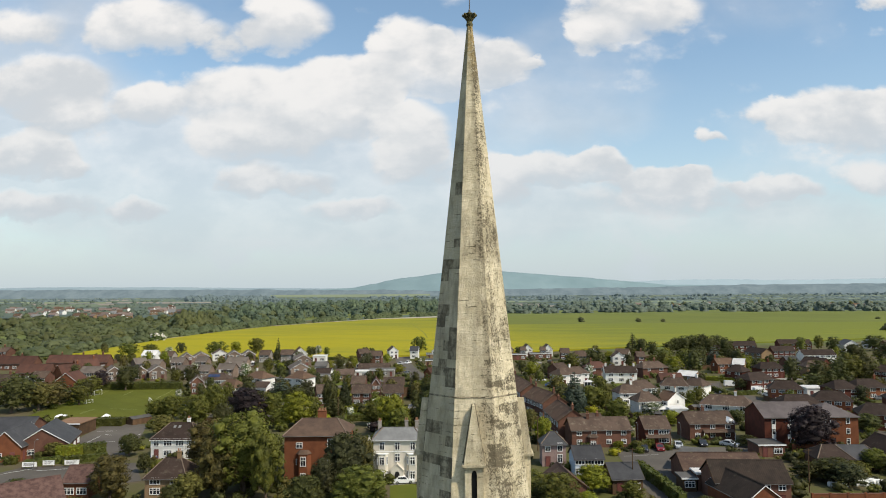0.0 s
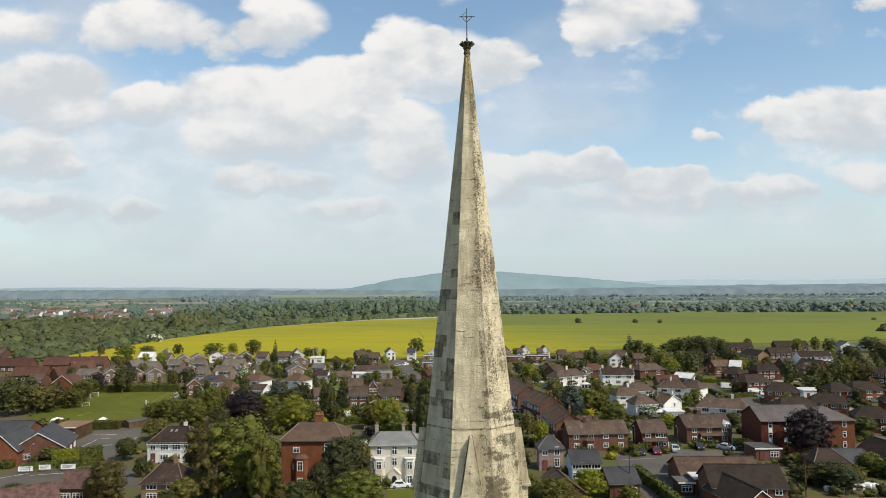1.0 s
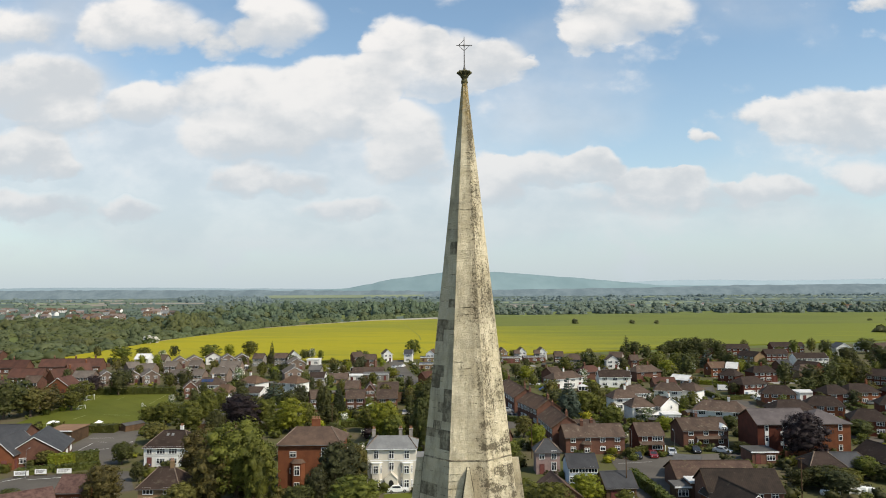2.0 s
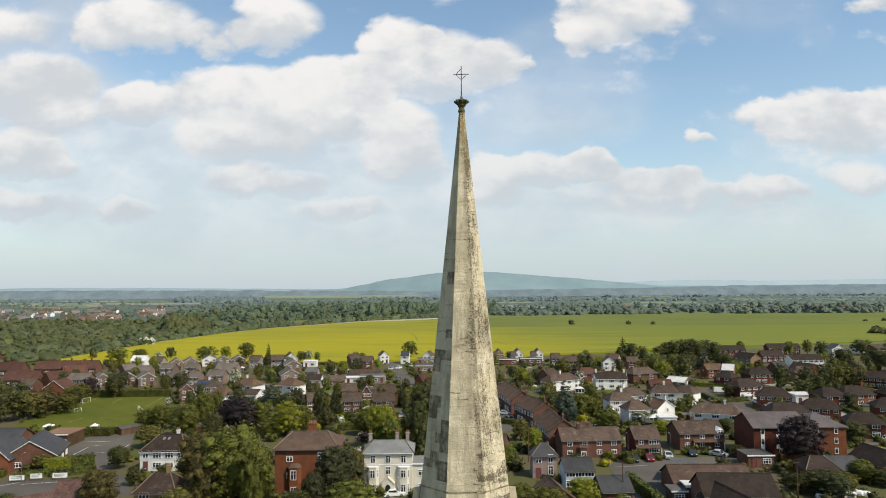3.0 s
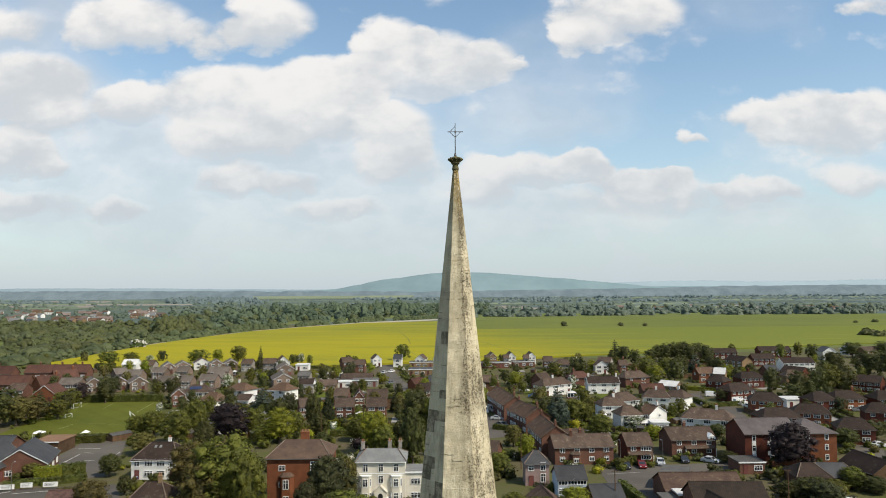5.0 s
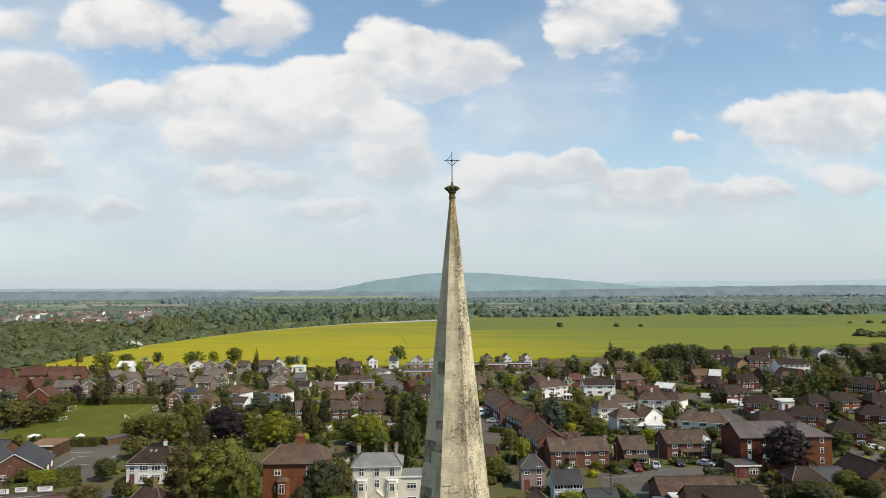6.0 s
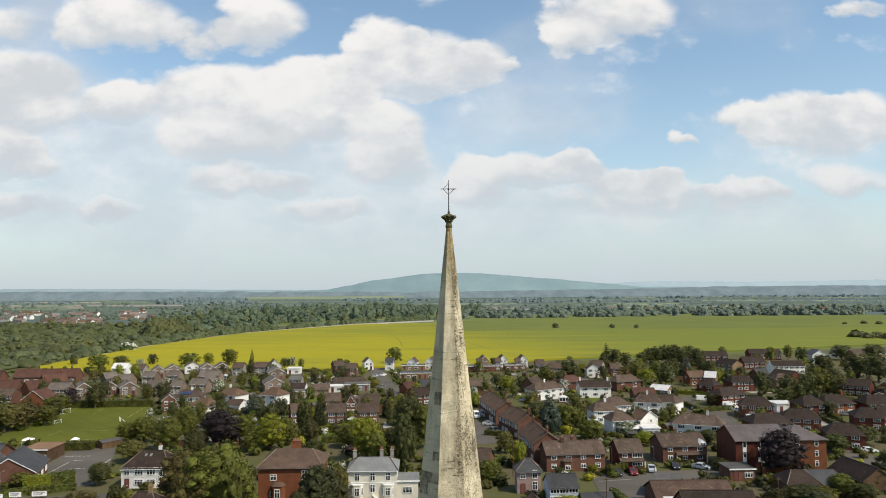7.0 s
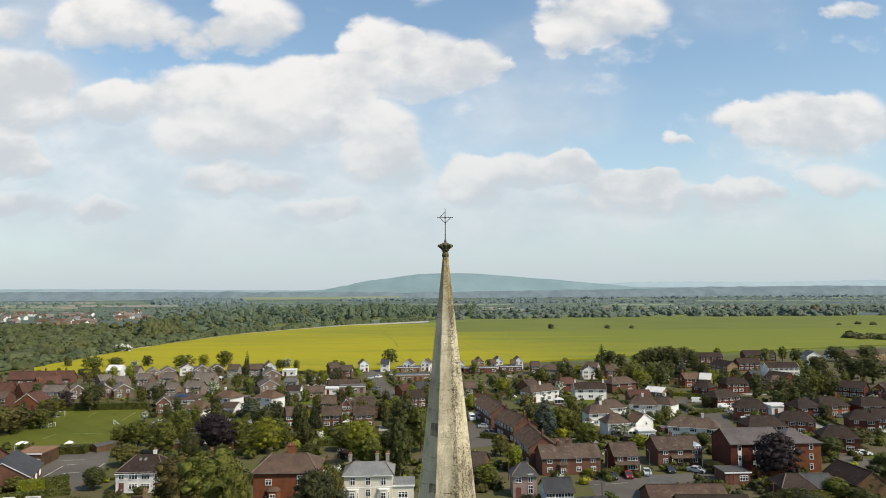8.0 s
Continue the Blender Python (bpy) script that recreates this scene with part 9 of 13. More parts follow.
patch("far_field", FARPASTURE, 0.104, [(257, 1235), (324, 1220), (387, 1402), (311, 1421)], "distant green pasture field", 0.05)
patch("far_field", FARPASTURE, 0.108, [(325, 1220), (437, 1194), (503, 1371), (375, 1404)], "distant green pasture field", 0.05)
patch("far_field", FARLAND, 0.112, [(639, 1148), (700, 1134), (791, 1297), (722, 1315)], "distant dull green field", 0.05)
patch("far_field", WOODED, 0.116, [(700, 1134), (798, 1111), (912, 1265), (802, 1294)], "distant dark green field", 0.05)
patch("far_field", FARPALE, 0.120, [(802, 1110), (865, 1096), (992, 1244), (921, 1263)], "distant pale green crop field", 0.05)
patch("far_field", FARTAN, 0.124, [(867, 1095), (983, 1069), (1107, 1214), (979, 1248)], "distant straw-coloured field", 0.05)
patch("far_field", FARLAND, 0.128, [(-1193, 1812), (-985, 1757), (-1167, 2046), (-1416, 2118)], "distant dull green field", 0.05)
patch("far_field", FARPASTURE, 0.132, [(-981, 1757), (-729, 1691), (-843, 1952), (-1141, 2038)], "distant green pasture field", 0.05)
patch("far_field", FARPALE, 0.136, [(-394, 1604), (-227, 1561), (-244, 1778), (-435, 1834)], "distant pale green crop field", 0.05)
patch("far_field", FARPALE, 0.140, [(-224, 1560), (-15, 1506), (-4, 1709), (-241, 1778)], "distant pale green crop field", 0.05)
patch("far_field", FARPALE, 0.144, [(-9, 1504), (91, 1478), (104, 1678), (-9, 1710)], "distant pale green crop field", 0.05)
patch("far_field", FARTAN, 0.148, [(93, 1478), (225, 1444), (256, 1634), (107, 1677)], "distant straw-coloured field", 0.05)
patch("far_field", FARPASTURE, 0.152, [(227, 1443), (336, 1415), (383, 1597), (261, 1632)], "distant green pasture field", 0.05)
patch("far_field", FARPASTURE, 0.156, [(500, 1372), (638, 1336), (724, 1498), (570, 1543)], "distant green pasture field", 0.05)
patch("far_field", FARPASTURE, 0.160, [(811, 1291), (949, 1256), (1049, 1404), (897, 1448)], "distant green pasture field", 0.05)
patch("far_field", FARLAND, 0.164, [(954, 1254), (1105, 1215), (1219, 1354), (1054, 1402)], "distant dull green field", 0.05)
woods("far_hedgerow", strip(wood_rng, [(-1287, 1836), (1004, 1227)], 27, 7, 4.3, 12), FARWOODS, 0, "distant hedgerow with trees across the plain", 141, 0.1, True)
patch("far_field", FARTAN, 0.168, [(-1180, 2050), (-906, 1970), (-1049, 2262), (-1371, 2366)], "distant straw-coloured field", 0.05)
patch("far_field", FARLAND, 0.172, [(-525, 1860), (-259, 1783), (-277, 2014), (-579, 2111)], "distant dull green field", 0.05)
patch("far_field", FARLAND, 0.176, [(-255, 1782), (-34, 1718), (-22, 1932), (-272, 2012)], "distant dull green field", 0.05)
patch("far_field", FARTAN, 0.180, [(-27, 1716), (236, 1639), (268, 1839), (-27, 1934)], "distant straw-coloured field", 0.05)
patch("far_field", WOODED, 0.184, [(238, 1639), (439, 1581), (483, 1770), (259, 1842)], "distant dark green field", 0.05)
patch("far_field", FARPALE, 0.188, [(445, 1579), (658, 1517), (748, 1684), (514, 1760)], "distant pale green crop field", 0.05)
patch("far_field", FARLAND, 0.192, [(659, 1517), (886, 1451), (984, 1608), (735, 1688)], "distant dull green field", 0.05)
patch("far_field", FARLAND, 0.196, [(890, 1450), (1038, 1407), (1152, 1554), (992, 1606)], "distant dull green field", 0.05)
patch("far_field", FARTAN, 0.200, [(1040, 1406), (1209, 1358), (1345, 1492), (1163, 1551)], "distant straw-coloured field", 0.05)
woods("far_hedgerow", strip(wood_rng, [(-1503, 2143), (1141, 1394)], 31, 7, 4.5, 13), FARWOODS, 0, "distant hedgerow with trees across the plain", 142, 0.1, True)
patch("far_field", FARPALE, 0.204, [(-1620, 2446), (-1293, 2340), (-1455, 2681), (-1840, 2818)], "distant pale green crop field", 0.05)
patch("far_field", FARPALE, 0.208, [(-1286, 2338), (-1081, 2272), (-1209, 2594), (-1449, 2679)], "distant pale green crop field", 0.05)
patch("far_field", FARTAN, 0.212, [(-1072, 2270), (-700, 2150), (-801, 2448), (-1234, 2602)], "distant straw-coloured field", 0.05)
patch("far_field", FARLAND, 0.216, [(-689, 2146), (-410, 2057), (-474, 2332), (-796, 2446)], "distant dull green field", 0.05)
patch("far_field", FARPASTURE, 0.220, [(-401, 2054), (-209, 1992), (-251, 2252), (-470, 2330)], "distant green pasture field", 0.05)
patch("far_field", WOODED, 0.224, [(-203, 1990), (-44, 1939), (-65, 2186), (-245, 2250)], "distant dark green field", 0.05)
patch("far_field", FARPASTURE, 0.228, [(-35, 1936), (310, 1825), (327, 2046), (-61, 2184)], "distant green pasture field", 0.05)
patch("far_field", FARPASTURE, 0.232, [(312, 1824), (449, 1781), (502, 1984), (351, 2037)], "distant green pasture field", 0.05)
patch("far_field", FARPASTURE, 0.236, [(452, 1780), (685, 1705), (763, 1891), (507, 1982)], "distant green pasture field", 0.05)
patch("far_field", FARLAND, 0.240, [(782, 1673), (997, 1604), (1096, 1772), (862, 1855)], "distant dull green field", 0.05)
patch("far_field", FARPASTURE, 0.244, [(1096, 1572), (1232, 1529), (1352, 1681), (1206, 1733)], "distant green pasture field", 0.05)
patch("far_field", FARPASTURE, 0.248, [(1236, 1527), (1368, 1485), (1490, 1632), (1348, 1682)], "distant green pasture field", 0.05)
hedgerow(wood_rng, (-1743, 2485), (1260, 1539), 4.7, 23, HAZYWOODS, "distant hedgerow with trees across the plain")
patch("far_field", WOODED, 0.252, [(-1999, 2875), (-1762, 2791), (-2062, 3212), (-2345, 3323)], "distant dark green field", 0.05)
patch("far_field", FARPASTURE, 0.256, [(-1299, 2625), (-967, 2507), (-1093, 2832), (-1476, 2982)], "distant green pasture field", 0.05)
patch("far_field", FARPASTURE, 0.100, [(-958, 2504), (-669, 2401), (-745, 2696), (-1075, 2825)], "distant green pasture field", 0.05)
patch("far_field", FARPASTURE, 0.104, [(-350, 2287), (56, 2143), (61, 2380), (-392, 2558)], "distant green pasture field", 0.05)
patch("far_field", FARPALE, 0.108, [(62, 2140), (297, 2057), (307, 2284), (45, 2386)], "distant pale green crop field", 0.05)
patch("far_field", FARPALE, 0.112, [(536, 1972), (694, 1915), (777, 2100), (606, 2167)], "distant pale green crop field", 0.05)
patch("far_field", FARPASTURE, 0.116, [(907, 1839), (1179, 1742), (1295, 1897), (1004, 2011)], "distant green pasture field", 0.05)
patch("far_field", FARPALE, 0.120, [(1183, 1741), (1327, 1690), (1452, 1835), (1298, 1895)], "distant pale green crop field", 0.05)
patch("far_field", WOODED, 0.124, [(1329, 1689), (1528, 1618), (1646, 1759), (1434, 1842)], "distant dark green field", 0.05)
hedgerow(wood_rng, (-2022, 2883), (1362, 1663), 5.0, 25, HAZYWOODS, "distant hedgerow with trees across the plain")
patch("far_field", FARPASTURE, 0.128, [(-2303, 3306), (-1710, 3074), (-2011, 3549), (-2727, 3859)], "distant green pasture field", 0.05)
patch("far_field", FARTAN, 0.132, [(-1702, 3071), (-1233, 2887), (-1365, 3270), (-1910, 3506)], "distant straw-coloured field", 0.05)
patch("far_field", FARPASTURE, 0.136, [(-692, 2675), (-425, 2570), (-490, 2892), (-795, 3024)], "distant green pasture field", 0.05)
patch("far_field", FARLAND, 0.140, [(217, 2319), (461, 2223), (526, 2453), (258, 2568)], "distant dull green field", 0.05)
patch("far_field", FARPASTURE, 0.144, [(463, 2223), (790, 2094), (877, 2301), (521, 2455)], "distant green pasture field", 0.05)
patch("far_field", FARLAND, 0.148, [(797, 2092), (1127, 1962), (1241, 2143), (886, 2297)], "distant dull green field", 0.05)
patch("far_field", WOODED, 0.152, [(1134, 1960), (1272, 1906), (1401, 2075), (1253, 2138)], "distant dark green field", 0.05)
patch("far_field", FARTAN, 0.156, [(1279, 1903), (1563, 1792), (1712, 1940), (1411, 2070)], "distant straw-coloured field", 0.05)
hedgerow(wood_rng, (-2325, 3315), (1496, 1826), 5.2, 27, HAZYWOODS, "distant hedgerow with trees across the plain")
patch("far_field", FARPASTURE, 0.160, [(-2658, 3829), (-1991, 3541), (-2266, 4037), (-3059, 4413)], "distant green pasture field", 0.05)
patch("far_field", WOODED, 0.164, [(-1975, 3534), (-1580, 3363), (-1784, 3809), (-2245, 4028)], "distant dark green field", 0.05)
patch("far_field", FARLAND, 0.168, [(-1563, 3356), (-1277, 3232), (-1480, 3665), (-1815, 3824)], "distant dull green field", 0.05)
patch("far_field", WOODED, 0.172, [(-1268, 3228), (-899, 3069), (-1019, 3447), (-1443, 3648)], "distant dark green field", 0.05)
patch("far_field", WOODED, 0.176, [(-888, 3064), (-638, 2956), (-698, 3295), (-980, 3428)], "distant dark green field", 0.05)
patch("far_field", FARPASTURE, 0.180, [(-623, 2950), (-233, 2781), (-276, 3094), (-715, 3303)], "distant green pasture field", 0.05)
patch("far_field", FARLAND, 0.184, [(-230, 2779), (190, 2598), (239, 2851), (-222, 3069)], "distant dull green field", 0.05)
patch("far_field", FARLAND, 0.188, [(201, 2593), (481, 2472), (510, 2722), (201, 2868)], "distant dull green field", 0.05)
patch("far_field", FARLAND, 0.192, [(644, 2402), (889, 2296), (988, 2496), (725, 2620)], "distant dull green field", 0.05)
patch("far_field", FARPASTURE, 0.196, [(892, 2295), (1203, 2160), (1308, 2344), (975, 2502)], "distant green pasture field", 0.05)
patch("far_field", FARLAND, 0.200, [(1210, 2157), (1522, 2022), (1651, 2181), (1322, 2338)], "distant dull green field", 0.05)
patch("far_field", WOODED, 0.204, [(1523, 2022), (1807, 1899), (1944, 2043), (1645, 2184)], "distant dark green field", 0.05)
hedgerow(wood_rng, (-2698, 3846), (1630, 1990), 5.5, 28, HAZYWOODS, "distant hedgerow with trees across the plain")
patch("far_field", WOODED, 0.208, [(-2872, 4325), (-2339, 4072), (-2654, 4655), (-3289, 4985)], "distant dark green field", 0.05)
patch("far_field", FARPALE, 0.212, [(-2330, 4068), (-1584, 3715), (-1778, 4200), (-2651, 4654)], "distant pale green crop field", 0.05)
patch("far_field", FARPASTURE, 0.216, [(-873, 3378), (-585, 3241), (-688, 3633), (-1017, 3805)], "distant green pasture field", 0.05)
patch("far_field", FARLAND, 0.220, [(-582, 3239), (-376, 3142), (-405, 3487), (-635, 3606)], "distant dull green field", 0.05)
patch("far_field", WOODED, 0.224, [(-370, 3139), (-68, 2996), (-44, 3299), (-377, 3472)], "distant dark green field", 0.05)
patch("far_field", WOODED, 0.228, [(-61, 2993), (174, 2881), (169, 3188), (-93, 3325)], "distant dark green field", 0.05)
patch("far_field", FARPASTURE, 0.232, [(180, 2879), (633, 2664), (696, 2914), (202, 3171)], "distant green pasture field", 0.05)
patch("far_field", WOODED, 0.236, [(643, 2659), (1000, 2490), (1075, 2718), (688, 2919)], "distant dark green field", 0.05)
patch("far_field", FARPALE, 0.240, [(1000, 2490), (1363, 2318), (1468, 2514), (1080, 2715)], "distant pale green crop field", 0.05)
patch("far_field", FARPASTURE, 0.244, [(1363, 2318), (1576, 2217), (1685, 2401), (1459, 2518)], "distant green pasture field", 0.05)
patch("far_field", FARTAN, 0.248, [(1578, 2216), (1822, 2101), (1977, 2249), (1723, 2381)], "distant straw-coloured field", 0.05)
hedgerow(wood_rng, (-3114, 4440), (1743, 2128), 5.8, 30, HAZYWOODS, "distant hedgerow with trees across the plain")
patch("far_field", FARTAN, 0.252, [(-3384, 5034), (-2463, 4556), (-2844, 5234), (-3962, 5870)], "distant straw-coloured field", 0.05)
patch("far_field", FARTAN, 0.256, [(-2449, 4549), (-1917, 4272), (-2111, 4816), (-2729, 5168)], "distant straw-coloured field", 0.05)
patch("far_field", FARPASTURE, 0.100, [(-1898, 4262), (-1495, 4053), (-1634, 4545), (-2095, 4808)], "distant green pasture field", 0.05)
patch("far_field", FARPASTURE, 0.104, [(-1485, 4048), (-670, 3624), (-751, 4042), (-1682, 4572)], "distant green pasture field", 0.05)
patch("far_field", FARPASTURE, 0.108, [(-353, 3460), (-1, 3277), (16, 3606), (-373, 3827)], "distant green pasture field", 0.05)
patch("far_field", FARLAND, 0.112, [(11, 3270), (225, 3159), (214, 3493), (-23, 3628)], "distant dull green field", 0.05)
patch("far_field", FARPASTURE, 0.116, [(226, 3159), (542, 2994), (563, 3294), (215, 3493)], "distant green pasture field", 0.05)
patch("far_field", FARPASTURE, 0.120, [(548, 2991), (916, 2800), (1023, 3032), (630, 3256)], "distant green pasture field", 0.05)
patch("far_field", FARPASTURE, 0.124, [(924, 2796), (1251, 2626), (1356, 2843), (1008, 3041)], "distant green pasture field", 0.05)
patch("far_field", FARLAND, 0.128, [(1254, 2624), (1402, 2547), (1539, 2739), (1383, 2828)], "distant dull green field", 0.05)
patch("far_field", WOODED, 0.132, [(1403, 2547), (1702, 2392), (1810, 2584), (1493, 2765)], "distant dark green field", 0.05)
patch("far_field", FARLAND, 0.136, [(1707, 2389), (1938, 2269), (2079, 2431), (1836, 2569)], "distant dull green field", 0.05)
hedgerow(wood_rng, (-3617, 5155), (1858, 2268), 6.2, 32, HAZYWOODS, "distant hedgerow with trees across the plain")
patch("far_field", FARPASTURE, 0.140, [(-3922, 5847), (-2554, 5068), (-2936, 5841), (-4615, 6892)], "distant green pasture field", 0.05)
patch("far_field", FARPALE, 0.144, [(-2538, 5060), (-1563, 4505), (-1730, 5086), (-2870, 5800)], "distant pale green crop field", 0.05)
patch("far_field", FARPASTURE, 0.148, [(-1560, 4503), (-1214, 4306), (-1345, 4845), (-1744, 5094)], "distant green pasture field", 0.05)
patch("far_field", FARPALE, 0.152, [(-1191, 4292), (-529, 3916), (-637, 4401), (-1400, 4879)], "distant pale green crop field", 0.05)
patch("far_field", FARLAND, 0.156, [(-198, 3727), (360, 3409), (417, 3742), (-196, 4125)], "distant dull green field", 0.05)
patch("far_field", FARPASTURE, 0.160, [(374, 3402), (805, 3156), (885, 3448), (418, 3741)], "distant green pasture field", 0.05)
patch("far_field", FARPASTURE, 0.164, [(816, 3150), (1192, 2936), (1309, 3183), (907, 3434)], "distant green pasture field", 0.05)
patch("far_field", FARLAND, 0.168, [(1195, 2934), (1572, 2720), (1702, 2937), (1303, 3187)], "distant dull green field", 0.05)
patch("far_field", FARLAND, 0.172, [(1575, 2718), (1728, 2631), (1871, 2831), (1711, 2931)], "distant dull green field", 0.05)
patch("far_field", FARLAND, 0.176, [(1729, 2631), (2028, 2460), (2157, 2652), (1841, 2850)], "distant dull green field", 0.05)
hedgerow(wood_rng, (-4222, 6018), (1984, 2422), 6.5, 34, HAZYWOODS, "distant hedgerow with trees across the plain")
patch("far_field", WOODED, 0.180, [(-4765, 6986), (-3812, 6389), (-4651, 7664), (-5905, 8531)], "distant dark green field", 0.05)
patch("far_field", FARPALE, 0.184, [(-3807, 6386), (-3063, 5921), (-3696, 7004), (-4645, 7659)], "distant pale green crop field", 0.05)
patch("far_field", FARPASTURE, 0.188, [(-3031, 5900), (-1901, 5193), (-2221, 5983), (-3596, 6934)], "distant green pasture field", 0.05)
patch("far_field", FARLAND, 0.192, [(-1882, 5181), (-1422, 4893), (-1573, 5536), (-2108, 5905)], "distant dull green field", 0.05)
patch("far_field", FARLAND, 0.196, [(-1413, 4887), (-491, 4310), (-539, 4821), (-1593, 5549)], "distant dull green field", 0.05)
patch("far_field", FARLAND, 0.200, [(131, 3920), (387, 3760), (444, 4141), (163, 4335)], "distant dull green field", 0.05)
patch("far_field", FARPALE, 0.204, [(968, 3397), (1206, 3248), (1335, 3525), (1081, 3701)], "distant pale green crop field", 0.05)
patch("far_field", FARPASTURE, 0.208, [(1212, 3244), (1609, 2995), (1735, 3248), (1313, 3540)], "distant green pasture field", 0.05)
patch("far_field", FARPASTURE, 0.212, [(1618, 2989), (1934, 2792), (2089, 3004), (1759, 3232)], "distant green pasture field", 0.05)
patch("far_field", FARLAND, 0.216, [(1935, 2791), (2255, 2590), (2413, 2780), (2079, 3010)], "distant dull green field", 0.05)
hedgerow(wood_rng, (-5008, 7138), (2136, 2607), 6.9, 36, HAZYWOODS, "distant hedgerow with trees across the plain")
patch("far_field", FARPALE, 0.220, [(-5853, 8495), (-3597, 6935), (-4278, 8240), (-7256, 10523)], "distant pale green crop field", 0.05)
patch("far_field", FARPASTURE, 0.224, [(-3570, 6917), (-2918, 6465), (-3454, 7608), (-4274, 8237)], "distant green pasture field", 0.05)
patch("far_field", FARPASTURE, 0.228, [(-2896, 6450), (-1820, 5707), (-2036, 6522), (-3319, 7505)], "distant green pasture field", 0.05)
patch("far_field", FARLAND, 0.232, [(-1798, 5691), (-923, 5086), (-1062, 5775), (-2090, 6563)], "distant dull green field", 0.05)
patch("far_field", WOODED, 0.236, [(-904, 5073), (-329, 4676), (-318, 5204), (-962, 5699)], "distant dark green field", 0.05)
patch("far_field", FARLAND, 0.240, [(-314, 4665), (256, 4271), (271, 4753), (-368, 5243)], "distant dull green field", 0.05)
patch("far_field", FARPALE, 0.244, [(270, 4262), (746, 3932), (804, 4345), (278, 4748)], "distant pale green crop field", 0.05)
patch("far_field", FARPASTURE, 0.248, [(1206, 3614), (1701, 3272), (1819, 3567), (1288, 3974)], "distant green pasture field", 0.05)
patch("far_field", FARPALE, 0.252, [(1709, 3267), (2130, 2976), (2302, 3196), (1863, 3533)], "distant pale green crop field", 0.05)
patch("far_field", FARPASTURE, 0.256, [(2137, 2970), (2408, 2783), (2580, 2983), (2300, 3198)], "distant green pasture field", 0.05)
hedgerow(wood_rng, (-6061, 8639), (2350, 2868), 7.4, 37, HAZYWOODS, "distant hedgerow with trees across the plain")
patch("far_field", FARPASTURE, 0.100, [(-6759, 10142), (-4863, 8689), (-5875, 10564), (-8471, 12779)], "distant green pasture field", 0.05)
patch("far_field", FARPASTURE, 0.104, [(-4812, 8649), (-3238, 7443), (-3719, 8725), (-5707, 10420)], "distant green pasture field", 0.05)
patch("far_field", FARTAN, 0.108, [(-3218, 7428), (-2520, 6892), (-2853, 7985), (-3701, 8709)], "distant straw-coloured field", 0.05)
patch("far_field", FARPASTURE, 0.112, [(-2477, 6859), (-1725, 6283), (-2050, 7301), (-2969, 8085)], "distant green pasture field", 0.05)
patch("far_field", FARPASTURE, 0.116, [(-1716, 6276), (-758, 5542), (-927, 6342), (-2067, 7315)], "distant green pasture field", 0.05)
patch("far_field", WOODED, 0.120, [(-753, 5538), (32, 4936), (44, 5514), (-844, 6272)], "distant dark green field", 0.05)
patch("far_field", FARLAND, 0.124, [(53, 4920), (726, 4405), (776, 4890), (26, 5529)], "distant dull green field", 0.05)
patch("far_field", FARLAND, 0.128, [(737, 4396), (1066, 4144), (1152, 4569), (793, 4875)], "distant dull green field", 0.05)
patch("far_field", FARPASTURE, 0.132, [(1082, 4132), (1351, 3925), (1450, 4314), (1159, 4563)], "distant green pasture field", 0.05)
patch("far_field", FARLAND, 0.136, [(1359, 3919), (1746, 3622), (1876, 3951), (1463, 4304)], "distant dull green field", 0.05)
patch("far_field", FARPASTURE, 0.140, [(2413, 3111), (2756, 2848), (2959, 3028), (2610, 3325)], "distant green pasture field", 0.05)
hedgerow(wood_rng, (-7532, 10735), (2441, 2978), 8.0, 41, HAZYWOODS, "distant hedgerow with trees across the plain")
patch("far_field", FARPASTURE, 0.144, [(-9704, 13831), (-6021, 10689), (-7651, 13377), (-13247, 18653)], "distant green pasture field", 0.05)
patch("far_field", FARLAND, 0.148, [(-5964, 10640), (-4741, 9597), (-5593, 11437), (-7190, 12943)], "distant dull green field", 0.05)
patch("far_field", FARLAND, 0.152, [(-4681, 9545), (-2707, 7861), (-3012, 9003), (-5418, 11272)], "distant dull green field", 0.05)
patch("far_field", FARPASTURE, 0.156, [(-2658, 7819), (-1971, 7233), (-2185, 8223), (-2994, 8986)], "distant green pasture field", 0.05)
patch("far_field", WOODED, 0.160, [(-1956, 7221), (-1290, 6652), (-1366, 7451), (-2127, 8169)], "distant dark green field", 0.05)
patch("far_field", FARLAND, 0.164, [(-1281, 6644), (-71, 5612), (-96, 6254), (-1477, 7556)], "distant dull green field", 0.05)
patch("far_field", WOODED, 0.168, [(-55, 5599), (493, 5131), (485, 5706), (-131, 6287)], "distant dark green field", 0.05)
patch("far_field", FARLAND, 0.172, [(501, 5125), (1162, 4561), (1289, 4948), (581, 5616)], "distant dull green field", 0.05)
patch("far_field", FARLAND, 0.176, [(1167, 4556), (1425, 4336), (1587, 4667), (1316, 4922)], "distant dull green field", 0.05)
patch("far_field", FARPASTURE, 0.180, [(1429, 4333), (1759, 4051), (1884, 4387), (1533, 4718)], "distant green pasture field", 0.05)
patch("far_field", WOODED, 0.184, [(1769, 4043), (2216, 3661), (2353, 3945), (1882, 4389)], "distant dark green field", 0.05)
patch("far_field", FARLAND, 0.188, [(2228, 3651), (2383, 3519), (2523, 3785), (2361, 3937)], "distant dull green field", 0.05)
hedgerow(wood_rng, (-9707, 13833), (2691, 3283), 8.6, 45, HAZYWOODS, "distant hedgerow with trees across the plain")
patch("far_field", FARPALE, 0.46, [(-971, 4222), (-544, 3975), (-826, 5594), (-1285, 5946)], "distant pale green crop field", 0.05)
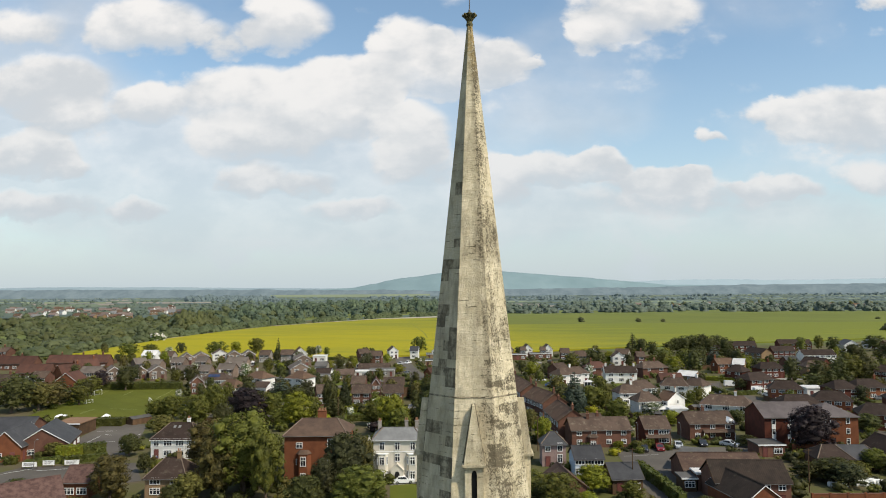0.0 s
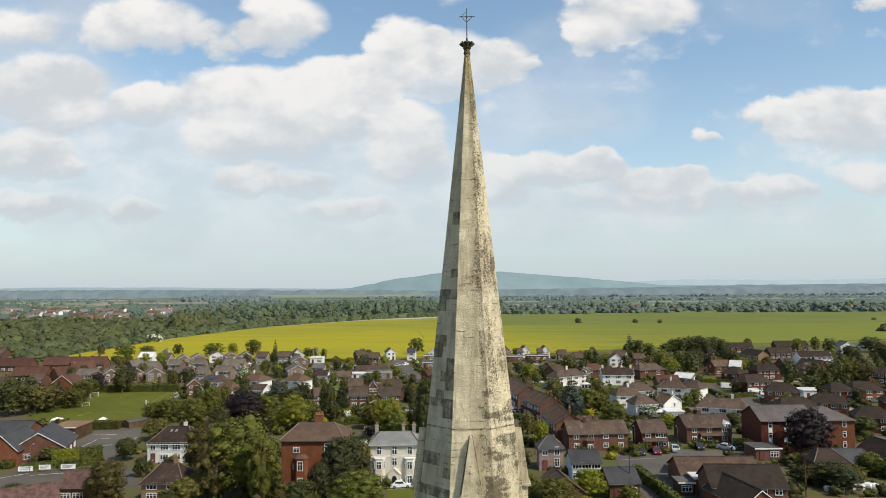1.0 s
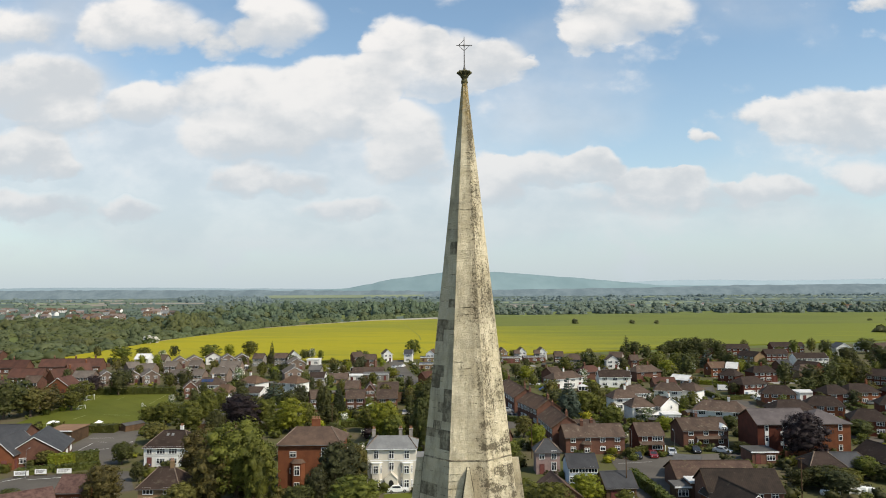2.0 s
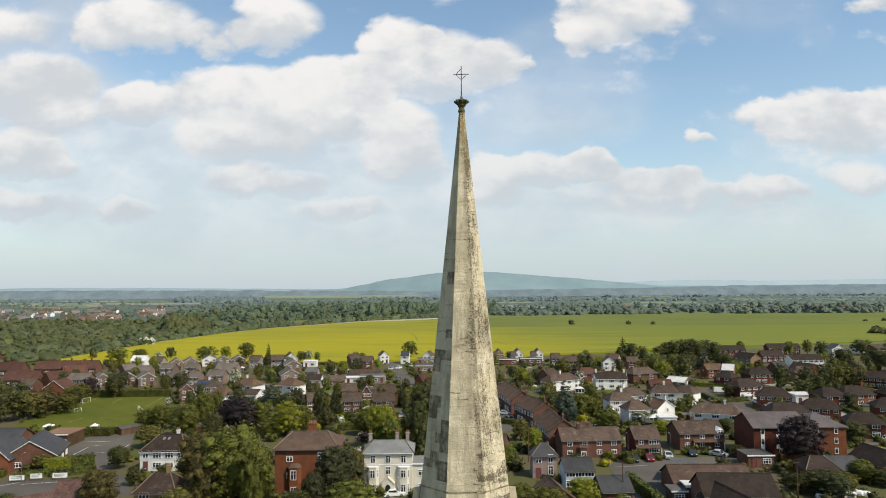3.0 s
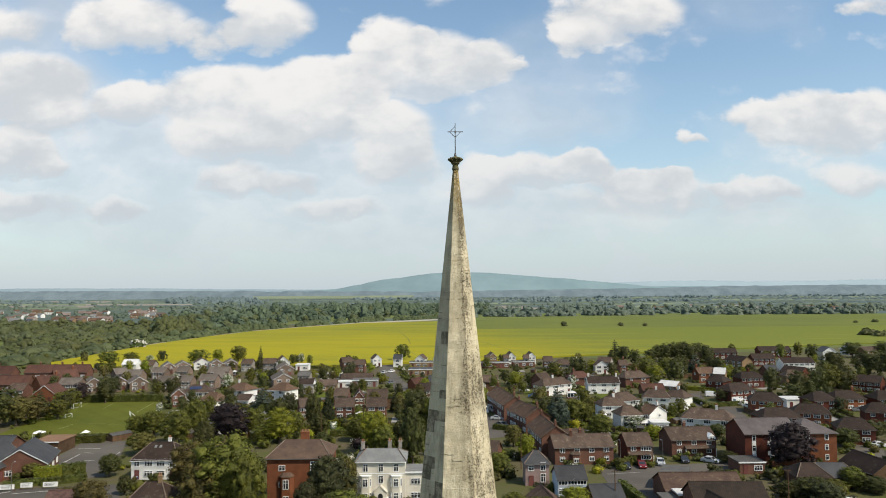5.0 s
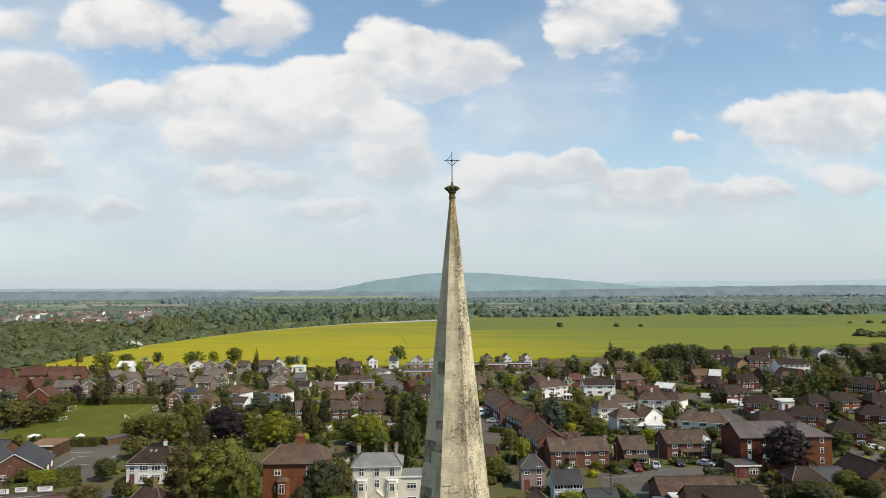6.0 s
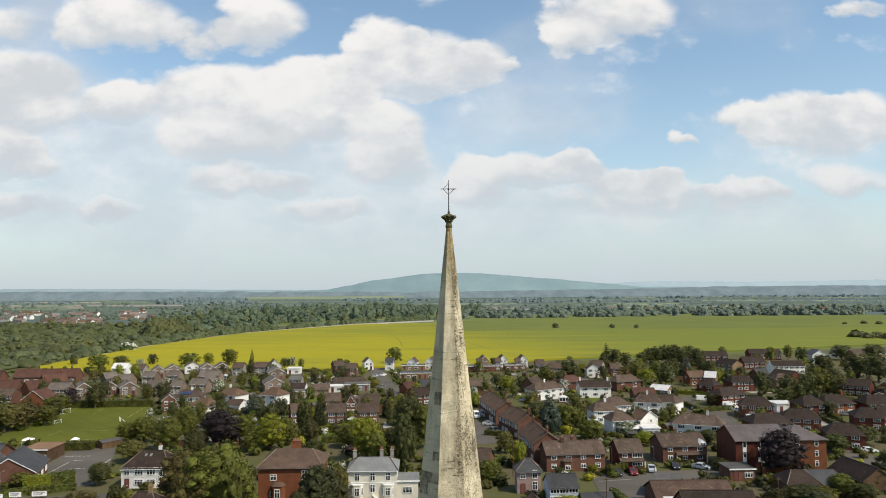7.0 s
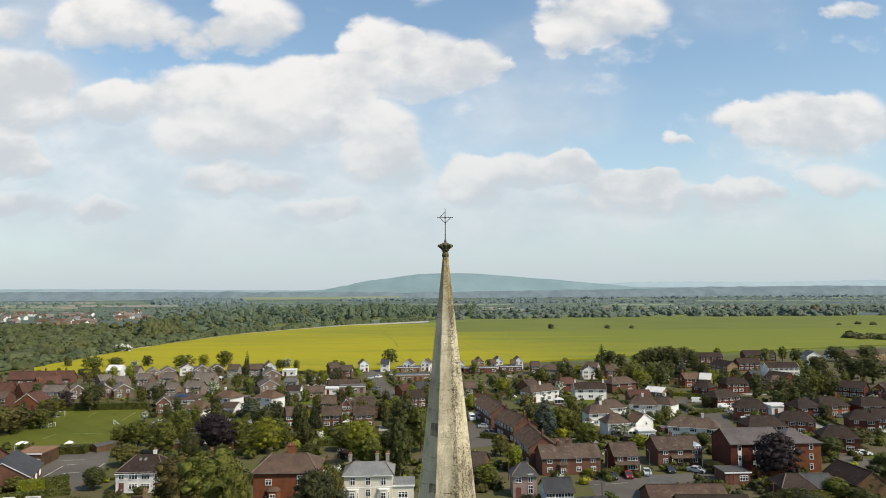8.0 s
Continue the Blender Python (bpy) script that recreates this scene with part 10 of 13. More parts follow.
patch("far_field", FARPASTURE, 0.48, [(-1296, 2912), (-1036, 2810), (-1337, 3524), (-1566, 3631)], "distant green pasture field", 0.05)
patch("far_field", FARPASTURE, 0.50, [(-1028, 1816), (-840, 1766), (-1058, 2177), (-1233, 2231)], "distant green pasture field", 0.05)
patch("far_field", FARTAN, 0.52, [(665, 1642), (759, 1613), (815, 1775), (754, 1795)], "distant straw-coloured field", 0.05)
patch("far_field", FARPASTURE, 0.54, [(-473, 837), (-446, 833), (-515, 944), (-522, 945)], "distant green pasture field", 0.05)
patch("far_field", FARPALE, 0.56, [(1507, 3642), (1868, 3376), (2057, 3797), (1742, 4065)], "distant pale green crop field", 0.05)

# ---- distant houses ----
house(-569, 995, 12, 9.6, 8.0, 4.9, 7.6, "gable", WHITE, TILE_FAR, "distant white rendered house with clay tiled roof, pinkish from painted haze", stacks=(), units=2, gutters=False)
house(-558, 980, 9, 12.2, 8.0, 4.9, 7.6, "gable", WHITE, SLATE_PALE, "distant white rendered house with pale slate roof", stacks=(), units=2, gutters=False)
house(-641, 1200, -25, 10.6, 8.0, 4.9, 7.6, "gable", WHITE, SLATE_PALE, "distant white rendered house with pale slate roof", stacks=(), units=2, gutters=False)
house(-829, 1365, 24, 11.7, 8.0, 4.9, 7.6, "gable", GREYWALL, SLATE_PALE, "distant grey rendered house with pale slate roof", stacks=(), units=2, gutters=False)
house(-808, 1366, 7, 11.6, 8.0, 4.9, 7.6, "gable", BUFF, SLATE_PALE, "distant buff brick house with pale slate roof", stacks=(), units=2, gutters=False)
house(-640, 1283, 24, 12.6, 8.0, 4.9, 7.6, "gable", BUFF, SLATE_PALE, "distant buff brick house with pale slate roof", stacks=(), units=2, gutters=False)
house(-609, 1057, -1, 10.4, 8.0, 4.9, 7.6, "gable", BUFF, TILE_FAR, "distant buff brick house with clay tiled roof, pinkish from painted haze", stacks=(), units=2, gutters=False)
house(-511, 1135, 3, 15.0, 8.0, 4.9, 7.6, "gable", GREYWALL, TILE_OLD, "distant grey rendered house with weathered clay tiled roof", stacks=(), units=2, gutters=False)
house(-766, 1422, 12, 15.6, 8.0, 4.9, 7.6, "gable", BUFF, TILE_OLD, "distant buff brick house with weathered clay tiled roof", stacks=(), units=2, gutters=False)
house(-551, 1178, -21, 12.7, 8.0, 4.9, 7.6, "gable", WHITE, TILE_OLD, "distant white rendered house with weathered clay tiled roof", stacks=(), units=2, gutters=False)
house(-780, 1487, -15, 9.1, 8.0, 4.9, 7.6, "gable", WHITE, TILE_OLD, "distant white rendered house with weathered clay tiled roof", stacks=(), units=2, gutters=False)
house(-745, 1347, -7, 14.8, 8.0, 4.9, 7.6, "gable", GREYWALL, TILE_OLD, "distant grey rendered house with weathered clay tiled roof", stacks=(), units=2, gutters=False)
house(-635, 1381, -20, 13.6, 8.0, 4.9, 7.6, "gable", GREYWALL, TILE_FAR, "distant grey rendered house with clay tiled roof, pinkish from painted haze", stacks=(), units=2, gutters=False)
house(-604, 1357, -23, 14.6, 8.0, 4.9, 7.6, "gable", WHITE, TILE_OLD, "distant white rendered house with weathered clay tiled roof", stacks=(), units=2, gutters=False)
house(-568, 1040, -22, 12.9, 8.0, 4.9, 7.6, "gable", GREYWALL, TILE_FAR, "distant grey rendered house with clay tiled roof, pinkish from painted haze", stacks=(), units=2, gutters=False)
house(-806, 1487, 13, 9.2, 8.0, 4.9, 7.6, "gable", BUFF, TILE_OLD, "distant buff brick house with weathered clay tiled roof", stacks=(), units=2, gutters=False)
house(-528, 1060, 18, 12.5, 8.0, 4.9, 7.6, "gable", WHITE, TILE_FAR, "distant white rendered house with clay tiled roof, pinkish from painted haze", stacks=(), units=2, gutters=False)
house(-477, 973, -29, 10.0, 8.0, 4.9, 7.6, "gable", BUFF, TILE_FAR, "distant buff brick house with clay tiled roof, pinkish from painted haze", stacks=(), units=2, gutters=False)
house(-633, 1161, -10, 11.6, 8.0, 4.9, 7.6, "gable", WHITE, TILE_OLD, "distant white rendered house with weathered clay tiled roof", stacks=(), units=2, gutters=False)
house(-596, 1189, 23, 15.1, 8.0, 4.9, 7.6, "gable", BUFF, TILE_FAR, "distant buff brick house with clay tiled roof, pinkish from painted haze", stacks=(), units=2, gutters=False)
house(-489, 1033, -10, 12.0, 8.0, 4.9, 7.6, "gable", WHITE, TILE_FAR, "distant white rendered house with clay tiled roof, pinkish from painted haze", stacks=(), units=2, gutters=False)
house(-832, 1408, 19, 14.5, 8.0, 4.9, 7.6, "gable", WHITE, SLATE_PALE, "distant white rendered house with pale slate roof", stacks=(), units=2, gutters=False)
house(-800, 1465, 13, 12.6, 8.0, 4.9, 7.6, "gable", GREYWALL, TILE_FAR, "distant grey rendered house with clay tiled roof, pinkish from painted haze", stacks=(), units=2, gutters=False)
house(-603, 1012, -3, 9.4, 8.0, 4.9, 7.6, "gable", GREYWALL, TILE_OLD, "distant grey rendered house with weathered clay tiled roof", stacks=(), units=2, gutters=False)
house(-894, 1484, 12, 13.3, 8.0, 4.9, 7.6, "gable", WHITE, TILE_FAR, "distant white rendered house with clay tiled roof, pinkish from painted haze", stacks=(), units=2, gutters=False)
house(-789, 1299, 29, 14.2, 8.0, 4.9, 7.6, "gable", GREYWALL, TILE_FAR, "distant grey rendered house with clay tiled roof, pinkish from painted haze", stacks=(), units=2, gutters=False)
house(-529, 1039, -11, 11.7, 8.0, 4.9, 7.6, "gable", WHITE, TILE_FAR, "distant white rendered house with clay tiled roof, pinkish from painted haze", stacks=(), units=2, gutters=False)
house(-726, 1388, 25, 14.2, 8.0, 4.9, 7.6, "gable", WHITE, TILE_OLD, "distant white rendered house with weathered clay tiled roof", stacks=(), units=2, gutters=False)
house(-438, 966, -25, 11.9, 8.0, 4.9, 7.6, "gable", WHITE, TILE_OLD, "distant white rendered house with weathered clay tiled roof", stacks=(), units=2, gutters=False)
house(-504, 1039, 8, 15.7, 8.0, 4.9, 7.6, "gable", WHITE, TILE_OLD, "distant white rendered house with weathered clay tiled roof", stacks=(), units=2, gutters=False)
house(-623, 1304, -1, 11.7, 8.0, 4.9, 7.6, "gable", BUFF, TILE_FAR, "distant buff brick house with clay tiled roof, pinkish from painted haze", stacks=(), units=2, gutters=False)
house(-512, 1000, -6, 11.7, 8.0, 4.9, 7.6, "gable", WHITE, TILE_OLD, "distant white rendered house with weathered clay tiled roof", stacks=(), units=2, gutters=False)
house(-529, 1164, 10, 10.4, 8.0, 4.9, 7.6, "gable", WHITE, TILE_OLD, "distant white rendered house with weathered clay tiled roof", stacks=(), units=2, gutters=False)
house(-555, 1177, -20, 12.5, 8.0, 4.9, 7.6, "gable", BUFF, TILE_OLD, "distant buff brick house with weathered clay tiled roof", stacks=(), units=2, gutters=False)
house(-447, 965, 29, 10.9, 8.0, 4.9, 7.6, "gable", BUFF, TILE_OLD, "distant buff brick house with weathered clay tiled roof", stacks=(), units=2, gutters=False)
house(-621, 1320, -8, 15.8, 8.0, 4.9, 7.6, "gable", GREYWALL, TILE_FAR, "distant grey rendered house with clay tiled roof, pinkish from painted haze", stacks=(), units=2, gutters=False)
house(-507, 1063, 19, 13.2, 8.0, 4.9, 7.6, "gable", WHITE, TILE_FAR, "distant white rendered house with clay tiled roof, pinkish from painted haze", stacks=(), units=2, gutters=False)
house(-590, 1256, -7, 13.6, 8.0, 4.9, 7.6, "gable", BUFF, TILE_FAR, "distant buff brick house with clay tiled roof, pinkish from painted haze", stacks=(), units=2, gutters=False)
house(-462, 966, -29, 10.3, 8.0, 4.9, 7.6, "gable", BUFF, TILE_FAR, "distant buff brick house with clay tiled roof, pinkish from painted haze", stacks=(), units=2, gutters=False)
house(-840, 1483, 26, 9.6, 8.0, 4.9, 7.6, "gable", GREYWALL, TILE_OLD, "distant grey rendered house with weathered clay tiled roof", stacks=(), units=2, gutters=False)
house(-518, 1020, 17, 14.8, 8.0, 4.9, 7.6, "gable", BUFF, TILE_OLD, "distant buff brick house with weathered clay tiled roof", stacks=(), units=2, gutters=False)
house(-871, 1460, 19, 14.1, 8.0, 4.9, 7.6, "gable", WHITE, TILE_FAR, "distant white rendered house with clay tiled roof, pinkish from painted haze", stacks=(), units=2, gutters=False)
house(-661, 1298, 28, 9.5, 8.0, 4.9, 7.6, "gable", WHITE, TILE_OLD, "distant white rendered house with weathered clay tiled roof", stacks=(), units=2, gutters=False)
house(-454, 991, -20, 10.8, 8.0, 4.9, 7.6, "gable", WHITE, SLATE_PALE, "distant white rendered house with pale slate roof", stacks=(), units=2, gutters=False)
house(-675, 1239, 2, 9.6, 8.0, 4.9, 7.6, "gable", BUFF, TILE_FAR, "distant buff brick house with clay tiled roof, pinkish from painted haze", stacks=(), units=2, gutters=False)
house(-576, 1270, 27, 9.4, 8.0, 4.9, 7.6, "gable", WHITE, TILE_FAR, "distant white rendered house with clay tiled roof, pinkish from painted haze", stacks=(), units=2, gutters=False)
house(-662, 1386, -12, 10.7, 8.0, 4.9, 7.6, "gable", WHITE, TILE_OLD, "distant white rendered house with weathered clay tiled roof", stacks=(), units=2, gutters=False)
house(-766, 1455, 26, 9.9, 8.0, 4.9, 7.6, "gable", BUFF, TILE_FAR, "distant buff brick house with clay tiled roof, pinkish from painted haze", stacks=(), units=2, gutters=False)
house(-698, 1256, 16, 9.4, 8.0, 4.9, 7.6, "gable", WHITE, TILE_FAR, "distant white rendered house with clay tiled roof, pinkish from painted haze", stacks=(), units=2, gutters=False)
house(-522, 1134, 19, 12.1, 8.0, 4.9, 7.6, "gable", WHITE, SLATE_PALE, "distant white rendered house with pale slate roof", stacks=(), units=2, gutters=False)
house(-529, 1071, 22, 14.1, 8.0, 4.9, 7.6, "gable", WHITE, SLATE_PALE, "distant white rendered house with pale slate roof", stacks=(), units=2, gutters=False)
house(-660, 1379, 20, 14.9, 8.0, 4.9, 7.6, "gable", WHITE, SLATE_PALE, "distant white rendered house with pale slate roof", stacks=(), units=2, gutters=False)
house(-640, 1134, 4, 11.7, 8.0, 4.9, 7.6, "gable", WHITE, TILE_FAR, "distant white rendered house with clay tiled roof, pinkish from painted haze", stacks=(), units=2, gutters=False)
house(-716, 1218, -13, 9.2, 8.0, 4.9, 7.6, "gable", GREYWALL, TILE_FAR, "distant grey rendered house with clay tiled roof, pinkish from painted haze", stacks=(), units=2, gutters=False)
house(-545, 1175, -7, 9.2, 8.0, 4.9, 7.6, "gable", WHITE, TILE_OLD, "distant white rendered house with weathered clay tiled roof", stacks=(), units=2, gutters=False)
house(-451, 1021, 20, 12.1, 8.0, 4.9, 7.6, "gable", BUFF, TILE_FAR, "distant buff brick house with clay tiled roof, pinkish from painted haze", stacks=(), units=2, gutters=False)
house(-472, 1049, -8, 12.5, 8.0, 4.9, 7.6, "gable", GREYWALL, TILE_FAR, "distant grey rendered house with clay tiled roof, pinkish from painted haze", stacks=(), units=2, gutters=False)
house(-474, 1070, -24, 11.2, 8.0, 4.9, 7.6, "gable", WHITE, TILE_OLD, "distant white rendered house with weathered clay tiled roof", stacks=(), units=2, gutters=False)
house(-486, 1198, -8, 11.4, 8.0, 4.9, 7.6, "gable", WHITE, SLATE_PALE, "distant white rendered house with pale slate roof", stacks=(), units=2, gutters=False)
house(-476, 1208, 14, 15.5, 8.0, 4.9, 7.6, "gable", WHITE, TILE_FAR, "distant white rendered house with clay tiled roof, pinkish from painted haze", stacks=(), units=2, gutters=False)
house(-484, 1268, 28, 12.6, 8.0, 4.9, 7.6, "gable", BUFF, TILE_FAR, "distant buff brick house with clay tiled roof, pinkish from painted haze", stacks=(), units=2, gutters=False)
house(-525, 1349, -22, 10.9, 8.0, 4.9, 7.6, "gable", WHITE, TILE_OLD, "distant white rendered house with weathered clay tiled roof", stacks=(), units=2, gutters=False)
house(-562, 1373, -3, 11.1, 8.0, 4.9, 7.6, "gable", WHITE, TILE_OLD, "distant white rendered house with weathered clay tiled roof", stacks=(), units=2, gutters=False)
house(-527, 1340, 24, 12.1, 8.0, 4.9, 7.6, "gable", BUFF, SLATE_PALE, "distant buff brick house with pale slate roof", stacks=(), units=2, gutters=False)
house(-466, 1151, 13, 13.7, 8.0, 4.9, 7.6, "gable", BUFF, TILE_OLD, "distant buff brick house with weathered clay tiled roof", stacks=(), units=2, gutters=False)
house(-515, 1306, 17, 12.5, 8.0, 4.9, 7.6, "gable", WHITE, TILE_FAR, "distant white rendered house with clay tiled roof, pinkish from painted haze", stacks=(), units=2, gutters=False)
house(-540, 1321, -21, 11.8, 8.0, 4.9, 7.6, "gable", WHITE, TILE_FAR, "distant white rendered house with clay tiled roof, pinkish from painted haze", stacks=(), units=2, gutters=False)
house(-445, 1205, -28, 14.0, 8.0, 4.9, 7.6, "gable", BUFF, TILE_FAR, "distant buff brick house with clay tiled roof, pinkish from painted haze", stacks=(), units=2, gutters=False)
house(-576, 1435, 14, 13.0, 8.0, 4.9, 7.6, "gable", BUFF, TILE_FAR, "distant buff brick house with clay tiled roof, pinkish from painted haze", stacks=(), units=2, gutters=False)
house(-617, 1613, -11, 9.7, 8.0, 4.9, 7.6, "gable", WHITE, TILE_OLD, "distant white rendered house with weathered clay tiled roof", stacks=(), units=2, gutters=False)
house(-478, 1195, -1, 15.9, 8.0, 4.9, 7.6, "gable", BUFF, TILE_FAR, "distant buff brick house with clay tiled roof, pinkish from painted haze", stacks=(), units=2, gutters=False)
house(-433, 1141, 0, 9.5, 8.0, 4.9, 7.6, "gable", BUFF, SLATE_PALE, "distant buff brick house with pale slate roof", stacks=(), units=2, gutters=False)
house(-464, 1216, 9, 10.8, 8.0, 4.9, 7.6, "gable", WHITE, SLATE_PALE, "distant white rendered house with pale slate roof", stacks=(), units=2, gutters=False)
house(-568, 1492, -26, 12.4, 8.0, 4.9, 7.6, "gable", BUFF, TILE_OLD, "distant buff brick house with weathered clay tiled roof", stacks=(), units=2, gutters=False)
house(-562, 1477, -14, 12.7, 8.0, 4.9, 7.6, "gable", GREYWALL, TILE_OLD, "distant grey rendered house with weathered clay tiled roof", stacks=(), units=2, gutters=False)
house(-531, 1381, -19, 14.7, 8.0, 4.9, 7.6, "gable", WHITE, TILE_FAR, "distant white rendered house with clay tiled roof, pinkish from painted haze", stacks=(), units=2, gutters=False)
house(744, 1386, 9, 9.6, 8.0, 4.9, 7.6, "gable", WHITE, TILE_FAR, "distant white rendered house with clay tiled roof, pinkish from painted haze", stacks=(), units=2, gutters=False)
house(762, 1323, 7, 13.3, 8.0, 4.9, 7.6, "gable", GREYWALL, TILE_OLD, "distant grey rendered house with weathered clay tiled roof", stacks=(), units=2, gutters=False)
house(734, 1353, 27, 12.0, 8.0, 4.9, 7.6, "gable", WHITE, TILE_FAR, "distant white rendered house with clay tiled roof, pinkish from painted haze", stacks=(), units=2, gutters=False)
house(584, 1561, -3, 15.9, 8.0, 4.9, 7.6, "gable", WHITE, TILE_FAR, "distant white rendered house with clay tiled roof, pinkish from painted haze", stacks=(), units=2, gutters=False)
house(616, 1316, -9, 11.2, 8.0, 4.9, 7.6, "gable", WHITE, SLATE_PALE, "distant white rendered house with pale slate roof", stacks=(), units=2, gutters=False)
house(753, 1276, -1, 12.8, 8.0, 4.9, 7.6, "gable", GREYWALL, TILE_FAR, "distant grey rendered house with clay tiled roof, pinkish from painted haze", stacks=(), units=2, gutters=False)
house(448, 1384, 12, 15.1, 8.0, 4.9, 7.6, "gable", WHITE, TILE_OLD, "distant white rendered house with weathered clay tiled roof", stacks=(), units=2, gutters=False)
house(405, 1496, -18, 13.4, 8.0, 4.9, 7.6, "gable", BUFF, TILE_FAR, "distant buff brick house with clay tiled roof, pinkish from painted haze", stacks=(), units=2, gutters=False)

# ---- vehicles ----
car(-8.2, 141.3, 190, "white", "car", "parked before the cream villa")
car(19.1, 245.3, 95, "white", "van", "parked on a drive")
car(21.8, 247.3, 100, "silver", "van", "parked on a drive")
car(22.1, 231.0, 170, "silver", "car", "parked on a drive")
car(27.3, 237.4, 170, "white", "car", "parked on a drive")
car(39.3, 294.1, 160, "white", "car", "parked on a drive")
car(40.8, 277.8, 170, "blue", "car", "parked on a drive")
car(109.2, 275.0, 170, "white", "van", "parked on a drive")
car(112.8, 261.4, 190, "white", "van", "parked on a drive")
car(112.1, 256.5, 190, "white", "van", "parked on a drive")
car(112.0, 249.3, 130, "white", "car", "parked on a drive")
car(118.6, 234.6, 180, "white", "car", "parked on a drive")
car(46.0, 167.6, 80, "black", "car", "parked on a drive")
car(49.8, 168.4, 85, "red", "car", "parked on a drive")
car(55.0, 170.7, 80, "silver", "car", "parked on a drive")
car(61.4, 172.9, 85, "black", "car", "parked on a drive")
car(67.5, 172.0, 140, "silver", "car", "parked on a drive")
car(117.9, 186.4, 175, "white", "car", "parked on a drive")
car(-7.9, 370.2, 180, "white", "car", "parked on a drive")
car(-8.1, 354.0, 180, "white", "car", "parked on a drive")
car(-90.8, 380.5, 150, "silver", "car", "parked on a drive")
car(-76.1, 349.3, 150, "white", "car", "parked on a drive")
car(-85.9, 358.9, 120, "grey", "car", "parked on a drive")
car(-18.7, 366.4, 60, "white", "car", "parked on a drive")
car(138.7, 240.5, 180, "silver", "car", "parked on a drive")
car(144.9, 240.1, 180, "grey", "car", "parked on a drive")
car(-65.1, 164.7, 80, "blue", "car", "parked on a drive")
car(27.3, 316.9, 175, "white", "car", "parked on a drive")
car(139.7, 214.2, 180, "white", "van", "parked on a drive")
car(22.5, 220.1, 120, "grey", "car", "parked on a drive")
car(99.3, 255.0, 150, "silver", "car", "parked on a drive")
car(109.5, 236.4, 170, "white", "car", "parked on a drive")
car(-22.4, 362.1, 70, "silver", "car", "parked on a drive")
car(-16.9, 320.7, 60, "grey", "car", "parked on a drive")
car(72.9, 312.9, 175, "white", "car", "parked on a drive")

# ---- hedges, fences ----
hedge(-134.7, 276.4, -101.3, 277.6, 2.6, 2.2)
hedge(-98.8, 203.2, -90.4, 203.3, 2.2, 3)
hedge(-84.0, 165.9, -79.3, 169.1, 2.6, 2.5)
hedge(-87.4, 162.7, -82.2, 163.6, 3.0, 2.5, LIME)
hedge(-90.3, 155.6, -84.4, 159.5, 1.6, 1.4)
hedge(-83.9, 158.4, -75.8, 162.4, 1.6, 1.4)
hedge(43.6, 166.5, 49.3, 172.2, 2.0, 1.4)
hedge(39.8, 149.6, 40.8, 134.0, 2.2, 1.6)
hedge(40.8, 134.0, 41.0, 125.4, 2.2, 1.6)
hedge(-28.3, 207.6, -18.8, 208.4, 1.8, 1.4)
hedge(-31.2, 222.0, -20.2, 224.7, 2.2, 2, LIME)
hedge(98.5, 264.4, 98.3, 245.3, 1.6, 1.4)
hedge(97.1, 249.9, 112.8, 255.8, 1.5, 1.4)
hedge(104.3, 295.4, 117.9, 288.0, 1.6, 2, LIME)
hedge(25.3, 224.0, 29.4, 243.0, 1.5, 1.4)
hedge(19.3, 215.9, 24.9, 213.1, 1.5, 1.4)
hedge(-7.5, 325.7, -15.6, 388.7, 1.2, 1.4)
hedge(-69.7, 388.7, -59.0, 387.7, 1.6, 1.4)

# ---- gardens ----
shed(54.1, 261.5, 39, 3.1, 2.1)
shed(15.0, 260.1, 42, 2.0, 1.8)
shed(52.6, 358.3, 143, 2.3, 1.7)
shed(68.8, 206.4, 111, 2.0, 1.8)
shed(13.9, 347.4, 171, 2.5, 1.7)
shed(144.3, 332.9, 167, 2.6, 1.9)
shed(-39.0, 267.8, 34, 2.1, 2.1)
shed(-62.0, 226.6, 38, 3.4, 2.1)
shed(77.3, 218.7, 105, 3.0, 1.7)
shed(3.0, 216.4, 36, 3.3, 2.1)
shed(176.1, 268.6, 5, 2.1, 2.0)
shed(163.2, 250.1, 88, 2.8, 2.0)
shed(-116.0, 343.3, 63, 3.3, 1.8)
shed(47.6, 295.5, 19, 2.1, 2.1)
shed(103.9, 195.4, 73, 3.4, 2.2)
shed(9.0, 284.3, 44, 3.2, 1.7)
shed(162.0, 353.7, 46, 2.4, 1.9)
shed(-31.9, 210.9, 177, 3.0, 1.9)
shed(-52.1, 206.1, 95, 3.0, 1.6)
shed(-66.0, 220.0, 143, 3.2, 2.0)
shed(-11.6, 250.0, 153, 2.4, 1.9)
shed(-51.1, 227.3, 2, 3.0, 2.2)
shed(-133.9, 257.4, 116, 3.2, 2.0)
shed(121.2, 199.5, 24, 2.1, 1.7)
shed(78.7, 338.4, 97, 2.5, 1.9)
shed(-97.6, 292.5, 128, 2.8, 1.6)
shed(61.9, 207.0, 139, 3.1, 1.6)
shed(-0.2, 365.1, 138, 2.2, 2.0)
shed(-59.8, 237.1, 56, 2.1, 1.8)
shed(-39.2, 211.2, 53, 2.7, 1.9)
shed(200.6, 335.6, 108, 2.7, 2.0)
shed(72.1, 252.3, 101, 2.1, 2.1)
shed(174.0, 274.9, 57, 3.4, 1.7)
shed(-174.0, 377.9, 147, 3.1, 1.9)
shed(71.3, 373.3, 116, 2.6, 1.9)
shed(-25.5, 282.0, 41, 2.1, 1.9)
shed(-61.2, 236.2, 147, 3.0, 1.9)
shed(-78.7, 289.4, 88, 2.9, 2.2)
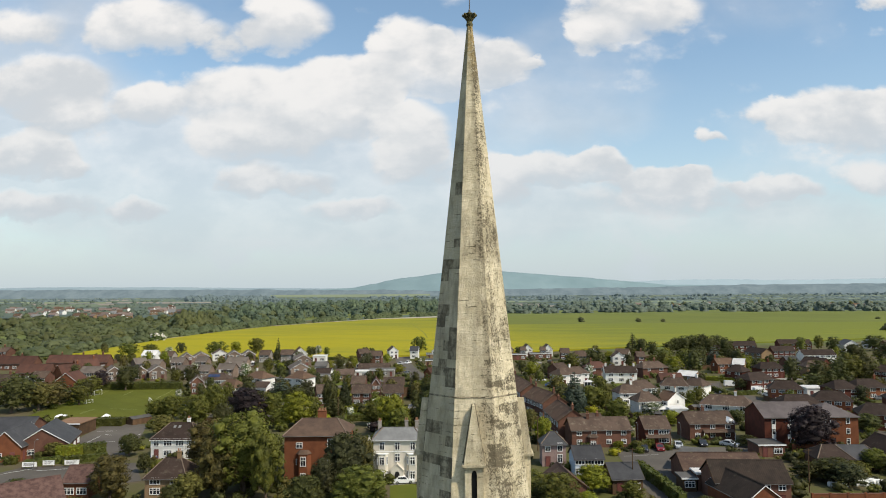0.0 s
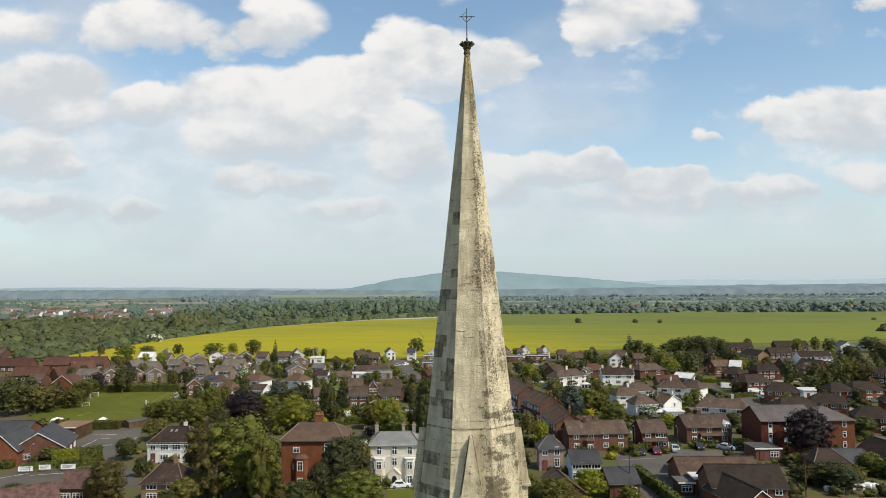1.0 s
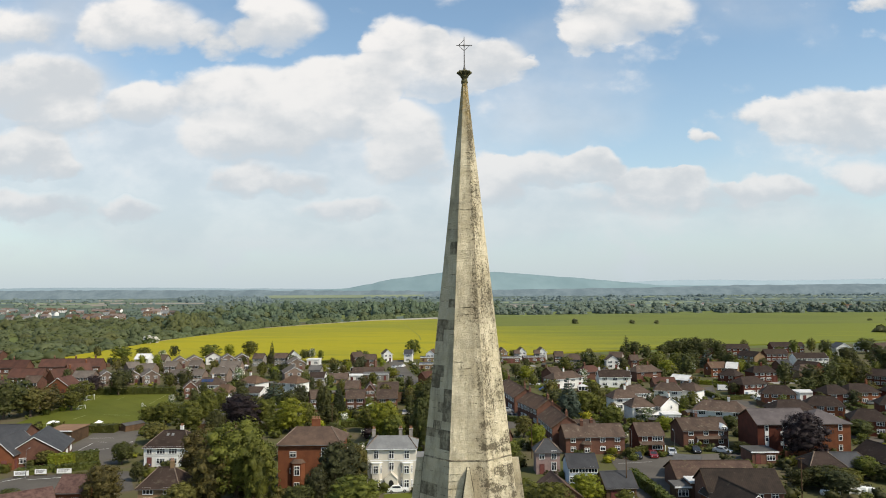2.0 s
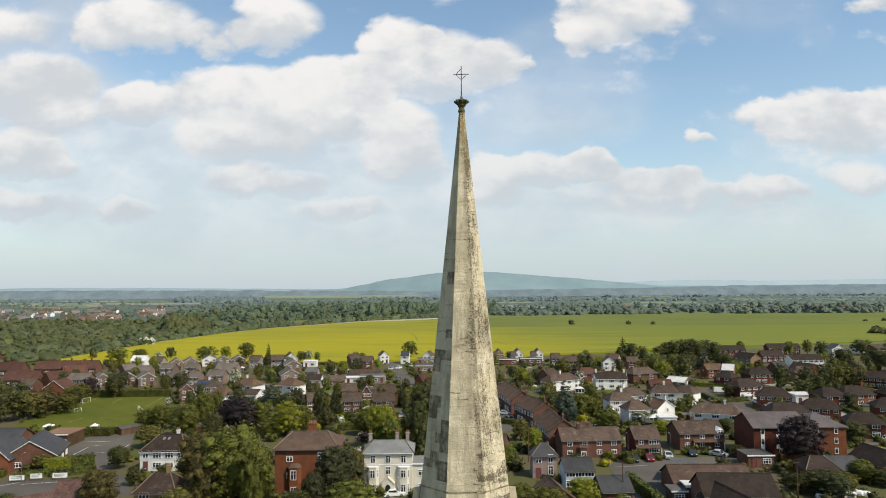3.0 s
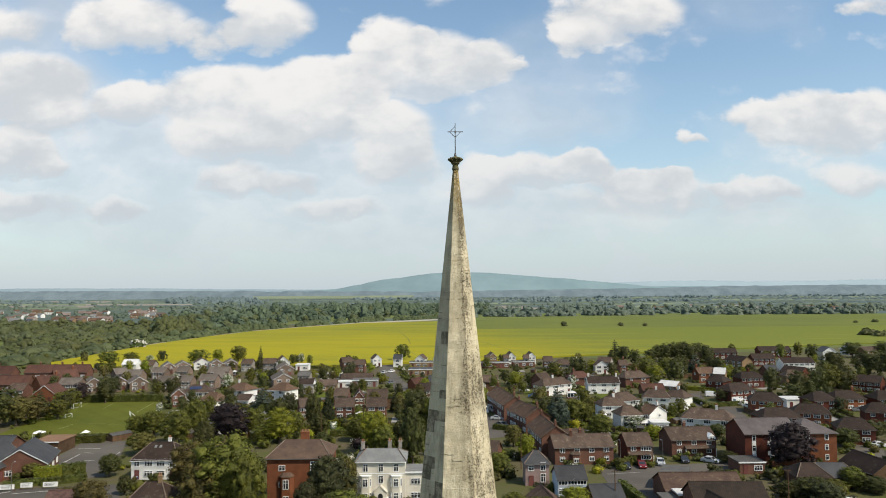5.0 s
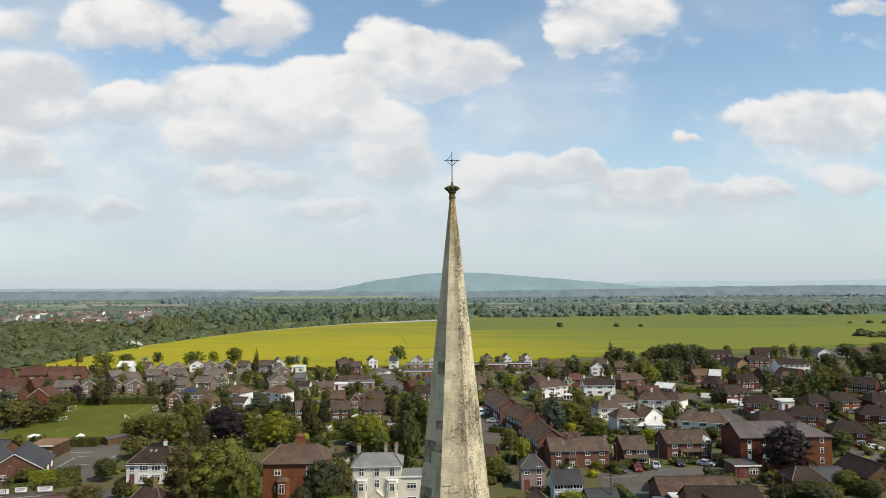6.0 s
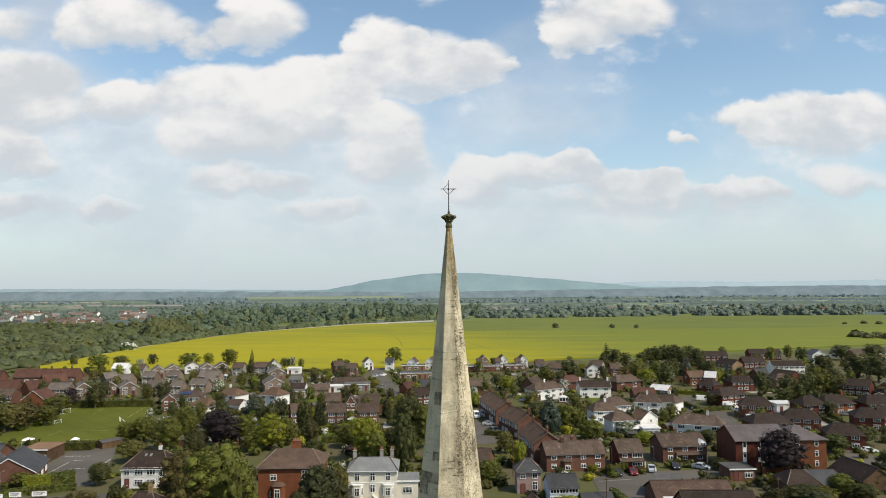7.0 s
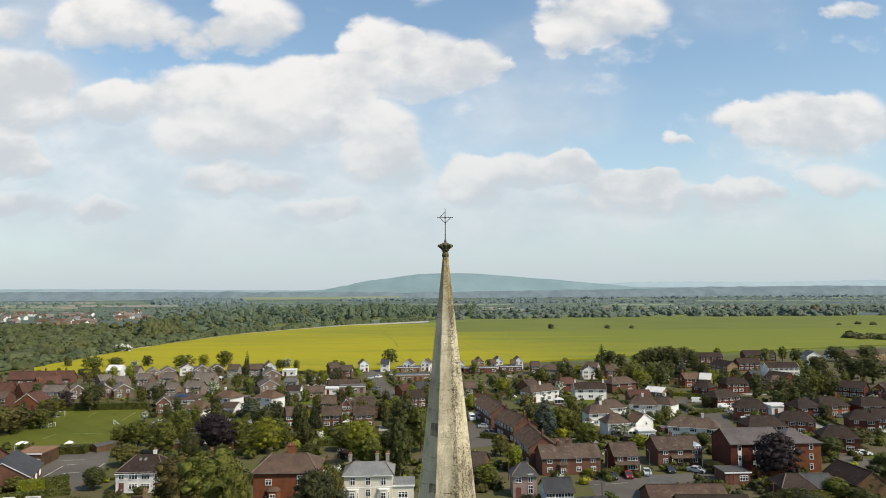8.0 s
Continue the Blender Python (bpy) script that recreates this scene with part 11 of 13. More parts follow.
shed(43.5, 221.7, 120, 3.2, 2.0)
shed(150.8, 270.8, 111, 3.2, 2.2)
shed(235.6, 362.3, 56, 2.4, 1.8)
shed(128.1, 217.5, 83, 2.2, 2.2)
shed(92.2, 315.6, 60, 2.9, 2.0)
shed(-50.2, 206.7, 58, 2.4, 2.1)
shed(-64.8, 289.6, 169, 2.7, 1.9)
shed(55.7, 300.7, 31, 2.5, 1.8)
shed(-67.8, 207.0, 6, 3.1, 2.2)
shed(108.6, 370.0, 90, 2.1, 2.0)
shed(-143.2, 265.9, 17, 2.4, 1.9)
shed(145.1, 274.3, 24, 3.1, 2.1)
shed(-94.6, 287.3, 99, 2.3, 2.1)
shed(92.4, 199.5, 159, 2.0, 1.9)
shed(75.4, 219.3, 34, 2.1, 2.1)
shed(41.3, 240.2, 85, 3.1, 1.8)
shed(-68.7, 295.2, 54, 2.9, 2.1)
shed(-177.3, 380.2, 92, 2.9, 1.7)
shed(-87.2, 374.8, 7, 2.7, 2.0)
shed(75.8, 329.6, 19, 3.3, 1.9)
shed(65.0, 326.3, 128, 2.7, 1.7)
shed(122.6, 226.0, 39, 3.1, 2.1)
fence(154.4, 381.6, 154.4, 392.2)
fence(115.1, 331.2, 128.4, 333.5)
hedge(-78.1, 275.2, -78.1, 291.1, 2.3, 1.2)
hedge(-13.0, 259.2, 4.9, 259.2, 2.1, 1.1)
fence(24.2, 294.3, 35.7, 296.3)
hedge(59.6, 248.5, 62.4, 264.2, 2.0, 1.2)
fence(9.7, 319.0, 26.1, 322.0)
fence(148.3, 299.9, 150.1, 310.5)
fence(72.5, 220.9, 75.1, 235.7)
fence(-22.8, 252.6, -7.6, 255.2)
fence(-2.4, 358.4, -2.4, 372.8)
fence(106.6, 226.6, 106.6, 241.3)
fence(81.2, 305.8, 81.2, 319.4)
fence(144.1, 256.3, 154.9, 256.3)
hedge(-67.7, 245.1, -65.4, 258.4, 1.7, 1.4)
fence(60.8, 292.2, 60.8, 304.8)
hedge(151.1, 378.8, 154.0, 395.1, 2.3, 1.4)
hedge(70.4, 352.5, 81.2, 352.5, 1.9, 1.1)
fence(-68.9, 260.5, -57.7, 260.5)
fence(132.3, 217.3, 132.3, 234.2)
fence(47.2, 337.3, 63.2, 337.3)
fence(2.8, 320.5, 2.8, 332.1)
fence(10.2, 319.3, 10.2, 328.8)
fence(90.9, 226.8, 90.9, 238.6)
hedge(-57.7, 248.1, -57.7, 257.5, 2.2, 1.3)
hedge(-65.3, 222.6, -65.3, 232.0, 2.0, 1.3)
fence(142.6, 380.0, 153.3, 381.9)
hedge(-66.8, 224.4, -66.8, 233.5, 2.2, 1.6)
hedge(-78.9, 306.2, -77.0, 316.7, 2.3, 1.1)
fence(158.5, 337.5, 175.4, 337.5)
hedge(190.6, 289.4, 193.4, 305.5, 2.1, 1.0)
hedge(-63.5, 211.6, -63.5, 227.7, 2.3, 1.5)
fence(164.1, 258.6, 174.8, 260.5)
fence(151.7, 281.6, 151.7, 297.5)
fence(119.0, 335.4, 134.9, 335.4)
fence(49.1, 215.6, 49.1, 228.4)
fence(113.2, 350.5, 113.2, 359.6)
fence(-44.3, 243.7, -44.3, 253.9)
fence(166.5, 286.2, 166.5, 302.5)
hedge(150.7, 384.8, 150.7, 394.2, 2.1, 1.3)
hedge(-41.1, 246.0, -41.1, 262.7, 2.0, 1.1)
fence(128.8, 354.8, 128.8, 367.5)
fence(209.4, 365.7, 209.4, 377.6)
hedge(-8.3, 219.5, 6.3, 219.5, 1.8, 1.4)
fence(187.9, 324.4, 200.7, 326.6)
hedge(-27.8, 276.1, -14.6, 278.4, 1.5, 1.3)
hedge(119.3, 377.8, 119.3, 391.5, 1.3, 1.5)
fence(-14.3, 208.2, -11.5, 224.1)
hedge(-63.1, 265.4, -63.1, 277.1, 1.5, 1.6)
hedge(59.1, 257.1, 59.1, 269.7, 1.7, 1.3)
hedge(2.3, 231.0, 14.0, 233.1, 2.1, 1.3)
fence(174.4, 305.1, 174.4, 322.9)
hedge(27.5, 321.7, 27.5, 331.5, 2.2, 1.5)
hedge(14.4, 261.3, 14.4, 276.0, 2.4, 1.5)
hedge(43.5, 217.7, 45.5, 229.1, 1.6, 1.4)
fence(-54.1, 213.4, -41.4, 215.6)
fence(53.6, 206.2, 53.6, 223.0)
fence(48.9, 211.8, 48.9, 227.8)
hedge(128.7, 212.7, 131.6, 228.9, 1.5, 1.6)
hedge(157.5, 351.5, 157.5, 360.9, 2.2, 1.2)
hedge(-55.7, 256.6, -43.0, 256.6, 1.4, 1.5)
hedge(92.7, 311.9, 94.7, 323.1, 1.9, 1.1)
hedge(-31.2, 213.3, -31.2, 225.1, 1.6, 1.5)
fence(102.4, 381.3, 120.3, 381.3)
fence(69.4, 301.4, 71.5, 313.2)
hedge(-57.2, 234.0, -57.2, 244.6, 1.4, 1.2)
fence(-19.1, 264.8, -6.7, 267.0)
hedge(135.6, 228.4, 137.5, 239.0, 1.6, 1.5)
hedge(172.0, 301.3, 188.4, 301.3, 2.3, 1.5)
hedge(167.6, 279.0, 170.3, 294.1, 1.9, 1.2)
patch("lawn", LAWN, 0.052, [(70.7, 371.2), (79.4, 371.2), (79.4, 379.6), (70.7, 379.6)], "small mown back garden lawn")
patch("patio", PAVING, 0.054, [(-144.2, 394.6), (-137.9, 394.6), (-137.9, 407.4), (-144.2, 407.4)], "pale paved patio behind a house")
patch("patio", PAVING, 0.056, [(57.5, 321.4), (62.6, 321.4), (62.6, 328.1), (57.5, 328.1)], "pale paved patio behind a house")
patch("patio", PAVING, 0.058, [(58.3, 220.9), (67.3, 220.9), (67.3, 229.7), (58.3, 229.7)], "pale paved patio behind a house")
patch("patio", PAVING, 0.060, [(-0.0, 207.8), (5.3, 207.8), (5.3, 221.6), (-0.0, 221.6)], "pale paved patio behind a house")
patch("patio", PAVING, 0.062, [(-68.9, 246.8), (-62.8, 246.8), (-62.8, 254.0), (-68.9, 254.0)], "pale paved patio behind a house")
patch("lawn", LAWN, 0.064, [(68.8, 239.1), (75.8, 239.1), (75.8, 249.7), (68.8, 249.7)], "small mown back garden lawn")
patch("lawn", LAWN, 0.066, [(18.6, 266.7), (24.9, 266.7), (24.9, 280.0), (18.6, 280.0)], "small mown back garden lawn")
patch("patio", PAVING, 0.070, [(-0.6, 245.2), (8.6, 245.2), (8.6, 252.8), (-0.6, 252.8)], "pale paved patio behind a house")
patch("patio", PAVING, 0.072, [(137.0, 293.0), (146.3, 293.0), (146.3, 300.1), (137.0, 300.1)], "pale paved patio behind a house")
patch("patio", PAVING, 0.074, [(-57.2, 244.2), (-50.8, 244.2), (-50.8, 253.1), (-57.2, 253.1)], "pale paved patio behind a house")
patch("patio", PAVING, 0.076, [(-73.4, 224.0), (-67.5, 224.0), (-67.5, 236.8), (-73.4, 236.8)], "pale paved patio behind a house")
patch("patio", PAVING, 0.078, [(181.9, 366.8), (190.8, 366.8), (190.8, 374.7), (181.9, 374.7)], "pale paved patio behind a house")
patch("patio", PAVING, 0.080, [(49.4, 248.9), (56.4, 248.9), (56.4, 260.1), (49.4, 260.1)], "pale paved patio behind a house")
patch("lawn", LAWN, 0.082, [(-44.4, 262.8), (-35.7, 262.8), (-35.7, 269.2), (-44.4, 269.2)], "small mown back garden lawn")
patch("lawn", LAWN, 0.084, [(134.1, 331.4), (142.4, 331.4), (142.4, 341.0), (134.1, 341.0)], "small mown back garden lawn")
patch("lawn", LAWN, 0.086, [(-11.6, 242.5), (-5.8, 242.5), (-5.8, 255.4), (-11.6, 255.4)], "small mown back garden lawn")
patch("patio", PAVING, 0.088, [(-57.8, 359.9), (-50.0, 359.9), (-50.0, 370.0), (-57.8, 370.0)], "pale paved patio behind a house")
patch("lawn", LAWN, 0.090, [(-54.4, 212.7), (-48.0, 212.7), (-48.0, 218.8), (-54.4, 218.8)], "small mown back garden lawn")
patch("patio", PAVING, 0.092, [(-46.4, 223.7), (-40.5, 223.7), (-40.5, 232.4), (-46.4, 232.4)], "pale paved patio behind a house")
patch("lawn", LAWN, 0.096, [(-89.2, 255.8), (-83.0, 255.8), (-83.0, 266.7), (-89.2, 266.7)], "small mown back garden lawn")
patch("patio", PAVING, 0.098, [(-44.5, 371.2), (-35.1, 371.2), (-35.1, 383.7), (-44.5, 383.7)], "pale paved patio behind a house")
patch("lawn", LAWN, 0.100, [(-0.6, 202.9), (4.8, 202.9), (4.8, 211.9), (-0.6, 211.9)], "small mown back garden lawn")
patch("lawn", LAWN, 0.102, [(-31.3, 240.4), (-22.3, 240.4), (-22.3, 251.2), (-31.3, 251.2)], "small mown back garden lawn")
patch("lawn", LAWN, 0.104, [(-30.4, 276.9), (-21.5, 276.9), (-21.5, 289.6), (-30.4, 289.6)], "small mown back garden lawn")
patch("lawn", LAWN, 0.106, [(66.2, 272.8), (76.1, 272.8), (76.1, 284.2), (66.2, 284.2)], "small mown back garden lawn")
patch("patio", PAVING, 0.108, [(67.8, 363.4), (72.9, 363.4), (72.9, 370.1), (67.8, 370.1)], "pale paved patio behind a house")
patch("lawn", LAWN, 0.110, [(2.2, 280.2), (10.2, 280.2), (10.2, 287.3), (2.2, 287.3)], "small mown back garden lawn")
patch("lawn", LAWN, 0.112, [(157.5, 243.6), (165.7, 243.6), (165.7, 252.3), (157.5, 252.3)], "small mown back garden lawn")
patch("lawn", LAWN, 0.114, [(-51.1, 248.2), (-43.0, 248.2), (-43.0, 262.1), (-51.1, 262.1)], "small mown back garden lawn")
patch("patio", PAVING, 0.116, [(-62.8, 289.5), (-54.2, 289.5), (-54.2, 296.1), (-62.8, 296.1)], "pale paved patio behind a house")
patch("lawn", LAWN, 0.118, [(-13.6, 208.5), (-8.4, 208.5), (-8.4, 216.3), (-13.6, 216.3)], "small mown back garden lawn")
patch("patio", PAVING, 0.120, [(54.8, 268.7), (60.2, 268.7), (60.2, 279.9), (54.8, 279.9)], "pale paved patio behind a house")
patch("lawn", LAWN, 0.122, [(-72.6, 284.5), (-67.2, 284.5), (-67.2, 297.6), (-72.6, 297.6)], "small mown back garden lawn")
patch("lawn", LAWN, 0.124, [(154.1, 330.8), (161.8, 330.8), (161.8, 340.3), (154.1, 340.3)], "small mown back garden lawn")
patch("patio", PAVING, 0.126, [(-50.9, 337.4), (-42.2, 337.4), (-42.2, 344.4), (-50.9, 344.4)], "pale paved patio behind a house")
patch("lawn", LAWN, 0.128, [(13.3, 316.2), (21.1, 316.2), (21.1, 323.5), (13.3, 323.5)], "small mown back garden lawn")
patch("patio", PAVING, 0.130, [(168.8, 353.6), (175.6, 353.6), (175.6, 364.4), (168.8, 364.4)], "pale paved patio behind a house")
patch("lawn", LAWN, 0.132, [(184.6, 318.9), (191.0, 318.9), (191.0, 331.7), (184.6, 331.7)], "small mown back garden lawn")
patch("patio", PAVING, 0.134, [(-11.8, 227.8), (-4.7, 227.8), (-4.7, 237.1), (-11.8, 237.1)], "pale paved patio behind a house")
patch("lawn", LAWN, 0.136, [(-30.1, 291.9), (-23.0, 291.9), (-23.0, 299.2), (-30.1, 299.2)], "small mown back garden lawn")
patch("patio", PAVING, 0.138, [(-6.9, 232.7), (-1.3, 232.7), (-1.3, 243.3), (-6.9, 243.3)], "pale paved patio behind a house")
patch("lawn", LAWN, 0.140, [(56.6, 308.4), (62.6, 308.4), (62.6, 319.5), (56.6, 319.5)], "small mown back garden lawn")
patch("lawn", LAWN, 0.142, [(-203.1, 414.6), (-193.1, 414.6), (-193.1, 423.3), (-203.1, 423.3)], "small mown back garden lawn")
patch("lawn", LAWN, 0.144, [(118.7, 219.6), (126.4, 219.6), (126.4, 228.3), (118.7, 228.3)], "small mown back garden lawn")
patch("patio", PAVING, 0.146, [(128.1, 212.6), (133.1, 212.6), (133.1, 224.4), (128.1, 224.4)], "pale paved patio behind a house")
patch("lawn", LAWN, 0.148, [(108.2, 196.9), (113.9, 196.9), (113.9, 203.1), (108.2, 203.1)], "small mown back garden lawn")
patch("lawn", LAWN, 0.150, [(131.9, 321.5), (140.9, 321.5), (140.9, 329.7), (131.9, 329.7)], "small mown back garden lawn")
patch("lawn", LAWN, 0.152, [(142.0, 335.8), (151.8, 335.8), (151.8, 344.8), (142.0, 344.8)], "small mown back garden lawn")
patch("patio", PAVING, 0.154, [(7.9, 382.4), (15.7, 382.4), (15.7, 395.2), (7.9, 395.2)], "pale paved patio behind a house")
patch("patio", PAVING, 0.156, [(43.9, 363.3), (49.4, 363.3), (49.4, 370.6), (43.9, 370.6)], "pale paved patio behind a house")
patch("patio", PAVING, 0.158, [(-83.0, 272.2), (-73.2, 272.2), (-73.2, 283.0), (-83.0, 283.0)], "pale paved patio behind a house")
patch("lawn", LAWN, 0.160, [(38.2, 283.7), (43.2, 283.7), (43.2, 296.6), (38.2, 296.6)], "small mown back garden lawn")
patch("lawn", LAWN, 0.164, [(-47.7, 264.1), (-37.8, 264.1), (-37.8, 271.3), (-47.7, 271.3)], "small mown back garden lawn")
patch("patio", PAVING, 0.166, [(16.6, 288.4), (24.7, 288.4), (24.7, 299.9), (16.6, 299.9)], "pale paved patio behind a house")
patch("patio", PAVING, 0.168, [(-2.6, 362.1), (5.0, 362.1), (5.0, 369.0), (-2.6, 369.0)], "pale paved patio behind a house")
patch("patio", PAVING, 0.170, [(-40.2, 211.4), (-33.0, 211.4), (-33.0, 223.0), (-40.2, 223.0)], "pale paved patio behind a house")
patch("patio", PAVING, 0.172, [(-198.8, 372.3), (-188.9, 372.3), (-188.9, 378.6), (-198.8, 378.6)], "pale paved patio behind a house")
patch("patio", PAVING, 0.174, [(43.1, 203.1), (52.6, 203.1), (52.6, 212.2), (43.1, 212.2)], "pale paved patio behind a house")
patch("lawn", LAWN, 0.176, [(181.1, 326.6), (190.5, 326.6), (190.5, 337.5), (181.1, 337.5)], "small mown back garden lawn")
patch("lawn", LAWN, 0.178, [(-152.6, 333.0), (-145.9, 333.0), (-145.9, 340.8), (-152.6, 340.8)], "small mown back garden lawn")
patch("lawn", LAWN, 0.180, [(-204.2, 389.7), (-198.1, 389.7), (-198.1, 398.7), (-204.2, 398.7)], "small mown back garden lawn")
patch("lawn", LAWN, 0.182, [(178.4, 304.6), (186.0, 304.6), (186.0, 314.0), (178.4, 314.0)], "small mown back garden lawn")
patch("lawn", LAWN, 0.184, [(-146.9, 382.6), (-139.7, 382.6), (-139.7, 396.5), (-146.9, 396.5)], "small mown back garden lawn")
patch("patio", PAVING, 0.186, [(163.2, 262.6), (168.6, 262.6), (168.6, 272.5), (163.2, 272.5)], "pale paved patio behind a house")
patch("patio", PAVING, 0.190, [(120.7, 222.4), (130.0, 222.4), (130.0, 230.9), (120.7, 230.9)], "pale paved patio behind a house")
patch("patio", PAVING, 0.192, [(-63.6, 212.0), (-58.5, 212.0), (-58.5, 224.4), (-63.6, 224.4)], "pale paved patio behind a house")
patch("patio", PAVING, 0.194, [(-1.2, 255.6), (7.2, 255.6), (7.2, 266.8), (-1.2, 266.8)], "pale paved patio behind a house")
patch("patio", PAVING, 0.196, [(113.5, 203.9), (121.8, 203.9), (121.8, 212.6), (113.5, 212.6)], "pale paved patio behind a house")
patch("lawn", LAWN, 0.198, [(-37.1, 222.0), (-29.3, 222.0), (-29.3, 234.9), (-37.1, 234.9)], "small mown back garden lawn")
patch("patio", PAVING, 0.202, [(-23.9, 213.3), (-15.8, 213.3), (-15.8, 223.3), (-23.9, 223.3)], "pale paved patio behind a house")
patch("patio", PAVING, 0.204, [(36.7, 207.1), (41.8, 207.1), (41.8, 213.8), (36.7, 213.8)], "pale paved patio behind a house")
patch("lawn", LAWN, 0.208, [(-45.6, 281.7), (-37.8, 281.7), (-37.8, 294.6), (-45.6, 294.6)], "small mown back garden lawn")
patch("patio", PAVING, 0.210, [(-4.4, 224.9), (1.9, 224.9), (1.9, 233.4), (-4.4, 233.4)], "pale paved patio behind a house")
conservatory(-45.7, 348.9, 0, 3.4, 2.0)
conservatory(-40.3, 345.1, -10, 3.2, 2.7)
conservatory(122.9, 199.7, 0, 2.7, 2.1)
conservatory(-22.1, 234.0, 90, 3.2, 2.6)
conservatory(-1.8, 361.2, 0, 2.7, 2.6)
conservatory(15.2, 314.3, 90, 3.6, 2.1)
conservatory(54.8, 226.9, -10, 3.0, 2.8)
conservatory(-184.2, 374.2, 0, 2.5, 2.3)
conservatory(1.5, 208.2, 8, 2.9, 2.6)
conservatory(-69.5, 224.4, -10, 3.0, 2.4)
conservatory(125.4, 236.6, 8, 3.2, 2.8)
conservatory(54.9, 274.8, 0, 3.6, 2.7)
conservatory(-95.9, 357.4, -10, 2.6, 2.0)
conservatory(-48.3, 227.0, 0, 3.5, 2.1)
shrub(-69.2, 104.9, 2.4, 3.5, DEEP, "dark green rounded garden shrub")
shrub(-60.1, 106.8, 1.8, 2.3, DEEP, "dark green rounded garden shrub")
shrub(-61.7, 107.6, 1.8, 2.7, GREEN, "green leafy garden shrub")
shrub(51.6, 109.0, 1.8, 2.7, GREEN, "green leafy garden shrub")
shrub(47.6, 107.5, 2.0, 1.9, LIME, "bright yellow-green garden shrub")
shrub(45.9, 110.0, 2.0, 3.0, DEEP, "dark green rounded garden shrub")
shrub(75.2, 117.9, 1.2, 1.4, OLIVE, "pale olive-green garden shrub")
shrub(74.5, 116.9, 1.2, 1.7, DEEP, "dark green rounded garden shrub")
shrub(68.8, 117.1, 1.2, 1.5, BROWNISH, "bronze-green garden shrub beside a house")
shrub(48.2, 122.4, 1.1, 1.3, OLIVE, "pale olive-green garden shrub")
shrub(55.7, 121.5, 2.2, 2.7, BROWNISH, "bronze-green garden shrub beside a house")
shrub(50.6, 123.6, 2.0, 1.9, DEEP, "dark green rounded garden shrub")
shrub(18.9, 124.3, 2.2, 2.9, DEEP, "dark green rounded garden shrub")
shrub(25.4, 126.0, 1.6, 2.0, GREEN, "green leafy garden shrub")
shrub(22.6, 126.4, 2.3, 2.3, HEDGE, "clipped green garden shrub")
shrub(-66.5, 128.8, 1.5, 1.8, OLIVE, "pale olive-green garden shrub")
shrub(-64.9, 127.6, 1.8, 2.4, GREEN, "green leafy garden shrub")
shrub(-66.3, 128.9, 1.4, 1.5, DEEP, "dark green rounded garden shrub")
shrub(-47.2, 128.2, 1.2, 1.2, HEDGE, "clipped green garden shrub")
shrub(-48.0, 128.8, 2.3, 2.3, OLIVE, "pale olive-green garden shrub")
shrub(-48.3, 129.3, 1.1, 1.3, GREEN, "green leafy garden shrub")
shrub(31.0, 128.7, 2.0, 2.4, DEEP, "dark green rounded garden shrub")
shrub(36.4, 128.3, 1.4, 1.4, OLIVE, "pale olive-green garden shrub")
shrub(34.5, 128.6, 1.8, 1.9, GREEN, "green leafy garden shrub")
shrub(57.7, 135.7, 1.9, 2.7, LIME, "bright yellow-green garden shrub")
shrub(58.5, 136.5, 1.1, 1.6, DEEP, "dark green rounded garden shrub")
shrub(46.5, 135.8, 2.0, 2.7, HEDGE, "clipped green garden shrub")
shrub(-23.8, 139.1, 1.5, 1.4, LIME, "bright yellow-green garden shrub")
shrub(-27.1, 138.9, 1.2, 1.8, DEEP, "dark green rounded garden shrub")
shrub(-21.1, 138.2, 1.7, 2.4, BROWNISH, "bronze-green garden shrub beside a house")
shrub(-1.9, 140.9, 1.2, 1.3, LIME, "bright yellow-green garden shrub")
shrub(-4.0, 139.9, 2.3, 2.3, OLIVE, "pale olive-green garden shrub")
shrub(-0.4, 138.0, 2.0, 2.9, DEEP, "dark green rounded garden shrub")
shrub(-10.7, 141.0, 2.4, 2.9, HEDGE, "clipped green garden shrub")
shrub(-5.0, 140.8, 1.4, 1.6, DEEP, "dark green rounded garden shrub")
shrub(-13.0, 138.3, 1.5, 2.2, GREEN, "green leafy garden shrub")
shrub(31.7, 141.3, 1.7, 1.8, BROWNISH, "bronze-green garden shrub beside a house")
shrub(27.1, 140.1, 2.1, 2.9, GREEN, "green leafy garden shrub")
shrub(29.0, 139.3, 1.3, 1.2, DEEP, "dark green rounded garden shrub")
shrub(84.5, 145.2, 1.3, 1.3, LIME, "bright yellow-green garden shrub")
shrub(87.7, 146.1, 1.1, 1.1, OLIVE, "pale olive-green garden shrub")
shrub(82.9, 145.6, 2.2, 2.2, DEEP, "dark green rounded garden shrub")
shrub(81.1, 145.4, 1.8, 2.2, BROWNISH, "bronze-green garden shrub beside a house")
shrub(83.1, 144.2, 1.7, 1.6, OLIVE, "pale olive-green garden shrub")
shrub(80.9, 144.8, 2.1, 2.2, HEDGE, "clipped green garden shrub")
shrub(93.1, 147.7, 2.4, 2.6, GREEN, "green leafy garden shrub")
shrub(91.3, 147.1, 1.6, 1.7, BROWNISH, "bronze-green garden shrub beside a house")
shrub(97.4, 148.9, 1.3, 1.3, OLIVE, "pale olive-green garden shrub")
shrub(23.0, 149.6, 2.2, 3.2, BROWNISH, "bronze-green garden shrub beside a house")
shrub(24.2, 148.5, 1.2, 1.6, DEEP, "dark green rounded garden shrub")
shrub(25.1, 148.8, 2.4, 2.6, GREEN, "green leafy garden shrub")
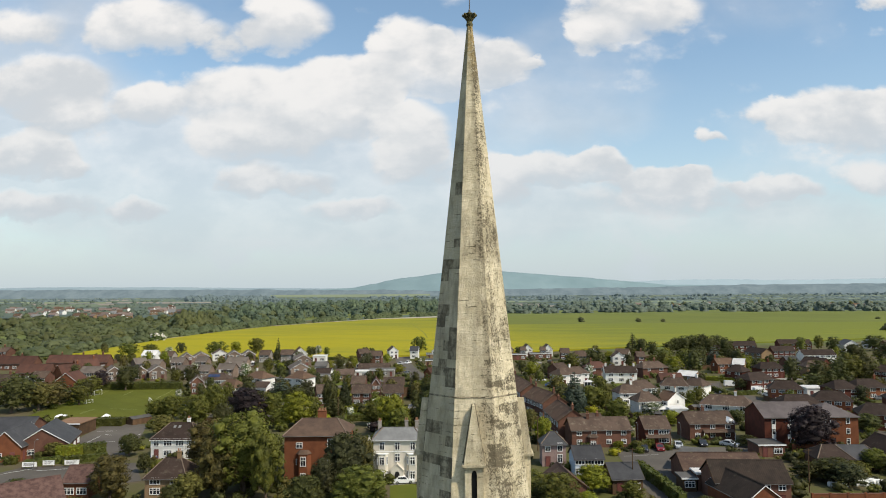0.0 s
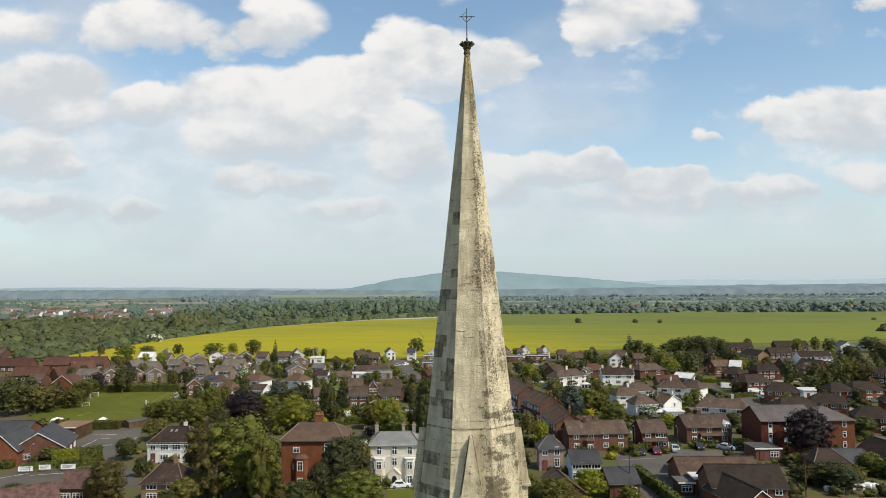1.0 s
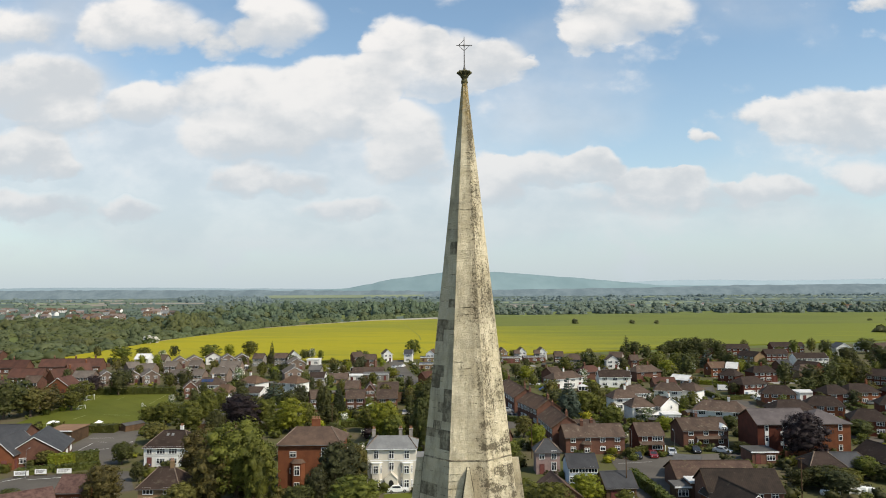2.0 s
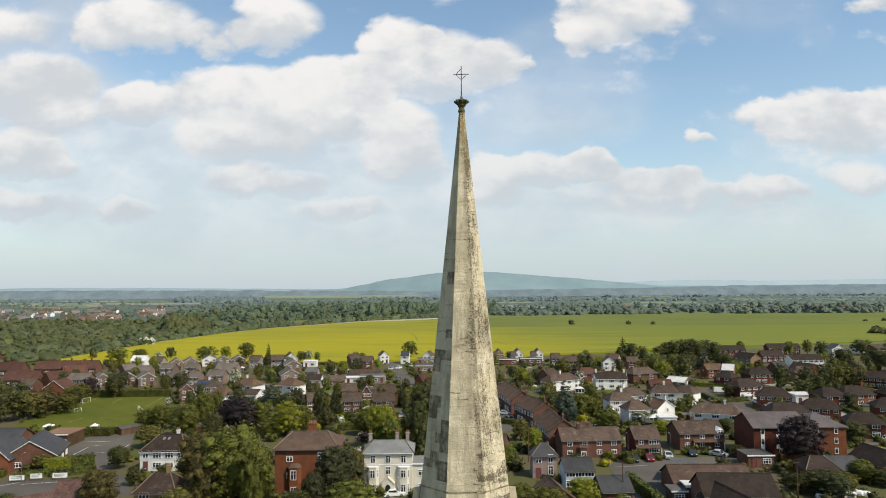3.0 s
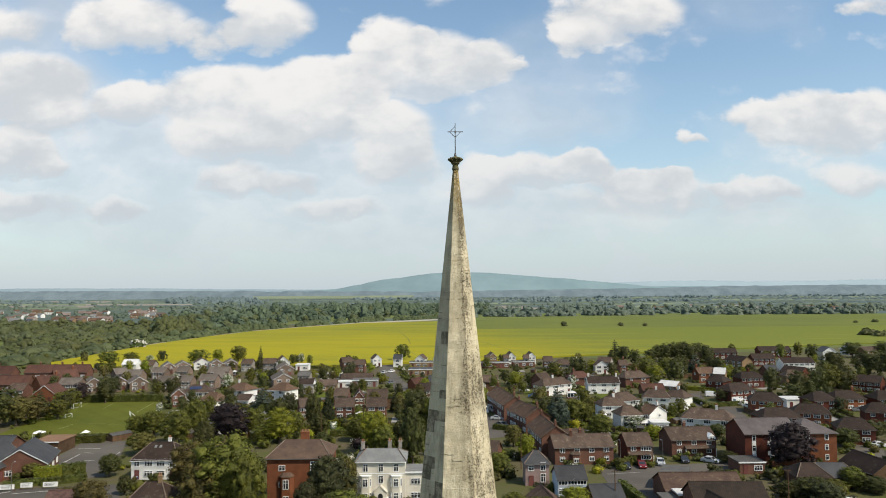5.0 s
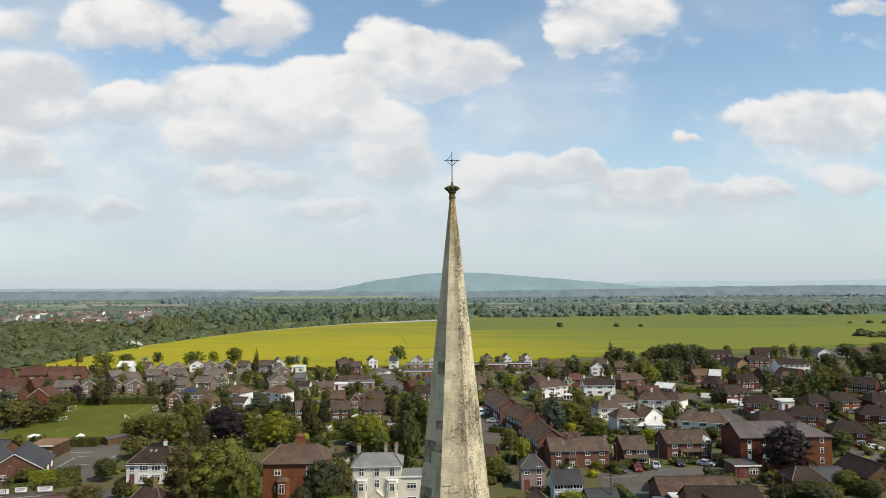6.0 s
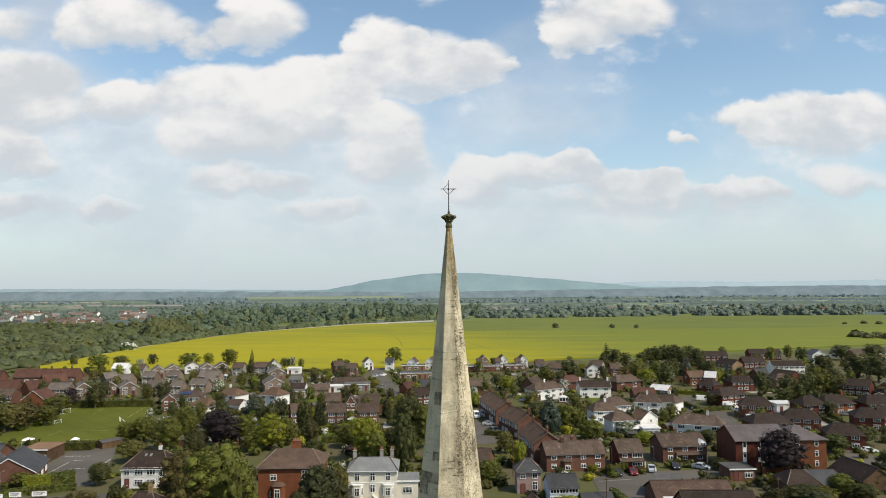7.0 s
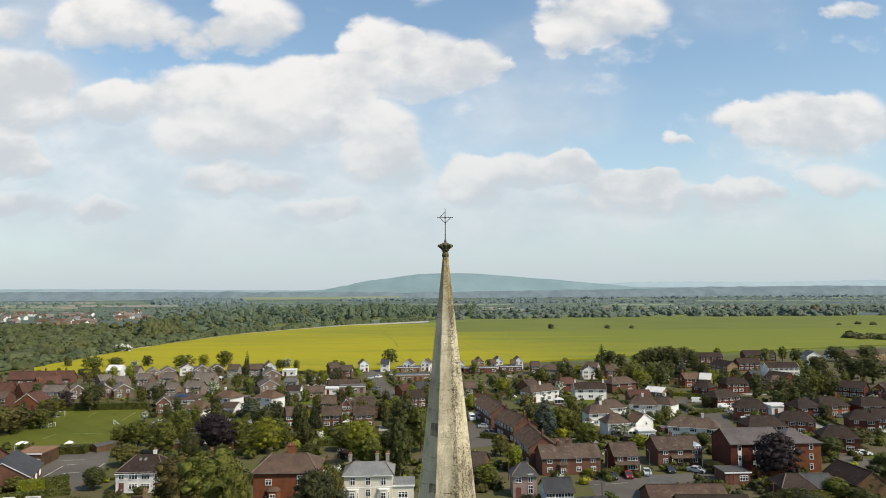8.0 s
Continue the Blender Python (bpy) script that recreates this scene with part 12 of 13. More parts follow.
shrub(118.9, 155.9, 1.4, 1.6, OLIVE, "pale olive-green garden shrub")
shrub(120.4, 155.1, 2.0, 1.9, GREEN, "green leafy garden shrub")
shrub(116.1, 155.9, 1.7, 1.7, DEEP, "dark green rounded garden shrub")
shrub(80.9, 156.7, 1.8, 2.1, GREEN, "green leafy garden shrub")
shrub(81.2, 156.1, 1.5, 1.6, LIME, "bright yellow-green garden shrub")
shrub(77.8, 154.0, 1.4, 1.9, DEEP, "dark green rounded garden shrub")
shrub(-48.3, 156.8, 1.4, 1.6, OLIVE, "pale olive-green garden shrub")
shrub(-48.4, 155.6, 1.2, 1.3, GREEN, "green leafy garden shrub")
shrub(-44.5, 156.5, 1.1, 1.4, HEDGE, "clipped green garden shrub")
shrub(75.1, 157.8, 2.1, 2.7, HEDGE, "clipped green garden shrub")
shrub(72.0, 157.1, 1.5, 1.6, OLIVE, "pale olive-green garden shrub")
shrub(74.8, 156.5, 1.6, 1.8, BROWNISH, "bronze-green garden shrub beside a house")
shrub(-94.7, 158.8, 2.3, 2.9, GREEN, "green leafy garden shrub")
shrub(-95.9, 158.4, 2.3, 3.0, HEDGE, "clipped green garden shrub")
shrub(-103.3, 159.4, 2.4, 3.3, DEEP, "dark green rounded garden shrub")
shrub(-64.9, 161.1, 1.3, 1.4, OLIVE, "pale olive-green garden shrub")
shrub(-59.9, 161.9, 2.0, 2.6, HEDGE, "clipped green garden shrub")
shrub(-55.7, 160.7, 1.2, 1.4, GREEN, "green leafy garden shrub")
shrub(12.4, 161.2, 1.0, 1.1, BROWNISH, "bronze-green garden shrub beside a house")
shrub(10.7, 161.7, 1.6, 2.4, BROWNISH, "bronze-green garden shrub beside a house")
shrub(15.3, 163.4, 2.2, 2.1, GREEN, "green leafy garden shrub")
shrub(-91.8, 163.3, 2.0, 3.1, HEDGE, "clipped green garden shrub")
shrub(81.1, 167.6, 1.4, 1.4, DEEP, "dark green rounded garden shrub")
shrub(85.8, 169.8, 1.2, 1.4, GREEN, "green leafy garden shrub")
shrub(82.0, 170.0, 1.9, 2.7, LIME, "bright yellow-green garden shrub")
shrub(35.1, 167.8, 1.3, 1.5, OLIVE, "pale olive-green garden shrub")
shrub(41.4, 168.6, 0.8, 1.5, DEEP, "dark green rounded garden shrub")
shrub(35.2, 168.8, 1.3, 1.7, GREEN, "green leafy garden shrub")
shrub(97.4, 168.7, 1.1, 1.2, LIME, "bright yellow-green garden shrub")
shrub(92.4, 168.9, 2.1, 2.0, DEEP, "dark green rounded garden shrub")
shrub(97.0, 167.6, 1.2, 1.5, GREEN, "green leafy garden shrub")
shrub(51.9, 170.7, 1.3, 1.8, DEEP, "dark green rounded garden shrub")
shrub(50.7, 168.6, 1.1, 1.4, HEDGE, "clipped green garden shrub")
shrub(52.1, 168.6, 1.4, 2.8, GREEN, "green leafy garden shrub")
shrub(-105.6, 174.9, 1.7, 2.1, GREEN, "green leafy garden shrub")
shrub(-110.8, 175.7, 1.5, 1.4, OLIVE, "pale olive-green garden shrub")
shrub(-114.5, 175.6, 1.5, 1.6, DEEP, "dark green rounded garden shrub")
shrub(63.2, 175.7, 1.0, 1.8, HEDGE, "clipped green garden shrub")
shrub(61.0, 175.2, 1.3, 1.9, LIME, "bright yellow-green garden shrub")
shrub(71.7, 176.4, 1.1, 1.5, DEEP, "dark green rounded garden shrub")
shrub(22.9, 180.9, 1.3, 1.9, DEEP, "dark green rounded garden shrub")
shrub(25.3, 181.9, 1.1, 1.4, DEEP, "dark green rounded garden shrub")
shrub(37.2, 180.5, 1.2, 2.2, HEDGE, "clipped green garden shrub")
shrub(38.5, 182.8, 2.0, 1.8, OLIVE, "pale olive-green garden shrub")
shrub(35.6, 182.3, 2.3, 3.0, OLIVE, "pale olive-green garden shrub")
shrub(40.3, 183.2, 2.3, 3.4, HEDGE, "clipped green garden shrub")
shrub(-96.2, 184.6, 1.7, 1.9, DEEP, "dark green rounded garden shrub")
shrub(-96.2, 186.0, 1.6, 2.4, GREEN, "green leafy garden shrub")
shrub(-100.9, 186.8, 2.4, 3.6, OLIVE, "pale olive-green garden shrub")
shrub(114.1, 186.6, 1.2, 1.3, GREEN, "green leafy garden shrub")
shrub(114.5, 185.8, 2.1, 2.2, GREEN, "green leafy garden shrub")
shrub(117.9, 186.1, 1.9, 2.7, HEDGE, "clipped green garden shrub")
shrub(142.6, 192.3, 1.5, 1.4, OLIVE, "pale olive-green garden shrub")
shrub(140.9, 190.9, 2.3, 3.2, OLIVE, "pale olive-green garden shrub")
shrub(147.7, 190.4, 1.2, 1.1, HEDGE, "clipped green garden shrub")
shrub(77.6, 202.8, 1.9, 2.6, DEEP, "dark green rounded garden shrub")
shrub(80.8, 201.6, 2.1, 2.6, BROWNISH, "bronze-green garden shrub beside a house")
shrub(86.5, 203.5, 1.4, 1.3, HEDGE, "clipped green garden shrub")
shrub(106.3, 204.8, 2.4, 3.1, GREEN, "green leafy garden shrub")
shrub(100.8, 204.9, 2.2, 3.2, GREEN, "green leafy garden shrub")
shrub(99.9, 203.4, 2.0, 1.9, OLIVE, "pale olive-green garden shrub")
shrub(69.3, 206.5, 1.4, 1.5, OLIVE, "pale olive-green garden shrub")
shrub(65.5, 204.3, 2.3, 3.0, DEEP, "dark green rounded garden shrub")
shrub(65.1, 205.5, 1.6, 2.3, GREEN, "green leafy garden shrub")
shrub(33.5, 210.0, 2.0, 1.9, OLIVE, "pale olive-green garden shrub")
shrub(37.8, 208.4, 2.1, 2.0, LIME, "bright yellow-green garden shrub")
shrub(112.2, 210.2, 1.8, 2.5, DEEP, "dark green rounded garden shrub")
shrub(119.8, 211.6, 2.0, 1.9, HEDGE, "clipped green garden shrub")
shrub(115.9, 209.1, 1.4, 1.4, OLIVE, "pale olive-green garden shrub")
shrub(63.3, 209.9, 2.0, 2.1, LIME, "bright yellow-green garden shrub")
shrub(60.3, 209.5, 1.5, 1.7, DEEP, "dark green rounded garden shrub")
shrub(56.9, 210.8, 1.9, 2.8, GREEN, "green leafy garden shrub")
shrub(135.4, 212.5, 2.0, 2.3, GREEN, "green leafy garden shrub")
shrub(140.7, 210.0, 1.8, 2.1, HEDGE, "clipped green garden shrub")
shrub(134.4, 211.6, 2.0, 1.9, HEDGE, "clipped green garden shrub")
shrub(68.1, 210.6, 2.2, 2.1, OLIVE, "pale olive-green garden shrub")
shrub(70.5, 212.6, 1.8, 2.3, GREEN, "green leafy garden shrub")
shrub(148.6, 212.0, 1.6, 1.8, LIME, "bright yellow-green garden shrub")
shrub(144.1, 213.5, 2.4, 3.4, OLIVE, "pale olive-green garden shrub")
shrub(145.1, 213.0, 1.9, 2.1, DEEP, "dark green rounded garden shrub")
shrub(169.3, 215.1, 1.1, 1.3, GREEN, "green leafy garden shrub")
shrub(166.6, 213.2, 1.4, 1.9, DEEP, "dark green rounded garden shrub")
shrub(167.1, 215.4, 1.6, 1.8, LIME, "bright yellow-green garden shrub")
shrub(84.3, 185.5, 1.9, 1.9, COPPER, "dark purple-leaved garden shrub")
shrub(16.4, 161.4, 2.5, 3.0, GREEN, "green leafy garden shrub")
shrub(-28.8, 219.0, 2.5, 3.2, BLOSSOM, "white-flowered garden shrub beside a house")
shrub(-23.3, 186.0, 1.3, 1.7, HEDGE, "clipped green garden shrub")
shrub(88.0, 188.8, 3.1, 3.7, GREEN, "green leafy garden shrub")
shrub(-133.2, 239.5, 1.9, 2.0, DEEP, "dark green rounded garden shrub")
shrub(17.8, 160.2, 3.3, 4.2, DEEP, "dark green rounded garden shrub")
shrub(12.6, 183.5, 2.8, 4.1, BROWNISH, "bronze-green garden shrub beside a house")
shrub(81.3, 182.2, 2.0, 3.1, HEDGE, "clipped green garden shrub")
shrub(22.3, 176.7, 2.5, 3.4, DEEP, "dark green rounded garden shrub")
shrub(16.5, 177.6, 3.3, 4.8, LIME, "bright yellow-green garden shrub")
shrub(-35.4, 214.0, 3.1, 3.3, GREEN, "green leafy garden shrub")
shrub(-16.3, 217.5, 2.5, 4.0, HEDGE, "clipped green garden shrub")
shrub(78.7, 224.6, 2.9, 2.7, BROWNISH, "bronze-green garden shrub beside a house")
shrub(43.8, 214.7, 3.2, 4.3, GOLD, "golden-leaved garden shrub beside a house")
shrub(-39.4, 164.1, 1.4, 2.1, GOLD, "golden-leaved garden shrub beside a house")
shrub(-7.5, 188.8, 3.2, 4.7, HEDGE, "clipped green garden shrub")
shrub(-18.6, 192.1, 3.1, 4.9, COPPER, "dark purple-leaved garden shrub")
shrub(41.9, 167.0, 0.9, 1.5, BROWNISH, "bronze-green garden shrub beside a house")
shrub(-47.7, 185.6, 1.8, 2.0, HEDGE, "clipped green garden shrub")
shrub(105.5, 171.2, 2.4, 2.7, GOLD, "golden-leaved garden shrub beside a house")
shrub(59.4, 202.2, 1.3, 1.5, GOLD, "golden-leaved garden shrub beside a house")
shrub(75.8, 218.8, 1.4, 2.2, HEDGE, "clipped green garden shrub")
shrub(21.2, 179.3, 1.7, 2.2, BLOSSOM, "white-flowered garden shrub beside a house")
shrub(-53.9, 180.1, 1.6, 2.4, GREEN, "green leafy garden shrub")
shrub(83.4, 193.7, 1.3, 1.8, OLIVE, "pale olive-green garden shrub")
shrub(75.4, 159.1, 1.1, 1.9, DEEP, "dark green rounded garden shrub")
shrub(125.5, 229.3, 2.1, 2.6, GREEN, "green leafy garden shrub")
shrub(-58.1, 186.4, 2.2, 3.2, LIME, "bright yellow-green garden shrub")
shrub(-24.8, 232.2, 2.4, 3.7, HEDGE, "clipped green garden shrub")
shrub(16.3, 184.4, 1.6, 2.2, LIME, "bright yellow-green garden shrub")
shrub(112.5, 180.4, 2.5, 2.7, OLIVE, "pale olive-green garden shrub")
shrub(-51.4, 195.0, 1.5, 1.7, DEEP, "dark green rounded garden shrub")
shrub(126.7, 204.7, 2.0, 2.4, DEEP, "dark green rounded garden shrub")
shrub(43.6, 169.9, 1.3, 2.6, DEEP, "dark green rounded garden shrub")
shrub(-16.5, 201.3, 2.1, 3.3, COPPER, "dark purple-leaved garden shrub")
shrub(4.2, 228.1, 1.2, 1.7, OLIVE, "pale olive-green garden shrub")
shrub(87.3, 167.7, 2.1, 2.4, HEDGE, "clipped green garden shrub")
shrub(-24.0, 187.6, 1.3, 1.2, COPPER, "dark purple-leaved garden shrub")
shrub(-73.7, 241.3, 1.9, 2.1, OLIVE, "pale olive-green garden shrub")
shrub(78.4, 201.7, 1.6, 2.2, BROWNISH, "bronze-green garden shrub beside a house")
shrub(-64.4, 242.2, 1.3, 1.9, LIME, "bright yellow-green garden shrub")
shrub(-1.7, 205.3, 1.5, 1.9, OLIVE, "pale olive-green garden shrub")
shrub(6.0, 183.6, 1.3, 1.6, GREEN, "green leafy garden shrub")
shrub(-47.0, 180.8, 3.0, 3.1, DEEP, "dark green rounded garden shrub")
shrub(-48.3, 179.7, 1.4, 1.7, DEEP, "dark green rounded garden shrub")
shrub(-32.6, 216.2, 2.2, 2.3, BLOSSOM, "white-flowered garden shrub beside a house")
shrub(-8.2, 239.7, 1.3, 1.8, HEDGE, "clipped green garden shrub")
shrub(67.3, 161.9, 1.1, 1.7, HEDGE, "clipped green garden shrub")
shrub(-71.6, 190.5, 2.0, 2.3, COPPER, "dark purple-leaved garden shrub")
shrub(-8.8, 198.4, 2.3, 2.2, LIME, "bright yellow-green garden shrub")
shrub(-2.2, 197.8, 3.3, 3.3, LIME, "bright yellow-green garden shrub")
shrub(85.7, 159.8, 3.0, 2.7, GREEN, "green leafy garden shrub")
shrub(-33.3, 222.8, 2.3, 3.5, DEEP, "dark green rounded garden shrub")
shrub(-11.7, 164.5, 1.6, 2.1, HEDGE, "clipped green garden shrub")
shrub(80.0, 165.8, 2.9, 3.1, OLIVE, "pale olive-green garden shrub")
shrub(24.9, 165.8, 0.8, 1.5, COPPER, "dark purple-leaved garden shrub")
shrub(9.6, 164.9, 1.8, 2.7, COPPER, "dark purple-leaved garden shrub")
shrub(8.9, 177.6, 3.2, 4.3, GOLD, "golden-leaved garden shrub beside a house")
shrub(-68.4, 223.6, 2.2, 3.0, GOLD, "golden-leaved garden shrub beside a house")
shrub(-19.7, 182.6, 1.4, 1.3, DEEP, "dark green rounded garden shrub")
shrub(-0.1, 170.7, 1.4, 1.6, DEEP, "dark green rounded garden shrub")
shrub(-39.7, 221.1, 1.4, 1.7, DEEP, "dark green rounded garden shrub")
shrub(-6.8, 215.6, 2.4, 3.2, COPPER, "dark purple-leaved garden shrub")
shrub(-98.0, 186.4, 3.3, 5.1, HEDGE, "clipped green garden shrub")
shrub(134.1, 204.3, 1.8, 1.9, DEEP, "dark green rounded garden shrub")
shrub(-125.0, 240.1, 2.0, 2.6, LIME, "bright yellow-green garden shrub")
shrub(-104.4, 200.1, 2.2, 2.8, DEEP, "dark green rounded garden shrub")
shrub(-61.0, 221.9, 1.4, 1.4, GREEN, "green leafy garden shrub")
shrub(-2.6, 174.1, 2.1, 2.8, DEEP, "dark green rounded garden shrub")
shrub(-54.1, 175.4, 3.2, 4.5, GREEN, "green leafy garden shrub")
shrub(-97.6, 179.9, 3.1, 3.9, DEEP, "dark green rounded garden shrub")
shrub(-33.3, 203.6, 3.0, 3.3, GOLD, "golden-leaved garden shrub beside a house")
shrub(-128.8, 238.4, 3.1, 2.9, HEDGE, "clipped green garden shrub")
shrub(44.5, 165.7, 1.7, 3.0, GREEN, "green leafy garden shrub")
shrub(-46.5, 205.1, 1.5, 1.3, BROWNISH, "bronze-green garden shrub beside a house")
shrub(-18.1, 161.6, 1.2, 1.5, DEEP, "dark green rounded garden shrub")
shrub(-35.1, 167.3, 1.7, 2.3, BLOSSOM, "white-flowered garden shrub beside a house")
shrub(-39.4, 187.3, 1.3, 1.3, LIME, "bright yellow-green garden shrub")
shrub(75.1, 221.5, 2.8, 3.2, LIME, "bright yellow-green garden shrub")
shrub(-59.9, 237.0, 1.4, 1.3, GREEN, "green leafy garden shrub")
shrub(25.8, 167.4, 2.0, 3.3, GOLD, "golden-leaved garden shrub beside a house")
shrub(79.1, 190.5, 2.8, 4.3, DEEP, "dark green rounded garden shrub")
shrub(-39.6, 171.4, 3.2, 2.9, DEEP, "dark green rounded garden shrub")
shrub(47.3, 192.0, 1.5, 2.4, DEEP, "dark green rounded garden shrub")
shrub(-0.9, 161.0, 2.3, 3.3, HEDGE, "clipped green garden shrub")
shrub(-55.4, 185.0, 1.3, 1.5, COPPER, "dark purple-leaved garden shrub")
shrub(38.2, 163.6, 1.7, 3.3, GOLD, "golden-leaved garden shrub beside a house")
shrub(-25.9, 222.8, 3.2, 5.1, BROWNISH, "bronze-green garden shrub beside a house")
shrub(-18.9, 175.4, 2.6, 2.7, BLOSSOM, "white-flowered garden shrub beside a house")
shrub(3.7, 179.8, 1.4, 1.5, OLIVE, "pale olive-green garden shrub")
shrub(-64.8, 229.9, 1.4, 1.7, GOLD, "golden-leaved garden shrub beside a house")
shrub(-43.9, 193.0, 1.8, 2.1, BROWNISH, "bronze-green garden shrub beside a house")
shrub(-46.2, 179.9, 1.4, 1.5, OLIVE, "pale olive-green garden shrub")
shrub(-31.1, 226.8, 2.2, 2.3, LIME, "bright yellow-green garden shrub")
shrub(-61.7, 184.3, 2.6, 3.5, GOLD, "golden-leaved garden shrub beside a house")
shrub(-9.7, 199.0, 1.5, 1.5, COPPER, "dark purple-leaved garden shrub")
shrub(-107.4, 204.3, 3.3, 5.1, GREEN, "green leafy garden shrub")
shrub(82.3, 166.1, 1.3, 2.0, BLOSSOM, "white-flowered garden shrub beside a house")
shrub(136.6, 207.9, 3.1, 3.3, HEDGE, "clipped green garden shrub")
shrub(-125.9, 231.8, 2.4, 2.9, GREEN, "green leafy garden shrub")
shrub(-52.5, 188.7, 2.9, 3.8, OLIVE, "pale olive-green garden shrub")
shrub(-64.2, 192.0, 2.3, 3.4, DEEP, "dark green rounded garden shrub")
shrub(-59.3, 183.7, 1.2, 1.2, BROWNISH, "bronze-green garden shrub beside a house")
shrub(24.0, 164.8, 1.6, 2.2, BLOSSOM, "white-flowered garden shrub beside a house")
shrub(-72.4, 231.8, 2.0, 2.0, GREEN, "green leafy garden shrub")
shrub(91.8, 228.2, 2.3, 2.5, GREEN, "green leafy garden shrub")
shrub(129.5, 197.1, 3.0, 3.5, GREEN, "green leafy garden shrub")
shrub(-20.3, 166.9, 3.1, 4.7, GREEN, "green leafy garden shrub")
shrub(-21.9, 172.9, 2.1, 2.9, BLOSSOM, "white-flowered garden shrub beside a house")
shrub(3.3, 164.0, 2.9, 3.0, GREEN, "green leafy garden shrub")
shrub(-18.6, 165.5, 2.4, 3.4, LIME, "bright yellow-green garden shrub")
shrub(-71.5, 180.4, 2.2, 2.3, COPPER, "dark purple-leaved garden shrub")
shrub(-27.9, 178.3, 1.3, 2.0, HEDGE, "clipped green garden shrub")
shrub(-46.2, 229.5, 2.4, 3.4, BLOSSOM, "white-flowered garden shrub beside a house")
shrub(107.2, 182.3, 2.7, 3.6, GREEN, "green leafy garden shrub")
shrub(-57.8, 192.1, 3.2, 3.7, GOLD, "golden-leaved garden shrub beside a house")
shrub(11.5, 189.8, 2.9, 3.6, HEDGE, "clipped green garden shrub")
shrub(-81.1, 238.7, 3.4, 4.0, OLIVE, "pale olive-green garden shrub")
shrub(63.7, 224.0, 1.7, 2.6, HEDGE, "clipped green garden shrub")
shrub(5.0, 166.2, 2.1, 2.4, LIME, "bright yellow-green garden shrub")
shrub(106.7, 200.3, 3.0, 4.6, OLIVE, "pale olive-green garden shrub")
shrub(101.2, 192.1, 1.6, 2.3, LIME, "bright yellow-green garden shrub")
shrub(80.3, 158.1, 2.2, 2.6, HEDGE, "clipped green garden shrub")
shrub(-117.0, 211.6, 1.9, 2.5, DEEP, "dark green rounded garden shrub")
shrub(84.3, 196.5, 2.9, 3.6, COPPER, "dark purple-leaved garden shrub")
shrub(123.7, 220.3, 2.0, 1.8, BROWNISH, "bronze-green garden shrub beside a house")
shrub(33.5, 166.9, 1.6, 2.5, BLOSSOM, "white-flowered garden shrub beside a house")
shrub(-5.0, 233.3, 1.7, 2.2, GREEN, "green leafy garden shrub")
shrub(34.8, 160.9, 0.8, 1.4, GOLD, "golden-leaved garden shrub beside a house")
shrub(39.7, 201.0, 1.3, 1.4, HEDGE, "clipped green garden shrub")
shrub(-100.1, 183.5, 1.6, 2.3, GREEN, "green leafy garden shrub")
shrub(86.9, 160.4, 2.0, 2.9, GOLD, "golden-leaved garden shrub beside a house")
shrub(-50.3, 230.4, 2.5, 2.4, LIME, "bright yellow-green garden shrub")
shrub(9.1, 162.7, 1.3, 1.3, DEEP, "dark green rounded garden shrub")
shrub(-45.9, 206.4, 2.8, 3.7, COPPER, "dark purple-leaved garden shrub")
shrub(-54.7, 191.7, 1.4, 1.5, HEDGE, "clipped green garden shrub")
shrub(-68.8, 176.2, 1.7, 1.9, HEDGE, "clipped green garden shrub")
shrub(16.8, 174.2, 2.7, 2.5, GOLD, "golden-leaved garden shrub beside a house")
shrub(85.5, 197.8, 1.6, 1.7, COPPER, "dark purple-leaved garden shrub")
shrub(-54.0, 213.5, 2.3, 2.2, GREEN, "green leafy garden shrub")
shrub(104.7, 193.3, 1.3, 1.4, COPPER, "dark purple-leaved garden shrub")
shrub(46.3, 214.3, 2.6, 3.6, GREEN, "green leafy garden shrub")
shrub(74.3, 159.0, 0.8, 1.5, OLIVE, "pale olive-green garden shrub")
shrub(-12.2, 205.6, 3.0, 3.7, LIME, "bright yellow-green garden shrub")
shrub(-36.7, 213.2, 2.0, 3.2, LIME, "bright yellow-green garden shrub")
shrub(-36.5, 168.3, 2.9, 3.4, DEEP, "dark green rounded garden shrub")
shrub(-20.3, 195.7, 2.1, 2.2, BLOSSOM, "white-flowered garden shrub beside a house")
shrub(-114.2, 215.2, 1.4, 1.5, LIME, "bright yellow-green garden shrub")
shrub(-45.2, 205.9, 3.3, 4.4, GREEN, "green leafy garden shrub")
shrub(128.7, 211.7, 3.3, 4.6, DEEP, "dark green rounded garden shrub")
undergrowth(bushes(400, 300), GREEN, 400)
undergrowth(bushes(380, 301), DEEP, 401)
undergrowth(bushes(150, 302), LIME, 402)
undergrowth(bushes(220, 303), OLIVE, 403)
undergrowth(bushes(80, 304), BLOSSOM, 404)
undergrowth(bushes(300, 305), HEDGE, 405)
undergrowth(bushes(90, 320, 70, 165, 0.28, 0.62), DEEP, 420)
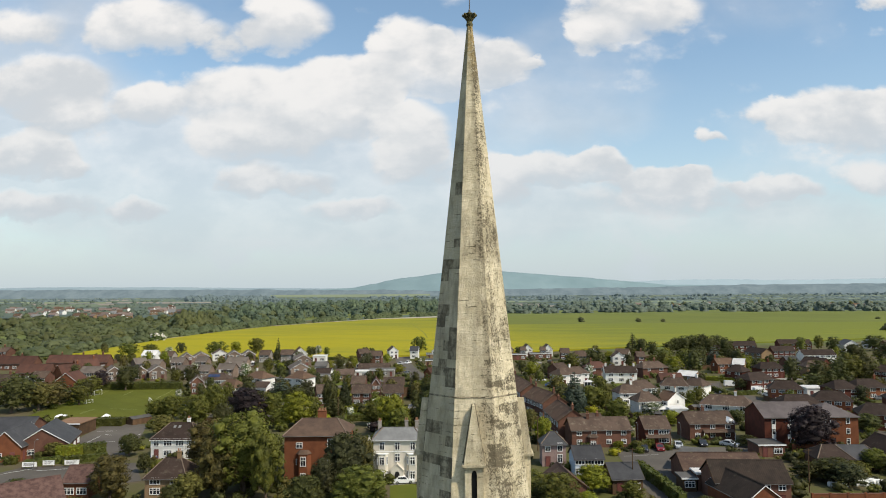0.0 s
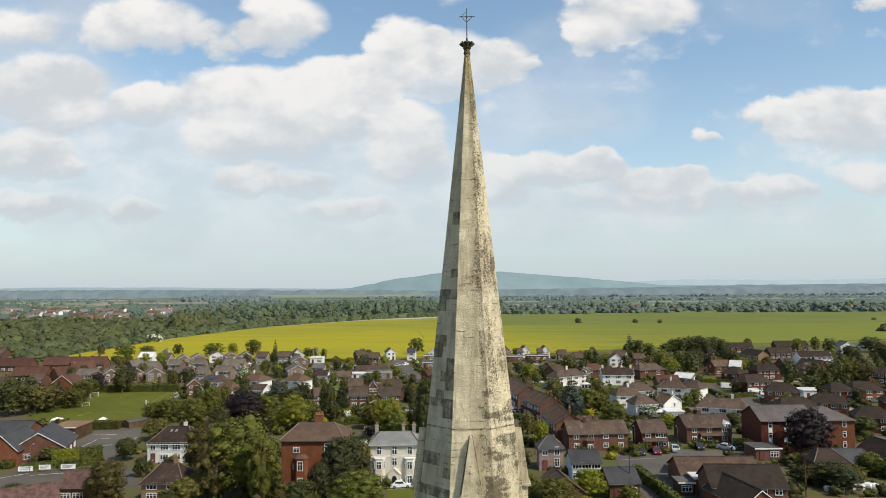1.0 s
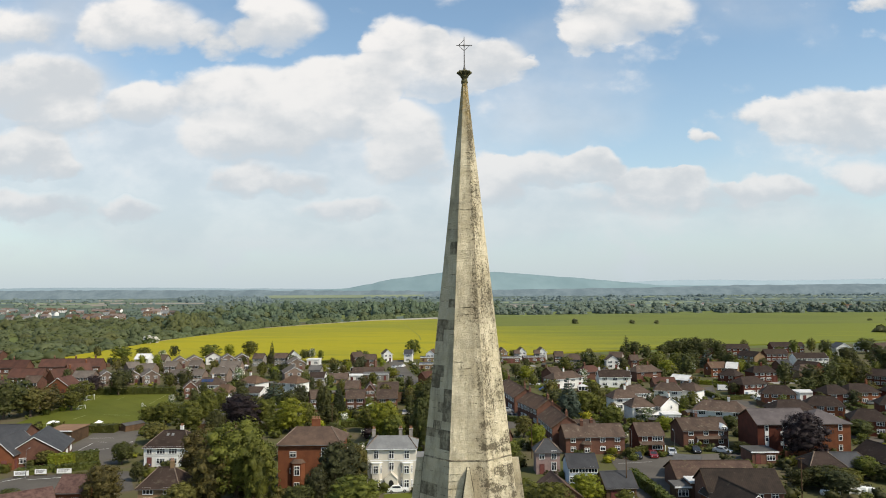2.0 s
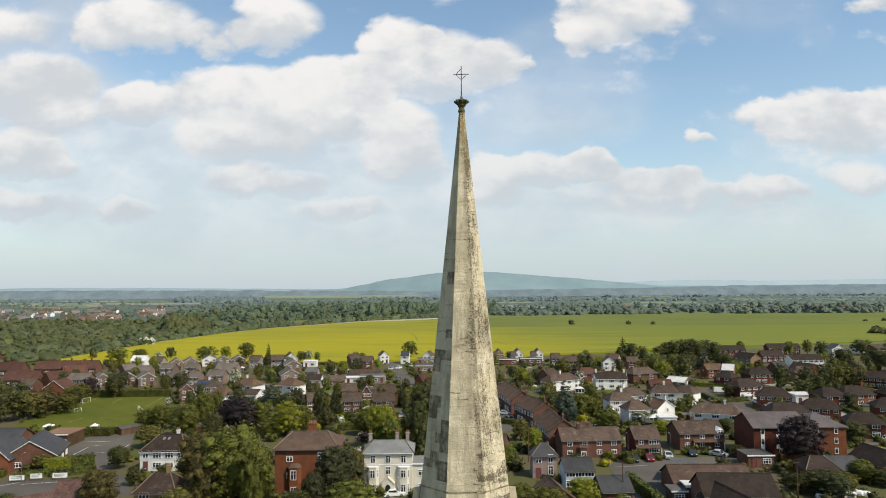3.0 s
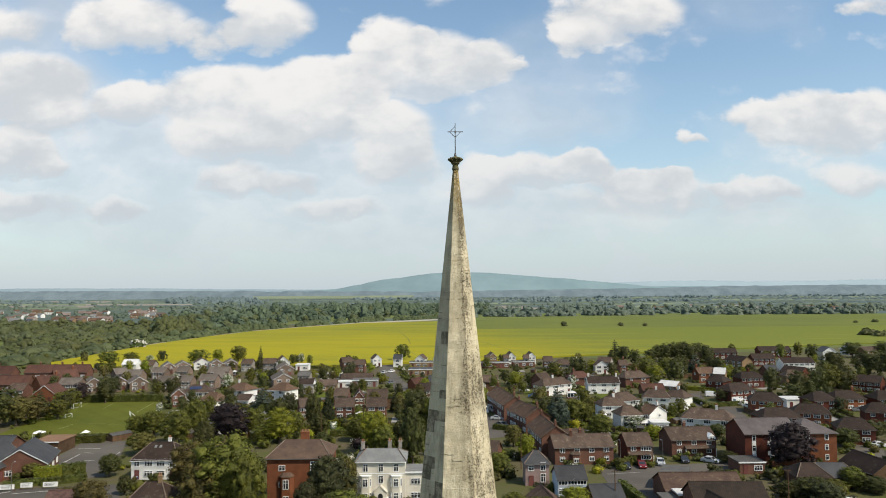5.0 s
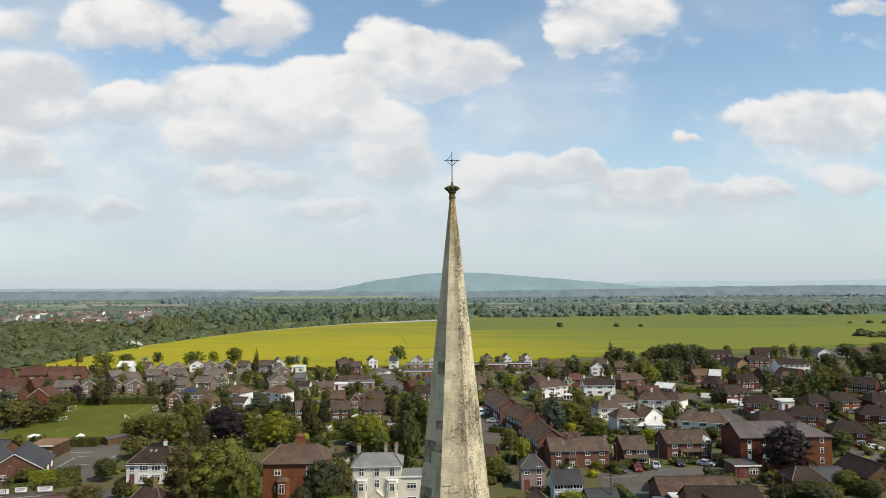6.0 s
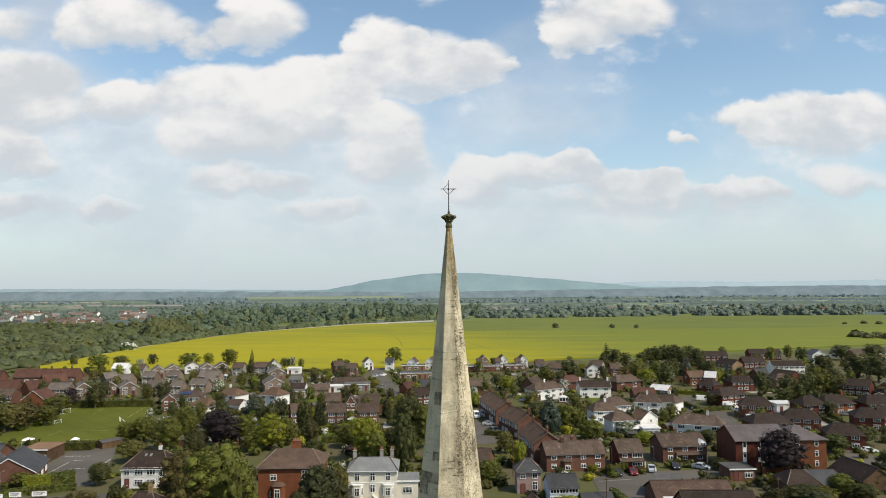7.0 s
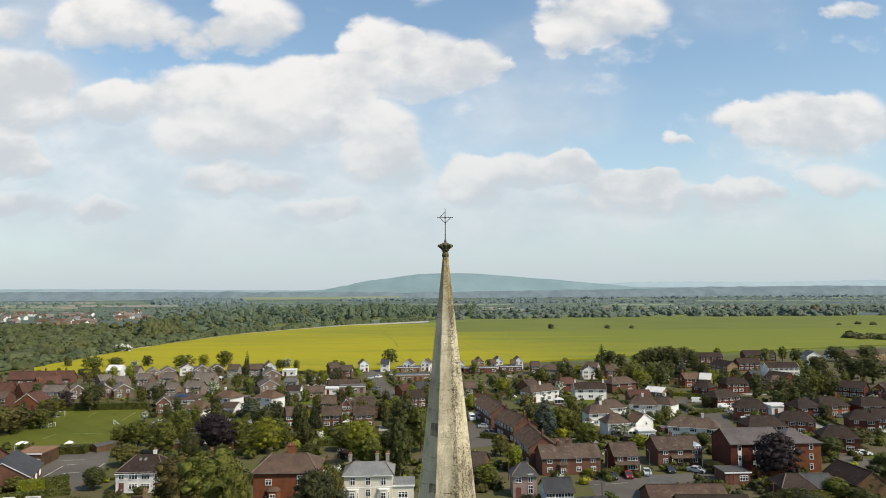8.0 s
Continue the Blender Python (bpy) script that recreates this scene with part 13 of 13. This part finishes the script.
undergrowth(bushes(45, 321, 70, 165, 0.28, 0.62), GREEN, 421)
undergrowth(bushes(50, 322, 70, 165, 0.3, 0.62), BROWNISH, 422)
undergrowth(bushes(110, 323, 70, 165, -0.45, -0.02), DEEP, 423)
undergrowth(bushes(90, 324, 70, 165, -0.45, -0.02), GREEN, 424)
undergrowth(bushes(50, 325, 80, 165, -0.5, 0.1), OLIVE, 425)

# ---- single things ----
goal(-126.4, 262.5, 65, 3.2, 1.8)
goal(-100.7, 245.6, -60, 2.4, 1.4)
goal(-119.8, 243.0, 60, 2.4, 1.2)
banner(-88.5, 154.1, 6, 3.0)
banner(-85.2, 155.5, 6, 2.4)
banner(-80.4, 155.9, 6, 3.0)
bulk_bag(72.7, 137.0, 0, 1.0, 0.9)
bulk_bag(73.5, 136.2, 23, 1.0, 1.0)
bulk_bag(74.8, 136.2, 46, 1.1, 1.1)
bulk_bag(77.8, 137.7, 9, 1.0, 0.9)
bulk_bag(79.2, 137.7, 32, 1.5, 1.0)
bulk_bag(81.0, 138.4, 55, 1.6, 1.1)
bulk_bag(82.5, 138.4, 18, 1.5, 0.9)
marquee(-111.7, 209.7, 20, 3.0)
marquee(-98.4, 209.5, 10, 2.0)
shed(-87.6, 206.6, 55, 6.0, 3.4, "dark timber pavilion shed by the playing field")
conservatory(64.5, 212.7, 0)
conservatory(-58.1, 282.1, 0)
pole(34.8, 134.8, 8.0, "brown timber telegraph pole with cross arm")
pole(66.8, 133.4, 8.0, "brown timber telegraph pole with cross arm")
pole(21.5, 167.9, 8.0, "brown timber telegraph pole with cross arm")
pole(-29.7, 200.5, 8.0, "brown timber telegraph pole with cross arm")
pole(-18.6, 206.9, 8.0, "brown timber telegraph pole with cross arm")
street_lamp(81.9, 171.7, 90)
street_lamp(-17.0, 322.9, 0)
street_lamp(-10.5, 297.1, 180)
street_lamp(101.6, 266.7, 0)
street_lamp(21.8, 224.3, 90)
street_lamp(-87.3, 153.6, 90)
street_lamp(45.0, 168.9, 90)
street_lamp(54.8, 168.2, 90)
